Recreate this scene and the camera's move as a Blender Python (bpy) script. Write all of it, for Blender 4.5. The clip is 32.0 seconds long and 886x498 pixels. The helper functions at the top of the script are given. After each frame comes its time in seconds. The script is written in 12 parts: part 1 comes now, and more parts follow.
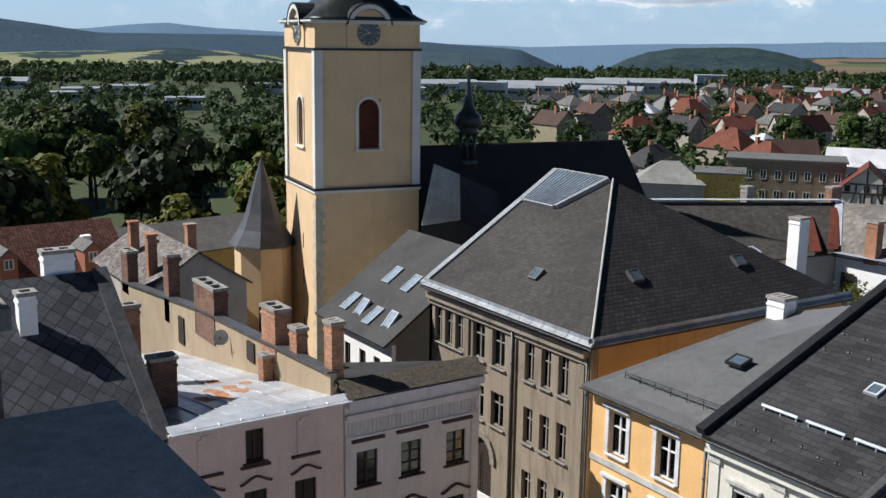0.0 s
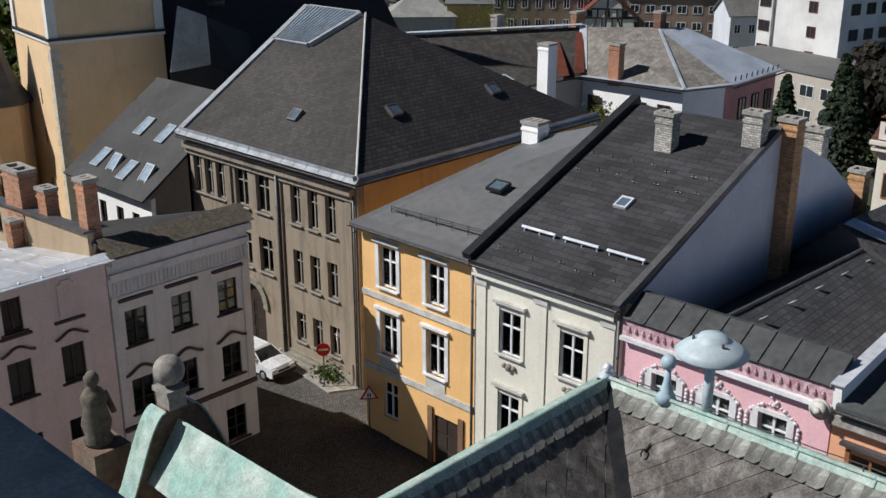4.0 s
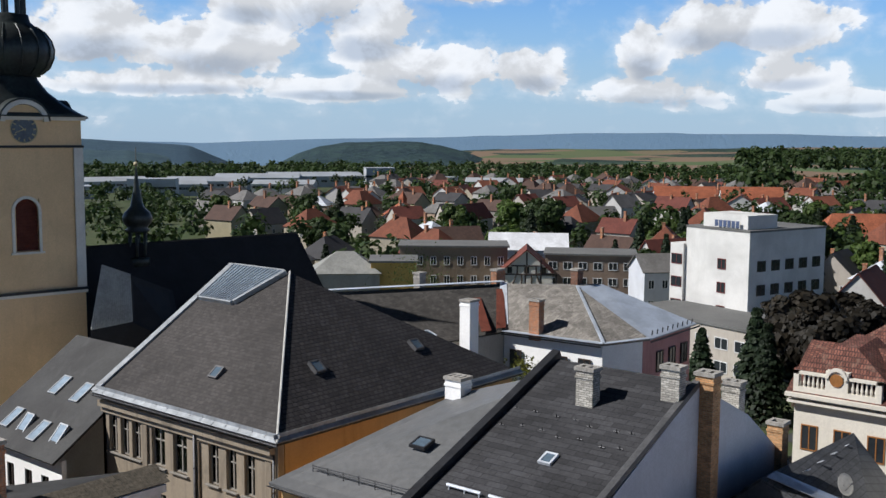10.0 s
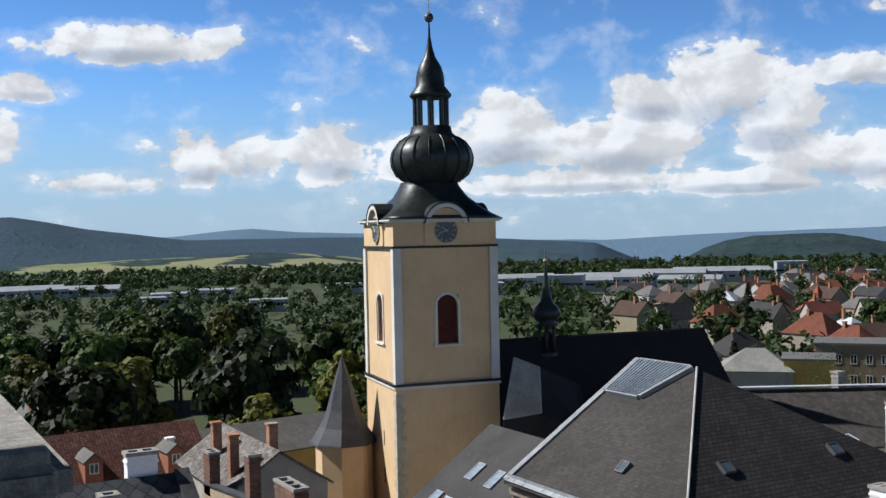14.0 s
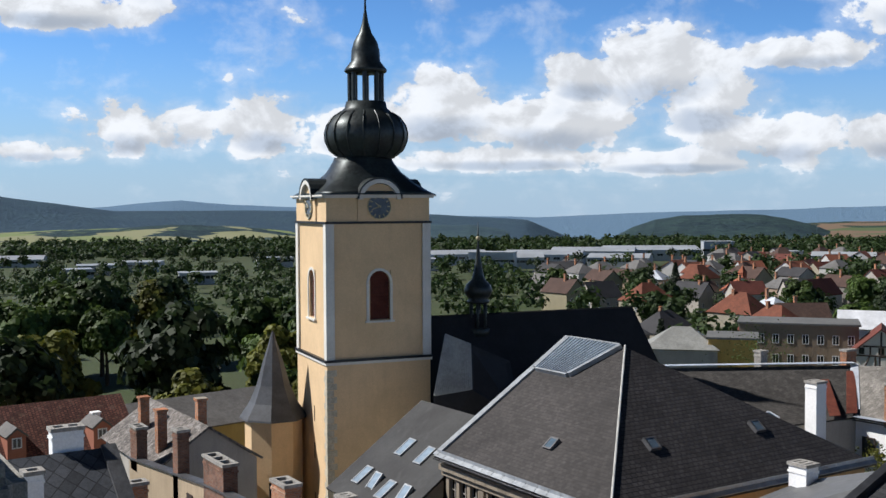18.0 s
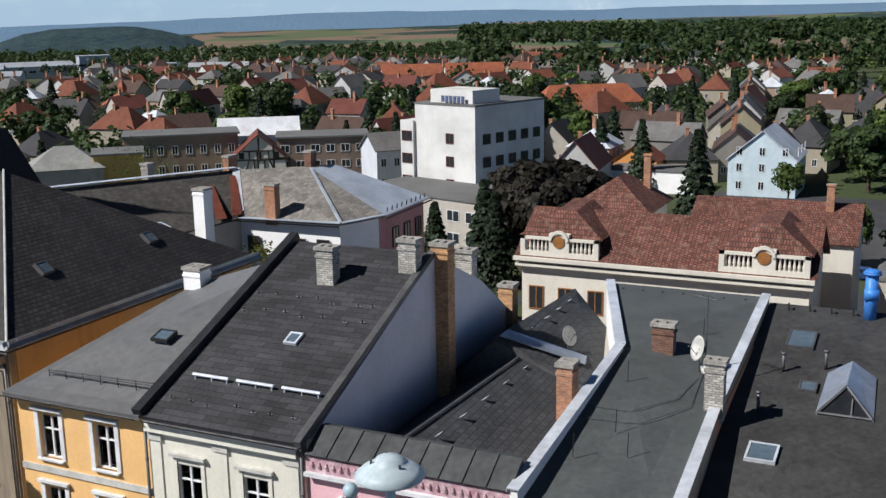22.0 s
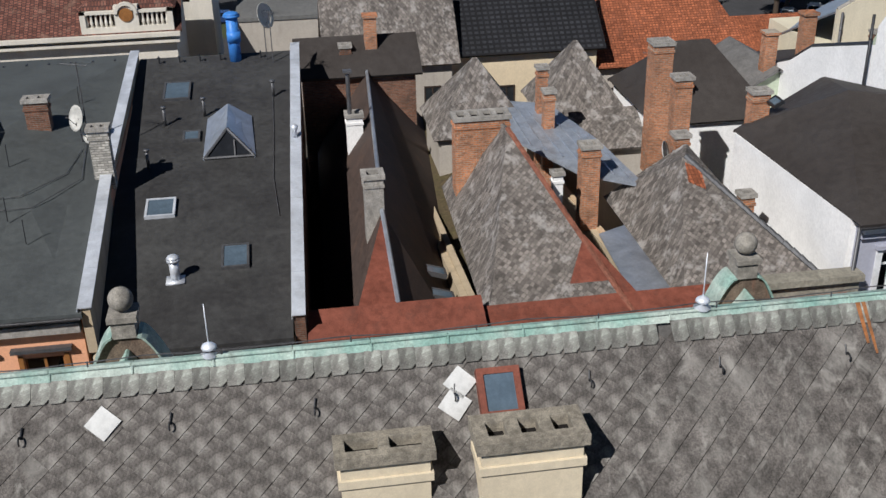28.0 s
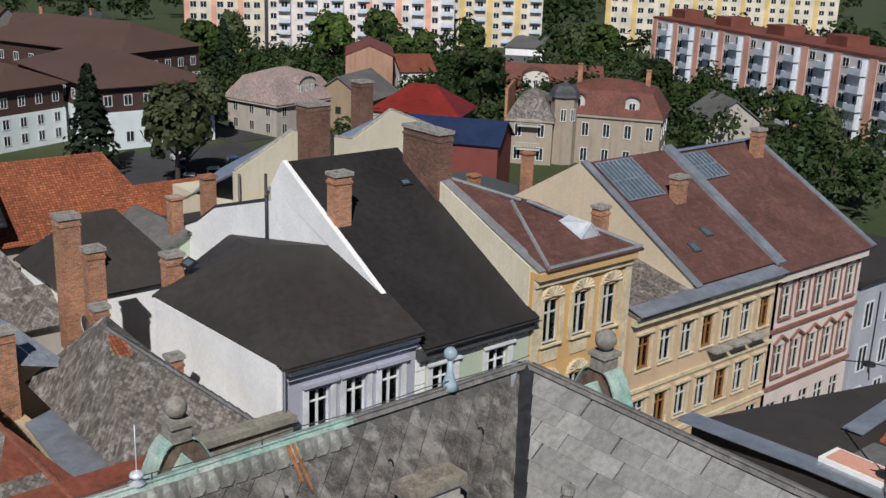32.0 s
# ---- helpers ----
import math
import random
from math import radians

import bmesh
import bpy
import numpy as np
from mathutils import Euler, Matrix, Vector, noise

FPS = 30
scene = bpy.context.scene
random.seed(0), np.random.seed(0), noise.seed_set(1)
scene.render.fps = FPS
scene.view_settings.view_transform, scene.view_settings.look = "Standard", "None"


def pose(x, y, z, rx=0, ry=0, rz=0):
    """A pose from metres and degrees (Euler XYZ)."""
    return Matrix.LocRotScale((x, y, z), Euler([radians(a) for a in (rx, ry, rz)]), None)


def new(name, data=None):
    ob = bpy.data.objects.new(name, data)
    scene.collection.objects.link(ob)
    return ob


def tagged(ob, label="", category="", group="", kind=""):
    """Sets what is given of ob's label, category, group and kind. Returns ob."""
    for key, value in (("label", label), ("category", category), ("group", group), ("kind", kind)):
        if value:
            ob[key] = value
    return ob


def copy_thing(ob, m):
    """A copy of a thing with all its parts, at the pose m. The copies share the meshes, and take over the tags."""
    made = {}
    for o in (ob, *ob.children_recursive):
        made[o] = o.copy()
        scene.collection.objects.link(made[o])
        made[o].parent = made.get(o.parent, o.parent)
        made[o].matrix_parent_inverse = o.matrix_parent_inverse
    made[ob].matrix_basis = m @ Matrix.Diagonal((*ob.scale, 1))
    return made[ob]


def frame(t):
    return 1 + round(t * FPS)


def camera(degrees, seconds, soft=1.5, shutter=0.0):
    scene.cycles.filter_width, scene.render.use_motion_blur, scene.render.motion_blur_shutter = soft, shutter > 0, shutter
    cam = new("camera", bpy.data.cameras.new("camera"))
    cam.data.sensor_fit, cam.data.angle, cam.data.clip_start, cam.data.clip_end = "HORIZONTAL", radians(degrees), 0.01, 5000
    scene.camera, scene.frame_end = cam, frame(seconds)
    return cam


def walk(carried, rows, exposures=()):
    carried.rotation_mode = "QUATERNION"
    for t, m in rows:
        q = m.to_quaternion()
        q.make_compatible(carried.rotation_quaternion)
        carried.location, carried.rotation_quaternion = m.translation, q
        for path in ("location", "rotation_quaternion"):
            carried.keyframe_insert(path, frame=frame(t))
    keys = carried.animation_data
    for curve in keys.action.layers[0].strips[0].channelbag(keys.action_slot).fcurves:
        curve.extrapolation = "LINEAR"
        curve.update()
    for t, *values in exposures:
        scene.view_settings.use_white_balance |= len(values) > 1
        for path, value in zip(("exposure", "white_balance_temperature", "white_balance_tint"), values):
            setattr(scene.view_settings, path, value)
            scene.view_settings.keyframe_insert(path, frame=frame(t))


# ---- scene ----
cam = camera(45.24, 32.0)
# seconds, eye (m), turn (degrees)
ROWS = [
    (0.0, -0.081, -0.013, 26.093, 78.623, -0.801, -33.001),
    (0.5, -0.079, -0.018, 26.077, 75.153, -0.43, -33.205),
    (1.0, -0.05, -0.024, 26.053, 73.032, 0.52, -35.031),
    (1.5, -0.018, 0.046, 26.043, 72.353, -0.003, -37.48),
    (2.0, 0.024, 0.095, 26.012, 72.293, 0.01, -39.303),
    (2.5, 0.036, 0.129, 25.962, 72.206, 0.183, -40.414),
    (3.0, 0.058, 0.192, 25.937, 71.012, -0.268, -43.752),
    (3.5, 0.078, 0.215, 25.914, 69.876, -0.058, -45.561),
    (5.5, 0.21, 0.272, 25.823, 73.011, -0.65, -48.523),
    (6.0, 0.217, 0.263, 25.825, 73.313, -0.938, -48.652),
    (6.5, 0.225, 0.259, 25.838, 73.997, -1.157, -48.801),
    (7.0, 0.238, 0.254, 25.861, 74.381, -1.477, -48.619),
    (7.5, 0.234, 0.247, 25.89, 75.106, -1.311, -48.49),
    (8.0, 0.245, 0.223, 25.928, 75.907, -1.748, -48.163),
    (8.5, 0.232, 0.197, 25.97, 77.995, -1.682, -48.883),
    (9.0, 0.214, 0.166, 26.024, 81.04, -2.013, -48.812),
    (9.5, 0.177, 0.142, 26.039, 83.001, -0.543, -50.132),
    (10.0, 0.126, 0.134, 26.039, 83.815, -0.355, -50.416),
    (10.5, 0.083, 0.107, 26.022, 84.789, 0.015, -45.805),
    (11.0, 0.081, 0.057, 26.019, 86.407, 0.552, -42.193),
    (11.5, 0.076, 0.01, 26.003, 88.358, 0.967, -39.351),
    (12.0, 0.069, -0.017, 25.998, 89.66, 1.403, -39.127),
    (12.5, 0.051, -0.027, 25.993, 89.795, 1.172, -39.443),
    (13.0, 0.025, -0.031, 25.99, 89.188, 0.865, -38.794),
    (13.5, -0.014, -0.029, 25.987, 89.636, 1.295, -35.187),
    (14.0, -0.041, -0.037, 25.993, 89.124, 1.218, -28.906),
    (14.5, -0.042, -0.068, 25.996, 88.749, 1.353, -23.079),
    (16.5, -0.099, -0.064, 26.031, 88.134, 0.304, -18.818),
    (17.0, -0.105, -0.055, 26.044, 87.898, 0.139, -22.928),
    (17.5, -0.113, -0.03, 26.064, 87.764, 0.473, -28.1),
    (18.0, -0.106, -0.025, 26.084, 87.755, 0.272, -32.535),
    (18.5, -0.09, -0.038, 26.098, 87.558, 0.344, -37.412),
    (19.0, -0.083, -0.056, 26.103, 87.039, 0.123, -40.659),
    (19.5, -0.092, -0.082, 26.104, 86.253, 0.467, -44.16),
    (20.0, -0.112, -0.105, 26.091, 85.633, 0.154, -48.06),
    (20.5, -0.141, -0.109, 26.067, 84.762, -0.03, -51.202),
    (21.0, -0.122, -0.088, 26.026, 83.747, -0.034, -55.387),
    (21.5, -0.088, -0.035, 25.987, 81.157, 0.35, -60.719),
    (22.0, -0.059, 0.015, 25.968, 77.452, 0.97, -64.987),
    (22.5, -0.008, 0.043, 25.947, 74.916, 0.989, -69.537),
    (23.0, 0.057, 0.095, 25.961, 72.58, 1.128, -73.327),
    (23.5, 0.06, 0.108, 25.952, 71.442, 1.774, -76.733),
    (24.0, 0.044, 0.108, 25.935, 70.152, 2.112, -80.444),
    (24.5, 0.063, 0.1, 25.922, 69.679, 2.09, -82.295),
    (26.5, 0.053, -0.029, 25.931, 64.822, 0.848, -89.084),
    (27.0, 0.051, -0.049, 25.928, 64.053, 1.198, -92.281),
    (27.5, 0.045, -0.102, 25.949, 63.827, 1.581, -95.17),
    (28.0, 0.033, -0.113, 25.969, 63.931, 1.063, -98.818),
    (28.5, 0.004, -0.135, 26.007, 65.182, 0.387, -102.806),
    (29.0, -0.042, -0.19, 26.016, 66.348, -0.759, -107.691),
    (29.5, -0.013, -0.22, 26.0, 67.878, -1.593, -110.425),
    (30.0, 0.051, -0.244, 25.963, 69.704, -1.904, -116.055),
    (30.5, 0.102, -0.278, 25.935, 70.552, -1.348, -118.848),
    (31.0, 0.12, -0.319, 25.929, 71.813, -1.258, -122.185),
    (31.5, 0.117, -0.352, 25.914, 72.302, -1.849, -126.154),
    (32.0, 0.099, -0.373, 25.928, 73.038, -1.978, -129.796),
]
EXPOSURES = [(0.0, 0.35), (3.5, 0.17), (6.0, -0.06), (8.0, 0.04), (10.0, 0.25), (13.0, 0.21), (17.0, 0.34), (20.0, 0.12), (22.0, 0.27), (24.5, 0.28), (28.0, 0.01), (30.0, -0.09), (32.0, -0.21)]
walk(cam, [(t, pose(x, y, z, rx, ry, rz)) for t, x, y, z, rx, ry, rz in ROWS], EXPOSURES)

# ---- light ----
SUN_WAY = Vector((-0.80, 0.74, 1.02)).normalized()
sun_data = bpy.data.lights.new("sun", "SUN")
sun_data.energy, sun_data.angle, sun_data.color = 5.0, radians(0.5), (1.0, 0.98, 0.965)
sun = new("sun", sun_data)
sun.matrix_basis = Matrix.Translation((0, 0, 200)) @ SUN_WAY.to_track_quat("Z", "Y").to_matrix().to_4x4()


class Net:
    """Short notation for shader nodes."""

    def __init__(self, tree):
        self.tree = tree
        tree.nodes.clear()

    def add(self, kind, **sets):
        node = self.tree.nodes.new(kind)
        for key, value in sets.items():
            if key == "op":
                node.operation = value
            elif key == "mode":
                node.blend_type = value
        return node

    def link(self, a, b):
        self.tree.links.new(a, b)

    def put(self, socket, value):
        if isinstance(value, bpy.types.NodeSocket):
            self.link(value, socket)
        elif isinstance(value, (tuple, list)) and len(value) == 3 and socket.type == "RGBA":
            socket.default_value = (*value, 1)
        else:
            socket.default_value = value

    def math(self, op, a, b=0.0, clamp=False):
        n = self.add("ShaderNodeMath", op=op)
        n.use_clamp = clamp
        self.put(n.inputs[0], a)
        self.put(n.inputs[1], b)
        return n.outputs[0]

    def vec(self, op, a, b=(0, 0, 0)):
        n = self.add("ShaderNodeVectorMath", op=op)
        self.put(n.inputs[0], a)
        self.put(n.inputs[1], b)
        return n.outputs["Value"] if op in ("DOT_PRODUCT", "LENGTH", "DISTANCE") else n.outputs[0]

    def mix(self, f, a, b, mode="MIX"):
        n = self.add("ShaderNodeMix", mode=mode)
        n.data_type = "RGBA"
        self.put(n.inputs[0], f)
        self.put(n.inputs[6], a)
        self.put(n.inputs[7], b)
        return n.outputs[2]

    def noise(self, vector, scale, detail=4.0, rough=0.55, distort=0.0):
        n = self.add("ShaderNodeTexNoise")
        self.put(n.inputs["Vector"], vector)
        n.inputs["Scale"].default_value, n.inputs["Detail"].default_value = scale, detail
        n.inputs["Roughness"].default_value, n.inputs["Distortion"].default_value = rough, distort
        return n.outputs["Fac"]

    def ramp(self, f, lo, hi, a=0.0, b=1.0):
        n = self.add("ShaderNodeMapRange")
        n.interpolation_type = "SMOOTHSTEP"
        self.put(n.inputs[0], f)
        for i, v in zip((1, 2, 3, 4), (lo, hi, a, b)):
            n.inputs[i].default_value = v
        return n.outputs[0]

    def coords(self, scale=(1, 1, 1), turn=(0, 0, 0), kind="Object"):
        t = self.add("ShaderNodeTexCoord")
        m = self.add("ShaderNodeMapping")
        m.inputs["Scale"].default_value = scale
        m.inputs["Rotation"].default_value = [radians(a) for a in turn]
        self.link(t.outputs[kind], m.inputs[0])
        return m.outputs[0]


# sky with fair-weather clouds
world = bpy.data.worlds.new("world")
scene.world = world
world.use_nodes = True
w = Net(world.node_tree)
sky = w.add("ShaderNodeTexSky")
sky.sky_type, sky.sun_disc = "NISHITA", False
sky.sun_elevation, sky.sun_rotation = math.asin(SUN_WAY.z), math.atan2(SUN_WAY.x, SUN_WAY.y)
sky.air_density, sky.dust_density, sky.ozone_density = 1.0, 0.2, 2.5
ray_way = w.coords(kind="Generated")
sep = w.add("ShaderNodeSeparateXYZ")
w.link(ray_way, sep.inputs[0])
up = w.math("MAXIMUM", sep.outputs[2], 0.0)


def cloud_plane(lift, squash):
    """Directions spread over a flat cloud layer."""
    over = w.math("ADD", up, lift)
    c = w.add("ShaderNodeCombineXYZ")
    w.put(c.inputs[0], w.math("DIVIDE", sep.outputs[0], over))
    w.put(c.inputs[1], w.math("DIVIDE", sep.outputs[1], over))
    w.put(c.inputs[2], w.math("MULTIPLY", up, squash))
    return c.outputs[0]


stretch = w.vec("MULTIPLY", ray_way, (1.0, 1.0, 1.35))
billow = w.noise(stretch, 15.0, 9.0, 0.56, 0.25)
billow_off = w.noise(w.vec("ADD", stretch, (-0.012, 0.006, 0.016)), 15.0, 7.0, 0.56, 0.25)
lumps = w.noise(stretch, 48.0, 6.0, 0.55, 0.2)
wisps = w.noise(cloud_plane(0.10, 3.0), 1.3, 6.0, 0.6, 0.3)
# cumulus heaps: azimuth from +y to +x, elevation, half widths, in degrees
HEAPS = [(18.8, 4.2, 1.8, 1.3), (23.2, 4.3, 2.6, 1.5), (32.3, 5.1, 3.3, 1.9), (38.9, 4.4, 3.9, 1.7), (40.4, 6.8, 2.4, 1.3), (43.9, 7.1, 3.8, 2.1)]
HEAPS += [(46.2, 5.4, 3.5, 1.7), (51.6, 7.7, 3.4, 0.9), (49.8, 3.3, 3.3, 1.3), (55.3, 3.3, 1.9, 1.2), (52.4, 11.0, 1.6, 0.8), (57.6, 9.9, 4.5, 1.6)]
HEAPS += [(61.0, 4.5, 1.2, 2.0), (65.6, 5.7, 5.2, 1.6), (67.8, 3.1, 3.0, 0.9), (62.1, 2.2, 3.7, 0.9), (69.0, 8.0, 5.0, 1.2), (12.5, 9.9, 4.6, 1.0), (8.0, 7.6, 2.2, 0.7)]
HEAPS += [(2.9, 5.4, 4.4, 1.6), (-2.3, 8.7, 1.5, 1.6), (11.3, 3.0, 3.4, 0.7), (15.8, 4.0, 2.4, 1.4), (0.4, 1.4, 4.2, 0.6), (27.5, 4.0, 2.2, 1.2), (75.9, 3.3, 2.2, 0.9), (70.7, 1.7, 3.1, 0.6)]
HEAPS += [(36.0, 2.6, 7.0, 0.7), (45.0, 2.3, 6.0, 0.6), (80.0, 6.0, 5.0, 1.8), (84.0, 2.6, 4.0, 0.9), (100.0, 6.0, 8.0, 3.0), (125.0, 7.0, 8.0, 3.0), (-25.0, 7.0, 9.0, 3.0)]
heaped, under = -1.0, 0.0
for az, el, wa, we in HEAPS:
    side = (math.cos(radians(az)), -math.sin(radians(az)), 0.0)
    across = w.math("DIVIDE", w.vec("DOT_PRODUCT", ray_way, side), math.sin(radians(wa * 1.03)))
    rise = w.math("DIVIDE", w.math("SUBTRACT", sep.outputs[2], math.sin(radians(el))), math.sin(radians(we * 1.03)))
    near = w.math("SUBTRACT", 1.0, w.math("ADD", w.math("MULTIPLY", across, across), w.math("MULTIPLY", rise, rise)))
    heaped = w.math("MAXIMUM", heaped, near)
    under = w.math("MAXIMUM", under, w.math("MULTIPLY", w.math("MAXIMUM", near, 0.0), w.math("SUBTRACT", 0.0, rise), clamp=True))
rough = w.math("ADD", w.math("MULTIPLY", w.math("SUBTRACT", billow, 0.5), 4.2), w.math("MULTIPLY", w.math("SUBTRACT", lumps, 0.5), 1.7))
rough = w.math("ADD", rough, w.math("MULTIPLY", w.math("SUBTRACT", wisps, 0.5), 0.9))
field = w.math("ADD", w.math("MULTIPLY", heaped, 0.85), rough)
cover = w.math("MAXIMUM", w.ramp(field, -0.12, 0.22), w.ramp(field, -0.9, 0.3, 0.0, 0.35))
low = w.math("MULTIPLY", w.ramp(sep.outputs[2], 0.0, 0.05, 0.45, 1.0), w.ramp(sep.outputs[2], 0.24, 0.42, 1.0, 0.0))
grey = w.ramp(w.math("ADD", under, w.math("MULTIPLY", w.math("SUBTRACT", billow, 0.5), 0.8)), 0.02, 0.42)
shade = w.mix(grey, (22.8, 23.8, 25.4), (13.6, 15.6, 18.8))
relief = w.ramp(w.math("SUBTRACT", billow, billow_off), -0.10, 0.10, 0.80, 1.10)
shade = w.mix(1.0, shade, relief, "MULTIPLY")
blue = w.mix(1.0, sky.outputs[0], (0.62, 1.02, 1.56), "MULTIPLY")
blue = w.mix(1.0, blue, w.ramp(sep.outputs[2], 0.10, 0.60, 2.5, 0.10), "MULTIPLY")
haze = w.mix(w.ramp(sep.outputs[2], -0.01, 0.17, 0.80, 0.0), blue, (11.4, 15.3, 20.3))
cloudy = w.mix(w.math("MULTIPLY", cover, low), haze, shade)
back = w.add("ShaderNodeBackground")
w.put(back.inputs[0], cloudy)
back.inputs[1].default_value = 0.030
wo = w.add("ShaderNodeOutputWorld")
w.link(back.outputs[0], wo.inputs[0])

# ---- materials ----
MATS = {}


def surface(name, colour, rough=0.8, vary=0.18, grain=6.0, spot=0.5, tint=None, bump=0.2, metal=0.0, stain=0.0, stain_colour=(0.1, 0.1, 0.09), spec=0.3, pieces=0.0, streak=0.0):
    """A weathered surface: fine grain, broad stains, optional run-off streaks and piece-to-piece variation."""
    if name in MATS:
        return MATS[name]
    m = bpy.data.materials.new(name)
    m.use_nodes = True
    n = Net(m.node_tree)
    p = n.add("ShaderNodeBsdfPrincipled")
    out = n.add("ShaderNodeOutputMaterial")
    n.link(p.outputs[0], out.inputs[0])
    v = n.coords()
    fine, broad = n.noise(v, grain, 5.0, 0.6), n.noise(v, spot, 4.0, 0.6, 0.4)
    tint = tint or tuple(c * 0.72 for c in colour)
    base = n.mix(n.ramp(broad, 0.3, 0.7), colour, tint)
    base = n.mix(1.0, base, n.ramp(fine, 0.25, 0.75, 1.0 - vary, 1.0 + vary), "MULTIPLY")
    grit = n.noise(v, grain * 6.5, 3.0, 0.7)
    base = n.mix(1.0, base, n.ramp(grit, 0.3, 0.7, 1.0 - vary * 0.8, 1.0 + vary * 0.8), "MULTIPLY")
    if stain:
        marks = n.ramp(n.noise(n.coords((1, 1, 0.35)), spot * 2.7, 6.0, 0.65, 0.6), 0.5, 0.72)
        base = n.mix(n.math("MULTIPLY", marks, stain), base, stain_colour)
    if streak:
        runs = n.ramp(n.noise(n.coords((1, 1, 0.06)), 2.2, 4.0, 0.6), 0.48, 0.75)
        base = n.mix(n.math("MULTIPLY", runs, streak), base, stain_colour)
    if pieces:
        info = n.add("ShaderNodeObjectInfo")
        geo = n.add("ShaderNodeNewGeometry")
        both = n.math("FRACT", n.math("ADD", info.outputs["Random"], geo.outputs["Random Per Island"]))
        base = n.mix(1.0, base, n.ramp(both, 0.0, 1.0, 1.0 - pieces, 1.0 + pieces), "MULTIPLY")
    n.put(p.inputs["Base Color"], base)
    n.put(p.inputs["Roughness"], n.ramp(fine, 0.2, 0.8, max(0.05, rough - 0.1), min(1.0, rough + 0.1)))
    p.inputs["Metallic"].default_value = metal
    p.inputs["Specular IOR Level"].default_value = spec
    if bump:
        b = n.add("ShaderNodeBump")
        b.inputs["Strength"].default_value, b.inputs["Distance"].default_value = bump, min(0.03, 0.07 / grain)
        n.put(b.inputs["Height"], n.math("ADD", fine, n.math("MULTIPLY", grit, 0.25)))
        n.link(b.outputs[0], p.inputs["Normal"])
    MATS[name] = m
    return m


def coursed(name, colour, joint, size, across="auto", rough=0.85, vary=0.3, bump=0.5, mortar=0.03, spec=0.25, turn=0.0, offset=0.5, broad=0.4, patch=(0.5, 0.5, 0.5), patches=0.0, axes=(1, 1, 1)):
    """Courses too small to build: brick, slate or shingle joints laid over a surface. axes picks which world axes make up the courses."""
    if name in MATS:
        return MATS[name]
    m = bpy.data.materials.new(name)
    m.use_nodes = True
    n = Net(m.node_tree)
    p = n.add("ShaderNodeBsdfPrincipled")
    out = n.add("ShaderNodeOutputMaterial")
    n.link(p.outputs[0], out.inputs[0])
    v = n.coords()
    s = n.add("ShaderNodeSeparateXYZ")
    n.link(v, s.inputs[0])
    flat = n.add("ShaderNodeCombineXYZ")
    if across == "y":
        n.put(flat.inputs[0], s.outputs[1])
        n.put(flat.inputs[1], n.math("MULTIPLY", s.outputs[0], axes[0]))
    elif across == "x":
        n.put(flat.inputs[0], s.outputs[0])
        n.put(flat.inputs[1], n.math("MULTIPLY", s.outputs[1], axes[0]))
    else:
        n.put(flat.inputs[0], n.math("ADD", s.outputs[0], s.outputs[1]))
        n.put(flat.inputs[1], s.outputs[2])
    rot = n.add("ShaderNodeMapping")
    rot.inputs["Rotation"].default_value = (0, 0, radians(turn))
    n.link(flat.outputs[0], rot.inputs[0])
    k = n.add("ShaderNodeTexBrick")
    n.link(rot.outputs[0], k.inputs["Vector"])
    k.offset = offset
    k.inputs["Scale"].default_value = 1.0
    k.inputs["Brick Width"].default_value, k.inputs["Row Height"].default_value = size
    k.inputs["Mortar Size"].default_value = mortar * size[1]
    k.inputs["Color1"].default_value = (*[c * (1 - vary) for c in colour], 1)
    k.inputs["Color2"].default_value = (*[c * (1 + vary) for c in colour], 1)
    k.inputs["Mortar"].default_value = (*joint, 1)
    fine, wide = n.noise(v, 7.0, 5.0, 0.65), n.noise(v, broad, 5.0, 0.6, 0.5)
    base = n.mix(1.0, k.outputs[0], n.ramp(fine, 0.25, 0.75, 0.8, 1.2), "MULTIPLY")
    base = n.mix(1.0, base, n.ramp(wide, 0.3, 0.7, 0.8, 1.2), "MULTIPLY")
    base = n.mix(1.0, base, n.ramp(n.noise(v, 38.0, 3.0, 0.7), 0.3, 0.7, 0.78, 1.22), "MULTIPLY")
    if patches:
        base = n.mix(n.math("MULTIPLY", n.ramp(n.noise(v, broad * 3, 6.0, 0.7), 0.52, 0.66), patches), base, patch)
    n.put(p.inputs["Base Color"], base)
    p.inputs["Roughness"].default_value = rough
    p.inputs["Specular IOR Level"].default_value = spec
    b = n.add("ShaderNodeBump")
    b.inputs["Strength"].default_value, b.inputs["Distance"].default_value = bump, 0.02
    n.put(b.inputs["Height"], n.math("SUBTRACT", n.math("MULTIPLY", fine, 0.4), k.outputs["Fac"]))
    n.link(b.outputs[0], p.inputs["Normal"])
    MATS[name] = m
    return m


def glass_material(name, dark, gloss):
    m = bpy.data.materials.new(name)
    m.use_nodes = True
    n = Net(m.node_tree)
    clear, shine, both = n.add("ShaderNodeBsdfTransparent"), n.add("ShaderNodeBsdfGlossy"), n.add("ShaderNodeMixShader")
    clear.inputs[0].default_value = (*dark, 1)
    shine.inputs["Roughness"].default_value = 0.04
    fres = n.add("ShaderNodeFresnel")
    fres.inputs[0].default_value = gloss
    n.link(fres.outputs[0], both.inputs[0])
    n.link(clear.outputs[0], both.inputs[1])
    n.link(shine.outputs[0], both.inputs[2])
    out = n.add("ShaderNodeOutputMaterial")
    n.link(both.outputs[0], out.inputs[0])
    return m


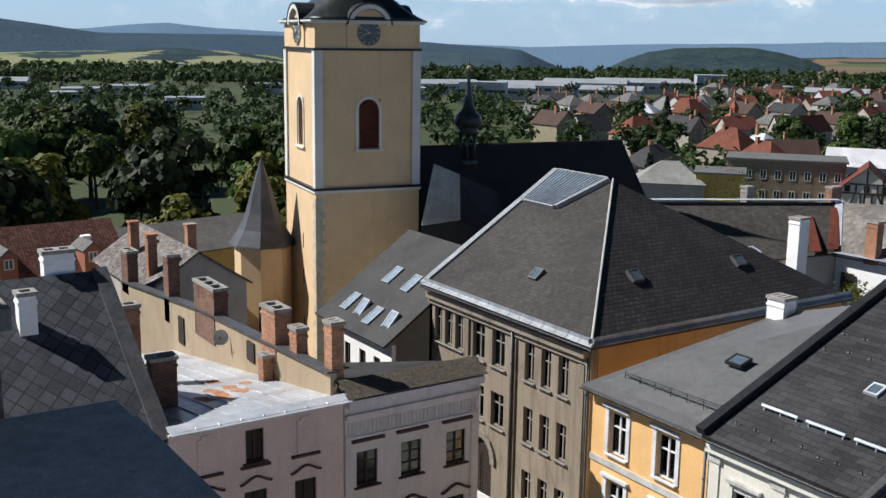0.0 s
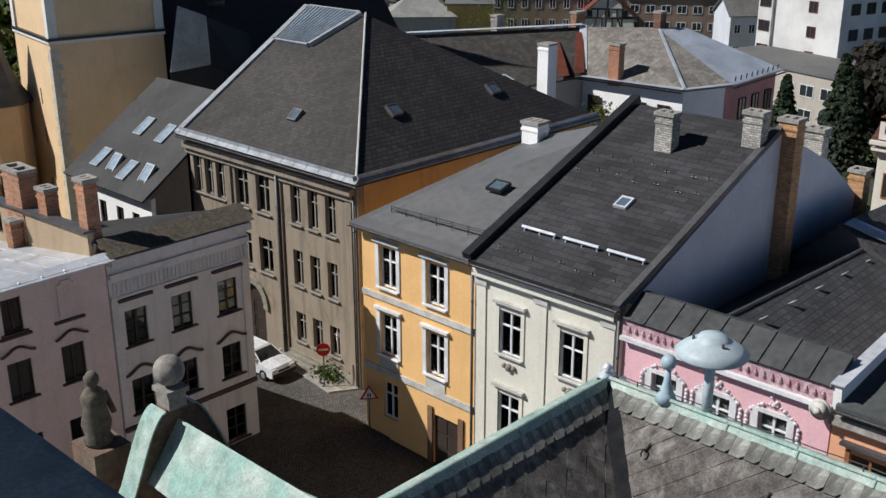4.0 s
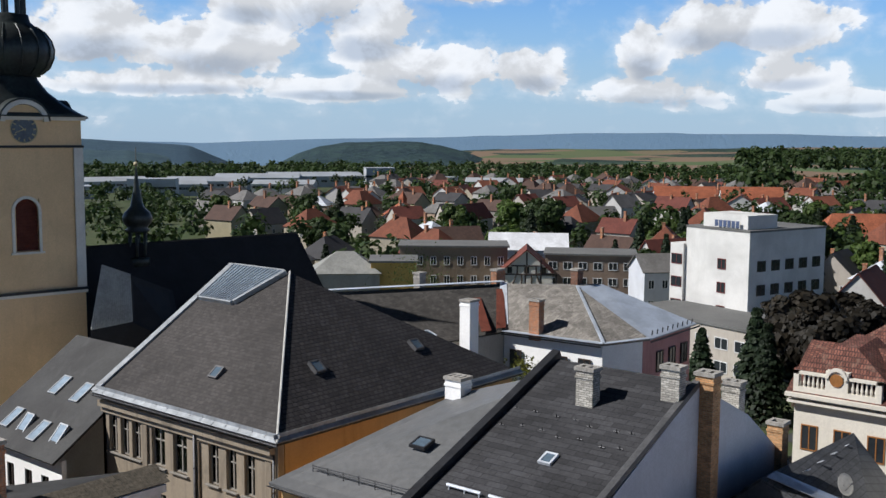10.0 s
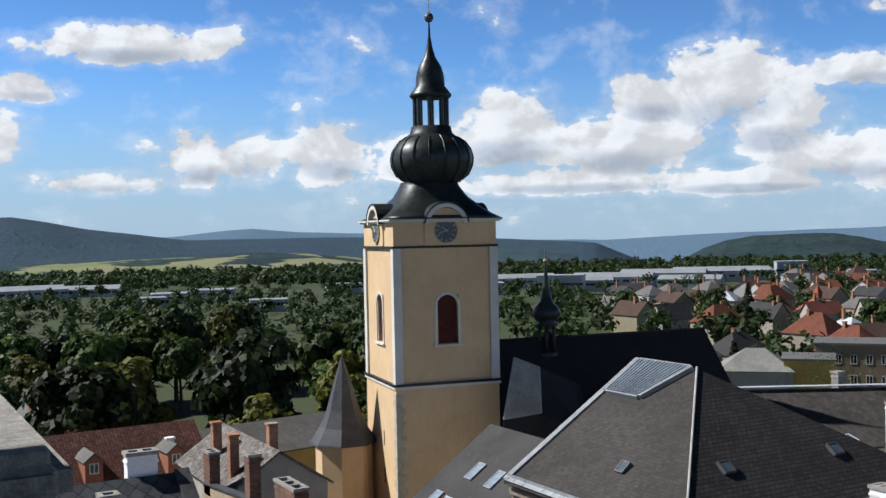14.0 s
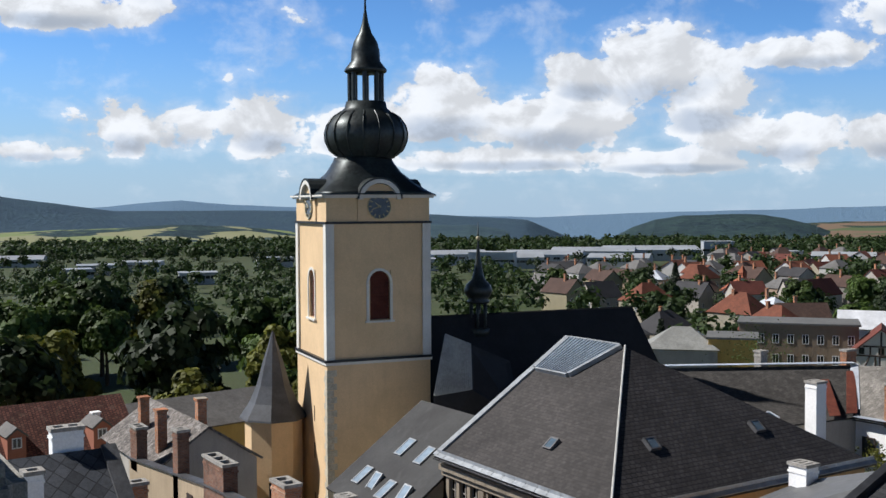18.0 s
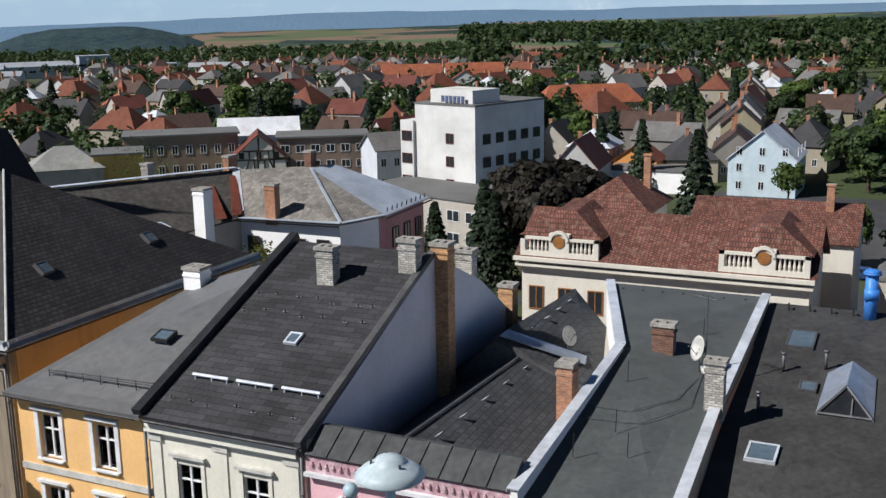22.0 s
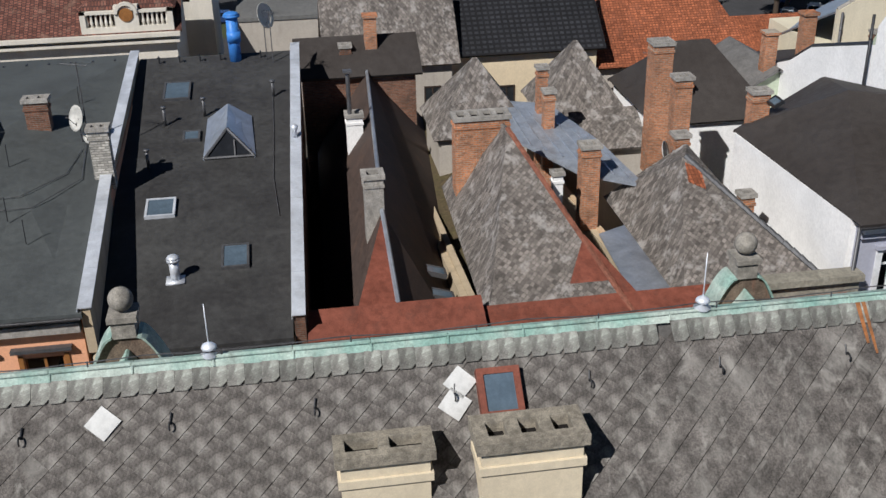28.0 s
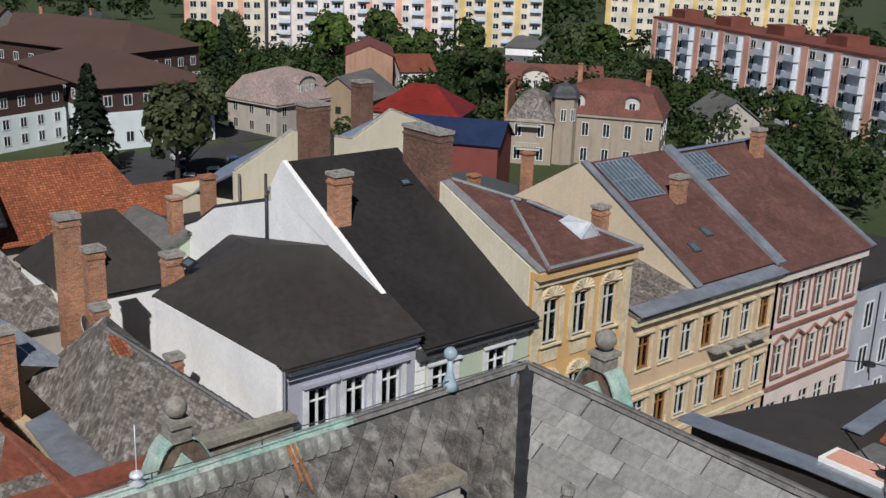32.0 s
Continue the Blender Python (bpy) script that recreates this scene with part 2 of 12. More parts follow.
GLASS = glass_material("window_glass", (0.55, 0.6, 0.6), 1.5)
SKYGLASS = surface("skylight_glass", (0.10, 0.14, 0.18), 0.08, 0.1, 2.0, 0.8, bump=0.02, spec=0.7)
NIGHT = surface("dark_interior", (0.02, 0.02, 0.022), 0.9, bump=0)
WHITE = surface("white_paint", (0.72, 0.73, 0.74), 0.55, 0.06, 8, 1.2, bump=0.05)
OFFWHITE = surface("old_white_paint", (0.55, 0.54, 0.50), 0.65, 0.1, 8, 1.2, bump=0.1)
DARKWOOD = surface("dark_brown_frame_paint", (0.045, 0.032, 0.026), 0.6, 0.2, 9, 1.5, bump=0.1)
OAK = surface("orange_brown_wood", (0.30, 0.13, 0.04), 0.55, 0.2, 9, 1.5, bump=0.1)
BRICK = coursed("red_brick", (0.40, 0.155, 0.070), (0.30, 0.26, 0.21), (0.26, 0.085), mortar=0.16, patches=0.35, patch=(0.12, 0.07, 0.05))
BRICK_DARK = coursed("sooty_brick", (0.17, 0.075, 0.045), (0.16, 0.14, 0.12), (0.26, 0.085), mortar=0.14, patches=0.5, patch=(0.05, 0.04, 0.035))
BRICK_PALE = coursed("whitewashed_brick", (0.40, 0.38, 0.34), (0.18, 0.17, 0.15), (0.28, 0.10), mortar=0.13, patches=0.4, patch=(0.22, 0.19, 0.16))
BRICK_OCHRE = coursed("ochre_brick", (0.42, 0.22, 0.10), (0.36, 0.28, 0.18), (0.27, 0.085), mortar=0.13, patches=0.4, patch=(0.25, 0.13, 0.07))
CONCRETE = surface("weathered_concrete", (0.34, 0.32, 0.29), 0.9, 0.25, 5, 1.0, bump=0.4, stain=0.5, stain_colour=(0.12, 0.11, 0.10))
ZINC = surface("zinc_sheet", (0.42, 0.46, 0.52), 0.38, 0.12, 3, 0.7, bump=0.08, metal=0.55, stain=0.25, stain_colour=(0.2, 0.2, 0.2))
BRIGHT_TIN = surface("bright_tin_sheet", (0.74, 0.78, 0.84), 0.4, 0.08, 3, 0.6, bump=0.06, metal=0.35, stain=0.15, stain_colour=(0.4, 0.36, 0.3))
DARK_METAL = surface("dark_painted_metal", (0.035, 0.036, 0.04), 0.45, 0.2, 5, 1.0, bump=0.08, metal=0.3)
GUTTER = surface("old_gutter_metal", (0.12, 0.12, 0.125), 0.5, 0.2, 5, 1.0, bump=0.1, metal=0.4)
COPPER_GREEN = surface("green_copper", (0.21, 0.36, 0.31), 0.62, 0.22, 4, 0.9, tint=(0.40, 0.46, 0.41), bump=0.2, stain=0.55, stain_colour=(0.12, 0.14, 0.12))
RED_SHEET = surface("red_oxide_sheet", (0.20, 0.062, 0.04), 0.6, 0.2, 4, 0.8, bump=0.15, stain=0.35, stain_colour=(0.09, 0.045, 0.035))
ASPHALT = surface("asphalt", (0.055, 0.055, 0.058), 0.9, 0.25, 8, 0.3, bump=0.3)
STONE = surface("pale_stone", (0.29, 0.27, 0.22), 0.9, 0.22, 7, 1.4, bump=0.5, stain=0.6, stain_colour=(0.13, 0.12, 0.10))
BITUMEN = coursed("bitumen_shingle", (0.040, 0.040, 0.043), (0.016, 0.016, 0.018), (1.0, 0.30), across="y", vary=0.25, bump=0.3, mortar=0.05, rough=0.78, broad=0.3, spec=0.18)
MEMBRANE = surface("roofing_felt", (0.082, 0.090, 0.090), 0.66, 0.14, 4, 0.25, tint=(0.066, 0.072, 0.072), bump=0.15, stain=0.3, stain_colour=(0.035, 0.036, 0.037), spec=0.18)
FELT_DARK = surface("dark_roofing_felt", (0.036, 0.035, 0.035), 0.62, 0.2, 4, 0.3, tint=(0.055, 0.055, 0.054), bump=0.25, stain=0.35, stain_colour=(0.09, 0.09, 0.088), spec=0.2)
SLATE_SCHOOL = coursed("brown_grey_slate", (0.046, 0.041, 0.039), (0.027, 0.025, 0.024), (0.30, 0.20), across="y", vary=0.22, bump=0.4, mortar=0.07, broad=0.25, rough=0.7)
# The same slate for the south hip, its shade put into darker colours.
SLATE_SCHOOL_SHADE = coursed("shaded_slate_south", (0.038, 0.035, 0.035), (0.010, 0.009, 0.010), (0.36, 0.24), across="x", vary=0.25, bump=0.5, mortar=0.10, broad=0.25, rough=0.65)
SLATE_OLD = coursed("lichened_slate", (0.155, 0.137, 0.123), (0.088, 0.077, 0.069), (0.19, 0.14), across="y", turn=45, vary=0.46, bump=0.5, mortar=0.06, broad=0.5, offset=0.0, patch=(0.36, 0.34, 0.32), patches=0.7)
DARK_SHEET = surface("black_roof_sheet", (0.030, 0.028, 0.028), 0.6, 0.15, 4, 0.3, bump=0.1, spec=0.18)
BROWN_FELT = surface("brown_black_roof_coating", (0.040, 0.034, 0.031), 0.66, 0.14, 3, 0.25, tint=(0.052, 0.046, 0.043), bump=0.12, spec=0.15)
TILE_RED = coursed("red_clay_tile", (0.30, 0.095, 0.045), (0.15, 0.05, 0.025), (0.15, 0.22), across="y", vary=0.35, bump=0.7, mortar=0.10, offset=0.0, patch=(0.17, 0.065, 0.04), patches=0.45)
TILE_BROWN = coursed("mottled_brown_tile", (0.155, 0.062, 0.045), (0.06, 0.03, 0.025), (0.22, 0.30), across="y", vary=0.4, bump=0.7, mortar=0.12, offset=0.5, patch=(0.25, 0.16, 0.12), patches=0.4)


def plaster(name, colour, stain=0.25, streak=0.15, dark=None):
    return surface(name, colour, 0.92, 0.07, 9, 0.35, tint=tuple(c * 0.88 for c in colour), bump=0.12, stain=stain, stain_colour=dark or tuple(c * 0.55 for c in colour), streak=streak, spec=0.15)

# ---- building blocks ----
def box(bm, x0, y0, z0, x1, y1, z1):
    v = [bm.verts.new(p) for p in ((x0, y0, z0), (x1, y0, z0), (x1, y1, z0), (x0, y1, z0), (x0, y0, z1), (x1, y0, z1), (x1, y1, z1), (x0, y1, z1))]
    for f in ((3, 2, 1, 0), (4, 5, 6, 7), (0, 1, 5, 4), (1, 2, 6, 5), (2, 3, 7, 6), (3, 0, 4, 7)):
        bm.faces.new([v[i] for i in f])


def slab(bm, pts, thick=0.12):
    """A plate: the polygon pts on top, counter-clockwise from above, with a thickness below it."""
    top = [Vector(p) for p in pts]
    n = (top[1] - top[0]).cross(top[2] - top[0]).normalized()
    if n.z < 0:
        top.reverse()
        n = -n
    a = [bm.verts.new(p) for p in top]
    b = [bm.verts.new(p - n * thick) for p in top]
    bm.faces.new(a)
    bm.faces.new(list(reversed(b)))
    for i in range(len(a)):
        j = (i + 1) % len(a)
        bm.faces.new((a[j], a[i], b[i], b[j]))


def prism(bm, outline, z0, z1):
    """Upright prism over a plan outline."""
    area = sum(outline[i][0] * outline[(i + 1) % len(outline)][1] - outline[(i + 1) % len(outline)][0] * outline[i][1] for i in range(len(outline)))
    pts = outline if area > 0 else outline[::-1]
    lo, hi = [bm.verts.new((x, y, z0)) for x, y in pts], [bm.verts.new((x, y, z1)) for x, y in pts]
    bm.faces.new(lo[::-1])
    bm.faces.new(hi)
    for i in range(len(pts)):
        j = (i + 1) % len(pts)
        bm.faces.new((lo[i], lo[j], hi[j], hi[i]))


def sheet(bm, outline, axis, a, b):
    """A wall plate: outline of (along, height), extruded from a to b along the other horizontal axis ('x': it stands at x = a..b)."""
    at = (lambda k, q: (k, q[0], q[1])) if axis == "x" else (lambda k, q: (q[0], k, q[1]))
    f, g = [bm.verts.new(at(a, q)) for q in outline], [bm.verts.new(at(b, q)) for q in outline]
    bm.faces.new(f)
    bm.faces.new(g[::-1])
    for i in range(len(f)):
        j = (i + 1) % len(f)
        bm.faces.new((f[j], f[i], g[i], g[j]))


def tube(bm, p, q, r0, r1=None, sides=10, caps=True):
    p, q = Vector(p), Vector(q)
    turn = (q - p).to_track_quat("Z", "Y")
    r1 = r0 if r1 is None else r1
    rings = []
    for c, r in ((p, r0), (q, r1)):
        rings.append([bm.verts.new(c + turn @ Vector((r * math.cos(2 * math.pi * i / sides), r * math.sin(2 * math.pi * i / sides), 0))) for i in range(sides)])
    for i in range(sides):
        j = (i + 1) % sides
        bm.faces.new((rings[0][i], rings[0][j], rings[1][j], rings[1][i]))
    if caps:
        bm.faces.new(rings[0][::-1])
        bm.faces.new(rings[1])


def lathe(bm, centre, profile, sides=16, turn=0.0):
    """A turned body: profile of (radius, height)."""
    rings = []
    for r, z in profile:
        rings.append([bm.verts.new((centre[0] + r * math.cos(turn + 2 * math.pi * i / sides), centre[1] + r * math.sin(turn + 2 * math.pi * i / sides), centre[2] + z)) for i in range(sides)])
    for a, b in zip(rings, rings[1:]):
        for i in range(sides):
            j = (i + 1) % sides
            bm.faces.new((a[i], a[j], b[j], b[i]))
    bm.faces.new(rings[0][::-1])
    bm.faces.new(rings[-1])


def ball(bm, centre, r, sides=16, stretch=1.0):
    lathe(bm, centre, [(max(0.004, r * math.sin(math.pi * k / 10)), -r * stretch * math.cos(math.pi * k / 10)) for k in range(11)], sides)


def pierced(bm, us, vs, holes, put, lo, hi, floor=None):
    """A plate in one piece with cells left open, or sunk to a floor of the second material."""
    cache = {}

    def corner(i, j, h):
        if (i, j, h) not in cache:
            cache[i, j, h] = bm.verts.new(put(us[i], vs[j], h))
        return cache[i, j, h]

    def full(i, j):
        return 0 <= i < len(us) - 1 and 0 <= j < len(vs) - 1 and (i, j) not in holes

    for i in range(len(us) - 1):
        for j in range(len(vs) - 1):
            ring = [(i, j), (i + 1, j), (i + 1, j + 1), (i, j + 1)]
            if not full(i, j):
                if floor is not None:
                    bm.faces.new([corner(*c, floor) for c in ring]).material_index = 1
                continue
            bm.faces.new([corner(*c, hi) for c in ring])
            bm.faces.new([corner(*c, lo) for c in ring[::-1]])
            for k, (ni, nj) in enumerate(((i, j - 1), (i + 1, j), (i, j + 1), (i - 1, j))):
                if not full(ni, nj):
                    p, q = ring[k], ring[(k + 1) % 4]
                    base = floor if (ni, nj) in holes and floor is not None else lo
                    bm.faces.new([corner(*p, hi), corner(*p, base), corner(*q, base), corner(*q, hi)])
    bmesh.ops.recalc_face_normals(bm, faces=bm.faces)


def mesh_of(name, bm, material, smooth=False):
    bmesh.ops.recalc_face_normals(bm, faces=bm.faces)
    me = bpy.data.meshes.new(name)
    bm.to_mesh(me)
    bm.free()
    me.materials.append(material)
    if smooth:
        for f in me.polygons:
            f.use_smooth = True
    return me


def hang(ob, parent, m=None):
    """Make ob a part of parent, placed by the world pose m."""
    ob.parent = parent
    if parent.parent is None and parent.type == "EMPTY":
        ob.matrix_parent_inverse = parent.matrix_basis.inverted()
    if m is not None:
        ob.matrix_basis = m
    return ob


def part(name, bm, material, parent, label="", smooth=False):
    ob = new(name, mesh_of(name, bm, material, smooth))
    hang(ob, parent)
    return tagged(ob, label)


def piece(name, me, parent, m, label=""):
    ob = new(name, me)
    hang(ob, parent, m)
    return tagged(ob, label)


def thing(name, at, label, category, group="", kind=""):
    ob = new(name)
    ob.empty_display_size = 0.3
    ob.matrix_basis = Matrix.Translation(at)
    return tagged(ob, label, category, group, kind)


def solid(name, bm, material, label, category, kind="", smooth=False, group=""):
    return tagged(new(name, mesh_of(name, bm, material, smooth)), label, category, group, kind)


def ground_z(x, y):
    """Height of the ground: a gently falling square, lower town beyond."""
    z = -0.045 * min(max(34 - y, 0), 90)
    f = min(max((math.hypot(x, y) - 62) / 60, 0), 1)
    z = z * (1 - f) + -5.0 * f
    g = min(max((math.hypot(x, y) - 200) / 700, 0), 1)
    h = min(max((math.hypot(x, y) - 620) / 400, 0), 1)
    far = min(max((math.hypot(x, y) - 1400) / 2600, 0), 1)
    return z - 4.0 * g - 12.0 * h * h * (3 - 2 * h) - 120.0 * far * far * (3 - 2 * far)


# ---- windows: a frame with panes, set into a real opening ----
SHAPES = {}


def window_shapes(w, h, style, frame_mat):
    key = (round(w, 2), round(h, 2), style, frame_mat.name)
    if key in SHAPES:
        return SHAPES[key]
    t = 0.07
    bm = bmesh.new()
    box(bm, -w / 2, -0.05, 0, -w / 2 + t, 0.05, h)
    box(bm, w / 2 - t, -0.05, 0, w / 2, 0.05, h)
    box(bm, -w / 2 + t, -0.05, 0, w / 2 - t, 0.05, t)
    box(bm, -w / 2 + t, -0.05, h - t, w / 2 - t, 0.05, h)
    rows, cols = {"cross": (0.66, 2), "six": (0.36, 2), "pair": (None, 2), "single": (None, 1), "far": (None, 2), "tall": (0.70, 2), "school": (0.68, 2)}[style]
    if cols == 2:
        box(bm, -0.045, -0.055, t, 0.045, 0.04, h - t)
    if rows:
        box(bm, -w / 2 + t, -0.052, h * rows - 0.03, w / 2 - t, 0.038, h * rows + 0.03)
    if style == "six":
        box(bm, -w / 2 + t, -0.03, h * 0.68 - 0.02, w / 2 - t, 0.03, h * 0.68 + 0.02)
    fr = mesh_of("window_frame", bm, frame_mat)
    bm = bmesh.new()
    box(bm, -w / 2 + t * 0.5, -0.006, t * 0.5, w / 2 - t * 0.5, 0.006, h - t * 0.5)
    pane = mesh_of("pane", bm, GLASS)
    SHAPES[key] = fr, pane
    return SHAPES[key]


def sill_shape(w, out, mat):
    key = ("sill", round(w, 2), out, mat.name)
    if key not in SHAPES:
        bm = bmesh.new()
        box(bm, -w / 2, -out, -0.07, w / 2, 0.12, 0.0)
        SHAPES[key] = mesh_of("sill", bm, mat)
    return SHAPES[key]


def curtain_shape(w, h, mat):
    key = ("curtain", round(w, 2), round(h, 2), mat.name)
    if key not in SHAPES:
        bm = bmesh.new()
        k = 14
        for s in (-1, 1):
            prev = None
            for i in range(k + 1):
                x = s * (w * 0.5 - w * 0.42 * i / k)
                y = 0.075 + 0.02 * math.sin(i * 2.4)
                now = bm.verts.new((x, y, 0.05)), bm.verts.new((x, y, h - 0.05))
                if prev:
                    bm.faces.new((prev[0], now[0], now[1], prev[1]))
                prev = now
        SHAPES[key] = mesh_of("curtain", bm, mat)
    return SHAPES[key]


CURTAIN = surface("net_curtain", (0.62, 0.62, 0.60), 0.9, 0.08, 10, 2, bump=0.1)


def set_window(house, at, yaw, w, h, style, frame_mat, sill_mat=None, sill_out=0.14, deep=0.16, curtain=False, over=0.14):
    """A window of the house: at is the middle of its bottom edge on the wall's face; yaw 0 faces -y."""
    fr, pane = window_shapes(w, h, style, frame_mat)
    m = Matrix.Translation(at) @ Matrix.Rotation(yaw, 4, "Z")
    win = piece("window", fr, house, m @ Matrix.Translation((0, deep, 0)))
    glass = new("pane", pane)
    glass.parent = win
    glass.visible_shadow = False
    if sill_mat:
        s = new("sill", sill_shape(w + over * 2, sill_out, sill_mat))
        s.parent, s.matrix_basis = win, Matrix.Translation((0, -deep, 0))
    if curtain:
        c = new("curtain", curtain_shape(w, h, CURTAIN))
        c.parent = win
    return win


def facade(bm, a, b, z0, z1, holes, depth=0.30):
    """A wall plate from a to b in plan, its face to the right of a->b, with openings (u, z, width, height) right through it."""
    a, b = Vector((*a, 0)), Vector((*b, 0))
    u = (b - a).normalized()
    n = Vector((u.y, -u.x, 0))
    L = (b - a).length
    us = sorted({0.0, L, *[h[0] - h[2] / 2 for h in holes], *[h[0] + h[2] / 2 for h in holes]})
    zs = sorted({z0, z1, *[h[1] for h in holes], *[h[1] + h[3] for h in holes]})
    inside = lambda x, z: any(abs(x - h[0]) < h[2] / 2 and h[1] < z < h[1] + h[3] for h in holes)
    full = {}
    for i in range(len(us) - 1):
        for j in range(len(zs) - 1):
            full[i, j] = not inside((us[i] + us[i + 1]) / 2, (zs[j] + zs[j + 1]) / 2)
    cache = {}

    def vert(i, j, k):
        if (i, j, k) not in cache:
            p = a + u * us[i] - n * (depth * k)
            cache[i, j, k] = bm.verts.new((p.x, p.y, zs[j]))
        return cache[i, j, k]

    for (i, j), on in full.items():
        if not on:
            continue
        bm.faces.new([vert(i, j, 0), vert(i + 1, j, 0), vert(i + 1, j + 1, 0), vert(i, j + 1, 0)])
        bm.faces.new([vert(i, j, 1), vert(i, j + 1, 1), vert(i + 1, j + 1, 1), vert(i + 1, j, 1)])
        for di, dj, e in ((-1, 0, ((i, j), (i, j + 1))), (1, 0, ((i + 1, j + 1), (i + 1, j))), (0, -1, ((i + 1, j), (i, j))), (0, 1, ((i, j + 1), (i + 1, j + 1)))):
            if not full.get((i + di, j + dj), False):
                (p, q), (r, s) = e
                bm.faces.new([vert(p, q, 0), vert(r, s, 0), vert(r, s, 1), vert(p, q, 1)])


def wall_point(a, b, u, z, out=0.0):
    a, b = Vector((*a, 0)), Vector((*b, 0))
    d = (b - a).normalized()
    p = a + d * u + Vector((d.y, -d.x, 0)) * out
    return (p.x, p.y, z), math.atan2(d.y, d.x)


def band(house, name, a, b, u0, u1, z0, z1, out, mat, label=""):
    """A moulding along a facade, standing proud of it."""
    bm = bmesh.new()
    p, q = wall_point(a, b, u0, 0)[0], wall_point(a, b, u1, 0)[0]
    d = (Vector(q) - Vector(p)).normalized()
    n = Vector((d.y, -d.x, 0))
    prism(bm, [(p[0] + n.x * 0.003, p[1] + n.y * 0.003), (q[0] + n.x * 0.003, q[1] + n.y * 0.003), (q[0] + n.x * out, q[1] + n.y * out), (p[0] + n.x * out, p[1] + n.y * out)], z0, z1)
    return part(name, bm, mat, house, label)


# Painted darkness of the flue holes, laid on the top of the shaft.
FLUE_DARK = surface("flue_dark", (0.012, 0.010, 0.009), 0.95, 0.3, 8, 2, bump=0.2)


def chimney(house, x, y, z0, z1, wx, wy, mat, cap=CONCRETE, flues=2, name="chimney", label="", turn=0.0):
    bm = bmesh.new()
    box(bm, -wx / 2, -wy / 2, z0 - z1, wx / 2, wy / 2, 0)
    box(bm, -wx / 2 - 0.04, -wy / 2 - 0.04, -0.34, wx / 2 + 0.04, wy / 2 + 0.04, -0.22)
    bmesh.ops.rotate(bm, verts=bm.verts, cent=(0, 0, 0), matrix=Matrix.Rotation(turn, 3, "Z"))
    bmesh.ops.translate(bm, verts=bm.verts, vec=(x, y, z1))
    body = part(name, bm, mat, house, label)
    body.data.materials.append(FLUE_DARK)
    for f in body.data.polygons:
        if f.normal.z > 0.9 and abs(f.center.z - z1) < 0.05:
            f.material_index = 1
    bm = bmesh.new()
    k = 0.07
    n, long_x = flues, wx >= wy
    L, S = (wx, wy) if long_x else (wy, wx)
    L, S = L + 2 * k, S + 2 * k
    rim = min(0.2, S * 0.27)
    us = []
    for i in range(n + 1):
        c = -L / 2 + rim / 2 + (L - rim) * i / n
        us += [c - rim / 2, c + rim / 2]
    pierced(bm, us, [-S / 2, -S / 2 + rim, S / 2 - rim, S / 2], {(2 * i + 1, 1) for i in range(n)}, (lambda u, v, h: (u, v, h)) if long_x else (lambda u, v, h: (v, u, h)), 0.003, 0.17)
    bmesh.ops.rotate(bm, verts=bm.verts, cent=(0, 0, 0), matrix=Matrix.Rotation(turn, 3, "Z"))
    bmesh.ops.translate(bm, verts=bm.verts, vec=(x, y, z1))
    c = new("chimney_cap", mesh_of("chimney_cap", bm, cap))
    c.parent = body
    return body


def roof_window(house, o, along, upslope, w, h, frame_mat, glass=SKYGLASS, name="roof_window", lift=0.10, label="", tilt=0.0):
    """A skylight on a slope: o its middle, along and upslope unit ways in the roof's plane."""
    a, s = Vector(along).normalized(), Vector(upslope).normalized()
    n = a.cross(s).normalized()
    if n.z < 0:
        n = -n
        a = -a
    m = Matrix((a, s, n)).transposed().to_4x4()
    m = Matrix.Translation(o) @ m @ Matrix.Rotation(tilt, 4, "X")
    t = 0.09
    bm = bmesh.new()
    for q in ((-w / 2, -h / 2, w / 2, -h / 2 + t), (-w / 2, h / 2 - t, w / 2, h / 2), (-w / 2, -h / 2 + t, -w / 2 + t, h / 2 - t), (w / 2 - t, -h / 2 + t, w / 2, h / 2 - t)):
        box(bm, q[0], q[1], -0.05, q[2], q[3], lift)
    me = mesh_of("roof_window", bm, frame_mat)
    body = piece(name, me, house, m, label)
    bm = bmesh.new()
    box(bm, -w / 2 + t, -h / 2 + t, lift - 0.05, w / 2 - t, h / 2 - t, lift - 0.025)
    g = new("pane", mesh_of("pane", bm, glass))
    g.parent = body
    return body


def downpipe(house, x, y, z0, z1, r=0.06, mat=GUTTER):
    bm = bmesh.new()
    tube(bm, (x, y, z0), (x, y, z1), r, sides=8)
    for k in range(3):
        z = z0 + (z1 - z0) * (k + 0.5) / 3
        tube(bm, (x, y, z), (x, y, z + 0.08), r * 1.25, sides=8)
    return part("downpipe", bm, mat, house, smooth=True)


def gutter(house, a, b, z, mat=GUTTER, r=0.09):
    bm = bmesh.new()
    a, b = Vector((*a, z)), Vector((*b, z))
    d = (b - a).normalized()
    n = Vector((d.y, -d.x, 0))
    prev = None
    for k in range(9):
        ang = math.pi * k / 8
        o = n * (r * math.cos(ang)) + Vector((0, 0, -r * math.sin(ang)))
        now = bm.verts.new(a + o), bm.verts.new(b + o)
        if prev:
            bm.faces.new((prev[0], prev[1], now[1], now[0]))
        prev = now
    bmesh.ops.solidify(bm, geom=bm.faces[:], thickness=0.008)
    return part("gutter", bm, mat, house)

# ---- ground and distance ----
GRASS = surface("grass", (0.040, 0.060, 0.020), 0.95, 0.3, 2.0, 0.05, tint=(0.055, 0.066, 0.028), bump=0.3, stain=0.3, stain_colour=(0.05, 0.055, 0.03))


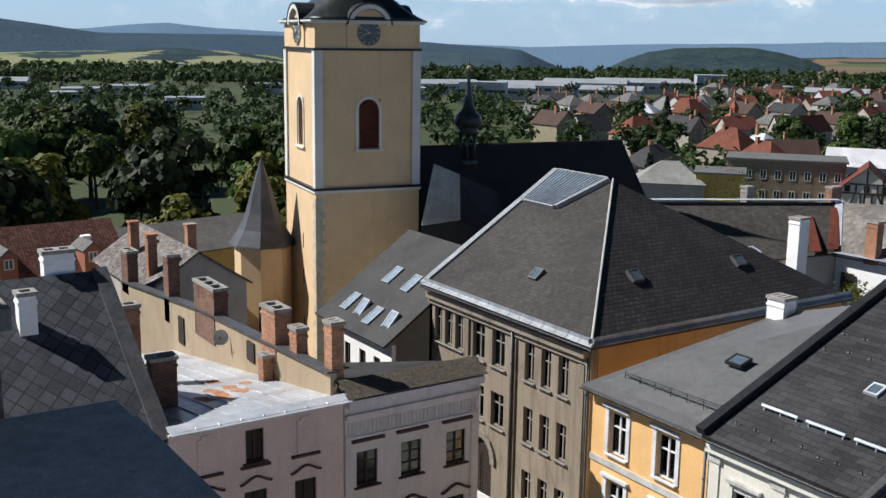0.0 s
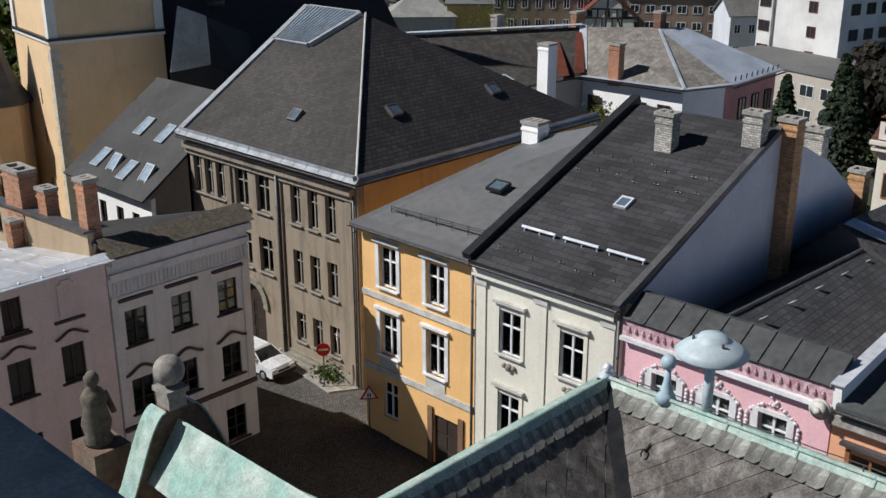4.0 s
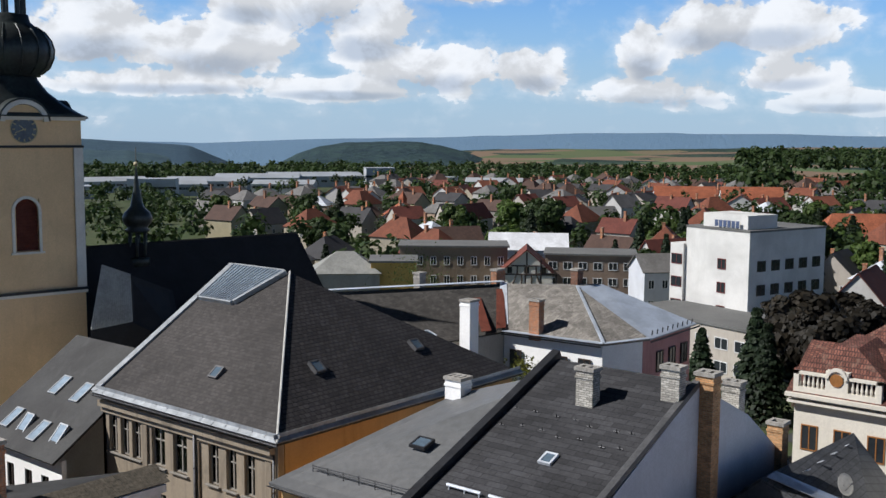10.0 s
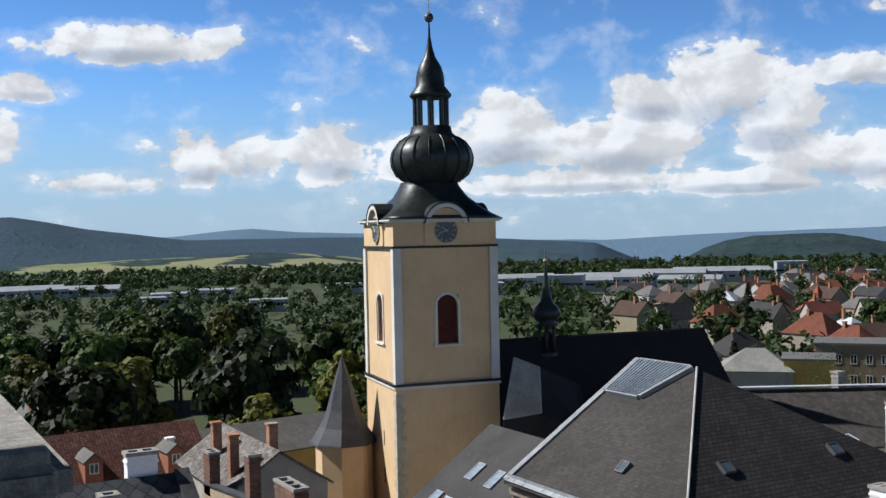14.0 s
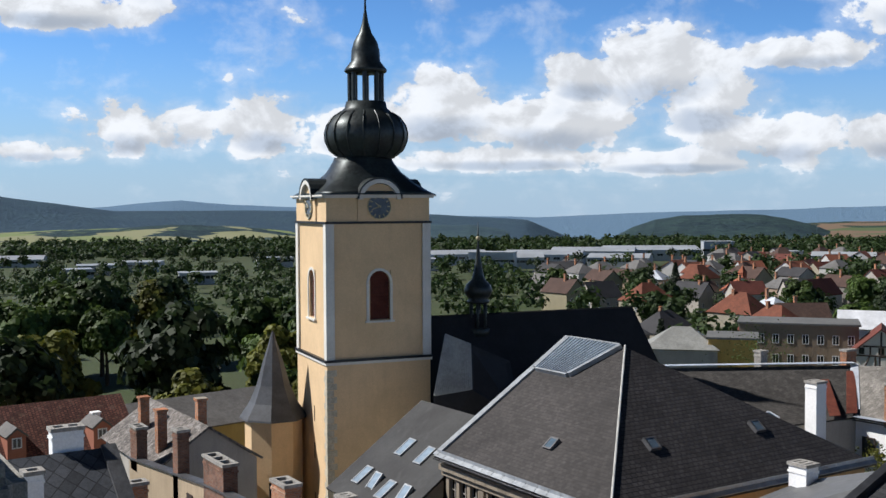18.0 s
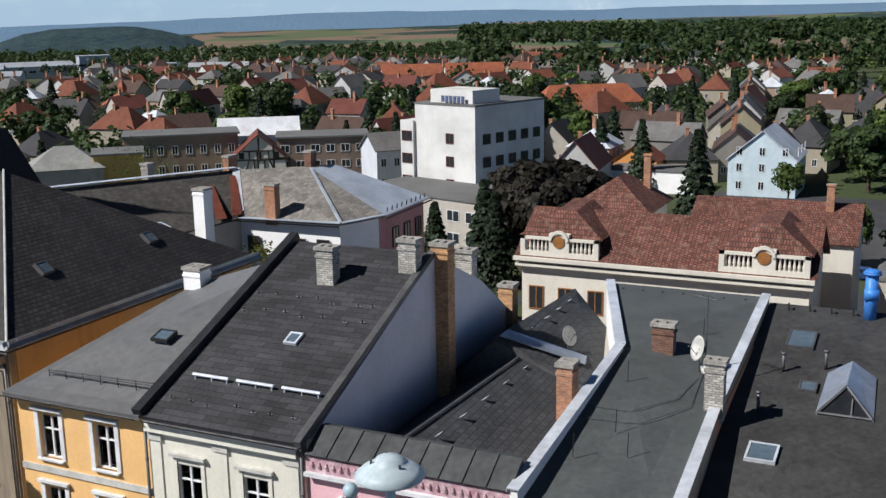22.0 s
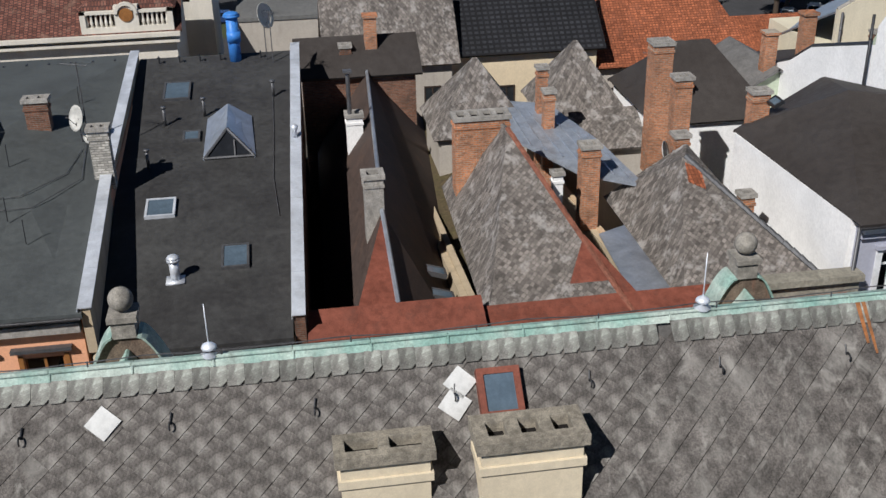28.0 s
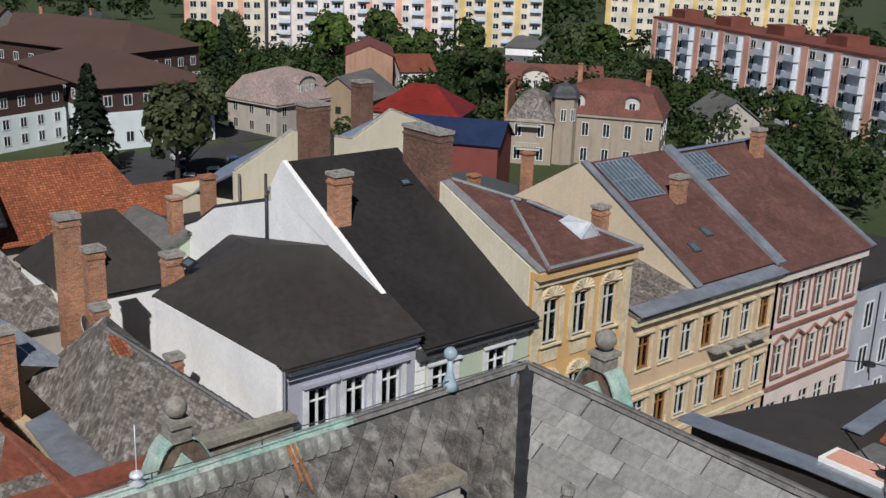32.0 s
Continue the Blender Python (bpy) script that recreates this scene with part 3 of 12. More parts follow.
def make_ground():
    """One sheet from the square out to the far hills."""
    rings = [0, 6, 12, 18, 24, 30, 36, 42, 48, 56, 64, 74, 86, 100, 120, 145, 175, 215, 270, 340, 430, 550, 700, 900, 1150, 1450, 1800, 2200, 2700, 3300, 4000, 4700]
    n = 96
    bm = bmesh.new()
    prev = None
    for r in rings:
        ring = [bm.verts.new((r * math.cos(2 * math.pi * i / n), r * math.sin(2 * math.pi * i / n), ground_z(r * math.cos(2 * math.pi * i / n), r * math.sin(2 * math.pi * i / n)))) for i in range(n)] if r else [bm.verts.new((0, 0, ground_z(0, 0)))]
        if prev:
            for i in range(n):
                j = (i + 1) % n
                if len(prev) == 1:
                    bm.faces.new((prev[0], ring[i], ring[j]))
                else:
                    bm.faces.new((prev[i], ring[i], ring[j], prev[j]))
        prev = ring
    return solid("ground", bm, GRASS, "grassy ground between the houses of the town", "ground", "structure", True)


make_ground()

# paved square, side street and yards
COBBLE = coursed("granite_setts", (0.115, 0.108, 0.10), (0.045, 0.042, 0.038), (0.16, 0.12), across="x", vary=0.3, bump=0.8, mortar=0.15, rough=0.85, broad=0.3)


def carpet(name, label, x0, y0, x1, y1, lift, mat, nx=12, ny=30, category="pavement"):
    """A paved sheet that follows the ground."""
    bm = bmesh.new()
    g = [[bm.verts.new((x0 + (x1 - x0) * i / nx, y0 + (y1 - y0) * j / ny, ground_z(x0 + (x1 - x0) * i / nx, y0 + (y1 - y0) * j / ny) + lift)) for j in range(ny + 1)] for i in range(nx + 1)]
    for i in range(nx):
        for j in range(ny):
            bm.faces.new((g[i][j], g[i + 1][j], g[i + 1][j + 1], g[i][j + 1]))
    return solid(name, bm, mat, label, category, "structure")


carpet("pavement", "cobbled square and side street in granite setts", 2.0, -75.0, 30.9, 38.1, 0.03, COBBLE)
carpet("road", "narrow cobbled side street beside the school", 27.1, 38.1, 33.3, 75.0, 0.035, COBBLE, 4, 16, "road")
carpet("road", "grey asphalt road and car park behind the yards", 100.0, -75.0, 134.0, 40.0, 0.05, ASPHALT, 14, 40, "road")
YARD = surface("yard_gravel", (0.12, 0.105, 0.085), 0.95, 0.3, 5, 0.4, bump=0.4)
carpet("pavement", "bare yards between the houses", 46.0, -62.0, 100.0, 36.0, 0.04, YARD, 14, 40)
bm = bmesh.new()
carpet("road", "grey asphalt car park round the clinic", 134.0, -36.0, 184.0, 34.0, 0.052, ASPHALT, 12, 16, "road")
carpet("road", "grey asphalt street past the grey villa", 134.0, -80.5, 160.0, -74.0, 0.05, ASPHALT, 8, 4, "road")
KERB = surface("pale_kerb_stone", (0.36, 0.34, 0.31), 0.9, 0.2, 6, 1.0, bump=0.3)
prism(bm, [(31.9, 38.8), (33.35, 37.9), (33.35, 43.6), (32.4, 43.6), (32.2, 41.0)], -0.2, 0.13)
solid("pavement", bm, KERB, "raised stone pavement along the school wall", "pavement", "structure")

carpet("pavement", "cobbled pavement at the corner of the yellow house", 30.9, 33.2, 36.5, 38.1, 0.032, COBBLE)

# ---- east row of the square: yellow, white, pink, salmon and the rest, facades at x = 31 ----
FX = 31.0
YELLOW = plaster("yellow_plaster", (0.80, 0.49, 0.21), 0.12, 0.08)
CREAM = plaster("cream_plaster", (0.69, 0.67, 0.58), 0.2, 0.15)
PINK = plaster("pink_plaster", (0.76, 0.46, 0.50), 0.15, 0.1)
SALMON = plaster("salmon_plaster", (0.78, 0.40, 0.24), 0.15, 0.1)
BLUEWHITE = plaster("blue_grey_plaster_and_shade", (0.56, 0.58, 0.62), 0.2, 0.1)
MAUVE = plaster("mauve_grey_plaster", (0.40, 0.41, 0.48), 0.1, 0.05)
PUREWHITE = plaster("white_plaster", (0.87, 0.865, 0.85), 0.08, 0.05)
MINT = plaster("pale_green_plaster", (0.48, 0.54, 0.42), 0.15, 0.1)
OCHRE = plaster("ochre_plaster", (0.62, 0.39, 0.17), 0.2, 0.15)
SAND = plaster("sand_plaster", (0.58, 0.42, 0.27), 0.35, 0.25)
BLUSH = plaster("blush_white_plaster", (0.66, 0.56, 0.50), 0.2, 0.15)
PALEYELLOW = plaster("pale_yellow_plaster", (0.68, 0.57, 0.42), 0.25, 0.15)
RENDER_OLD = plaster("old_beige_render", (0.52, 0.42, 0.29), 0.5, 0.4)


def base_z(y):
    return ground_z(FX, y) - 0.3


def row_house(name, label, y0, y1, eave, wall_mat, holes, back_x, side_tops, front_z=None, extra_holes=()):
    """A terraced house: facade at x = FX from y0 (north) to y1 (south), side walls along x with the given top outlines [(x, z)...]."""
    h = thing(name, (FX + 4, (y0 + y1) / 2, base_z((y0 + y1) / 2)), label, "house", "houses round the square")
    z0 = base_z(y0) - 0.5
    bm = bmesh.new()
    facade(bm, (FX, y0), (FX, y1), z0, front_z or eave, holes, 0.35)
    part("front_wall", bm, wall_mat, h)
    for y, ya in ((y0 - 0.004, y0 - 0.26), (y1 + 0.004, y1 + 0.26)):
        bm = bmesh.new()
        sheet(bm, [(FX + 0.355, z0), (back_x, z0)] + [(x, z) for x, z in reversed(side_tops)], "y", y, ya)
        part("side_wall", bm, wall_mat, h)
    bm = bmesh.new()
    sheet(bm, [(y0 - 0.27, z0), (y1 + 0.27, z0), (y1 + 0.27, side_tops[-1][1] - 0.05), (y0 - 0.27, side_tops[-1][1] - 0.05)], "x", back_x - 0.3, back_x - 0.004)
    part("back_wall", bm, wall_mat, h)
    return h


A = lambda y0, y1: ((FX, y0), (FX, y1))

# yellow house
Y0, Y1 = 34.86, 27.82
rows_y = [(4.35, 2.05), (7.75, 1.95)]
holes = [(u, z, 1.15, hh) for u in (1.72, 4.72) for z, hh in rows_y] + [(1.72, 1.05, 1.0, 1.9), (5.35, -0.2, 1.6, 2.6)]
yellow = row_house("house", "bright yellow-orange plastered corner house with white window surrounds", Y0, Y1, 10.35, YELLOW, holes, 43.0, [(FX + 0.36, 10.35), (43.0, 11.2)])
a, b = A(Y0, Y1)
for u in (1.72, 4.72):
    for z, hh in rows_y:
        p, yaw = wall_point(a, b, u, z)
        set_window(yellow, p, yaw, 1.15, hh, "cross", WHITE, WHITE, 0.18, 0.2, curtain=True)
        for s in (-1, 1):
            band(yellow, "window_surround", a, b, u + s * 0.68 - 0.11, u + s * 0.68 + 0.11, z, z + hh + 0.22, 0.06, WHITE)
        band(yellow, "window_hood", a, b, u - 0.85, u + 0.85, z + hh + 0.24, z + hh + 0.36, 0.2, WHITE)
for z, w in ((3.35, 0.30), (7.1, 0.28)):
    band(yellow, "string_course", a, b, 0, 7.04, z, z + w, 0.08, OFFWHITE)
for u in (1.72, 4.72):
    band(yellow, "apron_panel", a, b, u - 0.6, u + 0.6, 3.68, 4.2, 0.05, OFFWHITE)
p, yaw = wall_point(a, b, 1.72, 1.05)
set_window(yellow, p, yaw, 1.0, 1.9, "cross", WHITE, None, 0.1, 0.2)
bm = bmesh.new()
box(bm, FX + 0.12, 29.51 - 0.8, -0.2, FX + 0.18, 29.51 + 0.8, 2.4)
for k in range(2):
    for r in range(3):
        box(bm, FX + 0.09, 29.51 - 0.68 + 0.72 * k, 0.0 + 0.78 * r, FX + 0.12, 29.51 - 0.68 + 0.72 * k + 0.62, 0.66 + 0.78 * r)
part("door", bm, DARKWOOD, yellow, "dark carved double door")
for s in (-1, 1):
    band(yellow, "door_surround", a, b, 5.35 + s * 0.95 - 0.15, 5.35 + s * 0.95 + 0.15, -0.2, 2.75, 0.1, surface("brown_stone", (0.2, 0.12, 0.07), 0.85, bump=0.3))
GREY_SHEET = surface("grey_coated_roof_sheet", (0.115, 0.118, 0.12), 0.55, 0.12, 3, 0.3, tint=(0.14, 0.14, 0.14), bump=0.12, stain=0.35, stain_colour=(0.08, 0.08, 0.08), streak=0.25)
bm = bmesh.new()
slab(bm, [(30.55, 35.2, 10.62), (43.2, 34.6, 12.4), (43.2, 27.85, 14.6), (30.55, 27.85, 10.62)], 0.14)
part("roof", bm, GREY_SHEET, yellow, "grey coated sheet-metal roof")
gutter(yellow, (30.5, 35.2), (30.5, 27.9), 10.52)
downpipe(yellow, 30.86, 27.86, 0, 10.4)
roof_window(yellow, (35.4, 30.4, 12.22), (0, -1, 0), (1, 0, 0.33), 0.9, 0.8, DARK_METAL)
bm = bmesh.new()
for z in (0.10, 0.20):
    tube(bm, (32.1, 34.0, 11.05 + z), (32.1, 28.3, 11.2 + z), 0.025, sides=6)
for k in range(7):
    y = 34.0 - 0.95 * k
    tube(bm, (32.1, y, 10.9), (32.1, y, 11.3 + 0.025 * k), 0.02, sides=6)
part("snow_guard", bm, DARK_METAL, yellow)

# white house with the big shingle roof
Y0, Y1 = 27.82, 20.66
a, b = A(Y0, Y1)
cols = (1.95, 5.1)
holes = [(u, z, 1.15, 1.95) for u in cols for z in (6.75, 2.95)] + [(1.95, -0.9, 1.15, 1.7), (5.1, -0.9, 1.15, 1.7)]
white = row_house("house", "cream-white plastered house with dark windows and flat pilasters", Y0, Y1, 10.45, CREAM, holes, 53.0, [(FX + 0.36, 10.45), (42.2, 15.15), (47.5, 12.7), (53.0, 9.2)])
for u in cols:
    for z in (6.75, 2.95, -0.9):
        hh = 1.95 if z > 0 else 1.7
        p, yaw = wall_point(a, b, u, z)
        set_window(white, p, yaw, 1.15, hh, "cross", WHITE, OFFWHITE, 0.16, 0.12, curtain=True)
        for s_ in (-1, 1):
            band(white, "window_surround", a, b, u + s_ * 0.60 - 0.035, u + s_ * 0.60 + 0.035, z, z + hh, 0.03, DARKWOOD)
        if z > 0:
            band(white, "window_hood", a, b, u - 0.85, u + 0.85, z + hh + 0.32, z + hh + 0.45, 0.2, OFFWHITE)
            for s in (-1, 1):
                band(white, "window_surround", a, b, u + s * 0.67 - 0.09, u + s * 0.67 + 0.09, z - 0.02, z + hh + 0.3, 0.05, CREAM)
            bm = bmesh.new()
            q, _ = wall_point(a, b, u, z - 0.52, 0.05)
            ball(bm, q, 0.16, 10, 1.1)
            for s in (-1, 1):
                ball(bm, (q[0], q[1] + 0.26 * s, q[2] + 0.03), 0.11, 8)
            part("stucco_ornament", bm, STONE, white)
for u in (0.35, 3.55, 6.8):
    band(white, "pilaster", a, b, u - 0.28, u + 0.28, 0.9, 9.85, 0.06, CREAM)
    band(white, "capital", a, b, u - 0.36, u + 0.36, 9.55, 9.85, 0.12, OFFWHITE)
band(white, "cornice", a, b, 0.02, 7.14, 9.95, 10.4, 0.28, CREAM)
bm = bmesh.new()
slab(bm, [(30.6, 27.78, 10.62), (30.6, 20.5, 10.62), (42.2, 20.5, 15.35), (42.2, 27.78, 15.35)], 0.16)
part("roof", bm, BITUMEN, white, "black bitumen-shingle roof slope")
bm = bmesh.new()
slab(bm, [(42.21, 20.5, 15.35), (53.3, 20.5, 9.3), (53.3, 27.78, 9.3), (42.21, 27.78, 15.35)], 0.16)
part("roof", bm, BITUMEN, white)
# raised verge towards the yellow house, seen as a dark kerb
bm = bmesh.new()
slab(bm, [(30.5, 28.15, 10.9), (30.5, 27.72, 10.9), (42.4, 27.72, 15.75), (42.4, 28.15, 15.75)], 0.4)
part("verge", bm, DARK_METAL, white)
bm = bmesh.new()
slab(bm, [(30.55, 20.66, 10.72), (30.55, 20.36, 10.72), (42.3, 20.36, 15.47), (42.3, 20.66, 15.47)], 0.26)
part("verge", bm, GUTTER, white)
gutter(white, (30.52, 27.7), (30.52, 20.5), 10.5)
downpipe(white, 30.84, 20.5, -1, 10.4, 0.07)
sl = Vector((11.6, 0, 4.73)).normalized()
for k in range(3):
    bm = bmesh.new()
    y = 26.9 - 2.15 * k
    tube(bm, (32.9, y, 11.75), (32.9, y - 1.75, 11.75), 0.07, sides=8)
    for q in (0.1, 0.9, 1.65):
        tube(bm, (32.9, y - q, 11.5), (32.9, y - q, 11.75), 0.03, sides=6)
    part("snow_log", bm, BRIGHT_TIN, white)
roof_window(white, (35.75, 23.85, 12.75), (0, -1, 0), tuple(sl), 0.62, 0.72, BRIGHT_TIN)
bm = bmesh.new()
random.seed(3)
for xx in (31.7, 37.2, 38.2):
    for k in range(7):
        y, x = 27.2 - 1.0 * k + random.uniform(-0.2, 0.2), xx + random.uniform(-0.15, 0.15)
        z = 10.62 + (x - 30.6) * 0.4078
        tube(bm, (x, y, z - 0.02), (x - 0.02, y, z + 0.16), 0.025, sides=5)
        tube(bm, (x, y - 0.14, z + 0.05), (x, y + 0.14, z + 0.05), 0.018, sides=5)
part("snow_hooks", bm, DARK_METAL, white)
chimney(white, 39.6, 24.4, 13.9, 15.75, 0.62, 0.85, BRICK_PALE, flues=2)
chimney(white, 40.9, 20.95, 14.2, 16.1, 0.6, 0.85, BRICK_PALE, flues=2)
chimney(white, 42.6, 20.15, 3.0, 15.65, 0.75, 0.85, BRICK_OCHRE, flues=2, label="tall ochre brick chimney against the gable")
chimney(white, 47.6, 21.2, 11.5, 14.2, 0.7, 0.9, BRICK_PALE, flues=2)
chimney(white, 51.3, 20.4, 5.0, 11.6, 0.8, 0.8, BRICK_OCHRE, flues=1)
# the bare gable above the lower neighbour, the blue of its shade painted in
bm = bmesh.new()
sheet(bm, [(FX + 0.4, 1.0), (53.0, 1.0), (53.0, 9.2), (47.5, 12.85), (44.0, 14.4), (42.2, 15.2), (FX + 0.4, 10.55)], "y", 20.62, 20.37)
part("gable_wall", bm, BLUEWHITE, white, "rendered gable wall with the blue of its shade in the colour")

# pink house with stucco garlands, low roof behind an attic wall
Y0, Y1 = 20.36, 12.25
a, b = A(Y0, Y1)
cols = (1.86, 4.0, 6.14)
holes = [(u, 6.5, 1.05, 1.85) for u in cols] + [(u, 2.4, 1.05, 1.85) for u in cols] + [(2.2, -1.1, 1.6, 2.4), (5.6, -1.1, 1.8, 2.4)]
pink = row_house("house", "rose-pink plastered house with white stucco garlands over its windows", Y0, Y1, 10.12, PINK, holes, 43.5, [(FX + 0.36, 10.1), (32.2, 10.0), (32.3, 8.2), (43.5, 8.0)])
for u in cols:
    for z in (6.5, 2.4):
        p, yaw = wall_point(a, b, u, z)
        set_window(pink, p, yaw, 1.05, 1.85, "tall", WHITE, WHITE, 0.14, 0.16, curtain=True)
        for s in (-1, 1):
            band(pink, "window_surround", a, b, u + s * 0.66 - 0.13, u + s * 0.66 + 0.13, z - 0.05, z + 1.98, 0.07, WHITE)
        band(pink, "window_surround", a, b, u - 0.53, u + 0.53, z + 1.86, z + 2.02, 0.07, WHITE)
        bm = bmesh.new()
        for k in range(15):
            f = k / 14 * 2 - 1
            q, _ = wall_point(a, b, u + f * 0.95, z + 2.25 - 0.55 * abs(f) ** 2.2, 0.05)
            ball(bm, q, 0.055 + 0.025 * math.sin(k * 2.1), 6)
        for k in range(6):
            q, _ = wall_point(a, b, u + 0.12 * math.sin(k * 2.0), z + 2.25 + 0.14 * k, 0.05)
            ball(bm, q, 0.085 - 0.010 * k, 6)
        for s in (-1, 1):
            for k in range(4):
                q, _ = wall_point(a, b, u + s * (0.95 + 0.05 * math.sin(k * 3)), z + 1.65 - 0.15 * k, 0.05)
                ball(bm, q, 0.07, 6)
        part("stucco_garland", bm, WHITE, pink, "white plaster garland")
band(pink, "cornice", a, b, 0.0, 8.1, 9.35, 9.5, 0.3, WHITE)
FRIEZE = surface("dark_pink_frieze", (0.36, 0.20, 0.24), 0.9, 0.3, 5, 3, tint=(0.5, 0.36, 0.38), bump=0.3)
band(pink, "frieze", a, b, 0.0, 8.1, 9.5, 10.1, 0.12, FRIEZE)
bm = bmesh.new()
n = 26
for k in range(n):
    q, _ = wall_point(a, b, 0.3 + 7.5 * k / (n - 1), 9.82, 0.14)
    lathe(bm, (q[0], q[1], q[2] - 0.12), [(0.06, 0), (0.075, 0.1), (0.03, 0.22)], 8)
part("frieze_scrolls", bm, FRIEZE, pink)
TINBAY = surface("dark_tin_coping", (0.085, 0.088, 0.09), 0.5, 0.12, 4, 0.8, bump=0.08, metal=0.3, stain=0.3, stain_colour=(0.05, 0.05, 0.05))
for k in range(9):
    bm = bmesh.new()
    ya, yb = 20.3 - 0.9 * k, 20.3 - 0.9 * (k + 1) + 0.012
    slab(bm, [(30.75, ya, 10.22), (30.75, yb, 10.22), (32.0, yb, 10.92), (32.0, ya, 10.92)], 0.06)
    part("coping_sheet", bm, TINBAY, pink)
bm = bmesh.new()
for k in range(1, 9):
    y = 20.3 - 0.9 * k
    slab(bm, [(30.73, y + 0.03, 10.27), (30.73, y - 0.03, 10.27), (32.0, y - 0.03, 10.98), (32.0, y + 0.03, 10.98)], 0.05)
part("standing_seams", bm, TINBAY, pink)
bm = bmesh.new()
sheet(bm, [(20.3, 9.0), (12.3, 9.0), (12.3, 10.87), (20.3, 10.87)], "x", 32.0, 32.3)
part("attic_wall", bm, TINBAY, pink)
# its dark roof: one ridge along x
SHINGLE_DARK = coursed("dark_blue_shingle", (0.048, 0.050, 0.054), (0.020, 0.020, 0.022), (0.4, 0.28), across="x", vary=0.2, bump=0.35, mortar=0.07, rough=0.7, spec=0.4)
bm = bmesh.new()
slab(bm, [(32.3, 12.4, 8.3), (45.6, 12.4, 8.5), (44.0, 17.0, 10.2), (32.3, 17.7, 10.1)], 0.12)
slab(bm, [(32.3, 20.3, 8.4), (32.3, 17.7, 10.1), (44.0, 17.0, 10.2), (44.0, 20.3, 8.4)], 0.12)
slab(bm, [(44.0, 20.3, 8.4), (44.0, 17.0, 10.2), (45.6, 12.4, 8.5), (46.0, 18.0, 8.6)], 0.12)
part("roof", bm, SHINGLE_DARK, pink, "dark shingle roof with small triangular snow guards")

bm = bmesh.new()
for k in range(5):
    x, y = 34.6 + 2.2 * k, 16.75 - 0.05 * k
    z = 8.4 + (y - 12.4) * 0.36
    slab(bm, [(x - 0.16, y - 0.18, z + 0.22), (x + 0.16, y - 0.18, z + 0.22), (x, y + 0.1, z + 0.02)], 0.02)
part("snow_guards", bm, BRIGHT_TIN, pink, "small triangular tin snow guards")
bm = bmesh.new()
tube(bm, (32.3, 17.7, 10.14), (44.0, 17.0, 10.24), 0.09, sides=6)
part("ridge_capping", bm, GUTTER, pink)
chimney(pink, 39.1, 13.0, 8.4, 11.95, 0.75, 0.65, BRICK, flues=2)
# rear roof of the pink house, a zinc valley and a satellite dish
bm = bmesh.new()
slab(bm, [(44.6, 13.2, 8.9), (53.6, 15.6, 9.2), (53.6, 17.4, 11.2), (44.0, 18.2, 11.1)], 0.12)
slab(bm, [(44.0, 18.2, 11.1), (53.6, 17.4, 11.2), (53.6, 21.0, 8.6), (44.0, 21.0, 8.6)], 0.12)
part("rear_roof", bm, SHINGLE_DARK, pink)
bm = bmesh.new()
sheet(bm, [(21.0, 7.0), (13.2, 7.0), (13.2, 8.85), (18.2, 10.95), (21.0, 8.55)], "x", 44.1, 44.35)
part("rear_gable", bm, GUTTER, pink)
bm = bmesh.new()
slab(bm, [(44.2, 18.0, 11.16), (45.2, 18.0, 11.18), (46.9, 14.6, 9.75), (45.7, 14.3, 9.75)], 0.03)
part("valley_sheet", bm, ZINC, pink)
bm = bmesh.new()
for k in range(4):
    x, y = 46.6 + 1.7 * k, 17.2
    slab(bm, [(x - 0.16, y - 0.18, 11.1), (x + 0.16, y - 0.18, 11.1), (x, y + 0.1, 10.95)], 0.02)
part("snow_guards", bm, BRIGHT_TIN, pink)


def dish(house, x, y, z, r, way, post=0.6):
    """A satellite dish on a short post, facing along way."""
    d = Vector(way).normalized()
    t = Matrix.Translation((x, y, z)) @ d.to_track_quat("Z", "Y").to_matrix().to_4x4()
    bm = bmesh.new()
    lathe(bm, (0, 0, 0), [(0.01, 0), (r * 0.4, r * 0.03), (r * 0.75, r * 0.12), (r, r * 0.24), (r * 0.99, r * 0.20), (r * 0.7, r * 0.06), (0.01, -0.03)], 20)
    bmesh.ops.transform(bm, matrix=t, verts=bm.verts)
    ob = part("satellite_dish", bm, OFFWHITE, house, "round white satellite dish", True)
    bm = bmesh.new()
    tube(bm, (x, y, z - post), (x, y, z), 0.03, sides=6)
    tube(bm, Vector((x, y, z - r * 0.8)), Vector((x, y, z)) + d * r * 0.9, 0.015, sides=5)
    tube(bm, Vector((x, y, z)) + d * r * 0.8, Vector((x, y, z)) + d * r * 1.0, 0.04, sides=8)
    part("dish_arm", bm, GUTTER, house)
    return ob


def aerial(house, x, y, z, h, way=(1, 0, 0), rods=7):
    """A rooftop mast with a rake of crossbars."""
    bm = bmesh.new()
    tube(bm, (x, y, z), (x, y, z + h), 0.028, sides=6)
    d = Vector(way).normalized()
    s = Vector((-d.y, d.x, 0))
    top = Vector((x, y, z + h - 0.15))
    tube(bm, top - d * 0.5, top + d * 0.8, 0.014, sides=5)
    for k in range(rods):
        c = top + d * (-0.45 + 1.2 * k / (rods - 1))
        tube(bm, c - s * (0.42 - 0.03 * k), c + s * (0.42 - 0.03 * k), 0.008, sides=4)
    return part("aerial", bm, GUTTER, house, "thin rooftop television aerial")


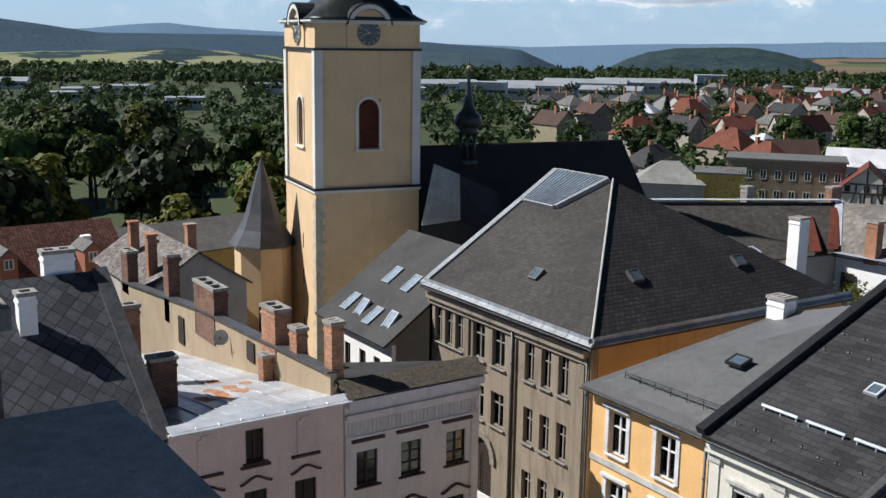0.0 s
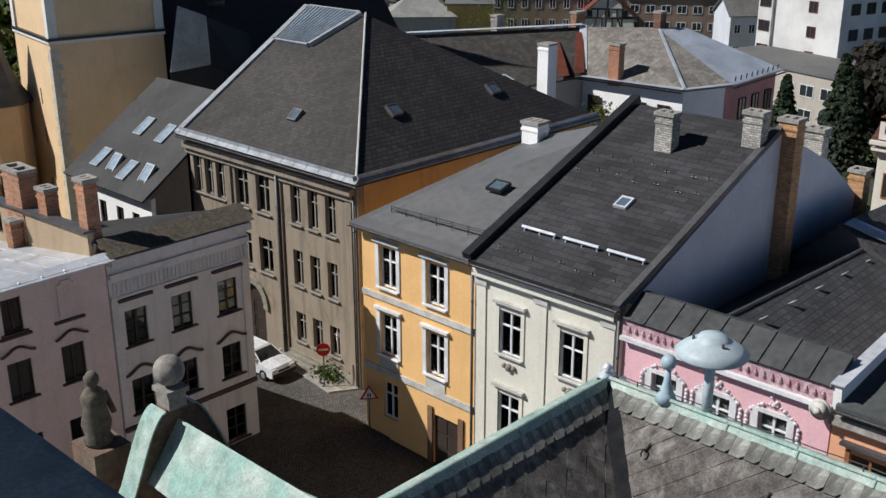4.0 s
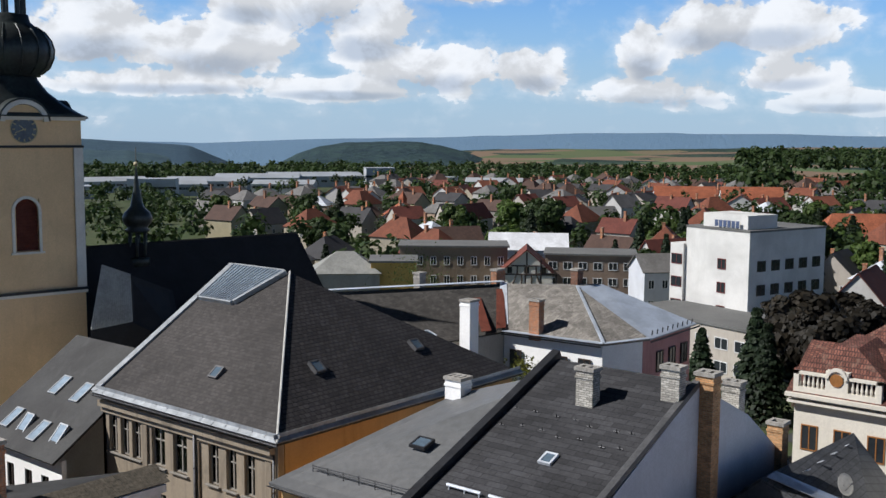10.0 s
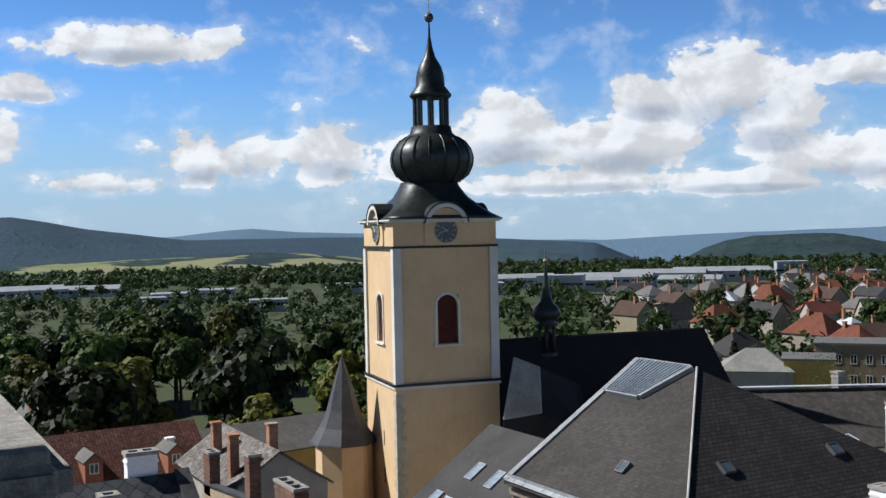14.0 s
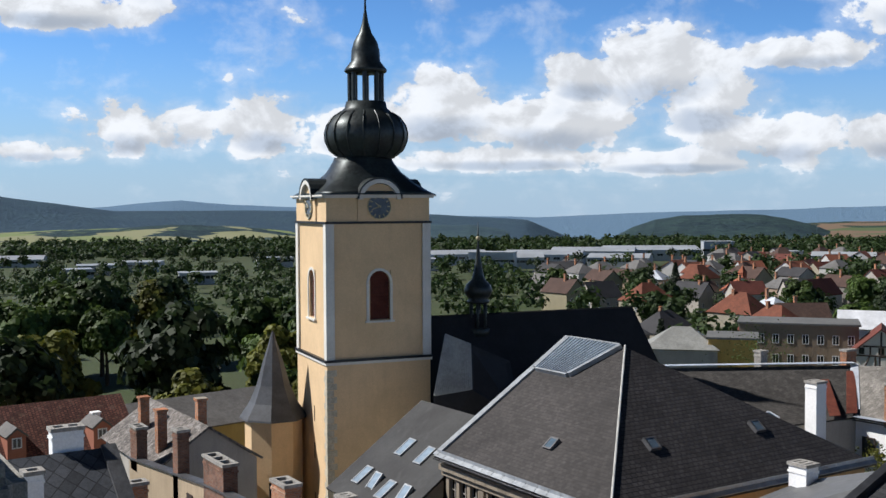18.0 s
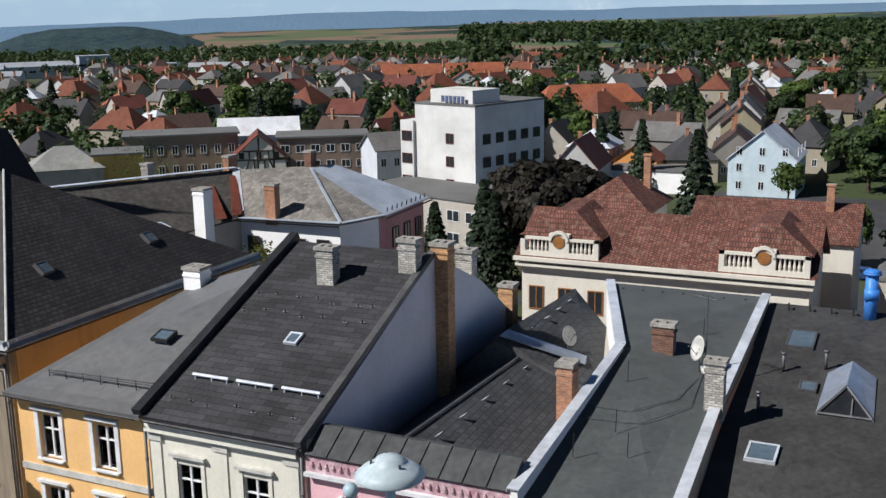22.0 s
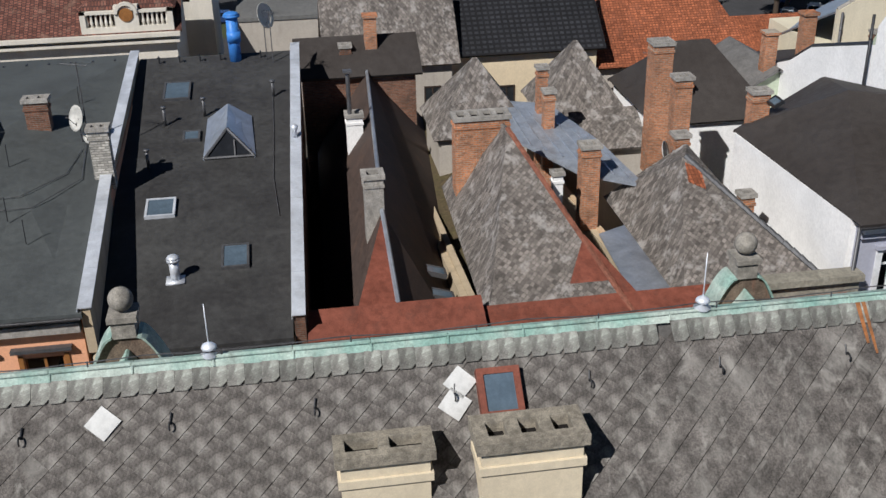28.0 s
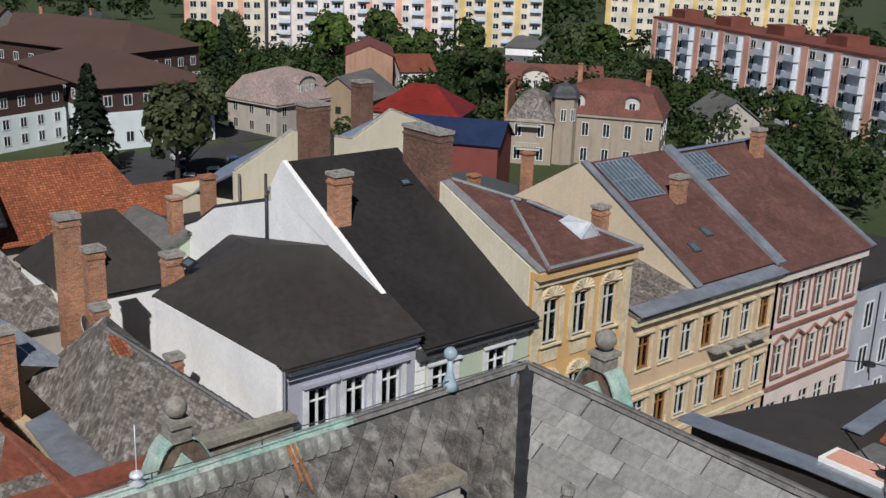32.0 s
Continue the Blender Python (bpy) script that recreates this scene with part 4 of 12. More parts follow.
dish(pink, 46.7, 15.5, 10.7, 0.5, (-0.3, -0.9, 0.35), 0.9)
bm = bmesh.new()
hp = Vector((30.33, 12.5, 9.4))
for k, (r0, r1, l0, l1) in enumerate(((0.36, 0.36, 0.0, 0.1), (0.33, 0.12, 0.1, 0.22), (0.12, 0.1, 0.22, 0.34))):
    tube(bm, hp + Vector((0.3 - l0, 0, 0)), hp + Vector((0.3 - l1, 0, 0)), r0, r1, 18)
tube(bm, hp + Vector((0.2, 0, -0.1)), hp + Vector((0.6, 0, -0.1)), 0.05, sides=6)
part("loudspeaker", bm, OFFWHITE, pink, "round pale public-address horn", True)

# salmon house with a grey felt roof, and its darker neighbour
def parapet(house, pts, width=0.45, thick=0.35, mat=BRIGHT_TIN, n=9):
    """A flashed party-wall top: short bright sheets laid along the line pts."""
    for (p, q) in zip(pts, pts[1:]):
        p, q = Vector(p), Vector(q)
        d = (q - p)
        k = max(1, round(d.length / 2.4))
        side = Vector((-d.y, d.x, 0)).normalized() * width / 2
        for i in range(k):
            s, e = p + d * (i / k), p + d * ((i + 1) / k - 0.006 / max(d.length / k, 0.1))
            bm = bmesh.new()
            lift = Vector((0, 0, 0.004 * (i % 2)))
            slab(bm, [s + side + lift, s - side + lift, e - side + lift, e + side + lift], 0.04)
            slab(bm, [s + side * 1.05 + lift - Vector((0, 0, 0.04)), s + side * 0.95 + lift - Vector((0, 0, 0.04)), e + side * 0.95 + lift - Vector((0, 0, 0.04)), e + side * 1.05 + lift - Vector((0, 0, 0.04))], 0.12)
            part("flashing", bm, mat, house)


Y0, Y1 = 12.2, 7.1
a, b = A(Y0, Y1)
holes = [(u, 6.4, 1.25, 1.6) for u in (1.35, 3.75)] + [(u, 2.4, 1.25, 1.7) for u in (1.35, 3.75)] + [(2.5, -1.4, 2.4, 2.5)]
salmon = row_house("house", "salmon-orange plastered house with brown wooden windows", Y0, Y1, 9.45, SALMON, holes, 54.0, [(FX + 0.36, 9.4), (54.0, 11.0)])
for u in (1.35, 3.75):
    for z, hh in ((6.4, 1.6), (2.4, 1.7)):
        p, yaw = wall_point(a, b, u, z)
        set_window(salmon, p, yaw, 1.25, hh, "pair", OAK, OAK, 0.1, 0.14)
        for s in (-1, 1):
            band(salmon, "window_surround", a, b, u + s * 0.72 - 0.08, u + s * 0.72 + 0.08, z - 0.05, z + hh + 0.1, 0.05, OAK)
        band(salmon, "window_hood", a, b, u - 0.95, u + 0.95, z + hh + 0.3, z + hh + 0.42, 0.25, GUTTER)
band(salmon, "cornice", a, b, 0.0, 5.1, 8.98, 9.32, 0.35, CONCRETE)


def FLAT_A(x, y):
    """Height of the twisted felt roof."""
    low = float(np.interp(x, (30.55, 40.6, 54.0), (9.70, 10.35, 11.6)))
    high = float(np.interp(x, (30.55, 43.8, 54.0), (9.75, 11.35, 11.6)))
    f = min(max((y - 7.2) / (float(np.interp(x, (43.8, 54.0), (12.0, 15.4))) - 7.2), 0), 1)
    return low + (high - low) * f


bm = bmesh.new()
slab(bm, [(30.55, 12.0, 9.75), (30.55, 6.95, 9.70), (40.6, 7.35, 10.35), (43.8, 12.0, 11.35)], 0.2)
slab(bm, [(43.8, 12.0, 11.35), (40.6, 7.35, 10.35), (54, 7.45, 11.6), (54, 15.4, 11.6)], 0.2)
part("roof", bm, MEMBRANE, salmon, "low-pitched grey roofing-felt roof")
parapet(salmon, [(30.6, 12.05, 10.42), (43.8, 12.1, 11.6), (54.0, 15.55, 11.8)], 0.45)
bm = bmesh.new()
slab(bm, [(43.7, 12.3, 11.5), (43.7, 11.95, 11.5), (54, 15.4, 11.7), (54, 15.75, 11.7)], 2.6)
slab(bm, [(30.7, 12.2, 10.36), (30.7, 11.92, 10.36), (43.69, 11.95, 11.54), (43.69, 12.25, 11.54)], 1.5)
part("gable_wall", bm, PUREWHITE, salmon)
parapet(salmon, [(30.6, 6.85, 9.88), (40.6, 7.3, 10.55), (54.0, 7.4, 11.8)], 0.45)
bm = bmesh.new()
slab(bm, [(30.7, 7.0, 9.8), (30.7, 6.7, 9.8), (40.6, 7.15, 10.48), (40.6, 7.45, 10.48)], 1.7)
slab(bm, [(40.61, 7.45, 10.48), (40.61, 7.15, 10.48), (54, 7.25, 11.72), (54, 7.55, 11.72)], 1.7)
part("party_wall", bm, RENDER_OLD, salmon)
gutter(salmon, (30.45, 12.0), (30.45, 7.0), 9.6)
chimney(salmon, 44.7, 10.4, 10.3, 12.35, 0.62, 0.95, BRICK_DARK, flues=2)
chimney(salmon, 40.6, 7.35, 9.9, 12.3, 0.55, 0.75, BRICK_PALE, flues=2)
bm = bmesh.new()
for k in range(7):
    y = 14.6 - 1.05 * k
    tube(bm, (53.3, y, 11.2), (53.3, y, 11.6), 0.04, sides=6)
    tube(bm, (53.3, y, 11.55), (53.05, y, 11.6), 0.05, sides=6)
part("roof_hooks", bm, DARK_METAL, salmon)

Y0, Y1 = 6.95, 0.2
a, b = A(Y0, Y1)
holes = [(u, 4.4, 1.2, 1.7) for u in (1.4, 3.4, 5.4)] + [(u, 0.8, 1.2, 1.7) for u in (1.4, 3.4, 5.4)]
dark = row_house("house", "house with a wide dark roofing-felt roof and many rooflights", Y0, Y1, 7.8, PALEYELLOW, holes, 54.0, [(FX + 0.36, 7.8), (54.0, 11.0)])
for _, (u, z, ww, hh) in enumerate(holes):
    p, yaw = wall_point(a, b, u, z)
    set_window(dark, p, yaw, ww, hh, "cross", WHITE, OFFWHITE, 0.14, 0.16)
FLAT_B = lambda x: 8.2 + (x - 30.6) * 0.134
bm = bmesh.new()
slab(bm, [(30.45, 6.7, FLAT_B(30.45)), (30.45, 0.45, FLAT_B(30.45)), (54, -0.35, FLAT_B(54)), (54, 7.2, FLAT_B(54)), (40.6, 7.1, FLAT_B(40.6))], 0.2)
part("roof", bm, FELT_DARK, dark, "dark roofing-felt roof with worn patches")
parapet(dark, [(30.5, 0.22, 8.98), (40.5, -0.1, 10.25), (54.0, -0.55, 11.75)], 0.45)
bm = bmesh.new()
slab(bm, [(30.6, 0.38, 8.92), (30.6, 0.02, 8.92), (54, -0.72, 11.68), (54, -0.38, 11.68)], 5.5)
part("party_wall", bm, BRICK_DARK, dark)
gutter(dark, (30.35, 6.8), (30.35, 0.5), 8.05)
up_b = Vector((1, 0, 0.134)).normalized()
for x, y, ww, hh, fm in ((49.8, 5.15, 1.25, 1.9, GUTTER), (45.1, 4.3, 0.75, 0.9, GUTTER), (39.2, 5.25, 1.15, 1.35, BRIGHT_TIN), (35.4, 2.35, 1.0, 1.5, GUTTER)):
    roof_window(dark, (x, y, FLAT_B(x)), (0, -1, 0), tuple(up_b), ww, hh, fm, lift=0.14)
# tent-shaped rooflight
DORMER_GLASS = surface("dark_dormer_glass", (0.02, 0.022, 0.026), 0.1, 0.1, 2, 0.8, bump=0.0, spec=0.5)
bm = bmesh.new()
z = FLAT_B(42.9)
slab(bm, [(42.9, 3.75, z + 0.05), (43.6, 2.68, z + 1.15), (46.6, 2.68, z + 1.25), (46.6, 3.65, z + 0.6)], 0.08)
slab(bm, [(42.9, 1.55, z + 0.05), (46.6, 1.7, z + 0.6), (46.6, 2.68, z + 1.25), (43.6, 2.68, z + 1.15)], 0.08)
tent = part("dormer", bm, ZINC, dark, "tent-shaped zinc dormer with a glazed front")
bm = bmesh.new()
slab(bm, [(43.0, 3.62, z + 0.1), (43.0, 1.68, z + 0.1), (43.6, 2.66, z + 1.05)], 0.04)
g = new("pane", mesh_of("pane", bm, DORMER_GLASS))
g.parent = tent
bm = bmesh.new()
for q in ((3.7, z + 0.06), (1.6, z + 0.06)):
    tube(bm, (42.93, q[0], q[1]), (43.6, 2.66, z + 1.12), 0.06, sides=6)
tube(bm, (42.95, 2.4, z + 0.1), (43.3, 2.4, z + 0.7), 0.04, sides=6)
tube(bm, (42.93, 3.7, z + 0.08), (42.93, 1.6, z + 0.08), 0.06, sides=6)
q = new("dormer_frame", mesh_of("dormer_frame", bm, GUTTER))
q.parent = tent
for x, y, h in ((46.4, 5.5, 0.8), (47.1, 3.8, 0.8), (48.7, 0.68, 0.7), (42.6, 5.95, 0.75)):
    bm = bmesh.new()
    z = FLAT_B(x)
    tube(bm, (x, y, z), (x, y, z + h), 0.07, sides=8)
    tube(bm, (x, y, z + h), (x, y, z + h + 0.08), 0.12, sides=8)
    part("vent_pipe", bm, GUTTER, dark, smooth=True)
bm = bmesh.new()
z = FLAT_B(34.3)
box(bm, 34.0, 4.1, z - 0.05, 34.6, 4.75, z + 0.04)
tube(bm, (34.3, 4.42, z), (34.3, 4.42, z + 0.75), 0.17, sides=12)
tube(bm, (34.3, 4.42, z + 0.75), (34.3, 4.42, z + 0.85), 0.24, sides=12)
lathe(bm, (34.3, 4.42, z + 0.85), [(0.24, 0), (0.2, 0.08), (0.1, 0.14), (0.02, 0.16)], 12)
part("flue", bm, BRIGHT_TIN, dark, "short tin flue with a round cap", True)
bm = bmesh.new()
BLUE = surface("bright_blue_paint", (0.05, 0.22, 0.62), 0.45, 0.1, 6, 1.5, bump=0.05)
z = FLAT_B(53)
tube(bm, (53.2, 2.45, z - 0.2), (53.2, 2.45, z + 2.2), 0.3, sides=14)
box(bm, 52.85, 2.1, z + 1.0, 53.5, 2.75, z + 1.5)
tube(bm, (53.2, 2.45, z + 2.2), (53.2, 2.45, z + 2.32), 0.42, sides=14)
lathe(bm, (53.2, 2.45, z + 2.32), [(0.42, 0), (0.3, 0.1), (0.05, 0.16)], 14)
part("vent_stack", bm, BLUE, dark, "bright blue ventilation stack", True)
bm = bmesh.new()
for k in range(6):
    y = 6.2 - 1.0 * k
    tube(bm, (53.3, y, 11.1), (53.3, y, 11.6), 0.04, sides=6)
    tube(bm, (53.3, y, 11.55), (53.05, y, 11.6), 0.05, sides=6)
part("roof_hooks", bm, DARK_METAL, dark)

# masts, dishes and slack cables on the two felt roofs
aerial(salmon, 43.7, 8.35, FLAT_A(43.7, 8.35), 3.4, (0.5, 1, 0))
dish(salmon, 43.6, 8.6, FLAT_A(43.6, 8.6) + 1.0, 0.55, (-0.6, 0.8, 0.3), 1.0)
dish(salmon, 43.3, 8.2, FLAT_A(43.3, 8.2) + 0.5, 0.4, (-0.6, 0.8, 0.3), 0.5)
for s_, pts in ((0, ((43.4, 8.4), (40.2, 8.2), (37.8, 9.6), (37.2, 12.0))), (1, ((42.8, 8.5), (40.6, 8.8), (38.6, 10.2), (38.2, 12.0)))):
    bm = bmesh.new()
    for p_, q_ in zip(pts, pts[1:]):
        tube(bm, (*p_, FLAT_A(*p_) + 0.04), (*q_, FLAT_A(*q_) + 0.04), 0.016, sides=4, caps=False)
    part("cable", bm, GUTTER, salmon)
for x, y in ((36.8, 10.3), (35.2, 9.4), (41.0, 11.0), (47.4, 9.2), (34.4, 11.2)):
    bm = bmesh.new()
    tube(bm, (x, y, FLAT_A(x, y)), (x + 0.1, y, FLAT_A(x, y) + 0.9), 0.018, sides=5)
    part("rod", bm, DARK_METAL, salmon)
bm = bmesh.new()
for p_, q_ in zip(((48.6, 0.7), (45.0, 0.75), (41.0, 0.85)), ((45.0, 0.75), (41.0, 0.85), (38.0, 0.7))):
    tube(bm, (*p_, FLAT_B(p_[0]) + 0.05), (*q_, FLAT_B(q_[0]) + 0.05), 0.016, sides=4, caps=False)
part("cable", bm, GUTTER, dark)
lathe_at = (43.1, -0.15, 10.55)
bm = bmesh.new()
lathe(bm, lathe_at, [(0.12, 0), (0.1, 0.3), (0.14, 0.35), (0.16, 0.5), (0.02, 0.58)], 12)
part("vent_pipe", bm, BRIGHT_TIN, dark, smooth=True)
dish(dark, 53.0, 0.9, FLAT_B(53) + 2.2, 0.65, (-0.5, -0.8, 0.3), 2.2)
aerial(dark, 52.6, 0.6, FLAT_B(53), 2.6, (1, 0.4, 0))

# two narrow old houses: red-flashed fronts, slate roofs with ridges running back
Y0, Y1 = 0.15, -6.0
a, b = A(Y0, Y1)
holes = [(u, 3.8, 1.1, 1.7) for u in (1.5, 4.5)] + [(u, 0.2, 1.1, 1.7) for u in (1.5, 4.5)]
gap = row_house("house", "narrow old house with a red sheet-metal eave and a brown roof", Y0, Y1, 7.5, RENDER_OLD, holes, 58.0, [(FX + 0.36, 7.4), (58.0, 4.0)])
for u, z, ww, hh in holes:
    p, yaw = wall_point(a, b, u, z)
    set_window(gap, p, yaw, ww, hh, "cross", WHITE, OFFWHITE, 0.14, 0.16)
BROWN_OLD = surface("old_brown_roof_paint", (0.070, 0.048, 0.040), 0.8, 0.25, 4, 0.5, tint=(0.055, 0.04, 0.035), bump=0.3, stain=0.4, stain_colour=(0.13, 0.075, 0.05))
MOSS = surface("mossy_gutter", (0.085, 0.062, 0.036), 0.95, 0.35, 5, 1.2, tint=(0.08, 0.065, 0.03), bump=0.5)
bm = bmesh.new()
slab(bm, [(30.4, 0.0, 7.95), (30.4, -6.0, 7.95), (31.6, -6.0, 8.5), (31.6, -0.1, 8.5)], 0.12)
slab(bm, [(31.5, -1.75, 8.42), (31.5, -3.15, 8.42), (36.4, -3.17, 9.75)], 0.06)
part("roof_edge", bm, RED_SHEET, gap, "red-painted sheet along the eave and hip")
bm = bmesh.new()
slab(bm, [(31.6, -3.15, 8.3), (33.0, -5.6, 5.7), (57.5, -7.6, 5.9), (57.5, -4.4, 9.7), (36.5, -3.17, 9.7)], 0.12)
part("roof", bm, BROWN_OLD, gap, "old brown-painted roof slope")
bm = bmesh.new()
slab(bm, [(31.7, -2.6, 8.0), (36.5, -3.12, 9.7), (57.5, -4.35, 9.7), (57.5, -1.4, 5.5), (33, -0.6, 4.5)], 0.12)
part("roof", bm, BROWN_OLD, gap)
bm = bmesh.new()
slab(bm, [(32.6, -5.5, 5.85), (32.6, -6.8, 6.25), (58, -8.8, 6.3), (58, -7.5, 6.05)], 0.1)
part("valley", bm, MOSS, gap, "mossy rusty box gutter between two roofs")
bm = bmesh.new()
slab(bm, [(31.6, -5.0, 7.9), (31.6, -6.1, 7.9), (35.0, -6.3, 6.7), (35.0, -5.2, 6.5)], 0.05)
part("valley_sheet", bm, ZINC, gap)
bm = bmesh.new()
for q0, q1 in (((31.6, -3.15, 8.45), (36.5, -3.15, 9.8)), ((37.2, -3.2, 9.78), (57.5, -4.38, 9.78))):
    tube(bm, q0, q1, 0.09, sides=6)
part("ridge_capping", bm, ZINC, gap)
chimney(gap, 36.8, -2.88, 7.2, 11.05, 0.7, 0.72, CONCRETE, flues=1)
chimney(gap, 47.4, -2.95, 7.0, 9.85, 0.7, 0.75, PUREWHITE, flues=1)
for x, y, z0, z1 in ((47.2, -2.75, 9.7, 11.9),):
    bm = bmesh.new()
    tube(bm, (x, y, z0), (x, y, z1), 0.1, sides=8)
    box(bm, x - 0.2, y - 0.2, z1 + 0.12, x + 0.2, y + 0.2, z1 + 0.2)
    part("flue", bm, GUTTER, gap)
for k, (x, y, z) in enumerate(((36.3, -5.0, 6.75), (34.6, -5.05, 6.6))):
    roof_window(gap, (x, y, z + 0.35), (1, 0, 0), (0, 0.7, 0.75), 0.7, 1.0, GUTTER, tilt=-0.5, lift=0.12)
chimney(gap, 56.0, -3.2, 8.5, 10.8, 0.6, 0.6, BRICK_DARK, flues=1)

RIDGE_RED = surface("red_ridge_tile", (0.22, 0.085, 0.055), 0.85, 0.3, 5, 1.0, bump=0.4)


def old_roof(house, eave_pts, faces, ridge_lines, mat=SLATE_OLD, flash=RIDGE_RED):
    bm = bmesh.new()
    for f in faces:
        slab(bm, f, 0.12)
    part("roof", bm, mat, house, "lichen-spotted old slate roof")
    for p, q in ridge_lines:
        p, q = Vector(p), Vector(q)
        n = max(2, int((q - p).length / 0.4))
        bm = bmesh.new()
        for i in range(n):
            s, e = p + (q - p) * (i / n), p + (q - p) * ((i + 1) / n - 0.004)
            tube(bm, s + Vector((0, 0, 0.02)), e + Vector((0, 0, 0.05)), 0.10, 0.11, sides=6)
        part("ridge_tiles", bm, flash, house)


Y0, Y1 = -6.0, -12.6
a, b = A(Y0, Y1)
holes = [(u, 3.7, 1.1, 1.7) for u in (1.5, 4.8)]
old1 = row_house("house", "old house with a steep lichened slate hip and red flashing", Y0, Y1, 7.4, RENDER_OLD, holes, 58.0, [(FX + 0.36, 7.3), (58.0, 5.0)])
for u, z, ww, hh in holes:
    p, yaw = wall_point(a, b, u, z)
    set_window(old1, p, yaw, ww, hh, "cross", WHITE, OFFWHITE, 0.14, 0.16)
PK1 = (39.0, -8.45, 11.75)
old_roof(old1, None, [[(30.7, -6.1, 7.65), (30.7, -11.2, 7.65), PK1], [(30.7, -6.1, 7.65), PK1, (41.5, -8.6, 11.3), (42.5, -6.3, 8.0)], [PK1, (30.7, -11.2, 7.65), (36.0, -11.6, 7.0), (41.5, -11.4, 7.4), (41.5, -8.6, 11.3)]],
         [((30.7, -11.2, 7.7), PK1)])
bm = bmesh.new()
slab(bm, [(30.35, -6.02, 7.6), (30.35, -19.0, 7.7), (31.5, -19.0, 8.2), (31.5, -6.02, 8.1)], 0.1)
slab(bm, [(32.4, -13.5, 7.6), (32.4, -13.95, 7.75), (39.3, -14.1, 7.4), (39.3, -13.7, 7.25)], 0.06)
slab(bm, [(31.4, -8.9, 7.95), (31.4, -11.7, 7.95), (33.9, -10.25, 9.35)], 0.05)
part("roof_edge", bm, RED_SHEET, old1, "rust-red sheet along the eave")
bm = bmesh.new()
slab(bm, [(32.4, -11.8, 7.35), (32.4, -13.5, 7.35), (39.3, -13.7, 7.0), (38.6, -12.3, 7.0)], 0.05)
part("valley_sheet", bm, ZINC, old1, "bright zinc valley gutter")
chimney(old1, 40.8, -7.72, 8.0, 11.68, 0.9, 2.25, BRICK, flues=4, name="chimney_block", label="broad red brick chimney block")
chimney(old1, 40.35, -12.27, 6.5, 10.2, 0.7, 0.78, BRICK, flues=2)
chimney(old1, 39.2, -10.6, 7.6, 9.55, 0.36, 0.42, PUREWHITE, flues=1)
bm = bmesh.new()
TINQ = [(50.3, -10.2, 9.2), (44.6, -10.3, 8.95), (40.9, -12.1, 8.75), (38.9, -14.4, 8.8), (44.3, -13.8, 9.0), (49.2, -12.7, 9.2)]
slab(bm, TINQ, 0.08)
part("metal_roof", bm, surface("worn_tin_roof", (0.38, 0.42, 0.48), 0.42, 0.15, 3, 0.8, bump=0.1, metal=0.4, stain=0.4, stain_colour=(0.25, 0.2, 0.16)), old1, "worn light sheet-metal roof")
bm = bmesh.new()
for k in range(7):
    f = (k + 0.5) / 7
    tube(bm, Vector((44.6, -10.4, 9.0)).lerp(Vector((39.2, -14.2, 8.86)), f), Vector((50.2, -10.3, 9.25)).lerp(Vector((44.4, -13.7, 9.06)), f), 0.03, sides=5)
part("standing_seams", bm, ZINC, old1)

Y0, Y1 = -12.6, -19.2
a, b = A(Y0, Y1)
holes = [(u, 3.7, 1.1, 1.7) for u in (1.5, 4.8)]
old2 = row_house("house", "old house under a patched slate hip with red tiles showing", Y0, Y1, 7.5, SAND, holes, 58.0, [(FX + 0.36, 7.4), (58.0, 5.0)])
for u, z, ww, hh in holes:
    p, yaw = wall_point(a, b, u, z)
    set_window(old2, p, yaw, ww, hh, "cross", WHITE, OFFWHITE, 0.14, 0.16)
PK2 = (37.2, -15.2, 10.72)
old_roof(old2, None, [[(30.8, -13.2, 7.7), (30.8, -18.9, 7.6), PK2], [PK2, (30.8, -18.9, 7.6), (41.0, -18.9, 7.4), (39.6, -16.2, 10.3)], [(30.8, -13.2, 7.7), PK2, (39.6, -16.2, 10.3), (41.0, -13.3, 7.6)]],
         [((30.8, -18.9, 7.65), PK2)], flash=GUTTER)
bm = bmesh.new()
slab(bm, [(35.6, -15.5, 10.02), (36.0, -14.95, 10.2), (36.9, -15.1, 10.62), (36.5, -15.6, 10.42)], 0.05)
part("tile_patch", bm, TILE_RED, old2, "patch of bare red tiles")
chimney(old2, 36.2, -17.45, 7.0, 9.3, 0.5, 0.55, BRICK, flues=1)
chimney(old2, 47.2, -17.6, 6.0, 12.45, 0.95, 0.95, BRICK, flues=2)
chimney(old2, 44.2, -17.6, 6.0, 11.65, 0.7, 0.78, BRICK, flues=2)
chimney(old2, 41.2, -16.55, 6.0, 10.05, 0.6, 0.62, BRICK, flues=1)
chimney(old2, 48.2, -12.1, 6.0, 11.3, 0.5, 0.5, BRICK, flues=1)
chimney(old2, 46.2, -11.95, 6.0, 10.75, 0.5, 0.5, BRICK, flues=1)
aerial(old2, 47.0, -17.5, 10.0, 2.2, (0.3, 1, 0))
dish(old2, 40.6, -15.6, 9.6, 0.5, (-0.5, -0.8, 0.3), 0.6)
bm = bmesh.new()
sheet(bm, [(-15.5, 6.0), (-19.4, 6.0), (-19.4, 8.35), (-15.5, 8.0)], "x", 30.62, 30.95)
box(bm, 30.4, -19.45, 8.3, 31.1, -15.5, 8.55)
part("attic_wall", bm, STONE, old2, "crumbling rendered attic wall")

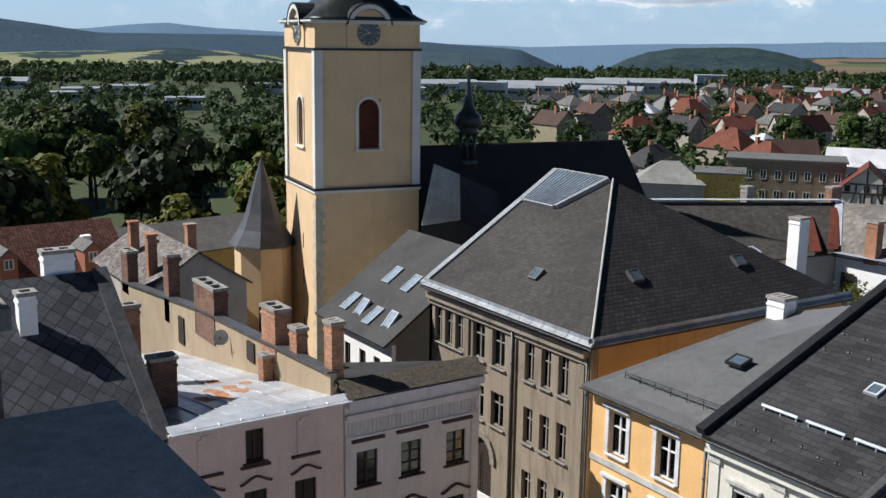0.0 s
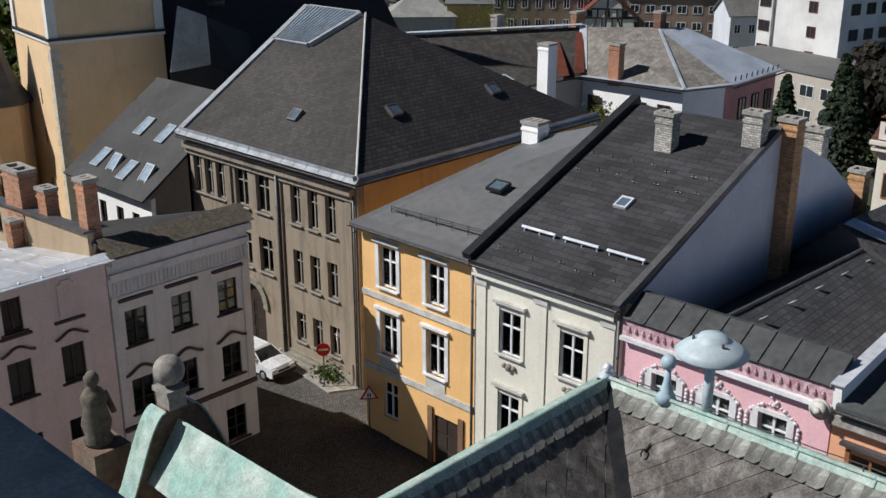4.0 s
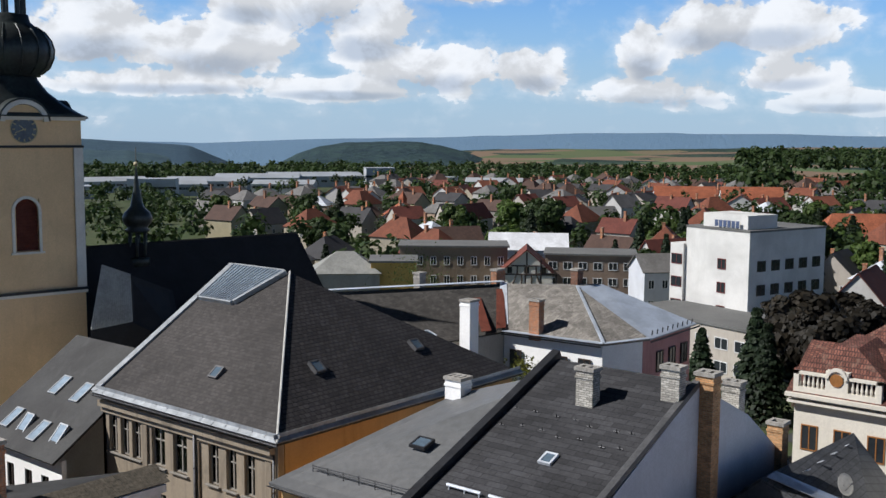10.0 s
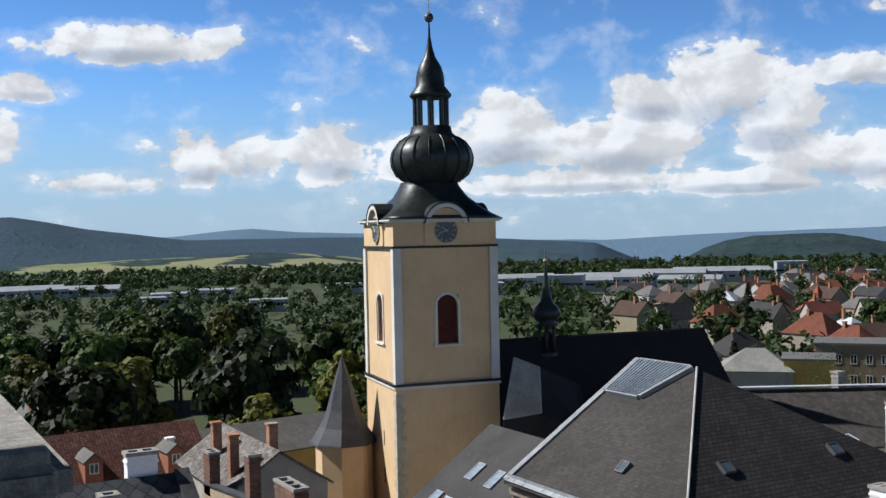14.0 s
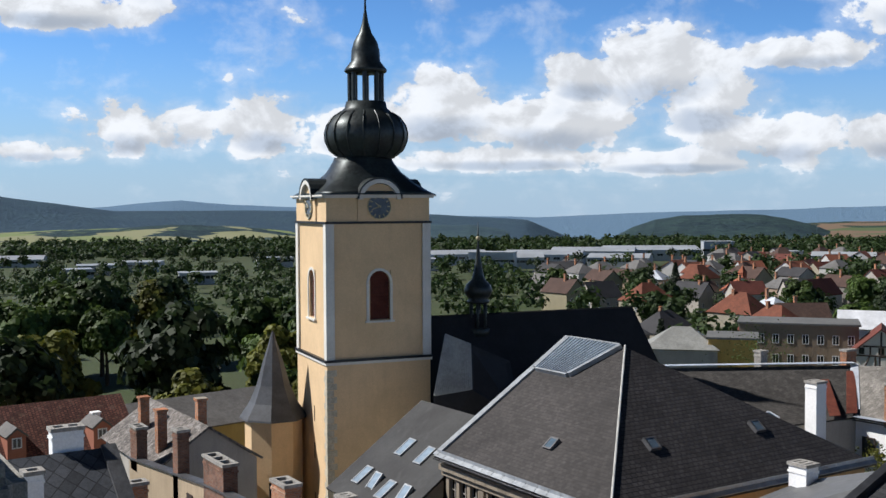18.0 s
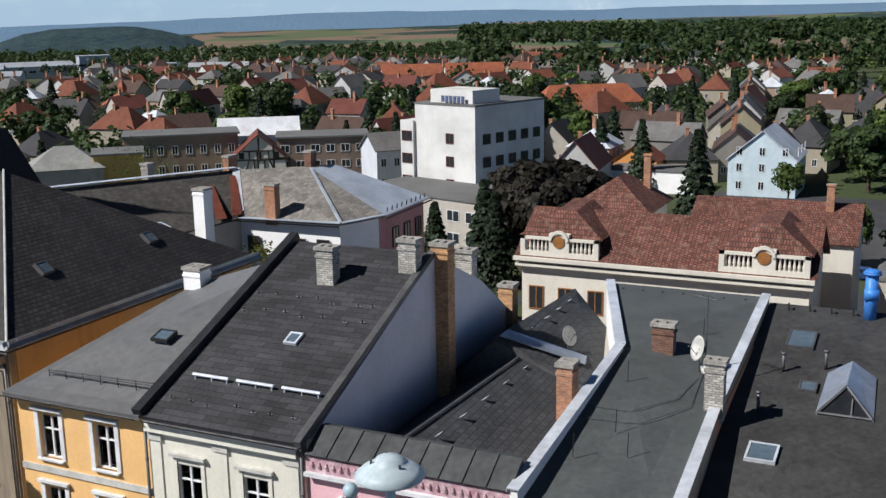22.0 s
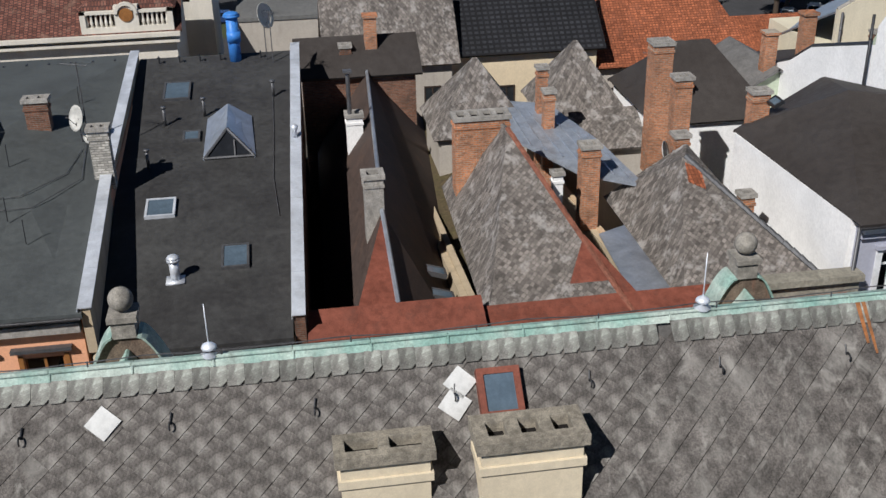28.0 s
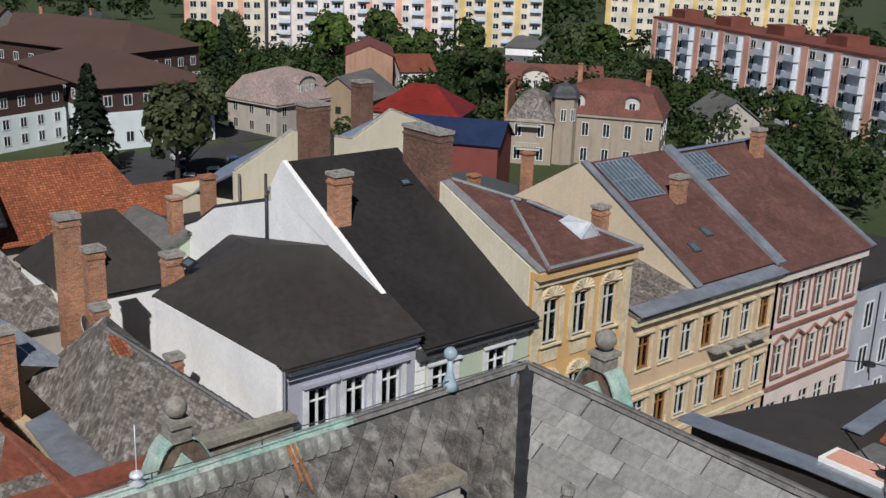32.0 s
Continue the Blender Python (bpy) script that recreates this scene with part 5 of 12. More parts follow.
# white house with a mauve front and a brown-black roof
Y0, Y1 = -19.3, -25.4
a, b = A(Y0, Y1)
holes = [(u, 7.3, 1.0, 1.75) for u in (1.5, 3.2, 4.9)] + [(u, 3.6, 1.0, 1.75) for u in (1.5, 3.2, 4.9)] + [(u, -0.4, 1.2, 2.1) for u in (1.5, 4.4)]
mauve = row_house("house", "white house with a mauve-grey front and a brown-black hipped roof", Y0, Y1, 10.35, MAUVE, holes, 41.2, [(FX + 0.36, 10.3), (41.2, 9.9)])
for u, z, ww, hh in holes:
    p, yaw = wall_point(a, b, u, z)
    set_window(mauve, p, yaw, ww, hh, "tall", WHITE, MAUVE, 0.16, 0.2)
    if z > 0:
        for s in (-1, 1):
            band(mauve, "window_surround", a, b, u + s * 0.62 - 0.11, u + s * 0.62 + 0.11, z - 0.1, z + hh + 0.16, 0.08, WHITE)
        band(mauve, "window_hood", a, b, u - 0.8, u + 0.8, z + hh + 0.2, z + hh + 0.34, 0.2, MAUVE)
band(mauve, "cornice", a, b, 0.02, 6.08, 9.75, 9.9, 0.2, MAUVE)
band(mauve, "cornice", a, b, 0.02, 6.08, 10.0, 10.33, 0.35, PUREWHITE)
bm = bmesh.new()
sheet(bm, [(FX + 0.2, 4), (41.3, 4), (41.3, 9.95), (FX + 0.2, 10.35)], "y", -19.29, -19.05)
part("side_wall", bm, PUREWHITE, mauve, "bright white rendered side wall")
MPK = (38.5, -22.4, 12.55)
bm = bmesh.new()
slab(bm, [(30.5, -19.0, 10.45), MPK, (41.5, -19.05, 10.05)], 0.12)
slab(bm, [(30.5, -19.0, 10.45), (30.5, -25.5, 10.45), (37.0, -26.0, 12.3), MPK], 0.12)
slab(bm, [MPK, (37.0, -26.0, 12.3), (46.4, -25.6, 10.6), (41.5, -19.05, 10.05)], 0.12)
part("roof", bm, BROWN_FELT, mauve, "brown-black coated hipped roof")
gutter(mauve, (30.45, -19.0), (30.45, -25.4), 10.38)
downpipe(mauve, 30.86, -19.2, -2, 10.3, 0.06)
chimney(mauve, 41.7, -20.15, 9.0, 11.6, 0.65, 0.8, BRICK, flues=2)
roof_window(mauve, (41.0, -20.6, 11.35), (1, 0, 0), (0, -1, 0.55), 0.8, 0.5, DARK_METAL)

# pale green house with the big black roof and white gable
Y0, Y1 = -25.4, -31.85
a, b = A(Y0, Y1)
holes = [(u, 6.7, 1.15, 1.8) for u in (1.5, 4.6)] + [(u, 3.0, 1.15, 1.8) for u in (1.5, 4.6)] + [(u, -0.8, 1.2, 2.0) for u in (1.5, 4.6)]
green = row_house("house", "pale green plastered house with a huge black roof and white gable", Y0, Y1, 9.6, MINT, holes, 52.0, [(FX + 0.36, 9.6), (41.0, 15.2), (45.6, 9.0), (52.0, 8.6)])
for u, z, ww, hh in holes:
    p, yaw = wall_point(a, b, u, z)
    set_window(green, p, yaw, ww, hh, "tall", WHITE, WHITE, 0.14, 0.18)
    for s in (-1, 1):
        band(green, "window_surround", a, b, u + s * 0.72 - 0.12, u + s * 0.72 + 0.12, z, z + hh + 0.12, 0.08, WHITE)
    band(green, "window_hood", a, b, u - 0.9, u + 0.9, z + hh + 0.16, z + hh + 0.28, 0.2, WHITE)
band(green, "cornice", a, b, 0.02, 6.4, 9.1, 9.55, 0.35, GUTTER)
bm = bmesh.new()
for k in range(30):
    q, _ = wall_point(a, b, 0.2 + 0.205 * k, 8.85, 0.08)
    box(bm, q[0] - 0.05, q[1] - 0.05, q[2], q[0] + 0.07, q[1] + 0.05, q[2] + 0.24)
part("dentils", bm, OFFWHITE, green)
for z0, z1 in ((k * 0.62 + 3.0, k * 0.62 + 3.55) for k in range(11)):
    band(green, "quoin", a, b, 0.02, 0.5, z0, z1, 0.05, PUREWHITE)
bm = bmesh.new()
slab(bm, [(30.55, -25.6, 9.65), (30.55, -32.0, 9.65), (41.0, -32.0, 15.35), (41.0, -25.6, 15.35)], 0.14)
slab(bm, [(41.01, -25.6, 15.35), (41.01, -32.0, 15.35), (45.6, -32.0, 9.2), (45.6, -26.0, 9.2), (42.1, -25.6, 13.9)], 0.14)
part("roof", bm, DARK_SHEET, green, "smooth black roof")
bm = bmesh.new()
sheet(bm, [(30.9, 10.0), (42.0, 9.0), (42.0, 14.1), (41.0, 15.42), (30.9, 9.95)], "y", -25.38, -25.63)
part("gable_wall", bm, PUREWHITE, green, "bright white gable wall")
gutter(green, (30.5, -25.6), (30.5, -32.0), 9.58)
downpipe(green, 42.15, -25.2, 8.0, 14.6, 0.07, DARK_METAL)
bm = bmesh.new()
sheet(bm, [(42.02, 6.0), (52.2, 6.0), (52.2, 9.5), (49.6, 10.5), (47.6, 11.7), (42.02, 13.3)], "y", -25.4, -25.7)
part("yard_wall", bm, PUREWHITE, green, "lower whitewashed fire wall")
for p, q in (((42.05, 13.35), (47.6, 11.75)), ((47.6, 11.75), (49.6, 10.55)), ((49.6, 10.55), (52.2, 9.55))):
    bm = bmesh.new()
    tube(bm, (p[0], -25.55, p[1]), (q[0], -25.55, q[1]), 0.13, sides=6)
    part("coping", bm, DARK_METAL, green)
chimney(green, 37.3, -26.0, 11.5, 15.4, 0.65, 0.85, BRICK, flues=2)
chimney(green, 38.8, -32.1, 10.0, 16.55, 2.7, 0.85, BRICK_DARK, flues=4, name="chimney_block", label="broad sooty brick chimney block")
for x, y in ((38.3, -27.0), (38.8, -30.8)):
    roof_window(green, (x, y, 9.65 + (x - 30.55) * 0.5455), (0, -1, 0), (1, 0, 0.5455), 0.6, 0.45, DARK_METAL)

# ornate ochre house
Y0, Y1 = -31.9, -38.45
a, b = A(Y0, Y1)
holes = [(u, 7.6, 1.05, 2.1) for u in (1.25, 3.2, 5.15)] + [(u, 3.6, 1.05, 2.1) for u in (1.25, 3.2, 5.15)] + [(u, -0.8, 1.3, 2.2) for u in (1.4, 4.9)]
ornate = row_house("house", "richly stuccoed ochre house with shell hoods over its windows", Y0, Y1, 11.2, OCHRE, holes, 46.0, [(FX + 0.36, 11.1), (46.0, 11.1)])
STUCCO = surface("cream_stucco", (0.66, 0.56, 0.38), 0.85, 0.12, 8, 1.5, bump=0.2, stain=0.3, stain_colour=(0.35, 0.27, 0.17))
for u, z, ww, hh in holes:
    p, yaw = wall_point(a, b, u, z)
    set_window(ornate, p, yaw, ww, hh, "tall", OFFWHITE, STUCCO, 0.2, 0.16)
    if z > 0:
        for s in (-1, 1):
            band(ornate, "window_surround", a, b, u + s * 0.66 - 0.12, u + s * 0.66 + 0.12, z - 0.1, z + hh + 0.15, 0.1, STUCCO)
        bm = bmesh.new()
        for k in range(9):
            ang = math.pi * k / 8
            q, _ = wall_point(a, b, u + 0.66 * math.cos(ang), z + hh + 0.2 + 0.5 * math.sin(ang), 0.08)
            c, _ = wall_point(a, b, u, z + hh + 0.2, 0.04)
            tube(bm, c, q, 0.05, 0.12, sides=6)
        part("shell_hood", bm, STUCCO, ornate, "fan-shaped stucco shell")
        band(ornate, "apron_panel", a, b, u - 0.55, u + 0.55, z - 0.85, z - 0.25, 0.06, STUCCO)
for u in (0.25, 6.3):
    band(ornate, "pilaster", a, b, u - 0.22, u + 0.22, 0.5, 10.5, 0.1, STUCCO)
band(ornate, "cornice", a, b, 0.02, 6.5, 10.5, 10.75, 0.2, STUCCO)
band(ornate, "cornice", a, b, 0.02, 6.5, 10.85, 11.18, 0.4, OCHRE)
MAROON = coursed("maroon_slate", (0.112, 0.054, 0.045), (0.075, 0.038, 0.033), (0.3, 0.22), across="y", vary=0.12, bump=0.15, mortar=0.03, rough=0.7, patches=0.45, patch=(0.21, 0.095, 0.07))
OP = (38.2, -32.3, 14.1)
bm = bmesh.new()
slab(bm, [(30.5, -32.3, 11.3), (30.5, -38.7, 11.3), (35.0, -36.0, 12.9), (35.2, -34.4, 13.1)], 0.12)
slab(bm, [(30.5, -32.3, 11.3), (35.2, -34.4, 13.1), OP], 0.12)
slab(bm, [(30.5, -38.7, 11.3), (42.0, -38.7, 11.3), (40.0, -34.5, 13.4), OP, (35.2, -34.4, 13.1), (35.0, -36.0, 12.9)], 0.12)
part("roof", bm, MAROON, ornate, "maroon slate mansard with pale hips")
bm = bmesh.new()
for p, q in (((30.6, -38.5, 11.4), (35.0, -35.2, 13.1)), ((30.7, -32.5, 11.4), (35.2, -34.4, 13.15)), ((35.1, -34.9, 13.15), OP), ((30.6, -32.4, 11.4), (30.6, -38.6, 11.4))):
    tube(bm, p, q, 0.1, sides=6)
DULL_FLASH = surface("dull_lead_flashing", (0.24, 0.24, 0.25), 0.75, 0.15, 6, 1, bump=0.1)
part("hip_flashing", bm, DULL_FLASH, ornate)
bm = bmesh.new()
slab(bm, [(30.7, -31.95, 11.25), (30.7, -32.4, 11.25), (38.3, -32.4, 14.25), (38.3, -31.95, 14.25)], 1.4)
sheet(bm, [(31.2, 6.0), (46.0, 6.0), (46.0, 12.05), (38.3, 14.3), (31.2, 11.4)], "y", -31.897, -31.83)
part("gable_wall", bm, plaster("pale_cream_wash", (0.72, 0.65, 0.50), 0.3, 0.25), ornate, "pale cream fire wall")
bm = bmesh.new()
slab(bm, [(30.65, -31.9, 11.32), (30.65, -32.45, 11.32), (38.35, -32.45, 14.35), (38.35, -31.9, 14.35)], 0.06)
part("flashing", bm, DULL_FLASH, ornate)
bm = bmesh.new()
slab(bm, [(31.9, -37.1, 11.85), (31.9, -36.45, 12.55), (33.4, -36.45, 12.6), (33.4, -37.1, 12.2)][::-1], 0.05)
slab(bm, [(31.9, -35.8, 11.85), (31.9, -36.45, 12.55), (33.4, -36.45, 12.6), (33.4, -35.8, 12.4)], 0.05)
sheet(bm, [(-37.05, 11.8), (-35.85, 11.8), (-36.45, 12.5)], "x", 31.95, 32.0)
part("eyebrow_dormer", bm, BRIGHT_TIN, ornate, "small triangular tin dormer")
chimney(ornate, 35.2, -40.8, 7.5, 11.9, 0.6, 0.7, BRICK, flues=2)
ornate.location.z += 0.4

# sand-coloured house and its lower roof, and the blush-white one at the end
Y0, Y1 = -38.5, -51.2
a, b = A(Y0, Y1)
cols = [1.2 + 1.72 * k for k in range(7)]
holes = [(u, z, 0.95, 1.75) for u in cols for z in (4.6, 1.1)] + [(u, -2.3, 1.1, 2.1) for u in cols[::2]]
sand = row_house("house", "sand-coloured plastered house with rows of tall windows", Y0, Y1, 7.6, SAND, holes, 48.0, [(FX + 0.36, 7.6), (39.4, 8.0), (48.0, 8.0)])
for i, (u, z, ww, hh) in enumerate(holes):
    p, yaw = wall_point(a, b, u, z)
    set_window(sand, p, yaw, ww, hh, "tall", OFFWHITE if i % 3 else OAK, STUCCO, 0.12, 0.14)
    if z > 0:
        band(sand, "window_hood", a, b, u - 0.65, u + 0.65, z + hh + 0.15, z + hh + 0.27, 0.16, STUCCO)
        for s in (-1, 1):
            band(sand, "window_surround", a, b, u + s * 0.56 - 0.07, u + s * 0.56 + 0.07, z, z + hh + 0.1, 0.05, STUCCO)
band(sand, "cornice", a, b, 0.02, 12.6, 7.15, 7.55, 0.35, STUCCO)
band(sand, "string_course", a, b, 0.02, 12.6, 3.4, 3.6, 0.12, STUCCO)
band(sand, "string_course", a, b, 0.02, 12.6, 0.2, 0.45, 0.12, STUCCO)
bm = bmesh.new()
slab(bm, [(30.45, -38.5, 7.65), (30.45, -44.0, 7.65), (38.0, -44.0, 9.2), (38.0, -38.5, 9.2)], 0.12)
part("roof", bm, SLATE_OLD, sand)
bm = bmesh.new()
slab(bm, [(30.3, -38.5, 7.8), (30.3, -51.0, 7.8), (31.2, -51.0, 8.05), (31.2, -38.5, 8.05)], 0.06)
part("eave_sheet", bm, ZINC, sand, "patched zinc eave sheet")
bm = bmesh.new()
slab(bm, [(31.2, -44.0, 8.15), (31.2, -51.0, 8.15), (39.6, -51.0, 13.0), (39.6, -44.0, 13.0)], 0.12)
slab(bm, [(39.61, -44.0, 13.0), (39.61, -51.0, 13.0), (48.0, -51.0, 8.2), (48.0, -44.0, 8.2)], 0.12)
part("roof", bm, MAROON, sand, "maroon slate roof")
bm = bmesh.new()
sheet(bm, [(31.3, 6.5), (48.0, 6.5), (48.0, 8.2), (39.6, 13.1), (31.3, 8.3)], "y", -43.98, -43.7)
part("gable_wall", bm, PALEYELLOW, sand, "pale yellow gable wall")
bm = bmesh.new()
slab(bm, [(31.0, -43.6, 8.15), (31.0, -44.1, 8.15), (39.6, -44.1, 13.15), (39.6, -43.6, 13.15)], 0.06)
slab(bm, [(30.9, -50.8, 8.2), (30.9, -51.5, 8.2), (39.6, -51.5, 13.3), (39.6, -50.8, 13.3)], 0.3)
part("flashing", bm, ZINC, sand)


def glazed_patch(house, x0, x1, y0, y1, zf, bars):
    bm = bmesh.new()
    slab(bm, [(x0, y0, zf(x0) + 0.1), (x0, y1, zf(x0) + 0.1), (x1, y1, zf(x1) + 0.1), (x1, y0, zf(x1) + 0.1)], 0.05)
    g = part("studio_glazing", bm, SKYGLASS, house, "large sloping studio skylight")
    bm = bmesh.new()
    for k in range(bars + 1):
        y = y0 + (y1 - y0) * k / bars
        tube(bm, (x0, y, zf(x0) + 0.13), (x1, y, zf(x1) + 0.13), 0.035, sides=6)
    for x in (x0, (x0 + x1) / 2, x1):
        tube(bm, (x, y0, zf(x) + 0.13), (x, y1, zf(x) + 0.13), 0.04, sides=6)
    q = new("glazing_bar", mesh_of("glazing_bar", bm, ZINC))
    q.parent = g


glazed_patch(sand, 36.6, 39.3, -44.4, -47.5, lambda x: 8.15 + (x - 31.2) * 0.5774, 9)
chimney(sand, 36.2, -48.1, 9.2, 12.3, 0.6, 0.85, BRICK, flues=2)
for x, y in ((33.2, -46.0), (33.9, -47.9)):
    roof_window(sand, (x, y, 8.15 + (x - 31.2) * 0.5774), (0, -1, 0), (1, 0, 0.5774), 0.6, 0.7, GUTTER)
for k, u in enumerate((7.2, 8.9, 10.6)):
    band(sand, "balcony", a, b, u - 0.7, u + 0.7, 4.3, 4.42, 0.7, CONCRETE)
sand.location += Vector((0, -0.3, 0.45))

Y0, Y1 = -51.2, -60.4
a, b = A(Y0, Y1)
cols = [1.2 + 1.72 * k for k in range(5)]
holes = [(u, z, 1.0, 1.9) for u in cols for z in (4.9, 1.3)] + [(u, -2.4, 1.1, 2.0) for u in cols]
blush = row_house("house", "blush-white plastered corner house with brown window gables", Y0, Y1, 7.9, BLUSH, holes, 48.0, [(FX + 0.36, 7.9), (39.6, 12.9), (48.0, 8.2)])
REDBROWN = surface("red_brown_moulding", (0.26, 0.12, 0.09), 0.85, 0.15, 8, 1.5, bump=0.2)
for i, (u, z, ww, hh) in enumerate(holes):
    p, yaw = wall_point(a, b, u, z)
    set_window(blush, p, yaw, ww, hh, "tall", OFFWHITE, REDBROWN, 0.16, 0.14)
    if z > 0:
        for s in (-1, 1):
            band(blush, "window_surround", a, b, u + s * 0.58 - 0.07, u + s * 0.58 + 0.07, z, z + hh + 0.1, 0.06, REDBROWN)
            bm = bmesh.new()
            c, _ = wall_point(a, b, u, z + hh + 0.62, 0.1)
            q, _ = wall_point(a, b, u + s * 0.72, z + hh + 0.18, 0.1)
            tube(bm, c, q, 0.09, sides=6)
            part("window_gable", bm, REDBROWN, blush)
for z in (0.55, 4.15):
    band(blush, "string_course", a, b, 0.02, 9.2, z, z + 0.22, 0.14, REDBROWN)
band(blush, "cornice", a, b, 0.02, 9.2, 7.35, 7.85, 0.4, BLUSH)
bm = bmesh.new()
slab(bm, [(30.4, -51.1, 7.95), (30.4, -60.7, 7.95), (39.6, -60.7, 13.0), (39.6, -51.1, 13.0)], 0.12)
slab(bm, [(39.61, -51.1, 13.0), (39.61, -60.7, 13.0), (48.0, -60.7, 8.3), (48.0, -51.1, 8.3)], 0.12)
part("roof", bm, MAROON, blush, "maroon slate roof")
bm = bmesh.new()
slab(bm, [(30.4, -60.4, 8.05), (30.4, -60.8, 8.05), (39.6, -60.8, 13.1), (39.6, -60.4, 13.1)], 0.1)
slab(bm, [(39.4, -51.1, 13.1), (39.4, -60.7, 13.1), (39.8, -60.7, 13.1), (39.8, -51.1, 13.1)], 0.05)
part("flashing", bm, ZINC, blush)
glazed_patch(blush, 37.2, 39.2, -52.0, -54.6, lambda x: 7.95 + (x - 30.4) * 0.549, 7)
chimney(blush, 38.4, -59.0, 11.5, 13.9, 0.6, 0.8, BRICK, flues=2)
blush.location.z += 0.2
for x, y in ((32.4, -53.8), (34.0, -56.6)):
    roof_window(blush, (x, y, 7.95 + (x - 30.4) * 0.549), (0, -1, 0), (1, 0, 0.549), 0.6, 0.7, GUTTER)

# ---- north side of the square, facades at y = 38.2 ----
NY = 38.2
GREYPL = plaster("grey_white_plaster", (0.70, 0.67, 0.65), 0.35, 0.35)
ROSE = plaster("dusty_rose_plaster", (0.74, 0.60, 0.565), 0.25, 0.3)
SCHOOL = plaster("school_grey_brown_plaster", (0.30, 0.25, 0.19), 0.6, 0.5, (0.10, 0.085, 0.07))
SCHOOL_OCHRE = plaster("school_ochre_plaster", (0.42, 0.27, 0.13), 0.4, 0.4)
BROWNTRIM = surface("brown_trim", (0.10, 0.065, 0.05), 0.8, 0.2, 8, 1.5, bump=0.15)


def north_house(name, label, x0, x1, eave, mat, holes, back_y, side_tops, taper=None):
    h = thing(name, ((x0 + x1) / 2, NY + 5, 0), label, "house", "houses round the square")
    z0 = -0.6
    bm = bmesh.new()
    facade(bm, (x0, NY), (x1, NY), z0, eave, holes, 0.35)
    part("front_wall", bm, mat, h)
    if taper:
        bm = bmesh.new()
        prism(bm, [(x1, NY + 0.36), (taper, 42.5), (taper - 0.25, 42.4), (x1 - 0.4, NY + 0.36)], z0, 10.7)
        part("side_wall", bm, mat, h)
        bm = bmesh.new()
        sheet(bm, [(42.51, z0), (back_y, z0)] + [(y, z) for y, z in reversed(side_tops[1:])], "x", taper, taper - 0.25)
        part("side_wall", bm, mat, h)
    for x, xa in ((x0 + 0.004, x0 + 0.26), (x1 - 0.004, x1 - 0.26))[:1 if taper else 2]:
        bm = bmesh.new()
        sheet(bm, [(NY + 0.355, z0), (back_y, z0)] + [(y, z) for y, z in reversed(side_tops)], "x", x, xa)
        part("side_wall", bm, mat, h)
    return h


# grey-white house on the street corner
a, b = (20.0, NY), (27.0, NY)
cols = (1.1, 3.35, 5.75)
holes = [(u, z, 1.05, 1.6) for u in cols for z in (6.75, 3.55)] + [(u, 0.2, 1.1, 1.7) for u in cols]
grey = north_house("house", "grey-white plastered house with wavy brown window hoods, in shade", 20.0, 27.0, 10.9, GREYPL, holes, 52.0, [(NY + 0.36, 10.8), (42.6, 10.7), (52.0, 8.2)], 22.5)
for u, z, ww, hh in holes:
    p, yaw = wall_point(a, b, u, z)
    set_window(grey, p, yaw, ww, hh, "six", DARKWOOD, BROWNTRIM, 0.14, 0.14)
    if z > 6:
        band(grey, "window_hood", a, b, u - 0.8, u + 0.8, z + hh + 0.5, z + hh + 0.62, 0.2, BROWNTRIM)
    elif z > 3:
        for s in (-1, 1):
            bm = bmesh.new()
            pts = [wall_point(a, b, u + s * (0.8 * k / 6), z + hh + 0.45 + 0.16 * math.cos(math.pi * k / 6), 0.08)[0] for k in range(7)]
            for q, r in zip(pts, pts[1:]):
                tube(bm, q, r, 0.07, sides=6)
            part("window_hood", bm, BROWNTRIM, grey)
for u in (0.2, 6.75):
    band(grey, "pilaster", a, b, u - 0.18, u + 0.22, 3.2, 9.2, 0.06, GREYPL)
band(grey, "string_course", a, b, 0.02, 6.98, 2.85, 3.05, 0.14, BROWNTRIM)
band(grey, "frieze", a, b, 0.02, 6.98, 9.0, 9.12, 0.1, GREYPL)
bm = bmesh.new()
for k in range(34):
    q, _ = wall_point(a, b, 0.2 + 0.2 * k, 9.2, 0.03)
    tube(bm, (q[0], q[1], 9.2), (q[0], q[1], 9.75), 0.06, 0.04, sides=6)
part("frieze_relief", bm, GREYPL, grey)
band(grey, "cornice", a, b, 0.02, 6.98, 9.95, 10.15, 0.2, GREYPL)
band(grey, "cornice", a, b, 0.02, 6.98, 10.55, 10.88, 0.45, GREYPL)
OLDTILE = surface("mossy_old_tile", (0.10, 0.085, 0.065), 0.95, 0.4, 6, 1.5, tint=(0.07, 0.06, 0.045), bump=0.8)
# rows of old tiles on the short front slope
tile_bm = bmesh.new()
for r in range(4):
    for k in range(30):
        x = 19.95 + 0.24 * k + (0.12 if r % 2 else 0)
        y, z = 37.7 + 0.30 * r, 11.0 + 0.12 * r
        slab(tile_bm, [(x, y, z), (x + 0.225, y, z), (x + 0.225, y + 0.34, z + 0.13), (x, y + 0.34, z + 0.13)], 0.035)
tagged(part("roof_tiles", tile_bm, OLDTILE, grey, "mossy grey-brown tiles along the eave"), kind="stuff")
bm = bmesh.new()
slab(bm, [(20.0, 38.85, 11.35), (26.9, 38.85, 11.35), (22.6, 42.6, 10.9), (20.0, 42.6, 10.9)], 0.15)
slab(bm, [(20.0, 42.604, 10.9), (22.6, 42.604, 10.9), (22.6, 52, 8.4), (20.0, 52, 8.4)], 0.15)
part("roof", bm, FELT_DARK, grey)
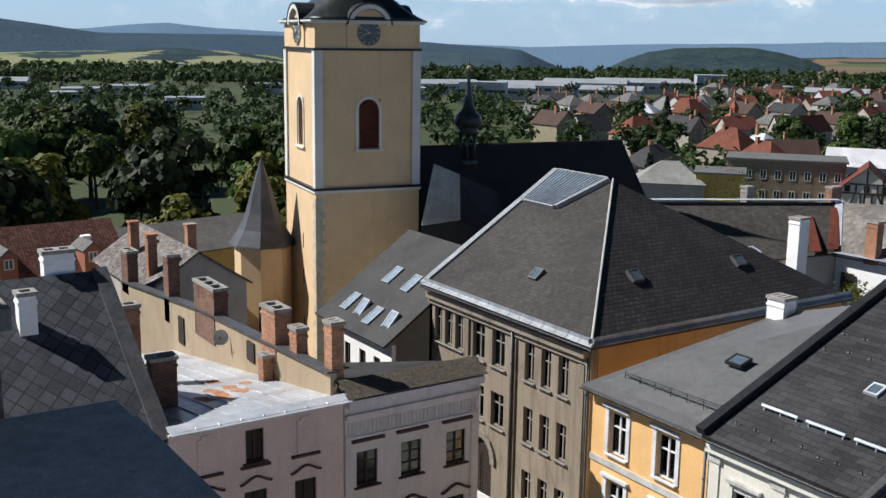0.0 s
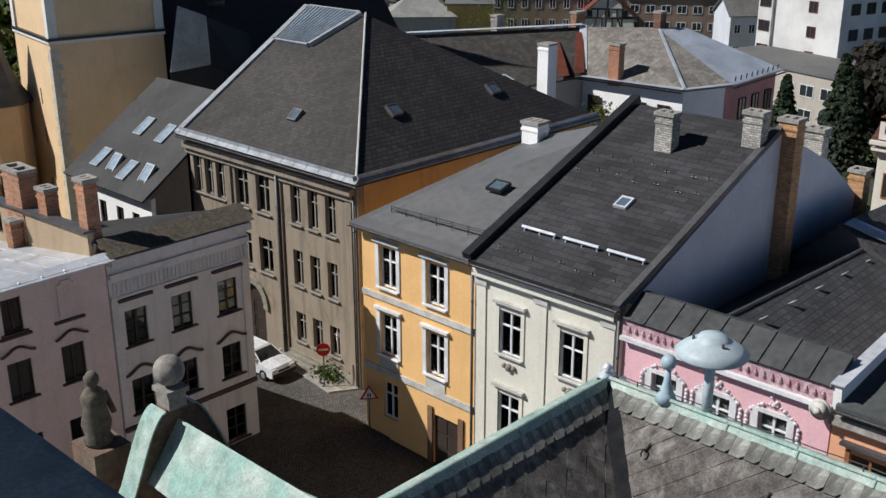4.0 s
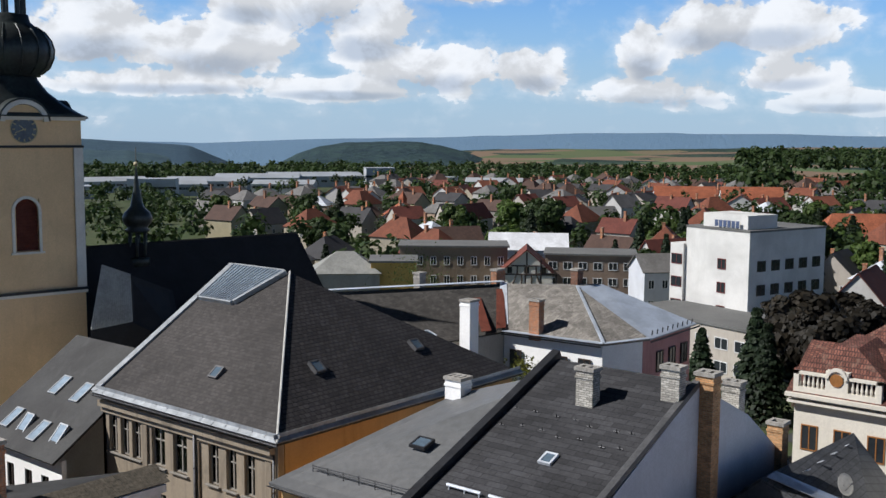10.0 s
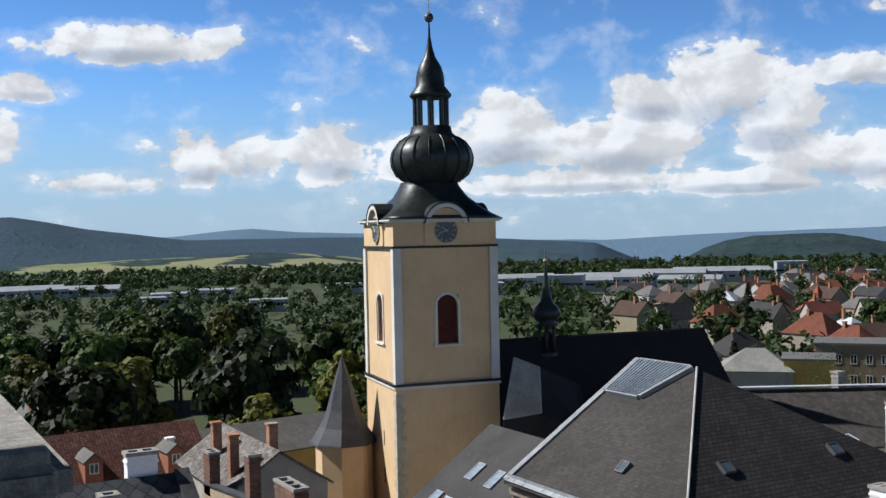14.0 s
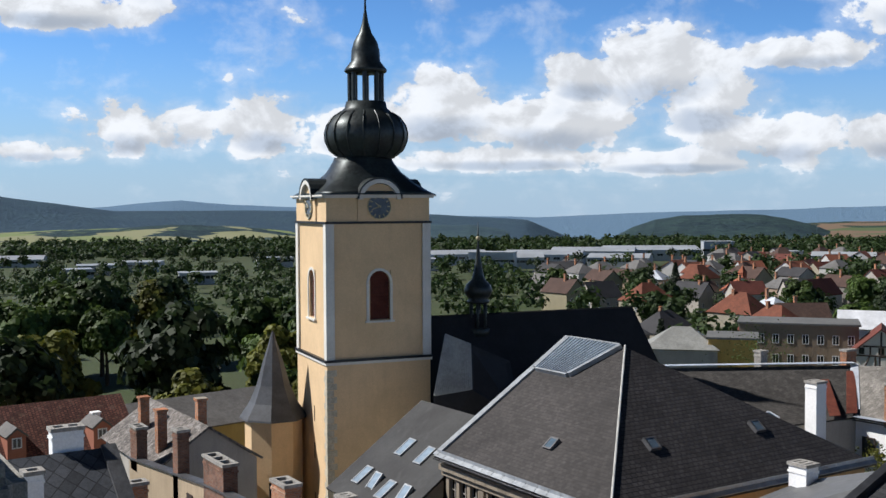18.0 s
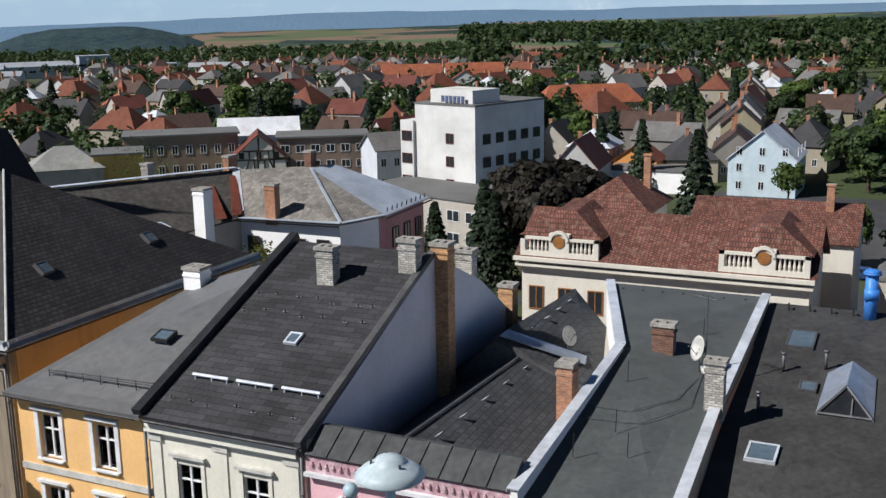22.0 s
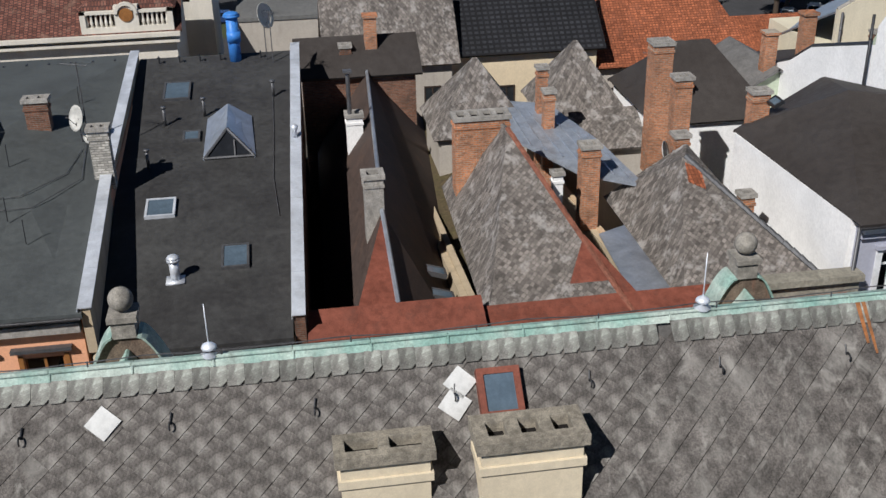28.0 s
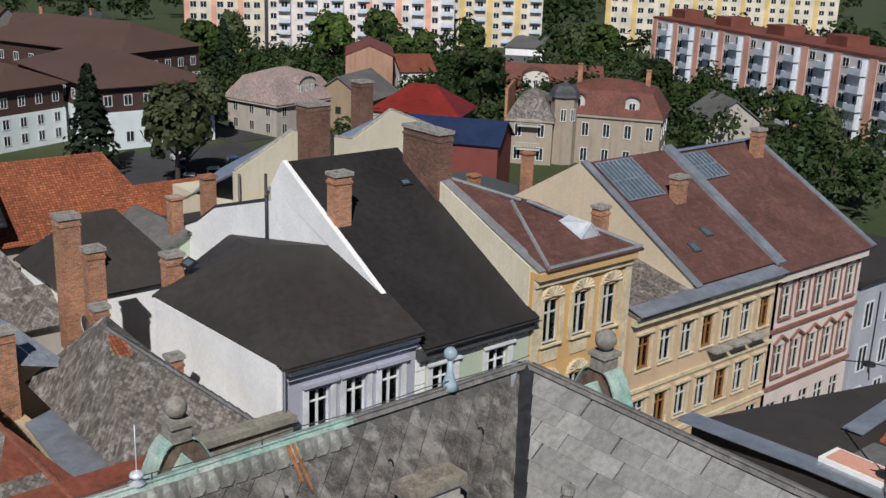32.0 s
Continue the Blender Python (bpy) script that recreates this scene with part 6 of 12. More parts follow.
for x, y, z1, wx, wy in ((20.3, 39.7, 13.8, 0.6, 0.7), (20.2, 45.6, 13.15, 0.8, 1.6), (20.25, 43.2, 12.7, 0.55, 0.75), (19.5, 45.3, 10.95, 0.5, 0.6)):
    chimney(grey, x, y, 9.0, z1, wx, wy, BRICK, flues=2)

# long party wall between the grey and the rose house, chimneys along it
bm = bmesh.new()
sheet(bm, [(39.2, 9.0), (70.0, 3.0), (70.0, 9.6), (55.0, 11.0), (39.2, 11.75)], "x", 19.85, 20.15)
part("party_wall", bm, plaster("weathered_buff_plaster", (0.40, 0.31, 0.21), 0.4, 0.35), grey, "weathered yellow party wall")
bm = bmesh.new()
slab(bm, [(19.7, 39.2, 11.85), (20.3, 39.2, 11.85), (20.3, 55, 11.1), (19.7, 55, 11.1)], 0.1)
slab(bm, [(19.7, 55.01, 11.1), (20.3, 55.01, 11.1), (20.3, 70, 9.7), (19.7, 70, 9.7)], 0.1)
part("wall_coping", bm, GUTTER, grey)
chimney(grey, 20.2, 54.2, 9.5, 12.5, 0.8, 3.0, BRICK_DARK, flues=3)
for y, z, wy in ((60.6, 13.0, 0.9), (69.0, 11.75, 1.4)):
    chimney(grey, 20.2, y, 9.0, z, 0.7, wy, BRICK_DARK, flues=2)
for y, z0, z1, mat in ((58.0, 8.3, 9.9, DARKWOOD), (47.8, 10.0, 11.0, DARKWOOD)):
    bm = bmesh.new()
    box(bm, 19.76, y - 0.45, z0, 19.84, y + 0.45, z1)
    part("hatch_door", bm, mat, grey)

# dusty rose house with the tin roof
a, b = (12.35, NY), (19.95, NY)
cols = (1.5, 3.55, 5.8)
holes = [(3.55, 8.95, 0.8, 1.4)] + [(u, 6.1, 1.0, 1.6) for u in cols] + [(u, 2.6, 1.1, 1.8) for u in cols]
rose = north_house("house", "dusty rose plastered house with a bright tin roof, in shade", 12.35, 19.95, 10.75, ROSE, holes, 60.0, [(NY + 0.36, 10.7), (60.0, 7.0)])
for u, z, ww, hh in holes:
    p, yaw = wall_point(a, b, u, z)
    set_window(rose, p, yaw, ww, hh, "pair", DARKWOOD, BROWNTRIM, 0.14, 0.14)
for u in cols:
    band(rose, "window_hood", a, b, u - 0.65, u + 0.65, 8.74, 8.84, 0.14, BROWNTRIM)
    if u != 3.55:
        band(rose, "blind_window", a, b, u - 0.38, u + 0.38, 8.95, 10.35, 0.05, ROSE)
        band(rose, "blind_lintel", a, b, u - 0.22, u + 0.22, 10.36, 10.5, 0.08, ROSE)
    for s in (-1, 1):
        bm = bmesh.new()
        pts = [wall_point(a, b, u + s * (0.7 * k / 6), 8.2 + 0.14 * math.cos(math.pi * k / 6), 0.08)[0] for k in range(7)]
        for q, r in zip(pts, pts[1:]):
            tube(bm, q, r, 0.055, sides=6)
        part("window_hood", bm, BROWNTRIM, rose)
TINROOF = surface("rusting_tin_roof", (0.62, 0.65, 0.68), 0.38, 0.1, 3, 0.35, bump=0.08, metal=0.3, stain=0.45, stain_colour=(0.26, 0.09, 0.03))
for k in range(8):
    bm = bmesh.new()
    x0, x1 = 12.4 + 0.94 * k, 12.4 + 0.94 * (k + 1) - 0.012
    slab(bm, [(x0, 37.75, 11.0), (x1, 37.75, 11.0), (x1, 60, 7.4), (x0, 60, 7.4)], 0.05)
    part("roof_sheet", bm, TINROOF, rose, "bright tin sheet with rust stains")
bm = bmesh.new()
for k in range(1, 8):
    x = 12.4 + 0.94 * k - 0.006
    slab(bm, [(x - 0.02, 37.75, 11.06), (x + 0.02, 37.75, 11.06), (x + 0.02, 60, 7.46), (x - 0.02, 60, 7.46)], 0.05)
part("standing_seams", bm, TINROOF, rose)
# ragged rust where the paint has worn off the tin
RUSTED = surface("flaking_orange_rust", (0.34, 0.13, 0.055), 0.85, 0.35, 6, 2, tint=(0.46, 0.27, 0.17), bump=0.3)
rng_rust = random.Random(41)
for k, long, start in ((3, 1.5, 42.6), (4, 3.2, 42.4), (5, 2.6, 43.2), (5, 1.0, 46.6), (6, 0.9, 45.0)):
    x0 = 12.4 + 0.94 * k + 0.03
    left, right = [], []
    for j in range(7):
        y_ = start + long * j / 6
        z_ = 11.0 - (y_ - 37.75) * 3.6 / 22.25 + 0.006
        fade = 0.35 if j in (0, 6) else 1.0
        mid_ = x0 + 0.43
        left.append((mid_ - 0.43 * fade * rng_rust.uniform(0.35, 1.0), y_, z_))
        right.append((mid_ + 0.43 * fade * rng_rust.uniform(0.35, 1.0), y_, z_))
    bm = bmesh.new()
    for q0, q1, q2, q3 in zip(left, right, right[1:], left[1:]):
        slab(bm, [q0, q1, q2, q3], 0.004)
    part("rust_patch", bm, RUSTED, rose, "flaking orange rust patch")
dish(rose, 19.45, 50.9, 10.5, 0.42, (-0.5, -0.85, 0.3), 0.4)
bm = bmesh.new()
slab(bm, [(12.3, 37.6, 10.95), (20.1, 37.6, 10.95), (20.1, 38.3, 11.12), (12.3, 38.3, 11.12)], 0.07)
part("eave_sheet", bm, BRIGHT_TIN, rose)
chimney(rose, 13.8, 43.2, 9.5, 12.3, 1.1, 0.7, BRICK_DARK, flues=4)
chimney(rose, 14.5, 50.0, 8.0, 13.0, 0.8, 0.7, BRICK, flues=1)

# slate house at the west end of the row
a, b = (2.5, NY + 0.6), (12.3, NY + 0.6)
slate = thing("house", (7, 43, 0), "house under a steep blue-black slate roof, partly in shade", "house", "houses round the square")
bm = bmesh.new()
facade(bm, a, b, -0.6, 10.5, [(1.6, 6.6, 1.1, 1.7), (4.6, 6.6, 1.1, 1.7), (7.6, 6.6, 1.1, 1.7)], 0.35)
sheet(bm, [(39.2, -0.6), (54.0, -0.6), (54.0, 10.6), (46.4, 15.5), (39.2, 10.7)], "x", 12.3, 12.04)
sheet(bm, [(39.2, -0.6), (54.0, -0.6), (54.0, 10.6), (46.4, 15.5), (39.2, 10.7)], "x", 2.5, 2.76)
part("wall", bm, GREYPL, slate)
for u in (1.6, 4.6, 7.6):
    p, yaw = wall_point(a, b, u, 6.6)
    set_window(slate, p, yaw, 1.1, 1.7, "six", DARKWOOD, BROWNTRIM, 0.14, 0.14)
SLATE_BLUE = coursed("blue_black_slate", (0.060, 0.064, 0.072), (0.024, 0.026, 0.03), (0.55, 0.55), across="x", turn=45, vary=0.3, bump=0.4, mortar=0.05, rough=0.6, offset=0.0, patches=0.2, patch=(0.10, 0.10, 0.11))
bm = bmesh.new()
slab(bm, [(2.3, 38.3, 10.55), (12.35, 38.3, 10.55), (12.35, 46.4, 15.75), (2.3, 46.4, 15.75)], 0.14)
slab(bm, [(2.3, 46.41, 15.75), (12.35, 46.41, 15.75), (12.35, 54.2, 10.6), (2.3, 54.2, 10.6)], 0.14)
part("roof", bm, SLATE_BLUE, slate, "steep blue-black slate roof")
bm = bmesh.new()
slab(bm, [(11.9, 38.2, 10.65), (12.55, 38.2, 10.65), (12.55, 46.4, 15.9), (11.9, 46.4, 15.9)], 0.18)
part("verge", bm, GUTTER, slate)
downpipe(slate, 12.3, 38.6, 0, 10.4)
chimney(slate, 8.6, 44.0, 13.4, 15.6, 0.7, 0.7, PUREWHITE, flues=1)
chimney(slate, 10.6, 47.0, 14.5, 16.6, 1.3, 0.7, PUREWHITE, flues=2)

SCHOOL_FRAME = surface("greyed_school_paint", (0.27, 0.25, 0.22), 0.7, 0.2, 8, 1.2, bump=0.1)
SCHOOL_TIN = surface("school_roof_tin", (0.33, 0.35, 0.37), 0.5, 0.12, 4, 0.8, bump=0.06, metal=0.3, stain=0.3, stain_colour=(0.28, 0.27, 0.25))
# ---- the school: a hipped slate roof with a big glazed light ----
SX0, SX1, SY0, SY1, SE = 33.4, 52.5, 37.8, 52.6, 11.35
school = thing("school", (44, 45, 0), "grey-brown four-storey school with a large dark slate roof", "school")
fa, fb = (SX0, SY1), (SX0, SY0)
groups = [1.0, 2.1, 3.2, 5.2, 7.1, 9.9, 11.3, 12.7]
narrow = {1.0, 2.1, 3.2, 9.9, 11.3, 12.7}
holes = []
for z, hh in ((8.1, 2.1), (4.6, 2.0), (1.3, 1.7)):
    for u in groups:
        if z < 2 and u < 8:
            continue
        holes.append((u, z, 0.8 if u in narrow else 1.2, hh))
holes.append((5.6, -0.3, 2.2, 3.9))
bm = bmesh.new()
facade(bm, fa, fb, -0.6, SE, holes, 0.4)
sheet(bm, [(SX0, -0.6), (SX1, -0.6), (SX1, SE), (SX0, SE)], "y", SY1, SY1 - 0.3)
sheet(bm, [(SY0 + 0.3, -0.6), (SY1 - 0.31, -0.6), (SY1 - 0.31, SE), (SY0 + 0.3, SE)], "x", SX1 - 0.3, SX1)
part("wall", bm, SCHOOL, school, "stained grey-brown plaster wall")
bm = bmesh.new()
south = [(u, 8.4, 0.7, 1.6) for u in (9.0, 10.2, 11.4)]
facade(bm, (SX0 + 0.45, SY0), (SX1, SY0), -0.6, SE, south, 0.3)
part("wall", bm, SCHOOL_OCHRE, school, "ochre plaster side wall")
for u, z, ww, hh in south:
    p, yaw = wall_point((SX0 + 0.45, SY0), (SX1, SY0), u, z)
    set_window(school, p, yaw, ww, hh, "pair", DARKWOOD, None, 0.1, 0.12)
for u, z, ww, hh in holes[:-1]:
    p, yaw = wall_point(fa, fb, u, z)
    set_window(school, p, yaw, ww, hh, "school", SCHOOL_FRAME, SCHOOL_FRAME, 0.16, 0.22)
for u in (4.1, 8.6, 14.2):
    band(school, "pilaster", fa, fb, u - 0.22, u + 0.22, -0.5, 10.2, 0.12, SCHOOL)
band(school, "cornice", fa, fb, 0.02, 14.6, 10.3, 10.6, 0.15, SCHOOL)
band(school, "cornice", fa, fb, 0.02, 14.6, 10.65, 10.98, 0.35, SCHOOL)
for z in (0.6,):
    band(school, "stone_base", fa, fb, 8.85, 14.0, -0.5, z, 0.1, STONE)
bm = bmesh.new()
p0, _ = wall_point(fa, fb, 5.6, -0.3)
dx = SX0 + 0.2
for s in (-1, 1):
    box(bm, dx, p0[1] + (0.02 if s > 0 else -1.08), -0.3, dx + 0.08, p0[1] + (1.08 if s > 0 else -0.02), 2.6)
    for r in range(3):
        yc = p0[1] + s * 0.55
        box(bm, dx - 0.04, yc - 0.36, -0.05 + 0.88 * r, dx, yc + 0.36, 0.68 + 0.88 * r)
box(bm, dx - 0.02, p0[1] - 1.08, 2.6, dx + 0.1, p0[1] + 1.08, 3.55)
part("door", bm, DARKWOOD, school, "tall carved dark double door")
for k in range(11):
    ang = math.pi * k / 10
    bm = bmesh.new()
    r0, r1 = 1.12, 1.5
    c = (p0[1], 2.5)
    q = [(c[0] + r * math.cos(t), c[1] + r * math.sin(t)) for r, t in ((r0, ang - 0.15), (r1, ang - 0.15), (r1, ang + 0.15), (r0, ang + 0.15))]
    sheet(bm, q, "x", SX0 - 0.14, SX0 - 0.003)
    part("arch_stone", bm, STONE, school)
bm = bmesh.new()
box(bm, SX0 - 1.1, p0[1] - 1.6, -0.4, SX0 - 0.15, p0[1] + 1.6, 0.02)
box(bm, SX0 - 1.5, p0[1] - 1.9, -0.4, SX0 - 1.11, p0[1] + 1.9, -0.14)
part("door_step", bm, STONE, school)
RX, RY, RZ = 42.9, 47.3, 17.72
e = 0.55
bm = bmesh.new()
slab(bm, [(SX0 - e, SY1 + 0.2, SE + 0.05), (SX0 - e, SY0 - e, SE + 0.05), (RX, RY, RZ), (RX, SY1 + 0.2, RZ)], 0.14)
part("roof", bm, SLATE_SCHOOL, school, "brown-grey slate roof slope")
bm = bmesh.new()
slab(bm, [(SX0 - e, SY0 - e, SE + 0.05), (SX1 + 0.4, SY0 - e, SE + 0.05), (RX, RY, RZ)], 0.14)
part("roof", bm, SLATE_SCHOOL_SHADE, school, "slate hip with its shade put into the colour")
bm = bmesh.new()
slab(bm, [(SX1 + 0.4, SY0 - e, SE + 0.05), (SX1 + 0.4, SY1 + 0.2, SE + 0.05), (RX, SY1 + 0.2, RZ), (RX, RY, RZ)], 0.14)
part("roof", bm, SLATE_SCHOOL, school)
bm = bmesh.new()
sheet(bm, [(SX0, SE), (SX1, SE), (RX, RZ - 0.2)], "y", SY1 - 0.02, SY1 - 0.3)
part("gable_wall", bm, SCHOOL, school)
# pale hip tiles, flashed edges and snow boards
up_w = (Vector((RX, 0, RZ)) - Vector((SX0 - e, 0, SE + 0.05))).normalized()
bm = bmesh.new()
hip0, hip1 = Vector((SX0 - e, SY0 - e, SE + 0.1)), Vector((RX, RY, RZ + 0.05))
n = 34
for k in range(n):
    s, t = hip0 + (hip1 - hip0) * (k / n), hip0 + (hip1 - hip0) * ((k + 0.94) / n)
    tube(bm, s + Vector((0, 0, 0.03)), t + Vector((0, 0, 0.06)), 0.065, 0.06, sides=6)
part("hip_tiles", bm, OFFWHITE, school, "pale hip tiles")
bm = bmesh.new()
slab(bm, [(SX0 - e, SY1 + 0.3, SE + 0.2), (SX0 - e, SY1 - 0.15, SE + 0.2), (RX, SY1 - 0.15, RZ + 0.15), (RX, SY1 + 0.3, RZ + 0.15)], 0.14)
part("verge", bm, SCHOOL_TIN, school)


def snow_boards(p, q, n, inward):
    p, q, inward = Vector(p), Vector(q), Vector(inward)
    for k in range(n):
        s, t = p + (q - p) * (k / n), p + (q - p) * ((k + 0.97) / n)
        bm = bmesh.new()
        slab(bm, [s, t, t + inward, s + inward], 0.05)
        up = Vector((0, 0, 0.16))
        slab(bm, [s + inward, t + inward, t + inward * 1.1 + up, s + inward * 1.1 + up], 0.03)
        part("snow_board", bm, SCHOOL_TIN, school)


snow_boards((SX0 - e - 0.05, SY1 + 0.1, SE + 0.12), (SX0 - e - 0.05, SY0 - e, SE + 0.12), 16, (0.24, 0, 0.17))
snow_boards((SX0 - e, SY0 - e - 0.05, SE + 0.12), (SX1 + 0.4, SY0 - e - 0.05, SE + 0.12), 24, (0, 0.24, 0.18))
gutter(school, (SX0 - e - 0.1, SY1), (SX0 - e - 0.1, SY0 - e), SE + 0.02)
# glazed light under the ridge
gb = up_w
tp = Vector((RX, 0, RZ))
L0, L1 = tp - gb * 0.15, tp - gb * 3.3
nrm = Vector((-gb.z, 0, gb.x))
bm = bmesh.new()
ya, yb = SY1 - 0.4, RY + 0.3
lift = nrm * 0.24
slab(bm, [(L1 + lift) + Vector((0, ya, 0)), (L1 + lift) + Vector((0, yb + 1.6, 0)), (L0 + lift) + Vector((0, yb, 0)), (L0 + lift) + Vector((0, ya, 0))], 0.06)
light = part("studio_glazing", bm, surface("studio_glass", (0.20, 0.255, 0.30), 0.14, 0.15, 2, 0.8, bump=0.02, spec=0.8), school, "large patent-glazed roof light")
bm = bmesh.new()
for k in range(15):
    f = k / 14
    y0, y1 = ya + (yb + 1.6 - ya) * f, ya + (yb - ya) * f
    tube(bm, (L1 + lift * 1.08) + Vector((0, y0, 0)), (L0 + lift * 1.08) + Vector((0, y1, 0)), 0.045, sides=6)
q = new("glazing_bar", mesh_of("glazing_bar", bm, ZINC))
q.parent = light
bm = bmesh.new()
for y0, y1 in ((ya + 0.1, ya + 0.1), (yb + 1.5, yb - 0.1)):
    p, q2 = L1 + Vector((0, y0, 0)), L0 + Vector((0, y1, 0))
    slab(bm, [p + lift * 1.2 + Vector((0, -0.14, 0)), p + lift * 1.2 + Vector((0, 0.14, 0)), q2 + lift * 1.2 + Vector((0, 0.14, 0)), q2 + lift * 1.2 + Vector((0, -0.14, 0))], 0.36)
p = L1 + lift * 1.1
slab(bm, [p + Vector((0, yb + 1.6, 0)) - gb * 0.12, p + Vector((0, ya, 0)) - gb * 0.12, p + Vector((0, ya, 0)), p + Vector((0, yb + 1.6, 0))], 0.5)
p = L0 + lift * 1.1
slab(bm, [p + Vector((0, yb, 0)), p + Vector((0, ya, 0)), p + Vector((0, ya, 0)) + gb * 0.12, p + Vector((0, yb, 0)) + gb * 0.12], 0.4)
part("glazing_kerb", bm, SCHOOL_TIN, school)
so = Vector((0, RY - SY0 + e, RZ - SE)).normalized()
roof_window(school, tuple(Vector((SX0 - e, 45.1, SE + 0.05)) + up_w * 3.3), (0, -1, 0), tuple(up_w), 0.7, 0.8, GUTTER, lift=0.2, tilt=0.12)
for x, f in ((38.7, 0.34), (46.7, 0.34)):
    roof_window(school, (x, SY0 - e + (RY - SY0 + e) * f, SE + 0.1 + (RZ - SE) * f), (1, 0, 0), tuple(so), 0.75, 0.8, GUTTER, lift=0.2, tilt=0.12)
downpipe(school, SX0 - 0.1, SY0 + 0.2, -0.4, 10.6, 0.06)
downpipe(school, SX0 - 0.2, SY1 - 8.6, -0.4, 10.6, 0.08)

# white house behind, with roof windows
annex = thing("house", (34, 57, 0), "white rendered house with a dark roof full of roof windows", "house")
bm = bmesh.new()
facade(bm, (30.8, 61.5), (30.8, 52.7), -0.6, 7.9, [(u, 5.2, 0.8, 1.5) for u in (1.2, 3.2, 5.2, 7.0)], 0.3)
sheet(bm, [(31.11, -0.6), (44.0, -0.6), (44.0, 7.9), (37.5, 12.6), (31.11, 7.9)], "y", 61.5, 61.2)
part("wall", bm, PUREWHITE, annex)
for u in (1.2, 3.2, 5.2, 7.0):
    p, yaw = wall_point((30.8, 61.5), (30.8, 52.7), u, 5.2)
    set_window(annex, p, yaw, 0.8, 1.5, "pair", DARKWOOD, None, 0.1, 0.14)
bm = bmesh.new()
slab(bm, [(30.2, 61.8, 7.9), (30.2, 52.65, 7.9), (37.5, 52.65, 12.9), (37.5, 61.8, 12.9)], 0.14)
slab(bm, [(37.51, 61.8, 12.9), (37.51, 52.65, 12.9), (45, 52.65, 8), (45, 61.8, 8)], 0.14)
part("roof", bm, FELT_DARK, annex, "dark felt roof with roof windows")
ua = Vector((7.3, 0, 5.0)).normalized()
# The panes' pale blue is a sky reflection painted as base colour.
for y, f in ((59.6, 1.9), (57.9, 1.7), (56.2, 1.6), (54.3, 1.7), (58.4, 4.9), (55.9, 4.8)):
    roof_window(annex, tuple(Vector((30.2, y, 7.9)) + ua * f), (0, -1, 0), tuple(ua), 0.85, 1.5, SCHOOL_TIN, lift=0.12, tilt=0.0 if y not in (57.9, 54.3) else 0.25, glass=surface("sky_painted_glass", (0.30, 0.38, 0.46), 0.08, 0.1, 2, 0.8, bump=0.01, spec=0.8))

# ---- church ----
TA = radians(-9.5)
TC = Vector((36.2, 73.6, 0))
TW = 8.6
CHURCH_Y = plaster("church_yellow_plaster", (0.72, 0.52, 0.31), 0.15, 0.1)
QUOIN = surface("pale_quoin", (0.55, 0.50, 0.40), 0.9, 0.15, 6, 1.2, bump=0.3)
CHURCH_WHITE = plaster("church_white_plaster", (0.70, 0.68, 0.62), 0.15, 0.1)
BLACK_COPPER = surface("black_weathered_copper", (0.030, 0.034, 0.035), 0.42, 0.25, 4, 0.8, tint=(0.045, 0.055, 0.053), bump=0.15, metal=0.4)
RUSTY_LOUVRE = surface("red_brown_louvre", (0.17, 0.048, 0.030), 0.8, 0.2, 8, 1.5, bump=0.2)
church = thing("church", (40, 78, -2), "yellow baroque church with a tall tower and black onion dome", "church")
CM = Matrix.Translation(TC) @ Matrix.Rotation(TA, 4, "Z")


LOW_PARTS = ("nave_wall", "nave_roof", "side_roof", "standing_seams", "ridge_turret", "turret_ball")


def heighten(bm):
    """The tower's upper storeys are taller than the plan they were drawn on."""
    for v in bm.verts:
        if v.co.z > 14.3:
            v.co.z += 0.028 * (min(v.co.z, 26.75) - 14.3) + 0.065 * max(v.co.z - 26.75, 0)


def cpart(name, bm, mat, label="", smooth=False):
    """A church part built in the tower's own axes: x along its front, y behind it."""
    if name not in LOW_PARTS:
        heighten(bm)
    bmesh.ops.transform(bm, matrix=CM, verts=bm.verts)
    return part(name, bm, mat, church, label, smooth)


bm = bmesh.new()
box(bm, 0, 0, -3, TW, TW, 13.9)
cpart("tower_base", bm, CHURCH_Y)
# belfry walls with openings
opening = [(4.35, 17.2, 1.75, 3.75)]
for p, q in (((0.1, 0.1), (TW - 0.1, 0.1)), ((TW - 0.1, 0.1), (TW - 0.1, TW - 0.1)), ((TW - 0.1, TW - 0.1), (0.1, TW - 0.1)), ((0.1, TW - 0.1), (0.1, 0.1))):
    bm = bmesh.new()
    facade(bm, p, q, 14.3, 24.55, opening, 0.6)
    cpart("belfry_wall", bm, CHURCH_Y)
bm = bmesh.new()
box(bm, -0.12, -0.12, 13.9, TW + 0.12, TW + 0.12, 14.12)
cpart("string_course", bm, CHURCH_WHITE)
bm = bmesh.new()
box(bm, -0.18, -0.18, 14.12, TW + 0.18, TW + 0.18, 14.3)
cpart("string_course", bm, DARK_METAL)
for x, y in ((0, 0), (TW, 0), (0, TW), (TW, TW)):
    bm = bmesh.new()
    s, t = (-0.06 if x == 0 else -0.62), (-0.06 if y == 0 else -0.62)
    box(bm, x + s, y + t, 14.31, x + s + 0.68, y + t + 0.68, 24.54)
    cpart("corner_pilaster", bm, CHURCH_WHITE)
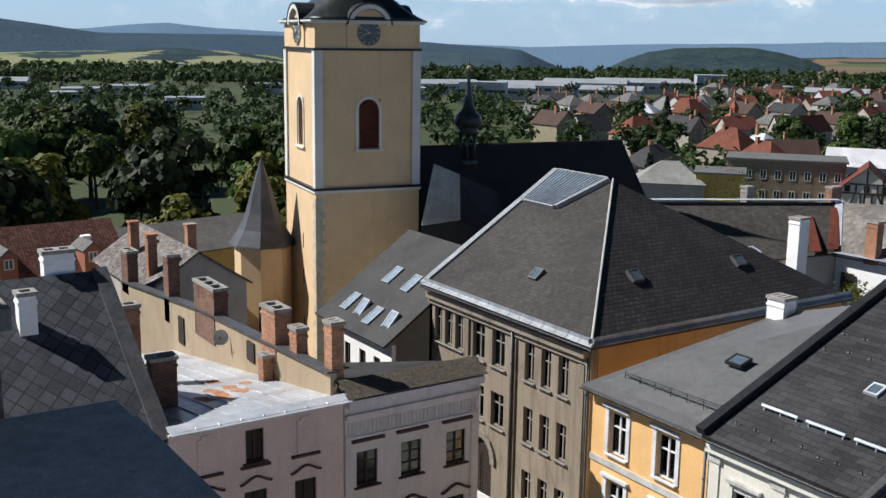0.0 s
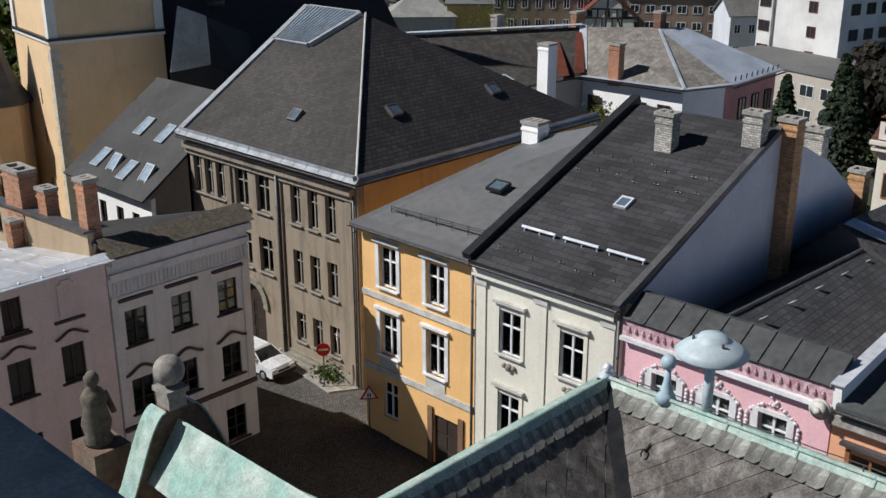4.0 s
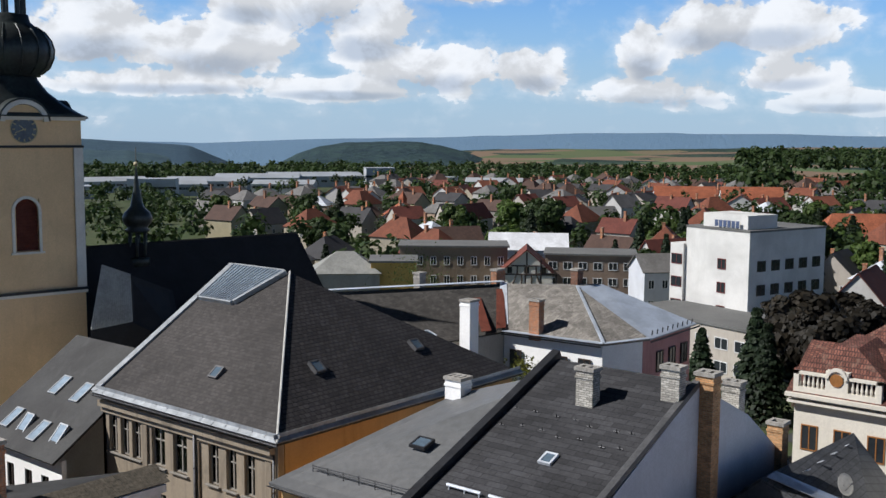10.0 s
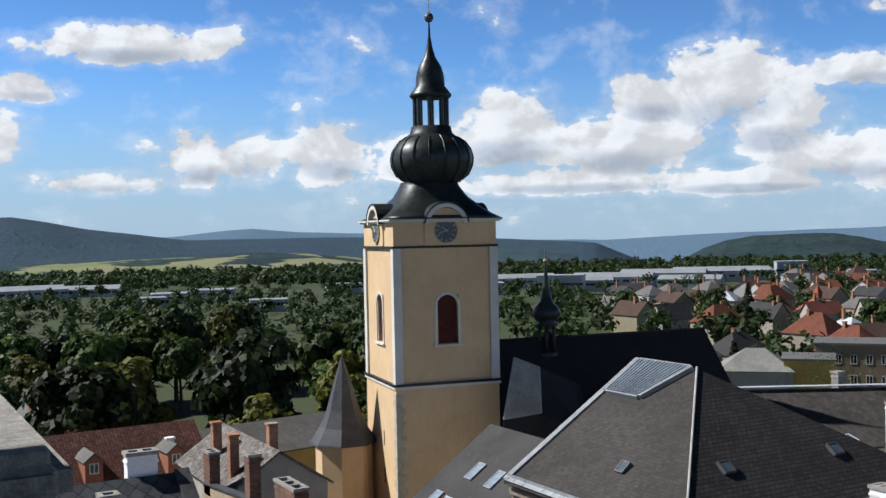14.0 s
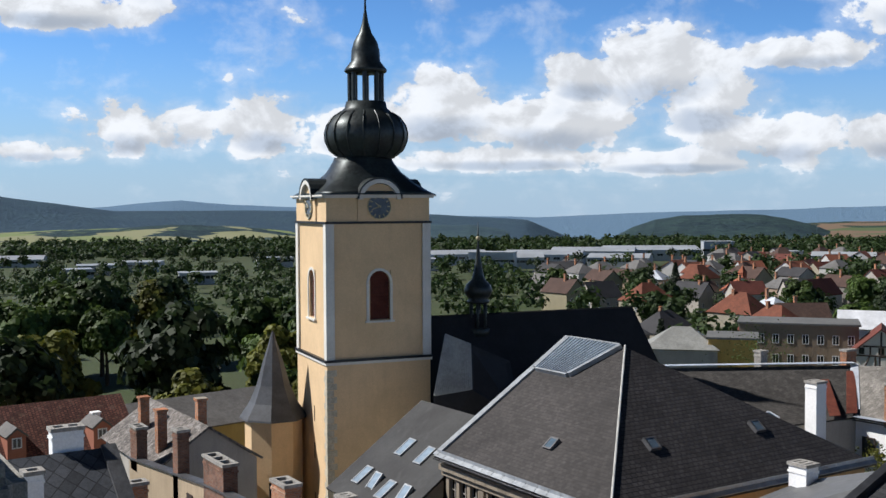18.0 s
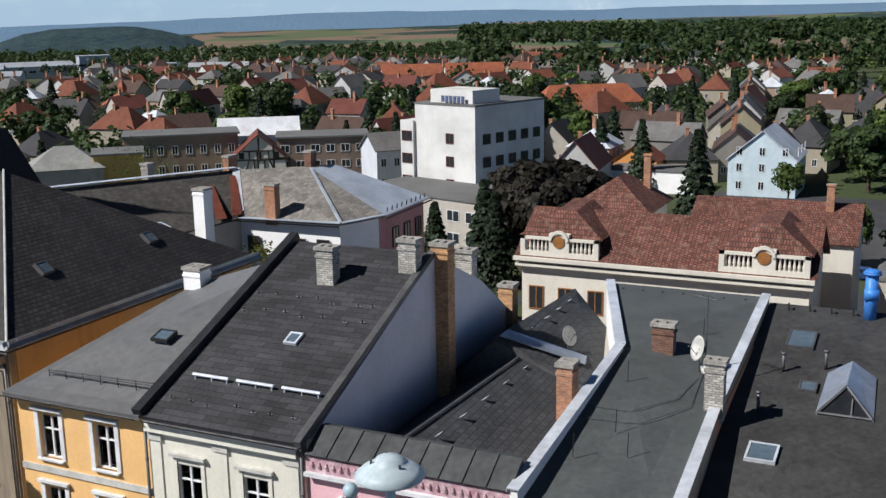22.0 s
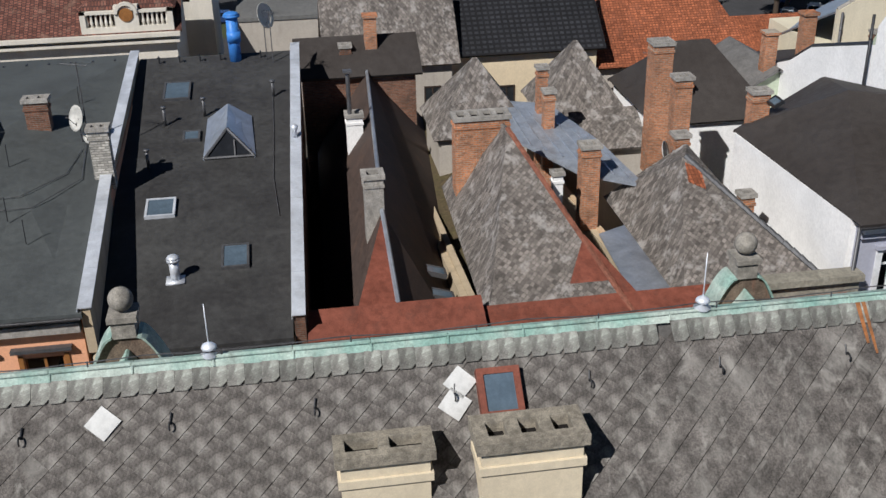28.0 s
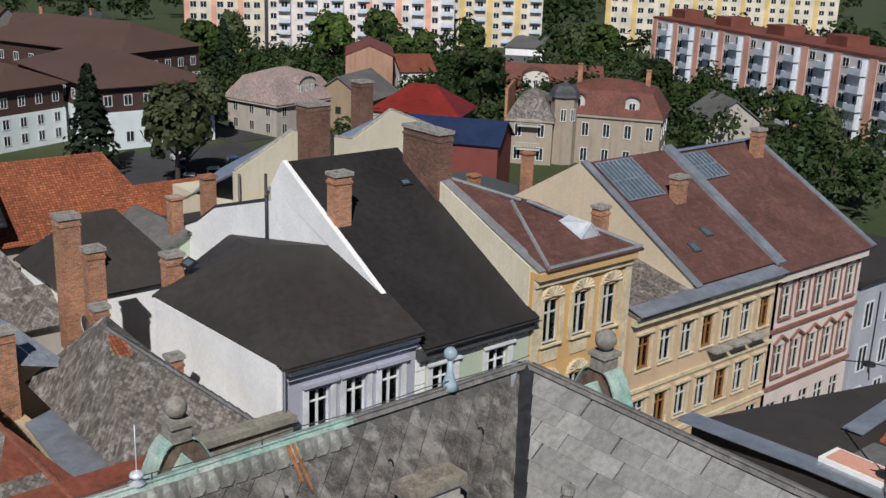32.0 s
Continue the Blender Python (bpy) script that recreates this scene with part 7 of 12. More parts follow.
for side in range(2):
    for k in range(28):
        bm = bmesh.new()
        w = 0.75 if k % 2 else 0.5
        z = -1.0 + 0.52 * k
        if side == 0:
            box(bm, -0.03, -0.05, z, w, -0.003, z + 0.48)
        else:
            box(bm, -0.05, -0.03, z, -0.003, 1.25 - w, z + 0.48)
        cpart("quoin", bm, QUOIN)
# arched heads and louvres
for face in range(2):
    bm = bmesh.new()
    cx, r = 4.35, 0.875
    for k in range(10):
        t0, t1 = math.pi * k / 10, math.pi * (k + 1) / 10
        q = [(cx + rr * math.cos(t), 20.07 + rr * math.sin(t)) for rr, t in ((r, t0), (r + 0.2, t0), (r + 0.2, t1), (r, t1))]
        if face == 0:
            sheet(bm, q, "y", 0.02, 0.097)
        else:
            sheet(bm, q, "x", 0.02, 0.097)
    for s in (-1, 1):
        u0, u1 = sorted((cx + s * r, cx + s * (r + 0.2)))
        if face == 0:
            box(bm, u0, 0.02, 17.1, u1, 0.097, 20.05)
        else:
            box(bm, 0.02, u0, 17.1, 0.097, u1, 20.05)
    if face == 0:
        box(bm, cx - 1.2, -0.1, 17.0, cx + 1.2, 0.097, 17.14)
    else:
        box(bm, -0.1, cx - 1.2, 17.0, 0.097, cx + 1.2, 17.14)
    cpart("window_surround", bm, CHURCH_WHITE)
    bm = bmesh.new()
    head = [(cx - r, 20.07)] + [(cx - r * math.cos(math.pi * k / 12), 20.07 + r * math.sin(math.pi * k / 12)) for k in range(1, 12)] + [(cx + r, 20.07), (cx + r, 20.95), (cx - r, 20.95)]
    if face == 0:
        sheet(bm, head, "y", 0.103, 0.35)
    else:
        sheet(bm, head, "x", 0.103, 0.35)
    cpart("arch_head", bm, CHURCH_Y)
    for k in range(15):
        bm = bmesh.new()
        z = 17.25 + 0.245 * k
        if face == 0:
            slab(bm, [(cx - r, 0.28, z), (cx + r, 0.28, z), (cx + r, 0.48, z + 0.24), (cx - r, 0.48, z + 0.24)], 0.03)
        else:
            slab(bm, [(0.28, cx + r, z), (0.28, cx - r, z), (0.48, cx - r, z + 0.24), (0.48, cx + r, z + 0.24)], 0.03)
        cpart("louvre", bm, RUSTY_LOUVRE)
bm = bmesh.new()
box(bm, -0.12, -0.12, 24.55, TW + 0.12, TW + 0.12, 24.72)
cpart("string_course", bm, DARK_METAL)
bm = bmesh.new()
box(bm, 0.02, 0.02, 24.72, TW - 0.02, TW - 0.02, 26.5)
cpart("clock_storey", bm, CHURCH_Y)
bm = bmesh.new()
box(bm, -0.25, -0.25, 26.5, TW + 0.25, TW + 0.25, 26.62)
box(bm, -0.4, -0.4, 26.62, TW + 0.4, TW + 0.4, 26.75)
cpart("cornice", bm, CHURCH_WHITE)
DIAL = surface("blue_grey_clock_dial", (0.13, 0.16, 0.19), 0.6, 0.15, 6, 1.5, bump=0.05)
GILT = surface("pale_gilt", (0.55, 0.48, 0.30), 0.5, 0.1, 6, 1.5, bump=0.05)
for face in range(4):
    turn = Matrix.Translation((TW / 2, TW / 2, 0)) @ Matrix.Rotation(face * math.pi / 2, 4, "Z") @ Matrix.Translation((-TW / 2, -TW / 2, 0))
    bm = bmesh.new()
    arch = [(TW / 2 - 1.75, 24.73), (TW / 2 + 1.75, 24.73), (TW / 2 + 1.75, 26.4)] + [(TW / 2 + 1.45 * math.cos(math.pi * k / 12), 26.4 + 1.15 * math.sin(math.pi * k / 12)) for k in range(13)] + [(TW / 2 - 1.75, 26.4)]
    sheet(bm, arch, "y", -0.09, 0.3)
    bmesh.ops.transform(bm, matrix=turn, verts=bm.verts)
    cpart("clock_gable", bm, CHURCH_Y)
    bm = bmesh.new()
    for k in range(12):
        t0, t1 = math.pi * k / 12, math.pi * (k + 1) / 12
        q = [(TW / 2 + rr * math.cos(t), 26.4 + rr * 0.85 * math.sin(t)) for rr, t in ((1.4, t0), (1.75, t0), (1.75, t1), (1.4, t1))]
        sheet(bm, q, "y", -0.42, 0.35)
    bmesh.ops.transform(bm, matrix=turn, verts=bm.verts)
    cpart("clock_hood", bm, CHURCH_WHITE)
    bm = bmesh.new()
    for k in range(12):
        t0, t1 = math.pi * k / 12, math.pi * (k + 1) / 12
        q = [(TW / 2 + rr * math.cos(t), 26.44 + rr * 0.85 * math.sin(t)) for rr, t in ((1.74, t0), (1.86, t0), (1.86, t1), (1.74, t1))]
        sheet(bm, q, "y", -0.46, 2.2)
    bmesh.ops.transform(bm, matrix=turn, verts=bm.verts)
    cpart("hood_roof", bm, BLACK_COPPER)
    bm = bmesh.new()
    lathe(bm, (0, 0, 0), [(0.95, 0), (0.95, 0.04), (0.02, 0.05)], 32)
    bmesh.ops.transform(bm, matrix=turn @ Matrix.Translation((TW / 2, -0.1, 25.85)) @ Matrix.Rotation(math.pi / 2, 4, "X"), verts=bm.verts)
    dial = cpart("clock_dial", bm, DIAL, "black clock dial with pale numerals")
    bm = bmesh.new()
    for k in range(12):
        t = 2 * math.pi * k / 12
        tube(bm, (TW / 2 + 0.66 * math.sin(t), -0.17, 25.85 + 0.66 * math.cos(t)), (TW / 2 + 0.86 * math.sin(t), -0.17, 25.85 + 0.86 * math.cos(t)), 0.055, sides=5)
    for k in range(36):
        t, t1 = 2 * math.pi * k / 36, 2 * math.pi * (k + 1) / 36
        tube(bm, (TW / 2 + 0.95 * math.sin(t), -0.16, 25.85 + 0.95 * math.cos(t)), (TW / 2 + 0.95 * math.sin(t1), -0.16, 25.85 + 0.95 * math.cos(t1)), 0.04, sides=5)
    heighten(bm)
    bmesh.ops.transform(bm, matrix=CM @ turn, verts=bm.verts)
    o = new("numerals", mesh_of("numerals", bm, GILT))
    o.parent = dial
    bm = bmesh.new()
    for ang, ln in ((radians(-50), 0.45), (radians(-110), 0.68)):
        tube(bm, (TW / 2 - 0.12 * math.sin(ang), -0.2, 25.85 - 0.12 * math.cos(ang)), (TW / 2 + ln * math.sin(ang), -0.2, 25.85 + ln * math.cos(ang)), 0.05, 0.03, sides=5)
    heighten(bm)
    bmesh.ops.transform(bm, matrix=CM @ turn, verts=bm.verts)
    o = new("clock_pointers", mesh_of("clock_pointers", bm, GILT))
    o.parent = dial


def square_to_round(levels, sides=32):
    """Roof rings that pass from a square (k = 0) to a circle (k = 1): (half width, height, k)."""
    bm = bmesh.new()
    rings = []
    for r, z, k in levels:
        ring = []
        for i in range(sides):
            t = 2 * math.pi * (i + 0.5) / sides
            c, s = math.cos(t), math.sin(t)
            sq = 1 / max(abs(c), abs(s))
            q = r * (sq * (1 - k) + k)
            ring.append(bm.verts.new((TW / 2 + q * c, TW / 2 + q * s, z)))
        rings.append(ring)
    for a_, b_ in zip(rings, rings[1:]):
        for i in range(sides):
            j = (i + 1) % sides
            bm.faces.new((a_[i], a_[j], b_[j], b_[i]))
    bm.faces.new(rings[0][::-1])
    bm.faces.new(rings[-1])
    return bm


cpart("skirt_roof", square_to_round([(4.85, 26.76, 0), (4.3, 27.05, 0.0), (3.5, 27.7, 0.15), (2.85, 28.5, 0.5), (2.45, 29.3, 0.85), (2.35, 29.6, 1)]), BLACK_COPPER, "flared black metal roof", True)
bm = bmesh.new()
lathe(bm, (TW / 2, TW / 2, 0), [(2.35, 29.6), (2.4, 29.75), (3.0, 30.2), (3.32, 30.9), (3.38, 31.5), (3.2, 32.1), (2.75, 32.7), (2.1, 33.1), (1.75, 33.4), (1.62, 33.9)], 24)
cpart("onion_dome", bm, BLACK_COPPER, "ribbed black onion dome", True)
bm = bmesh.new()
prof = [(2.42, 29.75), (3.02, 30.2), (3.35, 30.9), (3.41, 31.5), (3.23, 32.1), (2.78, 32.7), (2.12, 33.1)]
for k in range(16):
    t = 2 * math.pi * k / 16
    for (r0, z0), (r1, z1) in zip(prof, prof[1:]):
        tube(bm, (TW / 2 + r0 * math.cos(t), TW / 2 + r0 * math.sin(t), z0), (TW / 2 + r1 * math.cos(t), TW / 2 + r1 * math.sin(t), z1), 0.06, sides=5)
cpart("dome_ribs", bm, BLACK_COPPER)
for k in range(8):
    t = 2 * math.pi * (k + 0.5) / 8
    bm = bmesh.new()
    x, y = TW / 2 + 1.3 * math.cos(t), TW / 2 + 1.3 * math.sin(t)
    tube(bm, (x, y, 33.9), (x, y, 36.1), 0.2, sides=6)
    cpart("lantern_post", bm, BLACK_COPPER)
bm = bmesh.new()
lathe(bm, (TW / 2, TW / 2, 0), [(1.6, 36.1), (1.75, 36.25), (1.7, 36.4), (1.2, 37.0), (1.15, 37.8), (0.95, 38.5), (0.5, 39.2), (0.25, 40.0), (0.1, 40.9), (0.06, 42.2), (0.03, 43.0)], 16)
cpart("lantern_spire", bm, BLACK_COPPER, "", True)
bm = bmesh.new()
ball(bm, (TW / 2, TW / 2, 42.3), 0.38, 14)
cpart("finial_ball", bm, GUTTER, "", True)
bm = bmesh.new()
tube(bm, (TW / 2, TW / 2, 42.3), (TW / 2, TW / 2, 45.0), 0.04, sides=6)
tube(bm, (TW / 2 - 0.5, TW / 2, 44.2), (TW / 2 + 0.5, TW / 2, 44.2), 0.04, sides=6)
cpart("finial_cross", bm, GILT)
for ob in church.children:
    if ob.name.split(".")[0] in ("onion_dome", "dome_ribs", "lantern_post", "lantern_spire", "finial_ball", "finial_cross"):
        ob.location += Vector((0.41, -0.19, 0))
    if ob.name.startswith("skirt_roof"):
        ob.location += Vector((0.16, -0.07, 0))
# slits low in the tower
for z in (2.0, 6.0, 9.0):
    bm = bmesh.new()
    box(bm, -0.02, 3.5, z, -0.004, 3.7, z + 1.2)
    cpart("slit_window", bm, NIGHT)

# nave behind the tower
bm = bmesh.new()
box(bm, 5.0, 2.0, -3, 30, 14.0, 8.2)
cpart("nave_wall", bm, CHURCH_Y)
NAVE_ROOF = surface("black_nave_roof", (0.020, 0.021, 0.024), 0.75, 0.2, 4, 0.5, bump=0.2, spec=0.2)
bm = bmesh.new()
slab(bm, [(4.0, 1.4, 8.0), (33.6, 1.4, 8.0), (30.6, 4.6, 16.9), (4.0, 4.6, 16.9)], 0.15)
slab(bm, [(4.0, 4.61, 16.9), (30.6, 4.61, 16.9), (33.6, 14.6, 8.0), (4.0, 14.6, 8.0)], 0.15)
slab(bm, [(33.6, 1.4, 8.0), (33.6, 14.6, 8.0), (30.6, 4.61, 16.9)], 0.15)
cpart("nave_roof", bm, NAVE_ROOF, "steep black nave roof")
bm = bmesh.new()
RIBS = [Vector(p) for p in ((42.3, 67.8, 11.8), (44.9, 66.6, 12.2), (45.6, 67.8, 15.5), (44.0, 68.8, 16.25))]
slab(bm, RIBS, 0.12)
RIBSHEET = surface("weathered_ribbed_sheet", (0.40, 0.41, 0.39), 0.7, 0.15, 5, 0.6, bump=0.1, stain=0.3, stain_colour=(0.22, 0.22, 0.2))
part("side_roof", bm, RIBSHEET, church, "grey ribbed sheet-metal side roof")
bm = bmesh.new()
for k in range(18):
    f = k / 17
    tube(bm, RIBS[0].lerp(RIBS[1], f) + Vector((0, 0, 0.05)), RIBS[3].lerp(RIBS[2], f) + Vector((0, 0, 0.06)), 0.075, sides=5)
part("standing_seams", bm, RIBSHEET, church)
bm = bmesh.new()
slab(bm, [(44.9, 66.6, 12.2), (49.5, 66.5, 9.5), (51.0, 70.0, 13.5), (45.6, 67.8, 15.5)], 0.12)
slab(bm, [(42.3, 67.8, 11.8), (42.3, 67.8, 7.0), (49.5, 66.5, 7.0), (49.5, 66.5, 9.5), (44.9, 66.6, 12.2)], 0.2)
part("side_roof", bm, NAVE_ROOF, church)
bm = bmesh.new()
c = (15.0, 4.6)
for k in range(6):
    t = 2 * math.pi * k / 6
    tube(bm, (c[0] + 0.7 * math.cos(t), c[1] + 0.7 * math.sin(t), 15.5), (c[0] + 0.7 * math.cos(t), c[1] + 0.7 * math.sin(t), 17.9), 0.14, sides=6)
lathe(bm, (c[0], c[1], 0), [(1.0, 15.0), (1.0, 15.6), (0.85, 15.7)], 12)
lathe(bm, (c[0], c[1], 0), [(0.95, 17.8), (1.0, 18.0), (0.8, 18.15), (1.1, 18.5), (1.25, 18.9), (1.05, 19.4), (0.55, 19.9), (0.4, 20.6), (0.25, 21.5), (0.06, 23.0), (0.03, 24.8)], 14)
cpart("ridge_turret", bm, BLACK_COPPER, "slender black ridge turret", True)
bm = bmesh.new()
ball(bm, (c[0], c[1], 23.4), 0.2, 10)
cpart("turret_ball", bm, GILT)
# stair turret beside the tower
turret = Vector((34.9, 81.0, 0))
bm = bmesh.new()
lathe(bm, turret, [(2.35, -3), (2.35, 8.9)], 8, 0.3)
part("stair_turret", bm, CHURCH_Y, church)
bm = bmesh.new()
lathe(bm, turret, [(2.8, 8.85), (2.75, 9.0), (1.95, 10.2), (1.35, 11.6), (0.8, 13.6), (0.35, 15.0), (0.05, 16.0)], 8, 0.3)
part("turret_roof", bm, surface("grey_turret_slate", (0.080, 0.084, 0.092), 0.6, 0.15, 5, 0.8, bump=0.2), church, "flared grey slate turret roof")
bm = bmesh.new()
d = Vector((-turret.x, -turret.y, 0)).normalized()
q = turret + d * 2.2
box(bm, q.x - 0.45, q.y - 0.1, -1.0, q.x + 0.75, q.y + 0.02, 4.0)
part("turret_window", bm, NIGHT, church)
bm = bmesh.new()
slab(bm, [(30.3, 80.0, 4.6), (31.6, 79.2, 4.6), (32.2, 80.4, 6.4), (31.0, 81.2, 6.4)], 0.1)
part("buttress_cap", bm, BRIGHT_TIN, church)
bm = bmesh.new()
prism(bm, [(30.2, 80.2), (31.6, 79.3), (32.4, 80.6), (31.0, 81.4)], -3, 4.6)
part("buttress", bm, CHURCH_Y, church)

# ---- the town hall below the gallery: U-shaped slate roofs, ridges at 18.3 m ----
hall = thing("town_hall", (10, -2, 0), "town hall with weathered slate roofs, copper ridges and stone ball gables", "town hall")
HR, HZ, HP = 12.7, 18.35, 0.9
HN, HS = 8.7, -13.2
HALLWALL = plaster("hall_plaster", (0.62, 0.56, 0.44), 0.3, 0.2)
bm = bmesh.new()
# body under the roofs: east wing, north wing, south wing, and the tower shaft
for x0, y0, x1, y1 in ((6.6, -18.4, 18.6, 14.5), (-14, 3.0, 6.59, 14.5), (-14, -18.4, 6.59, -7.0)):
    box(bm, x0, y0, -4.0, x1, y1, 12.6)
part("wall", bm, HALLWALL, hall)
SLATE_BED = surface("slate_underlay", (0.10, 0.095, 0.09), 0.9, 0.2, 5, 0.6, bump=0.2)
E1 = 6.2
bm = bmesh.new()
d = 0.05
z = HZ - d
slab(bm, [(HR - E1, HN - E1, z - HP * E1), (HR - E1, HS + E1, z - HP * E1), (HR, HS, z), (HR, HN, z)], 0.1)
roof_bed = part("roof", bm, SLATE_BED, hall)
bm = bmesh.new()
slab(bm, [(HR, HN, z), (HR, HS, z), (HR + E1, HS - E1, z - HP * E1), (HR + E1, HN + E1, z - HP * E1)], 0.1)
part("roof", bm, SLATE_BED, hall)
bm = bmesh.new()
slab(bm, [(-14, HN, z), (HR, HN, z), (HR + E1, HN + E1, z - HP * E1), (-14, HN + E1, z - HP * E1)], 0.1)
part("roof", bm, SLATE_BED, hall)
bm = bmesh.new()
slab(bm, [(-14, HN - E1, z - HP * E1), (HR - E1, HN - E1, z - HP * E1), (HR, HN, z), (-14, HN, z)], 0.1)
part("roof", bm, SLATE_BED, hall)
bm = bmesh.new()
slab(bm, [(-14, HS, z), (HR, HS, z), (HR - E1, HS + E1, z - HP * E1), (-14, HS + E1, z - HP * E1)], 0.1)
part("roof", bm, SLATE_BED, hall)
bm = bmesh.new()
slab(bm, [(-14, HS - E1, z - HP * E1), (HR + E1, HS - E1, z - HP * E1), (HR, HS, z), (-14, HS, z)], 0.1)
part("roof", bm, SLATE_BED, hall)
COPING = surface("rough_stone_coping", (0.33, 0.315, 0.285), 0.95, 0.32, 26, 2.2, tint=(0.24, 0.23, 0.205), bump=0.9, stain=0.45, stain_colour=(0.15, 0.145, 0.13))
# the gallery tower we stand on
tower = thing("gallery_tower", (-2.5, 0, 0), "stone-faced tower with a walk-round gallery and parapet", "tower")
bm = bmesh.new()
box(bm, -6.0, -3.6, -4, 0.30, 3.6, 24.4)
part("shaft", bm, STONE, tower)
bm = bmesh.new()
box(bm, 0.06, 2.32, 24.4, 0.32, 3.74, 25.40)
box(bm, 0.06, -3.9, 24.4, 0.48, 2.31, 25.18)
part("parapet", bm, STONE, tower)
bm = bmesh.new()
box(bm, -6.0, 3.475, 24.4, 0.055, 3.74, 25.40)
part("parapet", bm, surface("pale_mortar", (0.40, 0.38, 0.33), 0.95, 0.2, 9, 2, bump=0.3), tower)
for r, (za, zb) in enumerate(((24.41, 24.70), (24.712, 25.07), (25.082, 25.395))):
    x = 0.04
    k = 0
    while x > -3.2:
        w_ = (0.62, 0.85, 0.70)[(k + r) % 3] * (0.6 if k == 0 and r % 2 else 1.0)
        bm = bmesh.new()
        box(bm, x - w_ + 0.014, 3.448, za, x, 3.474, zb)
        bmesh.ops.bevel(bm, geom=bm.edges[:], offset=0.006, segments=1, affect="EDGES")
        part("stone_block", bm, STONE, tower)
        x -= w_
        k += 1
bm = bmesh.new()
box(bm, 0.0, 2.34, 25.40, 0.36, 3.80, 25.54)
bmesh.ops.bevel(bm, geom=bm.edges[:], offset=0.045, segments=3, affect="EDGES")
part("coping", bm, COPING, tower, "worn pale stone coping")
bm = bmesh.new()
box(bm, 0.0, -3.9, 25.18, 0.565, 2.22, 25.32)
bmesh.ops.bevel(bm, geom=bm.edges[:], offset=0.045, segments=3, affect="EDGES")
# Paler, cooler than COPING: sky light on the shaded stone put into its colour.
part("coping", bm, surface("sky_toned_coping", (0.46, 0.48, 0.46), 0.8, 0.2, 22, 2.0, bump=0.5, stain=0.3, stain_colour=(0.3, 0.31, 0.3)), tower)
bm = bmesh.new()
box(bm, -6.0, 3.40, 25.40, -0.005, 3.80, 25.54)
bmesh.ops.bevel(bm, geom=bm.edges[:], offset=0.045, segments=3, affect="EDGES")
part("coping", bm, COPING, tower)

# the core of the gallery tower behind us, with its overhanging roof
bm = bmesh.new()
box(bm, -5.4, -3.4, 24.41, -1.15, 3.3, 28.2)
part("core", bm, HALLWALL, tower)
bm = bmesh.new()
slab(bm, [(-6.2, -4.6, 28.25), (-0.55, -4.6, 28.25), (-0.55, 4.25, 28.25), (-6.2, 4.25, 28.25)], 0.25)
part("eave", bm, DARK_METAL, tower)
bm = bmesh.new()
lathe(bm, (-3.3, 0, 28.26), [(3.6, 0), (2.9, 0.6), (2.2, 1.3), (1.9, 1.9), (0.9, 2.7), (0.1, 3.4)], 8, math.pi / 8)
part("roof", bm, COPPER_GREEN, tower)
bm = bmesh.new()
box(bm, -0.62, 3.415, 25.15, -0.30, 3.455, 25.19)
part("iron_strap", bm, RUSTY_LOUVRE, tower, "rusty iron strap let into the parapet")

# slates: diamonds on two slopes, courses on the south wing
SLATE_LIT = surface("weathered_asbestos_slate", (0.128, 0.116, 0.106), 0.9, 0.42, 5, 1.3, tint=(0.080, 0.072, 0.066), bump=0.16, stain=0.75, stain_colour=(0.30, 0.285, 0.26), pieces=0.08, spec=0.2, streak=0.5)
COPPER_ROLL = COPPER_GREEN
DG = 0.47


def diamond_mesh():
    bm = bmesh.new()
    s, t = DG * 0.5, 0.010
    g = 0.006
    pts = [(s - g, g, 0.008), (0.0, s, 0.008), (-s, 0.0, 0.008), (-g, g - s, 0.008)]
    a_ = [bm.verts.new(p) for p in pts]
    b_ = [bm.verts.new((p[0], p[1], p[2] - t)) for p in pts]
    bm.faces.new(a_)
    for i in range(len(a_)):
        j = (i + 1) % len(a_)
        bm.faces.new((a_[j], a_[i], b_[i], b_[j]))
    return mesh_of("slate", bm, SLATE_LIT)


DIAMOND = diamond_mesh()
NSL = math.sqrt(1 + HP * HP)


def slope_frame(origin, along, down):
    """Pose of a slope: local x along the ridge, local y up the slope, z out of it."""
    a_, d_ = Vector(along).normalized(), Vector(down).normalized()
    n_ = a_.cross(-d_)
    if n_.z < 0:
        a_ = -a_
        n_ = -n_
    return Matrix.Translation(origin) @ Matrix((a_, -d_, n_)).transposed().to_4x4()


west = slope_frame((HR, 0, HZ), (0, -1, 0), (-1, 0, -HP))
north_in = slope_frame((0, HN, HZ), (1, 0, 0), (0, -1, -HP))
south_in = slope_frame((0, HS, HZ), (-1, 0, 0), (0, 1, -HP))
dv = [v.co.copy() for v in DIAMOND.vertices]
df = [tuple(p.vertices) for p in DIAMOND.polygons]
SPECIAL = [(12.14, 2.68), (12.19, -2.08), (11.97, -1.97)]
random.seed(31)
rest_v, rest_f = [], []
made = 0
WHITE_SLATE = surface("new_white_slate", (0.62, 0.62, 0.60), 0.7, 0.06, 8, 2, bump=0.05)


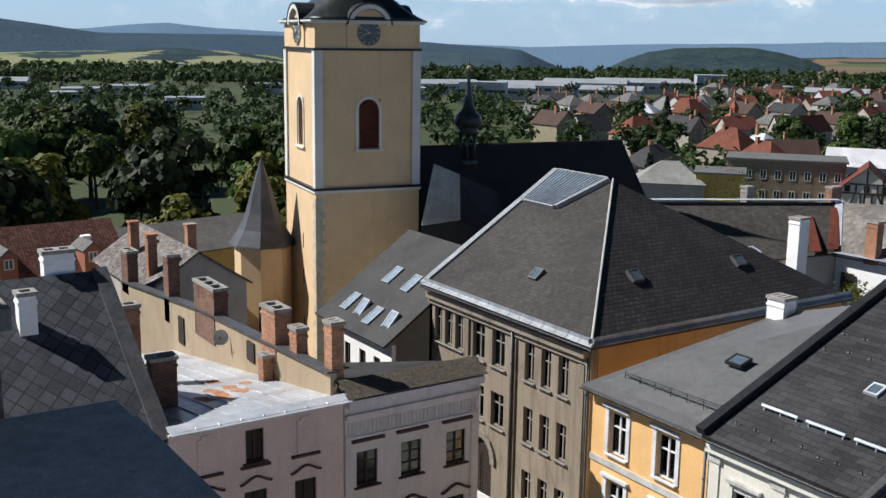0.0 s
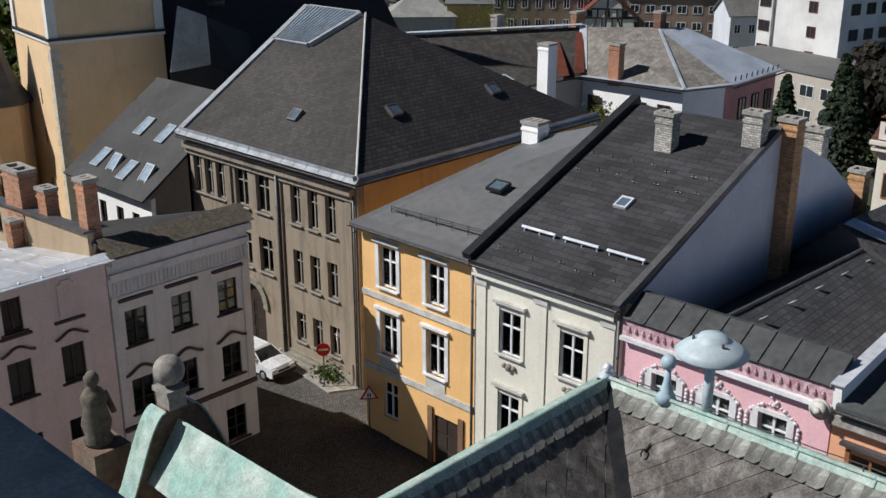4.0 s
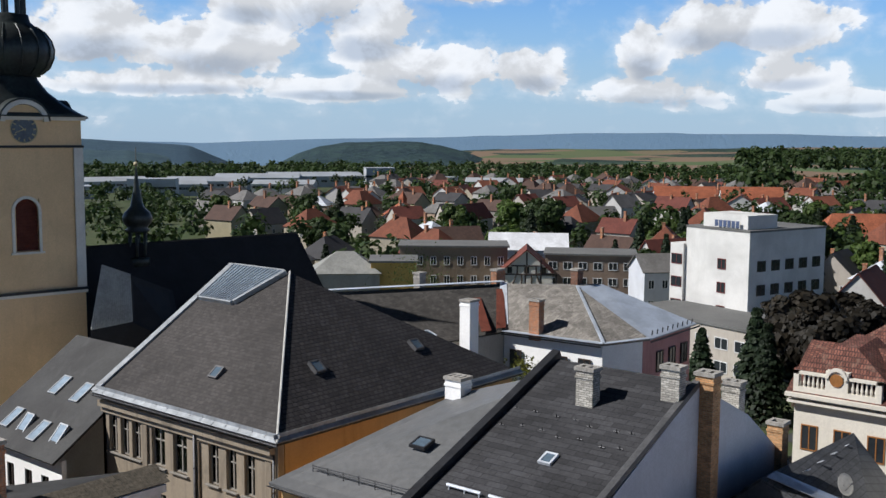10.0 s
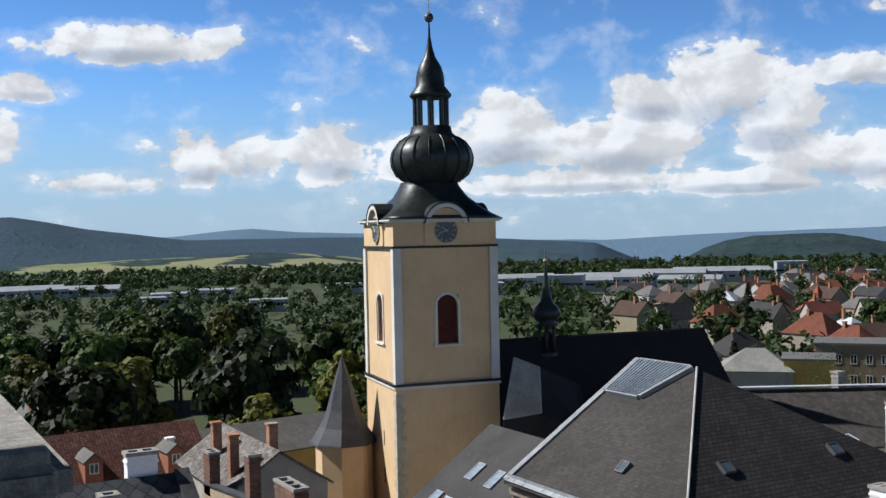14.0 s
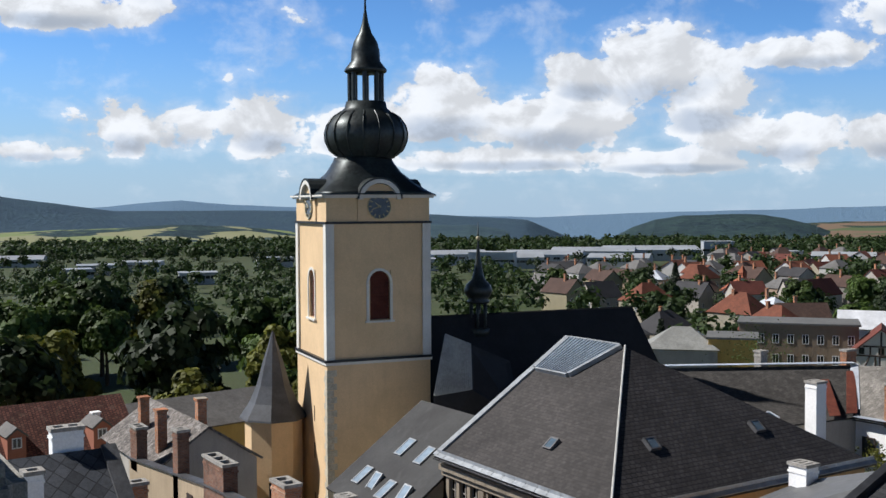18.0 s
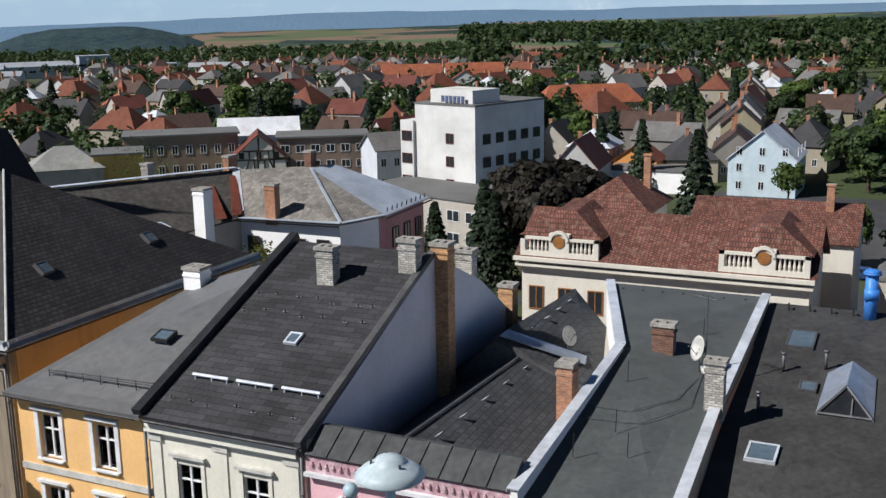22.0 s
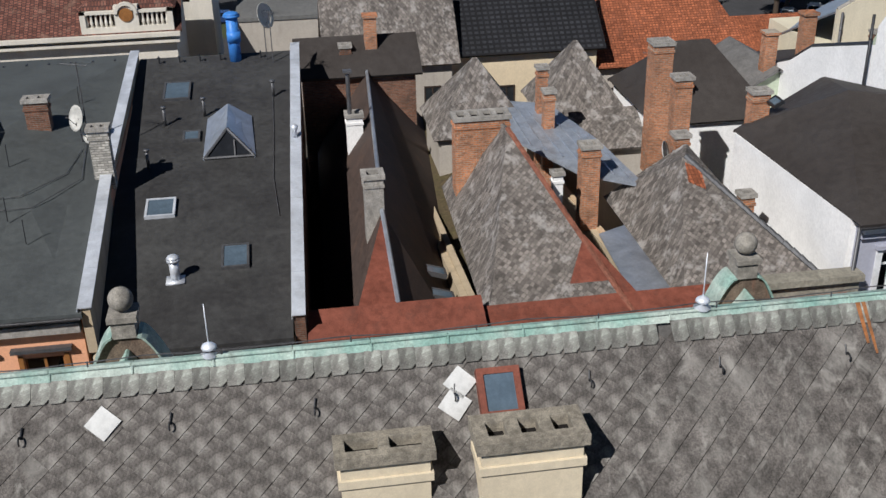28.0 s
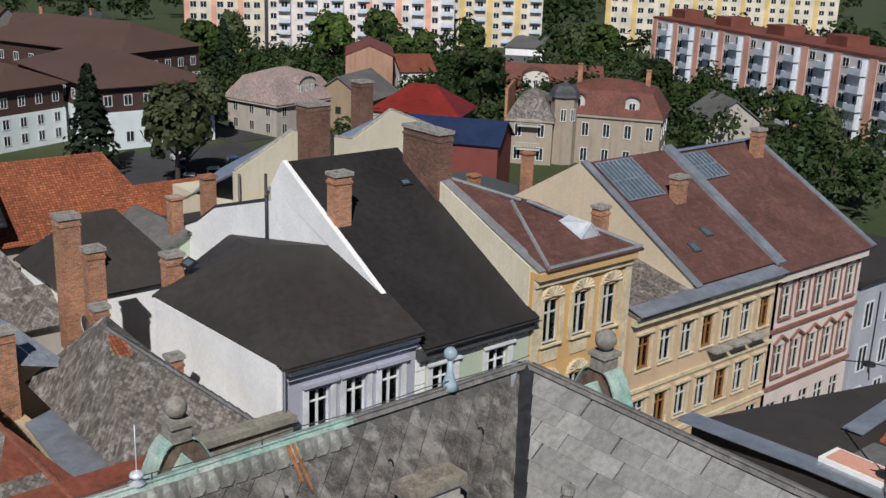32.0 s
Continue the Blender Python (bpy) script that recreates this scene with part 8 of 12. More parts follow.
def lay(m, local_ok, u0, u1, v1, single):
    """Lay diamonds on one slope between u0 and u1 along the ridge, down to v1."""
    global made
    rows = int(v1 / (DG / 2))
    for j in range(1, rows):
        n_ = int((u1 - u0) / DG)
        for i in range(n_ + 1):
            u, v = u0 + i * DG + (DG / 2 if j % 2 else 0), -j * DG / 2 - 0.12
            p = m @ Vector((u, v, 0))
            if not local_ok(p):
                continue
            k = m @ Matrix.Translation((u, v, 0.004 * (j % 2))) @ Matrix.Rotation(random.uniform(-0.02, 0.02), 4, "Z") @ Matrix.Rotation(random.uniform(-0.008, 0.012), 4, "X")
            if single(p) and made < 300:
                made += 1
                ob = new("slate", DIAMOND)
                ob.parent, ob.matrix_basis = roof_bed, k
            else:
                base_i = len(rest_v)
                rest_v.extend(k @ c for c in dv)
                rest_f.extend(tuple(base_i + q for q in f) for f in df)


lay(west, lambda p: p.y < p.x - HR + HN + 0.1 and p.y > HR - p.x + HS - 0.1, -9.0, 12.9, 4.2, lambda p: -4.4 < p.y < 3.4 and p.x > 11.1)
lay(north_in, lambda p: p.x < p.y - HN + HR + 0.1 and p.x > 2.0, 1.5, 13.0, 4.2, lambda p: False)
me = bpy.data.meshes.new("slate_covering")
me.from_pydata([tuple(v) for v in rest_v], [], rest_f)
me.materials.append(SLATE_LIT)
ob = new("slate_covering", me)
ob.parent = roof_bed
tagged(ob, "diamond slates, lichen-streaked grey", kind="stuff")
# courses on the south wing
cv, cf = [], []
for j in range(0, 12):
    for i in range(27):
        u, v = -13.2 + 0.62 * i + (0.31 if j % 2 else 0) + random.uniform(-0.02, 0.02), -0.10 - 0.35 * j
        p = south_in @ Vector((u, v, 0))
        if not (p.x < HR - (p.y - HS) - 0.05 and p.x > 1.0):
            continue
        k = south_in @ Matrix.Translation((u, v, 0)) @ Matrix.Rotation(random.uniform(-0.015, 0.015), 4, "Z")
        base_i = len(cv)
        for q in ((-0.306, 0, 0.004), (-0.306, -0.36, 0.013), (-0.29, -0.375, 0.0135), (0.29, -0.375, 0.0135), (0.306, -0.36, 0.013), (0.306, 0, 0.004)):
            cv.append(tuple(k @ Vector(q)))
        for q in ((-0.306, -0.36, 0.002), (-0.29, -0.375, 0.002), (0.29, -0.375, 0.002), (0.306, -0.36, 0.002)):
            cv.append(tuple(k @ Vector(q)))
        cf.append(tuple(base_i + q for q in (0, 1, 2, 3, 4, 5)))
        cf.append(tuple(base_i + q for q in (1, 6, 7, 2)))
        cf.append(tuple(base_i + q for q in (2, 7, 8, 3)))
        cf.append(tuple(base_i + q for q in (3, 8, 9, 4)))
me = bpy.data.meshes.new("slate_covering")
me.from_pydata(cv, [], cf)
me.materials.append(surface("pale_weathered_slate", (0.30, 0.295, 0.28), 0.9, 0.2, 9, 0.9, tint=(0.235, 0.23, 0.215), bump=0.12, stain=0.5, stain_colour=(0.36, 0.35, 0.33), pieces=0.16, spec=0.2))
ob = new("slate_covering", me)
ob.parent = roof_bed
tagged(ob, "pale coursed slates", kind="stuff")
for x, y in SPECIAL:
    ob = new("slate", mesh_of("slate", (lambda b_: (box(b_, -0.17, -0.17, 0.02, 0.17, 0.17, 0.032), b_)[1])(bmesh.new()), WHITE_SLATE))
    ob.parent = roof_bed
    ob.matrix_basis = west @ Matrix.Translation((-y, (x - HR) * NSL, 0.012)) @ Matrix.Rotation(math.pi / 4 + random.uniform(-0.15, 0.15), 4, "Z")
    tagged(ob, "single new white slate")

# copper ridge: capping sheets, a roll, and a fringe of tongue slates
TONGUE = surface("copper_stained_slate", (0.19, 0.185, 0.168), 0.85, 0.34, 9, 2.2, tint=(0.11, 0.105, 0.095), bump=0.12, stain=0.85, stain_colour=(0.40, 0.43, 0.38), pieces=0.30, streak=0.3)
bm = bmesh.new()
prism(bm, [(-0.116, 0.0), (-0.116, -0.36), (0.055, -0.36), (0.116, -0.29), (0.116, 0.0)], 0.02, 0.034)
TONGUE_ME = mesh_of("tongue_slate", bm, TONGUE)


GREY_CAP = surface("grey_weathered_ridge", (0.20, 0.19, 0.175), 0.85, 0.25, 6, 1.2, tint=(0.14, 0.135, 0.125), bump=0.35, stain=0.4, stain_colour=(0.09, 0.085, 0.08))


def ridge(m, u0, u1, fringe=True, mat=COPPER_ROLL, wide=0.13):
    n_ = int((u1 - u0) / 1.05)
    for i in range(n_):
        a_, b_ = u0 + (u1 - u0) * i / n_, u0 + (u1 - u0) * (i + 0.99) / n_
        bm = bmesh.new()
        for s, dz in ((-wide, 0.0), (0.12, -0.17)):
            q = [m @ Vector((a_, 0.0, 0.075)), m @ Vector((b_, 0.0, 0.075)), m @ Vector((b_, s, 0.05 + dz)), m @ Vector((a_, s, 0.05 + dz))]
            slab(bm, q, 0.012)
        tube(bm, m @ Vector((a_, 0, 0.085)), m @ Vector((b_, 0, 0.085)), wide * 0.25, sides=8)
        tube(bm, m @ Vector((a_, -wide, 0.055)), m @ Vector((a_, 0, 0.085)), 0.018, sides=5)
        part("ridge_sheet", bm, mat, hall, "green copper ridge capping" if mat is COPPER_ROLL else "")
    if fringe:
        k = int((u1 - u0) / 0.232)
        for i in range(k):
            u = u0 + 0.232 * (i + 0.5)
            ob = new("tongue_slate", TONGUE_ME)
            ob.parent = roof_bed
            ob.matrix_basis = m @ Matrix.Translation((u, -0.06 + random.uniform(-0.008, 0.008), 0.012 + 0.006 * (i % 2))) @ Matrix.Rotation(random.uniform(-0.03, 0.03), 4, "Z")


ridge(west, -HN, 5.2)
ridge(west, 5.2, 9.3, True, COPPER_ROLL, 0.10)
RUST = surface("orange_rust_run", (0.32, 0.12, 0.04), 0.9, 0.3, 9, 3, tint=(0.20, 0.10, 0.05), bump=0.2)
bm = bmesh.new()
for u_, l_, w_ in ((8.05, 0.62, 0.035), (8.14, 0.78, 0.03)):
    slab(bm, [west @ Vector((u_ + a_ * w_, -0.10 - b_ * l_, 0.062 - 0.018 * b_)) for a_, b_ in ((-1, 0), (-0.6, 1), (0.6, 1), (1, 0))], 0.004)
part("rust_run", bm, RUST, hall, "orange rust run below the ridge")
ridge(west, 9.3, -HS, False, GREY_CAP, 0.10)
ridge(north_in, 1.5, HR, True)
ridge(south_in, -HR, -1.5, False, GREY_CAP, 0.10)
# valleys lined with dark sheet
for y0, s in ((HS, 1), (HN, -1)):
    bm = bmesh.new()
    p, q = Vector((HR - 0.05, y0 + 0.05 * s, HZ + 0.05)), Vector((HR - 5.2, y0 + 5.2 * s, HZ - HP * 5.2 + 0.05))
    side = Vector((0.12, 0.12 * s, 0))
    slab(bm, [p + side, p - side, q - side, q + side], 0.03)
    part("valley", bm, DARK_METAL, hall)
    bm = bmesh.new()
    side2 = Vector((0.20, 0.20 * s, 0))
    slab(bm, [p + side2 + Vector((0, 0, 0.03)), p + side + Vector((0, 0, 0.03)), q + side + Vector((0, 0, 0.03)), q + side2 + Vector((0, 0, 0.03))], 0.02)
    part("valley_edge", bm, ZINC, hall)

# chimneys on the near slope
ROUGHCAST = plaster("cream_roughcast", (0.66, 0.57, 0.42), 0.25, 0.15)
OLDCAP = surface("pitted_concrete_cap", (0.28, 0.25, 0.20), 0.95, 0.35, 9, 2.0, bump=0.8, stain=0.5, stain_colour=(0.14, 0.12, 0.10))
chimney(hall, 11.25, -0.92, 15.5, 17.56, 0.40, 1.16, ROUGHCAST, OLDCAP, 2, label="cream roughcast chimney with two flues")
chimney(hall, 11.10, -2.80, 15.5, 17.70, 0.54, 1.34, ROUGHCAST, OLDCAP, 3, label="cream roughcast chimney with three flues")
c3 = chimney(hall, 10.96, -9.52, 15.4, 17.86, 0.34, 0.94, surface("pale_concrete_shaft", (0.46, 0.44, 0.40), 0.9, 0.2, 7, 1.2, bump=0.4, stain=0.4, stain_colour=(0.25, 0.23, 0.2)), None or OLDCAP, 3, label="pale concrete chimney with a red flashing")
bm = bmesh.new()
slab(bm, [(10.45, -8.85, 16.42), (10.45, -10.05, 16.42), (11.5, -10.05, 17.36), (11.5, -8.85, 17.36)], 0.05)
part("chimney_flashing", bm, RED_SHEET, hall)
for k in range(2):
    bm = bmesh.new()
    x = 9.7 - 0.22 * k
    tube(bm, (x, -11.2, 16.8), (x, -11.2, 17.75 - 0.15 * k), 0.085, sides=10)
    tube(bm, (x, -11.2, 17.78 - 0.15 * k), (x, -11.2, 17.88 - 0.15 * k), 0.11, sides=10)
    part("vent_pipe", bm, CONCRETE, hall)

# red-framed roof hatch
up = Vector((1, 0, HP)).normalized()
hatch = roof_window(hall, (12.02, -2.6, 17.76), (0, -1, 0), tuple(up), 0.60, 0.70, RED_SHEET, lift=0.14, name="roof_hatch", label="red-framed roof hatch")

# snow hooks and the lightning wire along the ridge
for k in range(11):
    y = HN - 1.2 - 1.9 * k
    x = HR - 0.55
    bm = bmesh.new()
    z = HZ - HP * 0.55 + 0.03
    prev = Vector((x, y, z + 0.03))
    for i in range(7):
        t = math.pi * 1.2 * i / 6
        q = Vector((x - 0.10 - 0.06 * (1 - math.cos(t)), y + 0.02, z - 0.08 + 0.055 * math.sin(t)))
        tube(bm, prev, q, 0.013, sides=5)
        prev = q
    part("snow_hook", bm, DARK_METAL, hall)
bm = bmesh.new()
prev = None
for i in range(64):
    y = HN - (HN - HS) * i / 63
    q = Vector((HR - 0.06 + 0.015 * math.sin(i * 1.7), y, HZ + 0.13 + 0.05 * abs(math.sin(i * 0.42))))
    if prev:
        tube(bm, prev, q, 0.009, sides=5)
    prev = q
for i in range(12):
    y = HN - 0.6 - 1.75 * i
    tube(bm, (HR - 0.06, y, HZ + 0.02), (HR - 0.06, y, HZ + 0.17), 0.012, sides=5)
part("lightning_wire", bm, GUTTER, hall)
for y, h in ((1.26, 0.85), (-5.71, 0.95)):
    bm = bmesh.new()
    tube(bm, (HR, y, HZ), (HR, y, HZ + h), 0.012, 0.006, sides=6)
    lathe(bm, (HR, y, HZ + 0.04), [(0.10, 0), (0.13, 0.04), (0.05, 0.10), (0.11, 0.14), (0.09, 0.18), (0.02, 0.22)], 12)
    part("lightning_rod", bm, BRIGHT_TIN, hall, "lightning rod with a shiny socket", True)
bm = bmesh.new()
lathe(bm, (HR, HN, HZ + 0.02), [(0.14, 0), (0.15, 0.05), (0.05, 0.12), (0.09, 0.17), (0.03, 0.24)], 12)
part("finial", bm, BRIGHT_TIN, hall, smooth=True)

# mushroom siren and the blue-grey ball lamp on the ridge
SIREN = surface("pale_blue_grey_enamel", (0.46, 0.54, 0.57), 0.45, 0.08, 4, 1.0, bump=0.05, stain=0.2, stain_colour=(0.3, 0.33, 0.33))
siren = thing("siren", (HR, 6.95, HZ), "pale blue-grey mushroom siren on a post on the roof ridge", "siren")
bm = bmesh.new()
tube(bm, (HR, 6.95, HZ - 0.05), (HR, 6.95, HZ + 1.02), 0.075, sides=12)
part("post", bm, SIREN, siren, smooth=True)
bm = bmesh.new()
lathe(bm, (HR, 6.95, HZ + 0.92), [(0.16, 0), (0.50, 0.06), (0.53, 0.10), (0.42, 0.20), (0.30, 0.27), (0.22, 0.31), (0.20, 0.36), (0.02, 0.38)], 28)
part("cap", bm, SIREN, siren, smooth=True)
for k in range(3):
    bm = bmesh.new()
    a_ = 2.1 * k
    tube(bm, (HR + 0.27 * math.cos(a_), 6.95 + 0.27 * math.sin(a_), HZ + 1.15), (HR + 0.27 * math.cos(a_), 6.95 + 0.27 * math.sin(a_), HZ + 1.26), 0.02, sides=6)
    part("bolt", bm, GUTTER, siren)
BALLBLUE = surface("blue_grey_ball_enamel", (0.36, 0.47, 0.52), 0.35, 0.08, 4, 1.0, bump=0.03)
for y in (7.63, -11.35):
    o = thing("ridge_ball", (HR, y, HZ), "blue-grey ball on a flared foot on the roof ridge", "finial", "ridge balls")
    bm = bmesh.new()
    lathe(bm, (HR, y, HZ), [(0.17, 0), (0.12, 0.12), (0.06, 0.3), (0.045, 0.55)], 14)
    part("foot", bm, BALLBLUE, o, smooth=True)
    bm = bmesh.new()
    ball(bm, (HR, y, HZ + 0.64), 0.12, 16)
    part("ball", bm, BALLBLUE, o, smooth=True)


# gabled dormers with stone balls, seen from behind
GABLE_BACK = surface("weathered_gable_back", (0.16, 0.12, 0.09), 0.95, 0.35, 5, 1.2, bump=0.6, stain=0.6, stain_colour=(0.24, 0.10, 0.06))
BALLSTONE = surface("lichened_ball_stone", (0.30, 0.28, 0.245), 0.95, 0.3, 7, 1.6, bump=0.6, stain=0.6, stain_colour=(0.15, 0.14, 0.12))


def bell(k, w, h):
    """Half outline of a curved gable: k from the foot (0) to the shoulder (1)."""
    return w * (1 - 0.80 * (k ** 0.7)), h * (1 - (1 - k) ** 1.9)


def ball_gable(x, y, turn, top_z, r, w=1.0, h=1.35, reach=3.2):
    """local x runs outwards; the gable plane is at x = 0 and its little roof runs back."""
    M = Matrix.Translation((x, y, 0)) @ Matrix.Rotation(turn, 4, "Z")
    zb = top_z - 2 * r - 0.42

    def gp(nm, bm, mat, lab="", smooth=False):
        bmesh.ops.transform(bm, matrix=M, verts=bm.verts)
        return part(nm, bm, mat, hall, lab, smooth)

    pts = [bell(k / 8, w, h) for k in range(9)]
    outline = [(-p, zb - h + q) for p, q in pts] + [(p, zb - h + q) for p, q in reversed(pts)]
    bm = bmesh.new()
    sheet(bm, [(u, z) for u, z in outline], "x", -0.16, 0.16)
    gp("gable", bm, GABLE_BACK, "curved gable wall, weathered")
    for s in (-1, 1):
        for (p0, q0), (p1, q1) in zip(pts, pts[1:]):
            bm = bmesh.new()
            a_, b_ = Vector((0, s * p0, zb - h + q0)), Vector((0, s * p1, zb - h + q1))
            o = Vector((0, s * 0.03, 0.03))
            slab(bm, [a_ + o + Vector((0.26, 0, 0)), a_ + o - Vector((0.26, 0, 0)), b_ + o - Vector((0.26, 0, 0)), b_ + o + Vector((0.26, 0, 0))], 0.035)
            gp("gable_coping", bm, COPPER_GREEN, "green copper on the gable's curve")
    bm = bmesh.new()
    box(bm, -0.22, -0.20, zb - 0.02, 0.22, 0.20, zb + 0.30)
    box(bm, -0.27, -0.25, zb + 0.30, 0.27, 0.25, zb + 0.40)
    gp("pedestal", bm, BALLSTONE)
    bm = bmesh.new()
    ball(bm, (0, 0, top_z - r), r, 20)
    gp("ball", bm, BALLSTONE, "lichened stone ball", True)
    bm = bmesh.new()
    zr = zb - 0.25
    slab(bm, [(-0.17, 0, zr), (-reach, 0, zr), (-reach, -0.9, zr - 1.2), (-0.17, -0.8, zr - 1.1)], 0.05)
    slab(bm, [(-0.17, 0, zr), (-0.17, 0.8, zr - 1.1), (-reach, 0.9, zr - 1.2), (-reach, 0, zr)], 0.05)
    gp("dormer_roof", bm, COPPER_GREEN, "small green copper saddle roof")


ball_gable(16.5, 3.02, 0.0, 17.62, 0.215, 0.95, 1.3)
ball_gable(17.3, -8.5, 0.0, 17.23, 0.22, 0.95, 1.3)
ball_gable(9.92, 16.95, math.pi / 2, 17.0, 0.31, 1.35, 1.9, 4.5)
ball_gable(14.1, -17.0, -math.pi / 2, 17.72, 0.24, 1.0, 1.4)
bm = bmesh.new()
slab(bm, [(9.95, 16.6, 15.15), (9.95, 12.4, 15.6), (11.7, 12.4, 13.7), (11.7, 16.6, 13.4)], 0.05)
part("dormer_roof", bm, SLATE_LIT, hall)
bm = bmesh.new()
tube(bm, (9.95, 16.7, 15.2), (9.95, 12.0, 15.68), 0.09, sides=8)
part("dormer_ridge", bm, COPPER_GREEN, hall)
# stone figure on the gable's flank
bm = bmesh.new()
sx, sy = 8.86, 18.05
lathe(bm, (sx, sy, 15.1), [(0.26, 0), (0.30, 0.10), (0.24, 0.20), (0.30, 0.45), (0.22, 0.80), (0.27, 1.02), (0.19, 1.16), (0.09, 1.24), (0.14, 1.34), (0.15, 1.45), (0.08, 1.55)], 14)
tube(bm, (sx + 0.22, sy, 16.15), (sx + 0.34, sy - 0.12, 15.7), 0.08, 0.06, 8)
solid("statue", bm, surface("dark_statue_stone", (0.13, 0.115, 0.09), 0.9, 0.35, 8, 2.5, bump=0.7, stain=0.5, stain_colour=(0.22, 0.18, 0.12)), "dark weathered stone figure standing before the rose house", "statue", smooth=True)
bm = bmesh.new()
box(bm, 8.5, 17.6, 4.0, 9.3, 18.5, 15.1)
part("attic_pier", bm, GABLE_BACK, hall)

# ---- houses further off ----
BUILT = []


def clear(x, y, margin=1.5):
    """True where no building stands within the margin."""
    for bx, by, turn, hw, hd in BUILT:
        if abs(x - bx) < 70 and abs(y - by) < 70:
            c, k = math.cos(radians(turn)), math.sin(radians(turn))
            u, v = (x - bx) * c + (y - by) * k, (y - by) * c - (x - bx) * k
            if abs(u) < hw + margin and abs(v) < hd + margin:
                return False
    return True


def far_window(w, h, frame=WHITE, glass=None, lintel=False):
    key = ("far_window", round(w, 2), round(h, 2), frame.name)
    if key not in SHAPES:
        bm = bmesh.new()
        t = 0.09
        pierced(bm, [-w / 2, -w / 2 + t, -0.04, 0.04, w / 2 - t, w / 2], [0, t, h - t, h], {(1, 1), (3, 1)}, lambda u, v, out: (u, -out, v), -0.06, 0.06, 0.02)
        me = mesh_of("window", bm, frame)
        me.materials.append(DARKGLASS)
        SHAPES[key] = me
    return SHAPES[key]


DARKGLASS = surface("dark_window_glass", (0.025, 0.03, 0.035), 0.1, 0.1, 2, 0.8, bump=0.0, spec=0.6)


def house_block(name, label, x, y, turn, w, d, z0, eave, rise, kind, wall_mat, roof_mat, rows=(), category="house", group="", front_cols=0, side_cols=0, chims=(), win=(1.0, 1.4), over=0.35, frame=WHITE, sides="fblr", ridge_along="x", chim_mat=None, hip=None, plinth=None):
    """A detached building in its own axes: w along x, d along y, front towards -y; rows are sill heights above z0."""
    h = thing(name, (x, y, z0), label, category, group)
    if x or y:
        BUILT.append((x, y, turn, w / 2, d / 2))
    M = Matrix.Translation((x, y, 0)) @ Matrix.Rotation(radians(turn), 4, "Z")

    def lp(nm, bm, mat, lab=""):
        return piece(nm, mesh_of(nm, bm, mat), h, M, lab)

    X, Y = w / 2, d / 2
    bm = bmesh.new()
    if kind == "gable" and ridge_along == "x":
        sheet(bm, [(-Y, z0 - 1.0), (Y, z0 - 1.0), (Y, eave), (0, eave + rise - 0.1), (-Y, eave)], "x", -X, X)
    elif kind == "gable":
        sheet(bm, [(-X, z0 - 1.0), (X, z0 - 1.0), (X, eave), (0, eave + rise - 0.1), (-X, eave)], "y", -Y, Y)
    else:
        box(bm, -X, -Y, z0 - 1.0, X, Y, eave)
    lp("wall", bm, wall_mat)
    if plinth:
        bm = bmesh.new()
        box(bm, -X - 0.12, -Y - 0.12, z0 - 1.0, X + 0.12, Y + 0.12, plinth[1])
        lp("lower_wall", bm, plinth[0])
    o = over
    if kind == "flat":
        bm = bmesh.new()
        box(bm, -X - o, -Y - o, eave + 0.004, X + o, Y + o, eave + 0.3)
        lp("roof", bm, roof_mat)
    elif kind == "mansard":
        e, m, r, k = eave + 0.02, eave + rise * 0.72, eave + rise, rise * 0.36
        low = [(-X - o, -Y - o, e), (X + o, -Y - o, e), (X + o, Y + o, e), (-X - o, Y + o, e)]
        mid = [(-X + k, -Y + k, m), (X - k, -Y + k, m), (X - k, Y - k, m), (-X + k, Y - k, m)]
        P, Q = (-max(X - Y, 0.3), 0, r), (max(X - Y, 0.3), 0, r)
        faces = [[low[i], low[(i + 1) % 4], mid[(i + 1) % 4], mid[i]] for i in range(4)] + [[mid[0], mid[1], Q, P], [mid[2], mid[3], P, Q], [mid[1], mid[2], Q], [mid[3], mid[0], P]]
        for f in faces:
            bm = bmesh.new()
            slab(bm, f, 0.12)
            lp("roof", bm, roof_mat)
        bm = bmesh.new()
        box(bm, -X - o * 0.8, -Y - o * 0.8, eave - 0.35, X + o * 0.8, Y + o * 0.8, eave)
        lp("cornice", bm, wall_mat)
    else:
        e, r = eave + 0.02, eave + rise
        if ridge_along == "x":
            k = 0 if kind == "gable" else (hip if hip is not None else min(X * 0.8, Y))
            xr = X + o - k if k else X + o
            A1, B1, C1, D1 = (-X - o, -Y - o, e), (X + o, -Y - o, e), (X + o, Y + o, e), (-X - o, Y + o, e)
            P, Q = (-xr, 0, r), (xr, 0, r)
            faces = [[A1, B1, Q, P], [C1, D1, P, Q]] + ([[B1, C1, Q], [D1, A1, P]] if k else [])
        else:
            k = 0 if kind == "gable" else (hip if hip is not None else min(Y * 0.8, X))
            yr = Y + o - k if k else Y + o
            A1, B1, C1, D1 = (-X - o, -Y - o, e), (X + o, -Y - o, e), (X + o, Y + o, e), (-X - o, Y + o, e)
            P, Q = (0, -yr, r), (0, yr, r)
            faces = [[B1, C1, Q, P], [D1, A1, P, Q]] + ([[A1, B1, P], [C1, D1, Q]] if k else [])
        for f in faces:
            bm = bmesh.new()
            slab(bm, f, 0.15)
            lp("roof", bm, roof_mat)
    ww, wh = win
    me = far_window(ww, wh, frame)
    for z in rows:
        for side, n, L in (("f", front_cols, w), ("b", front_cols, w), ("l", side_cols, d), ("r", side_cols, d)):
            if side not in sides or not n:
                continue
            for i in range(n):
                u = -L / 2 + L * (i + 0.5) / n
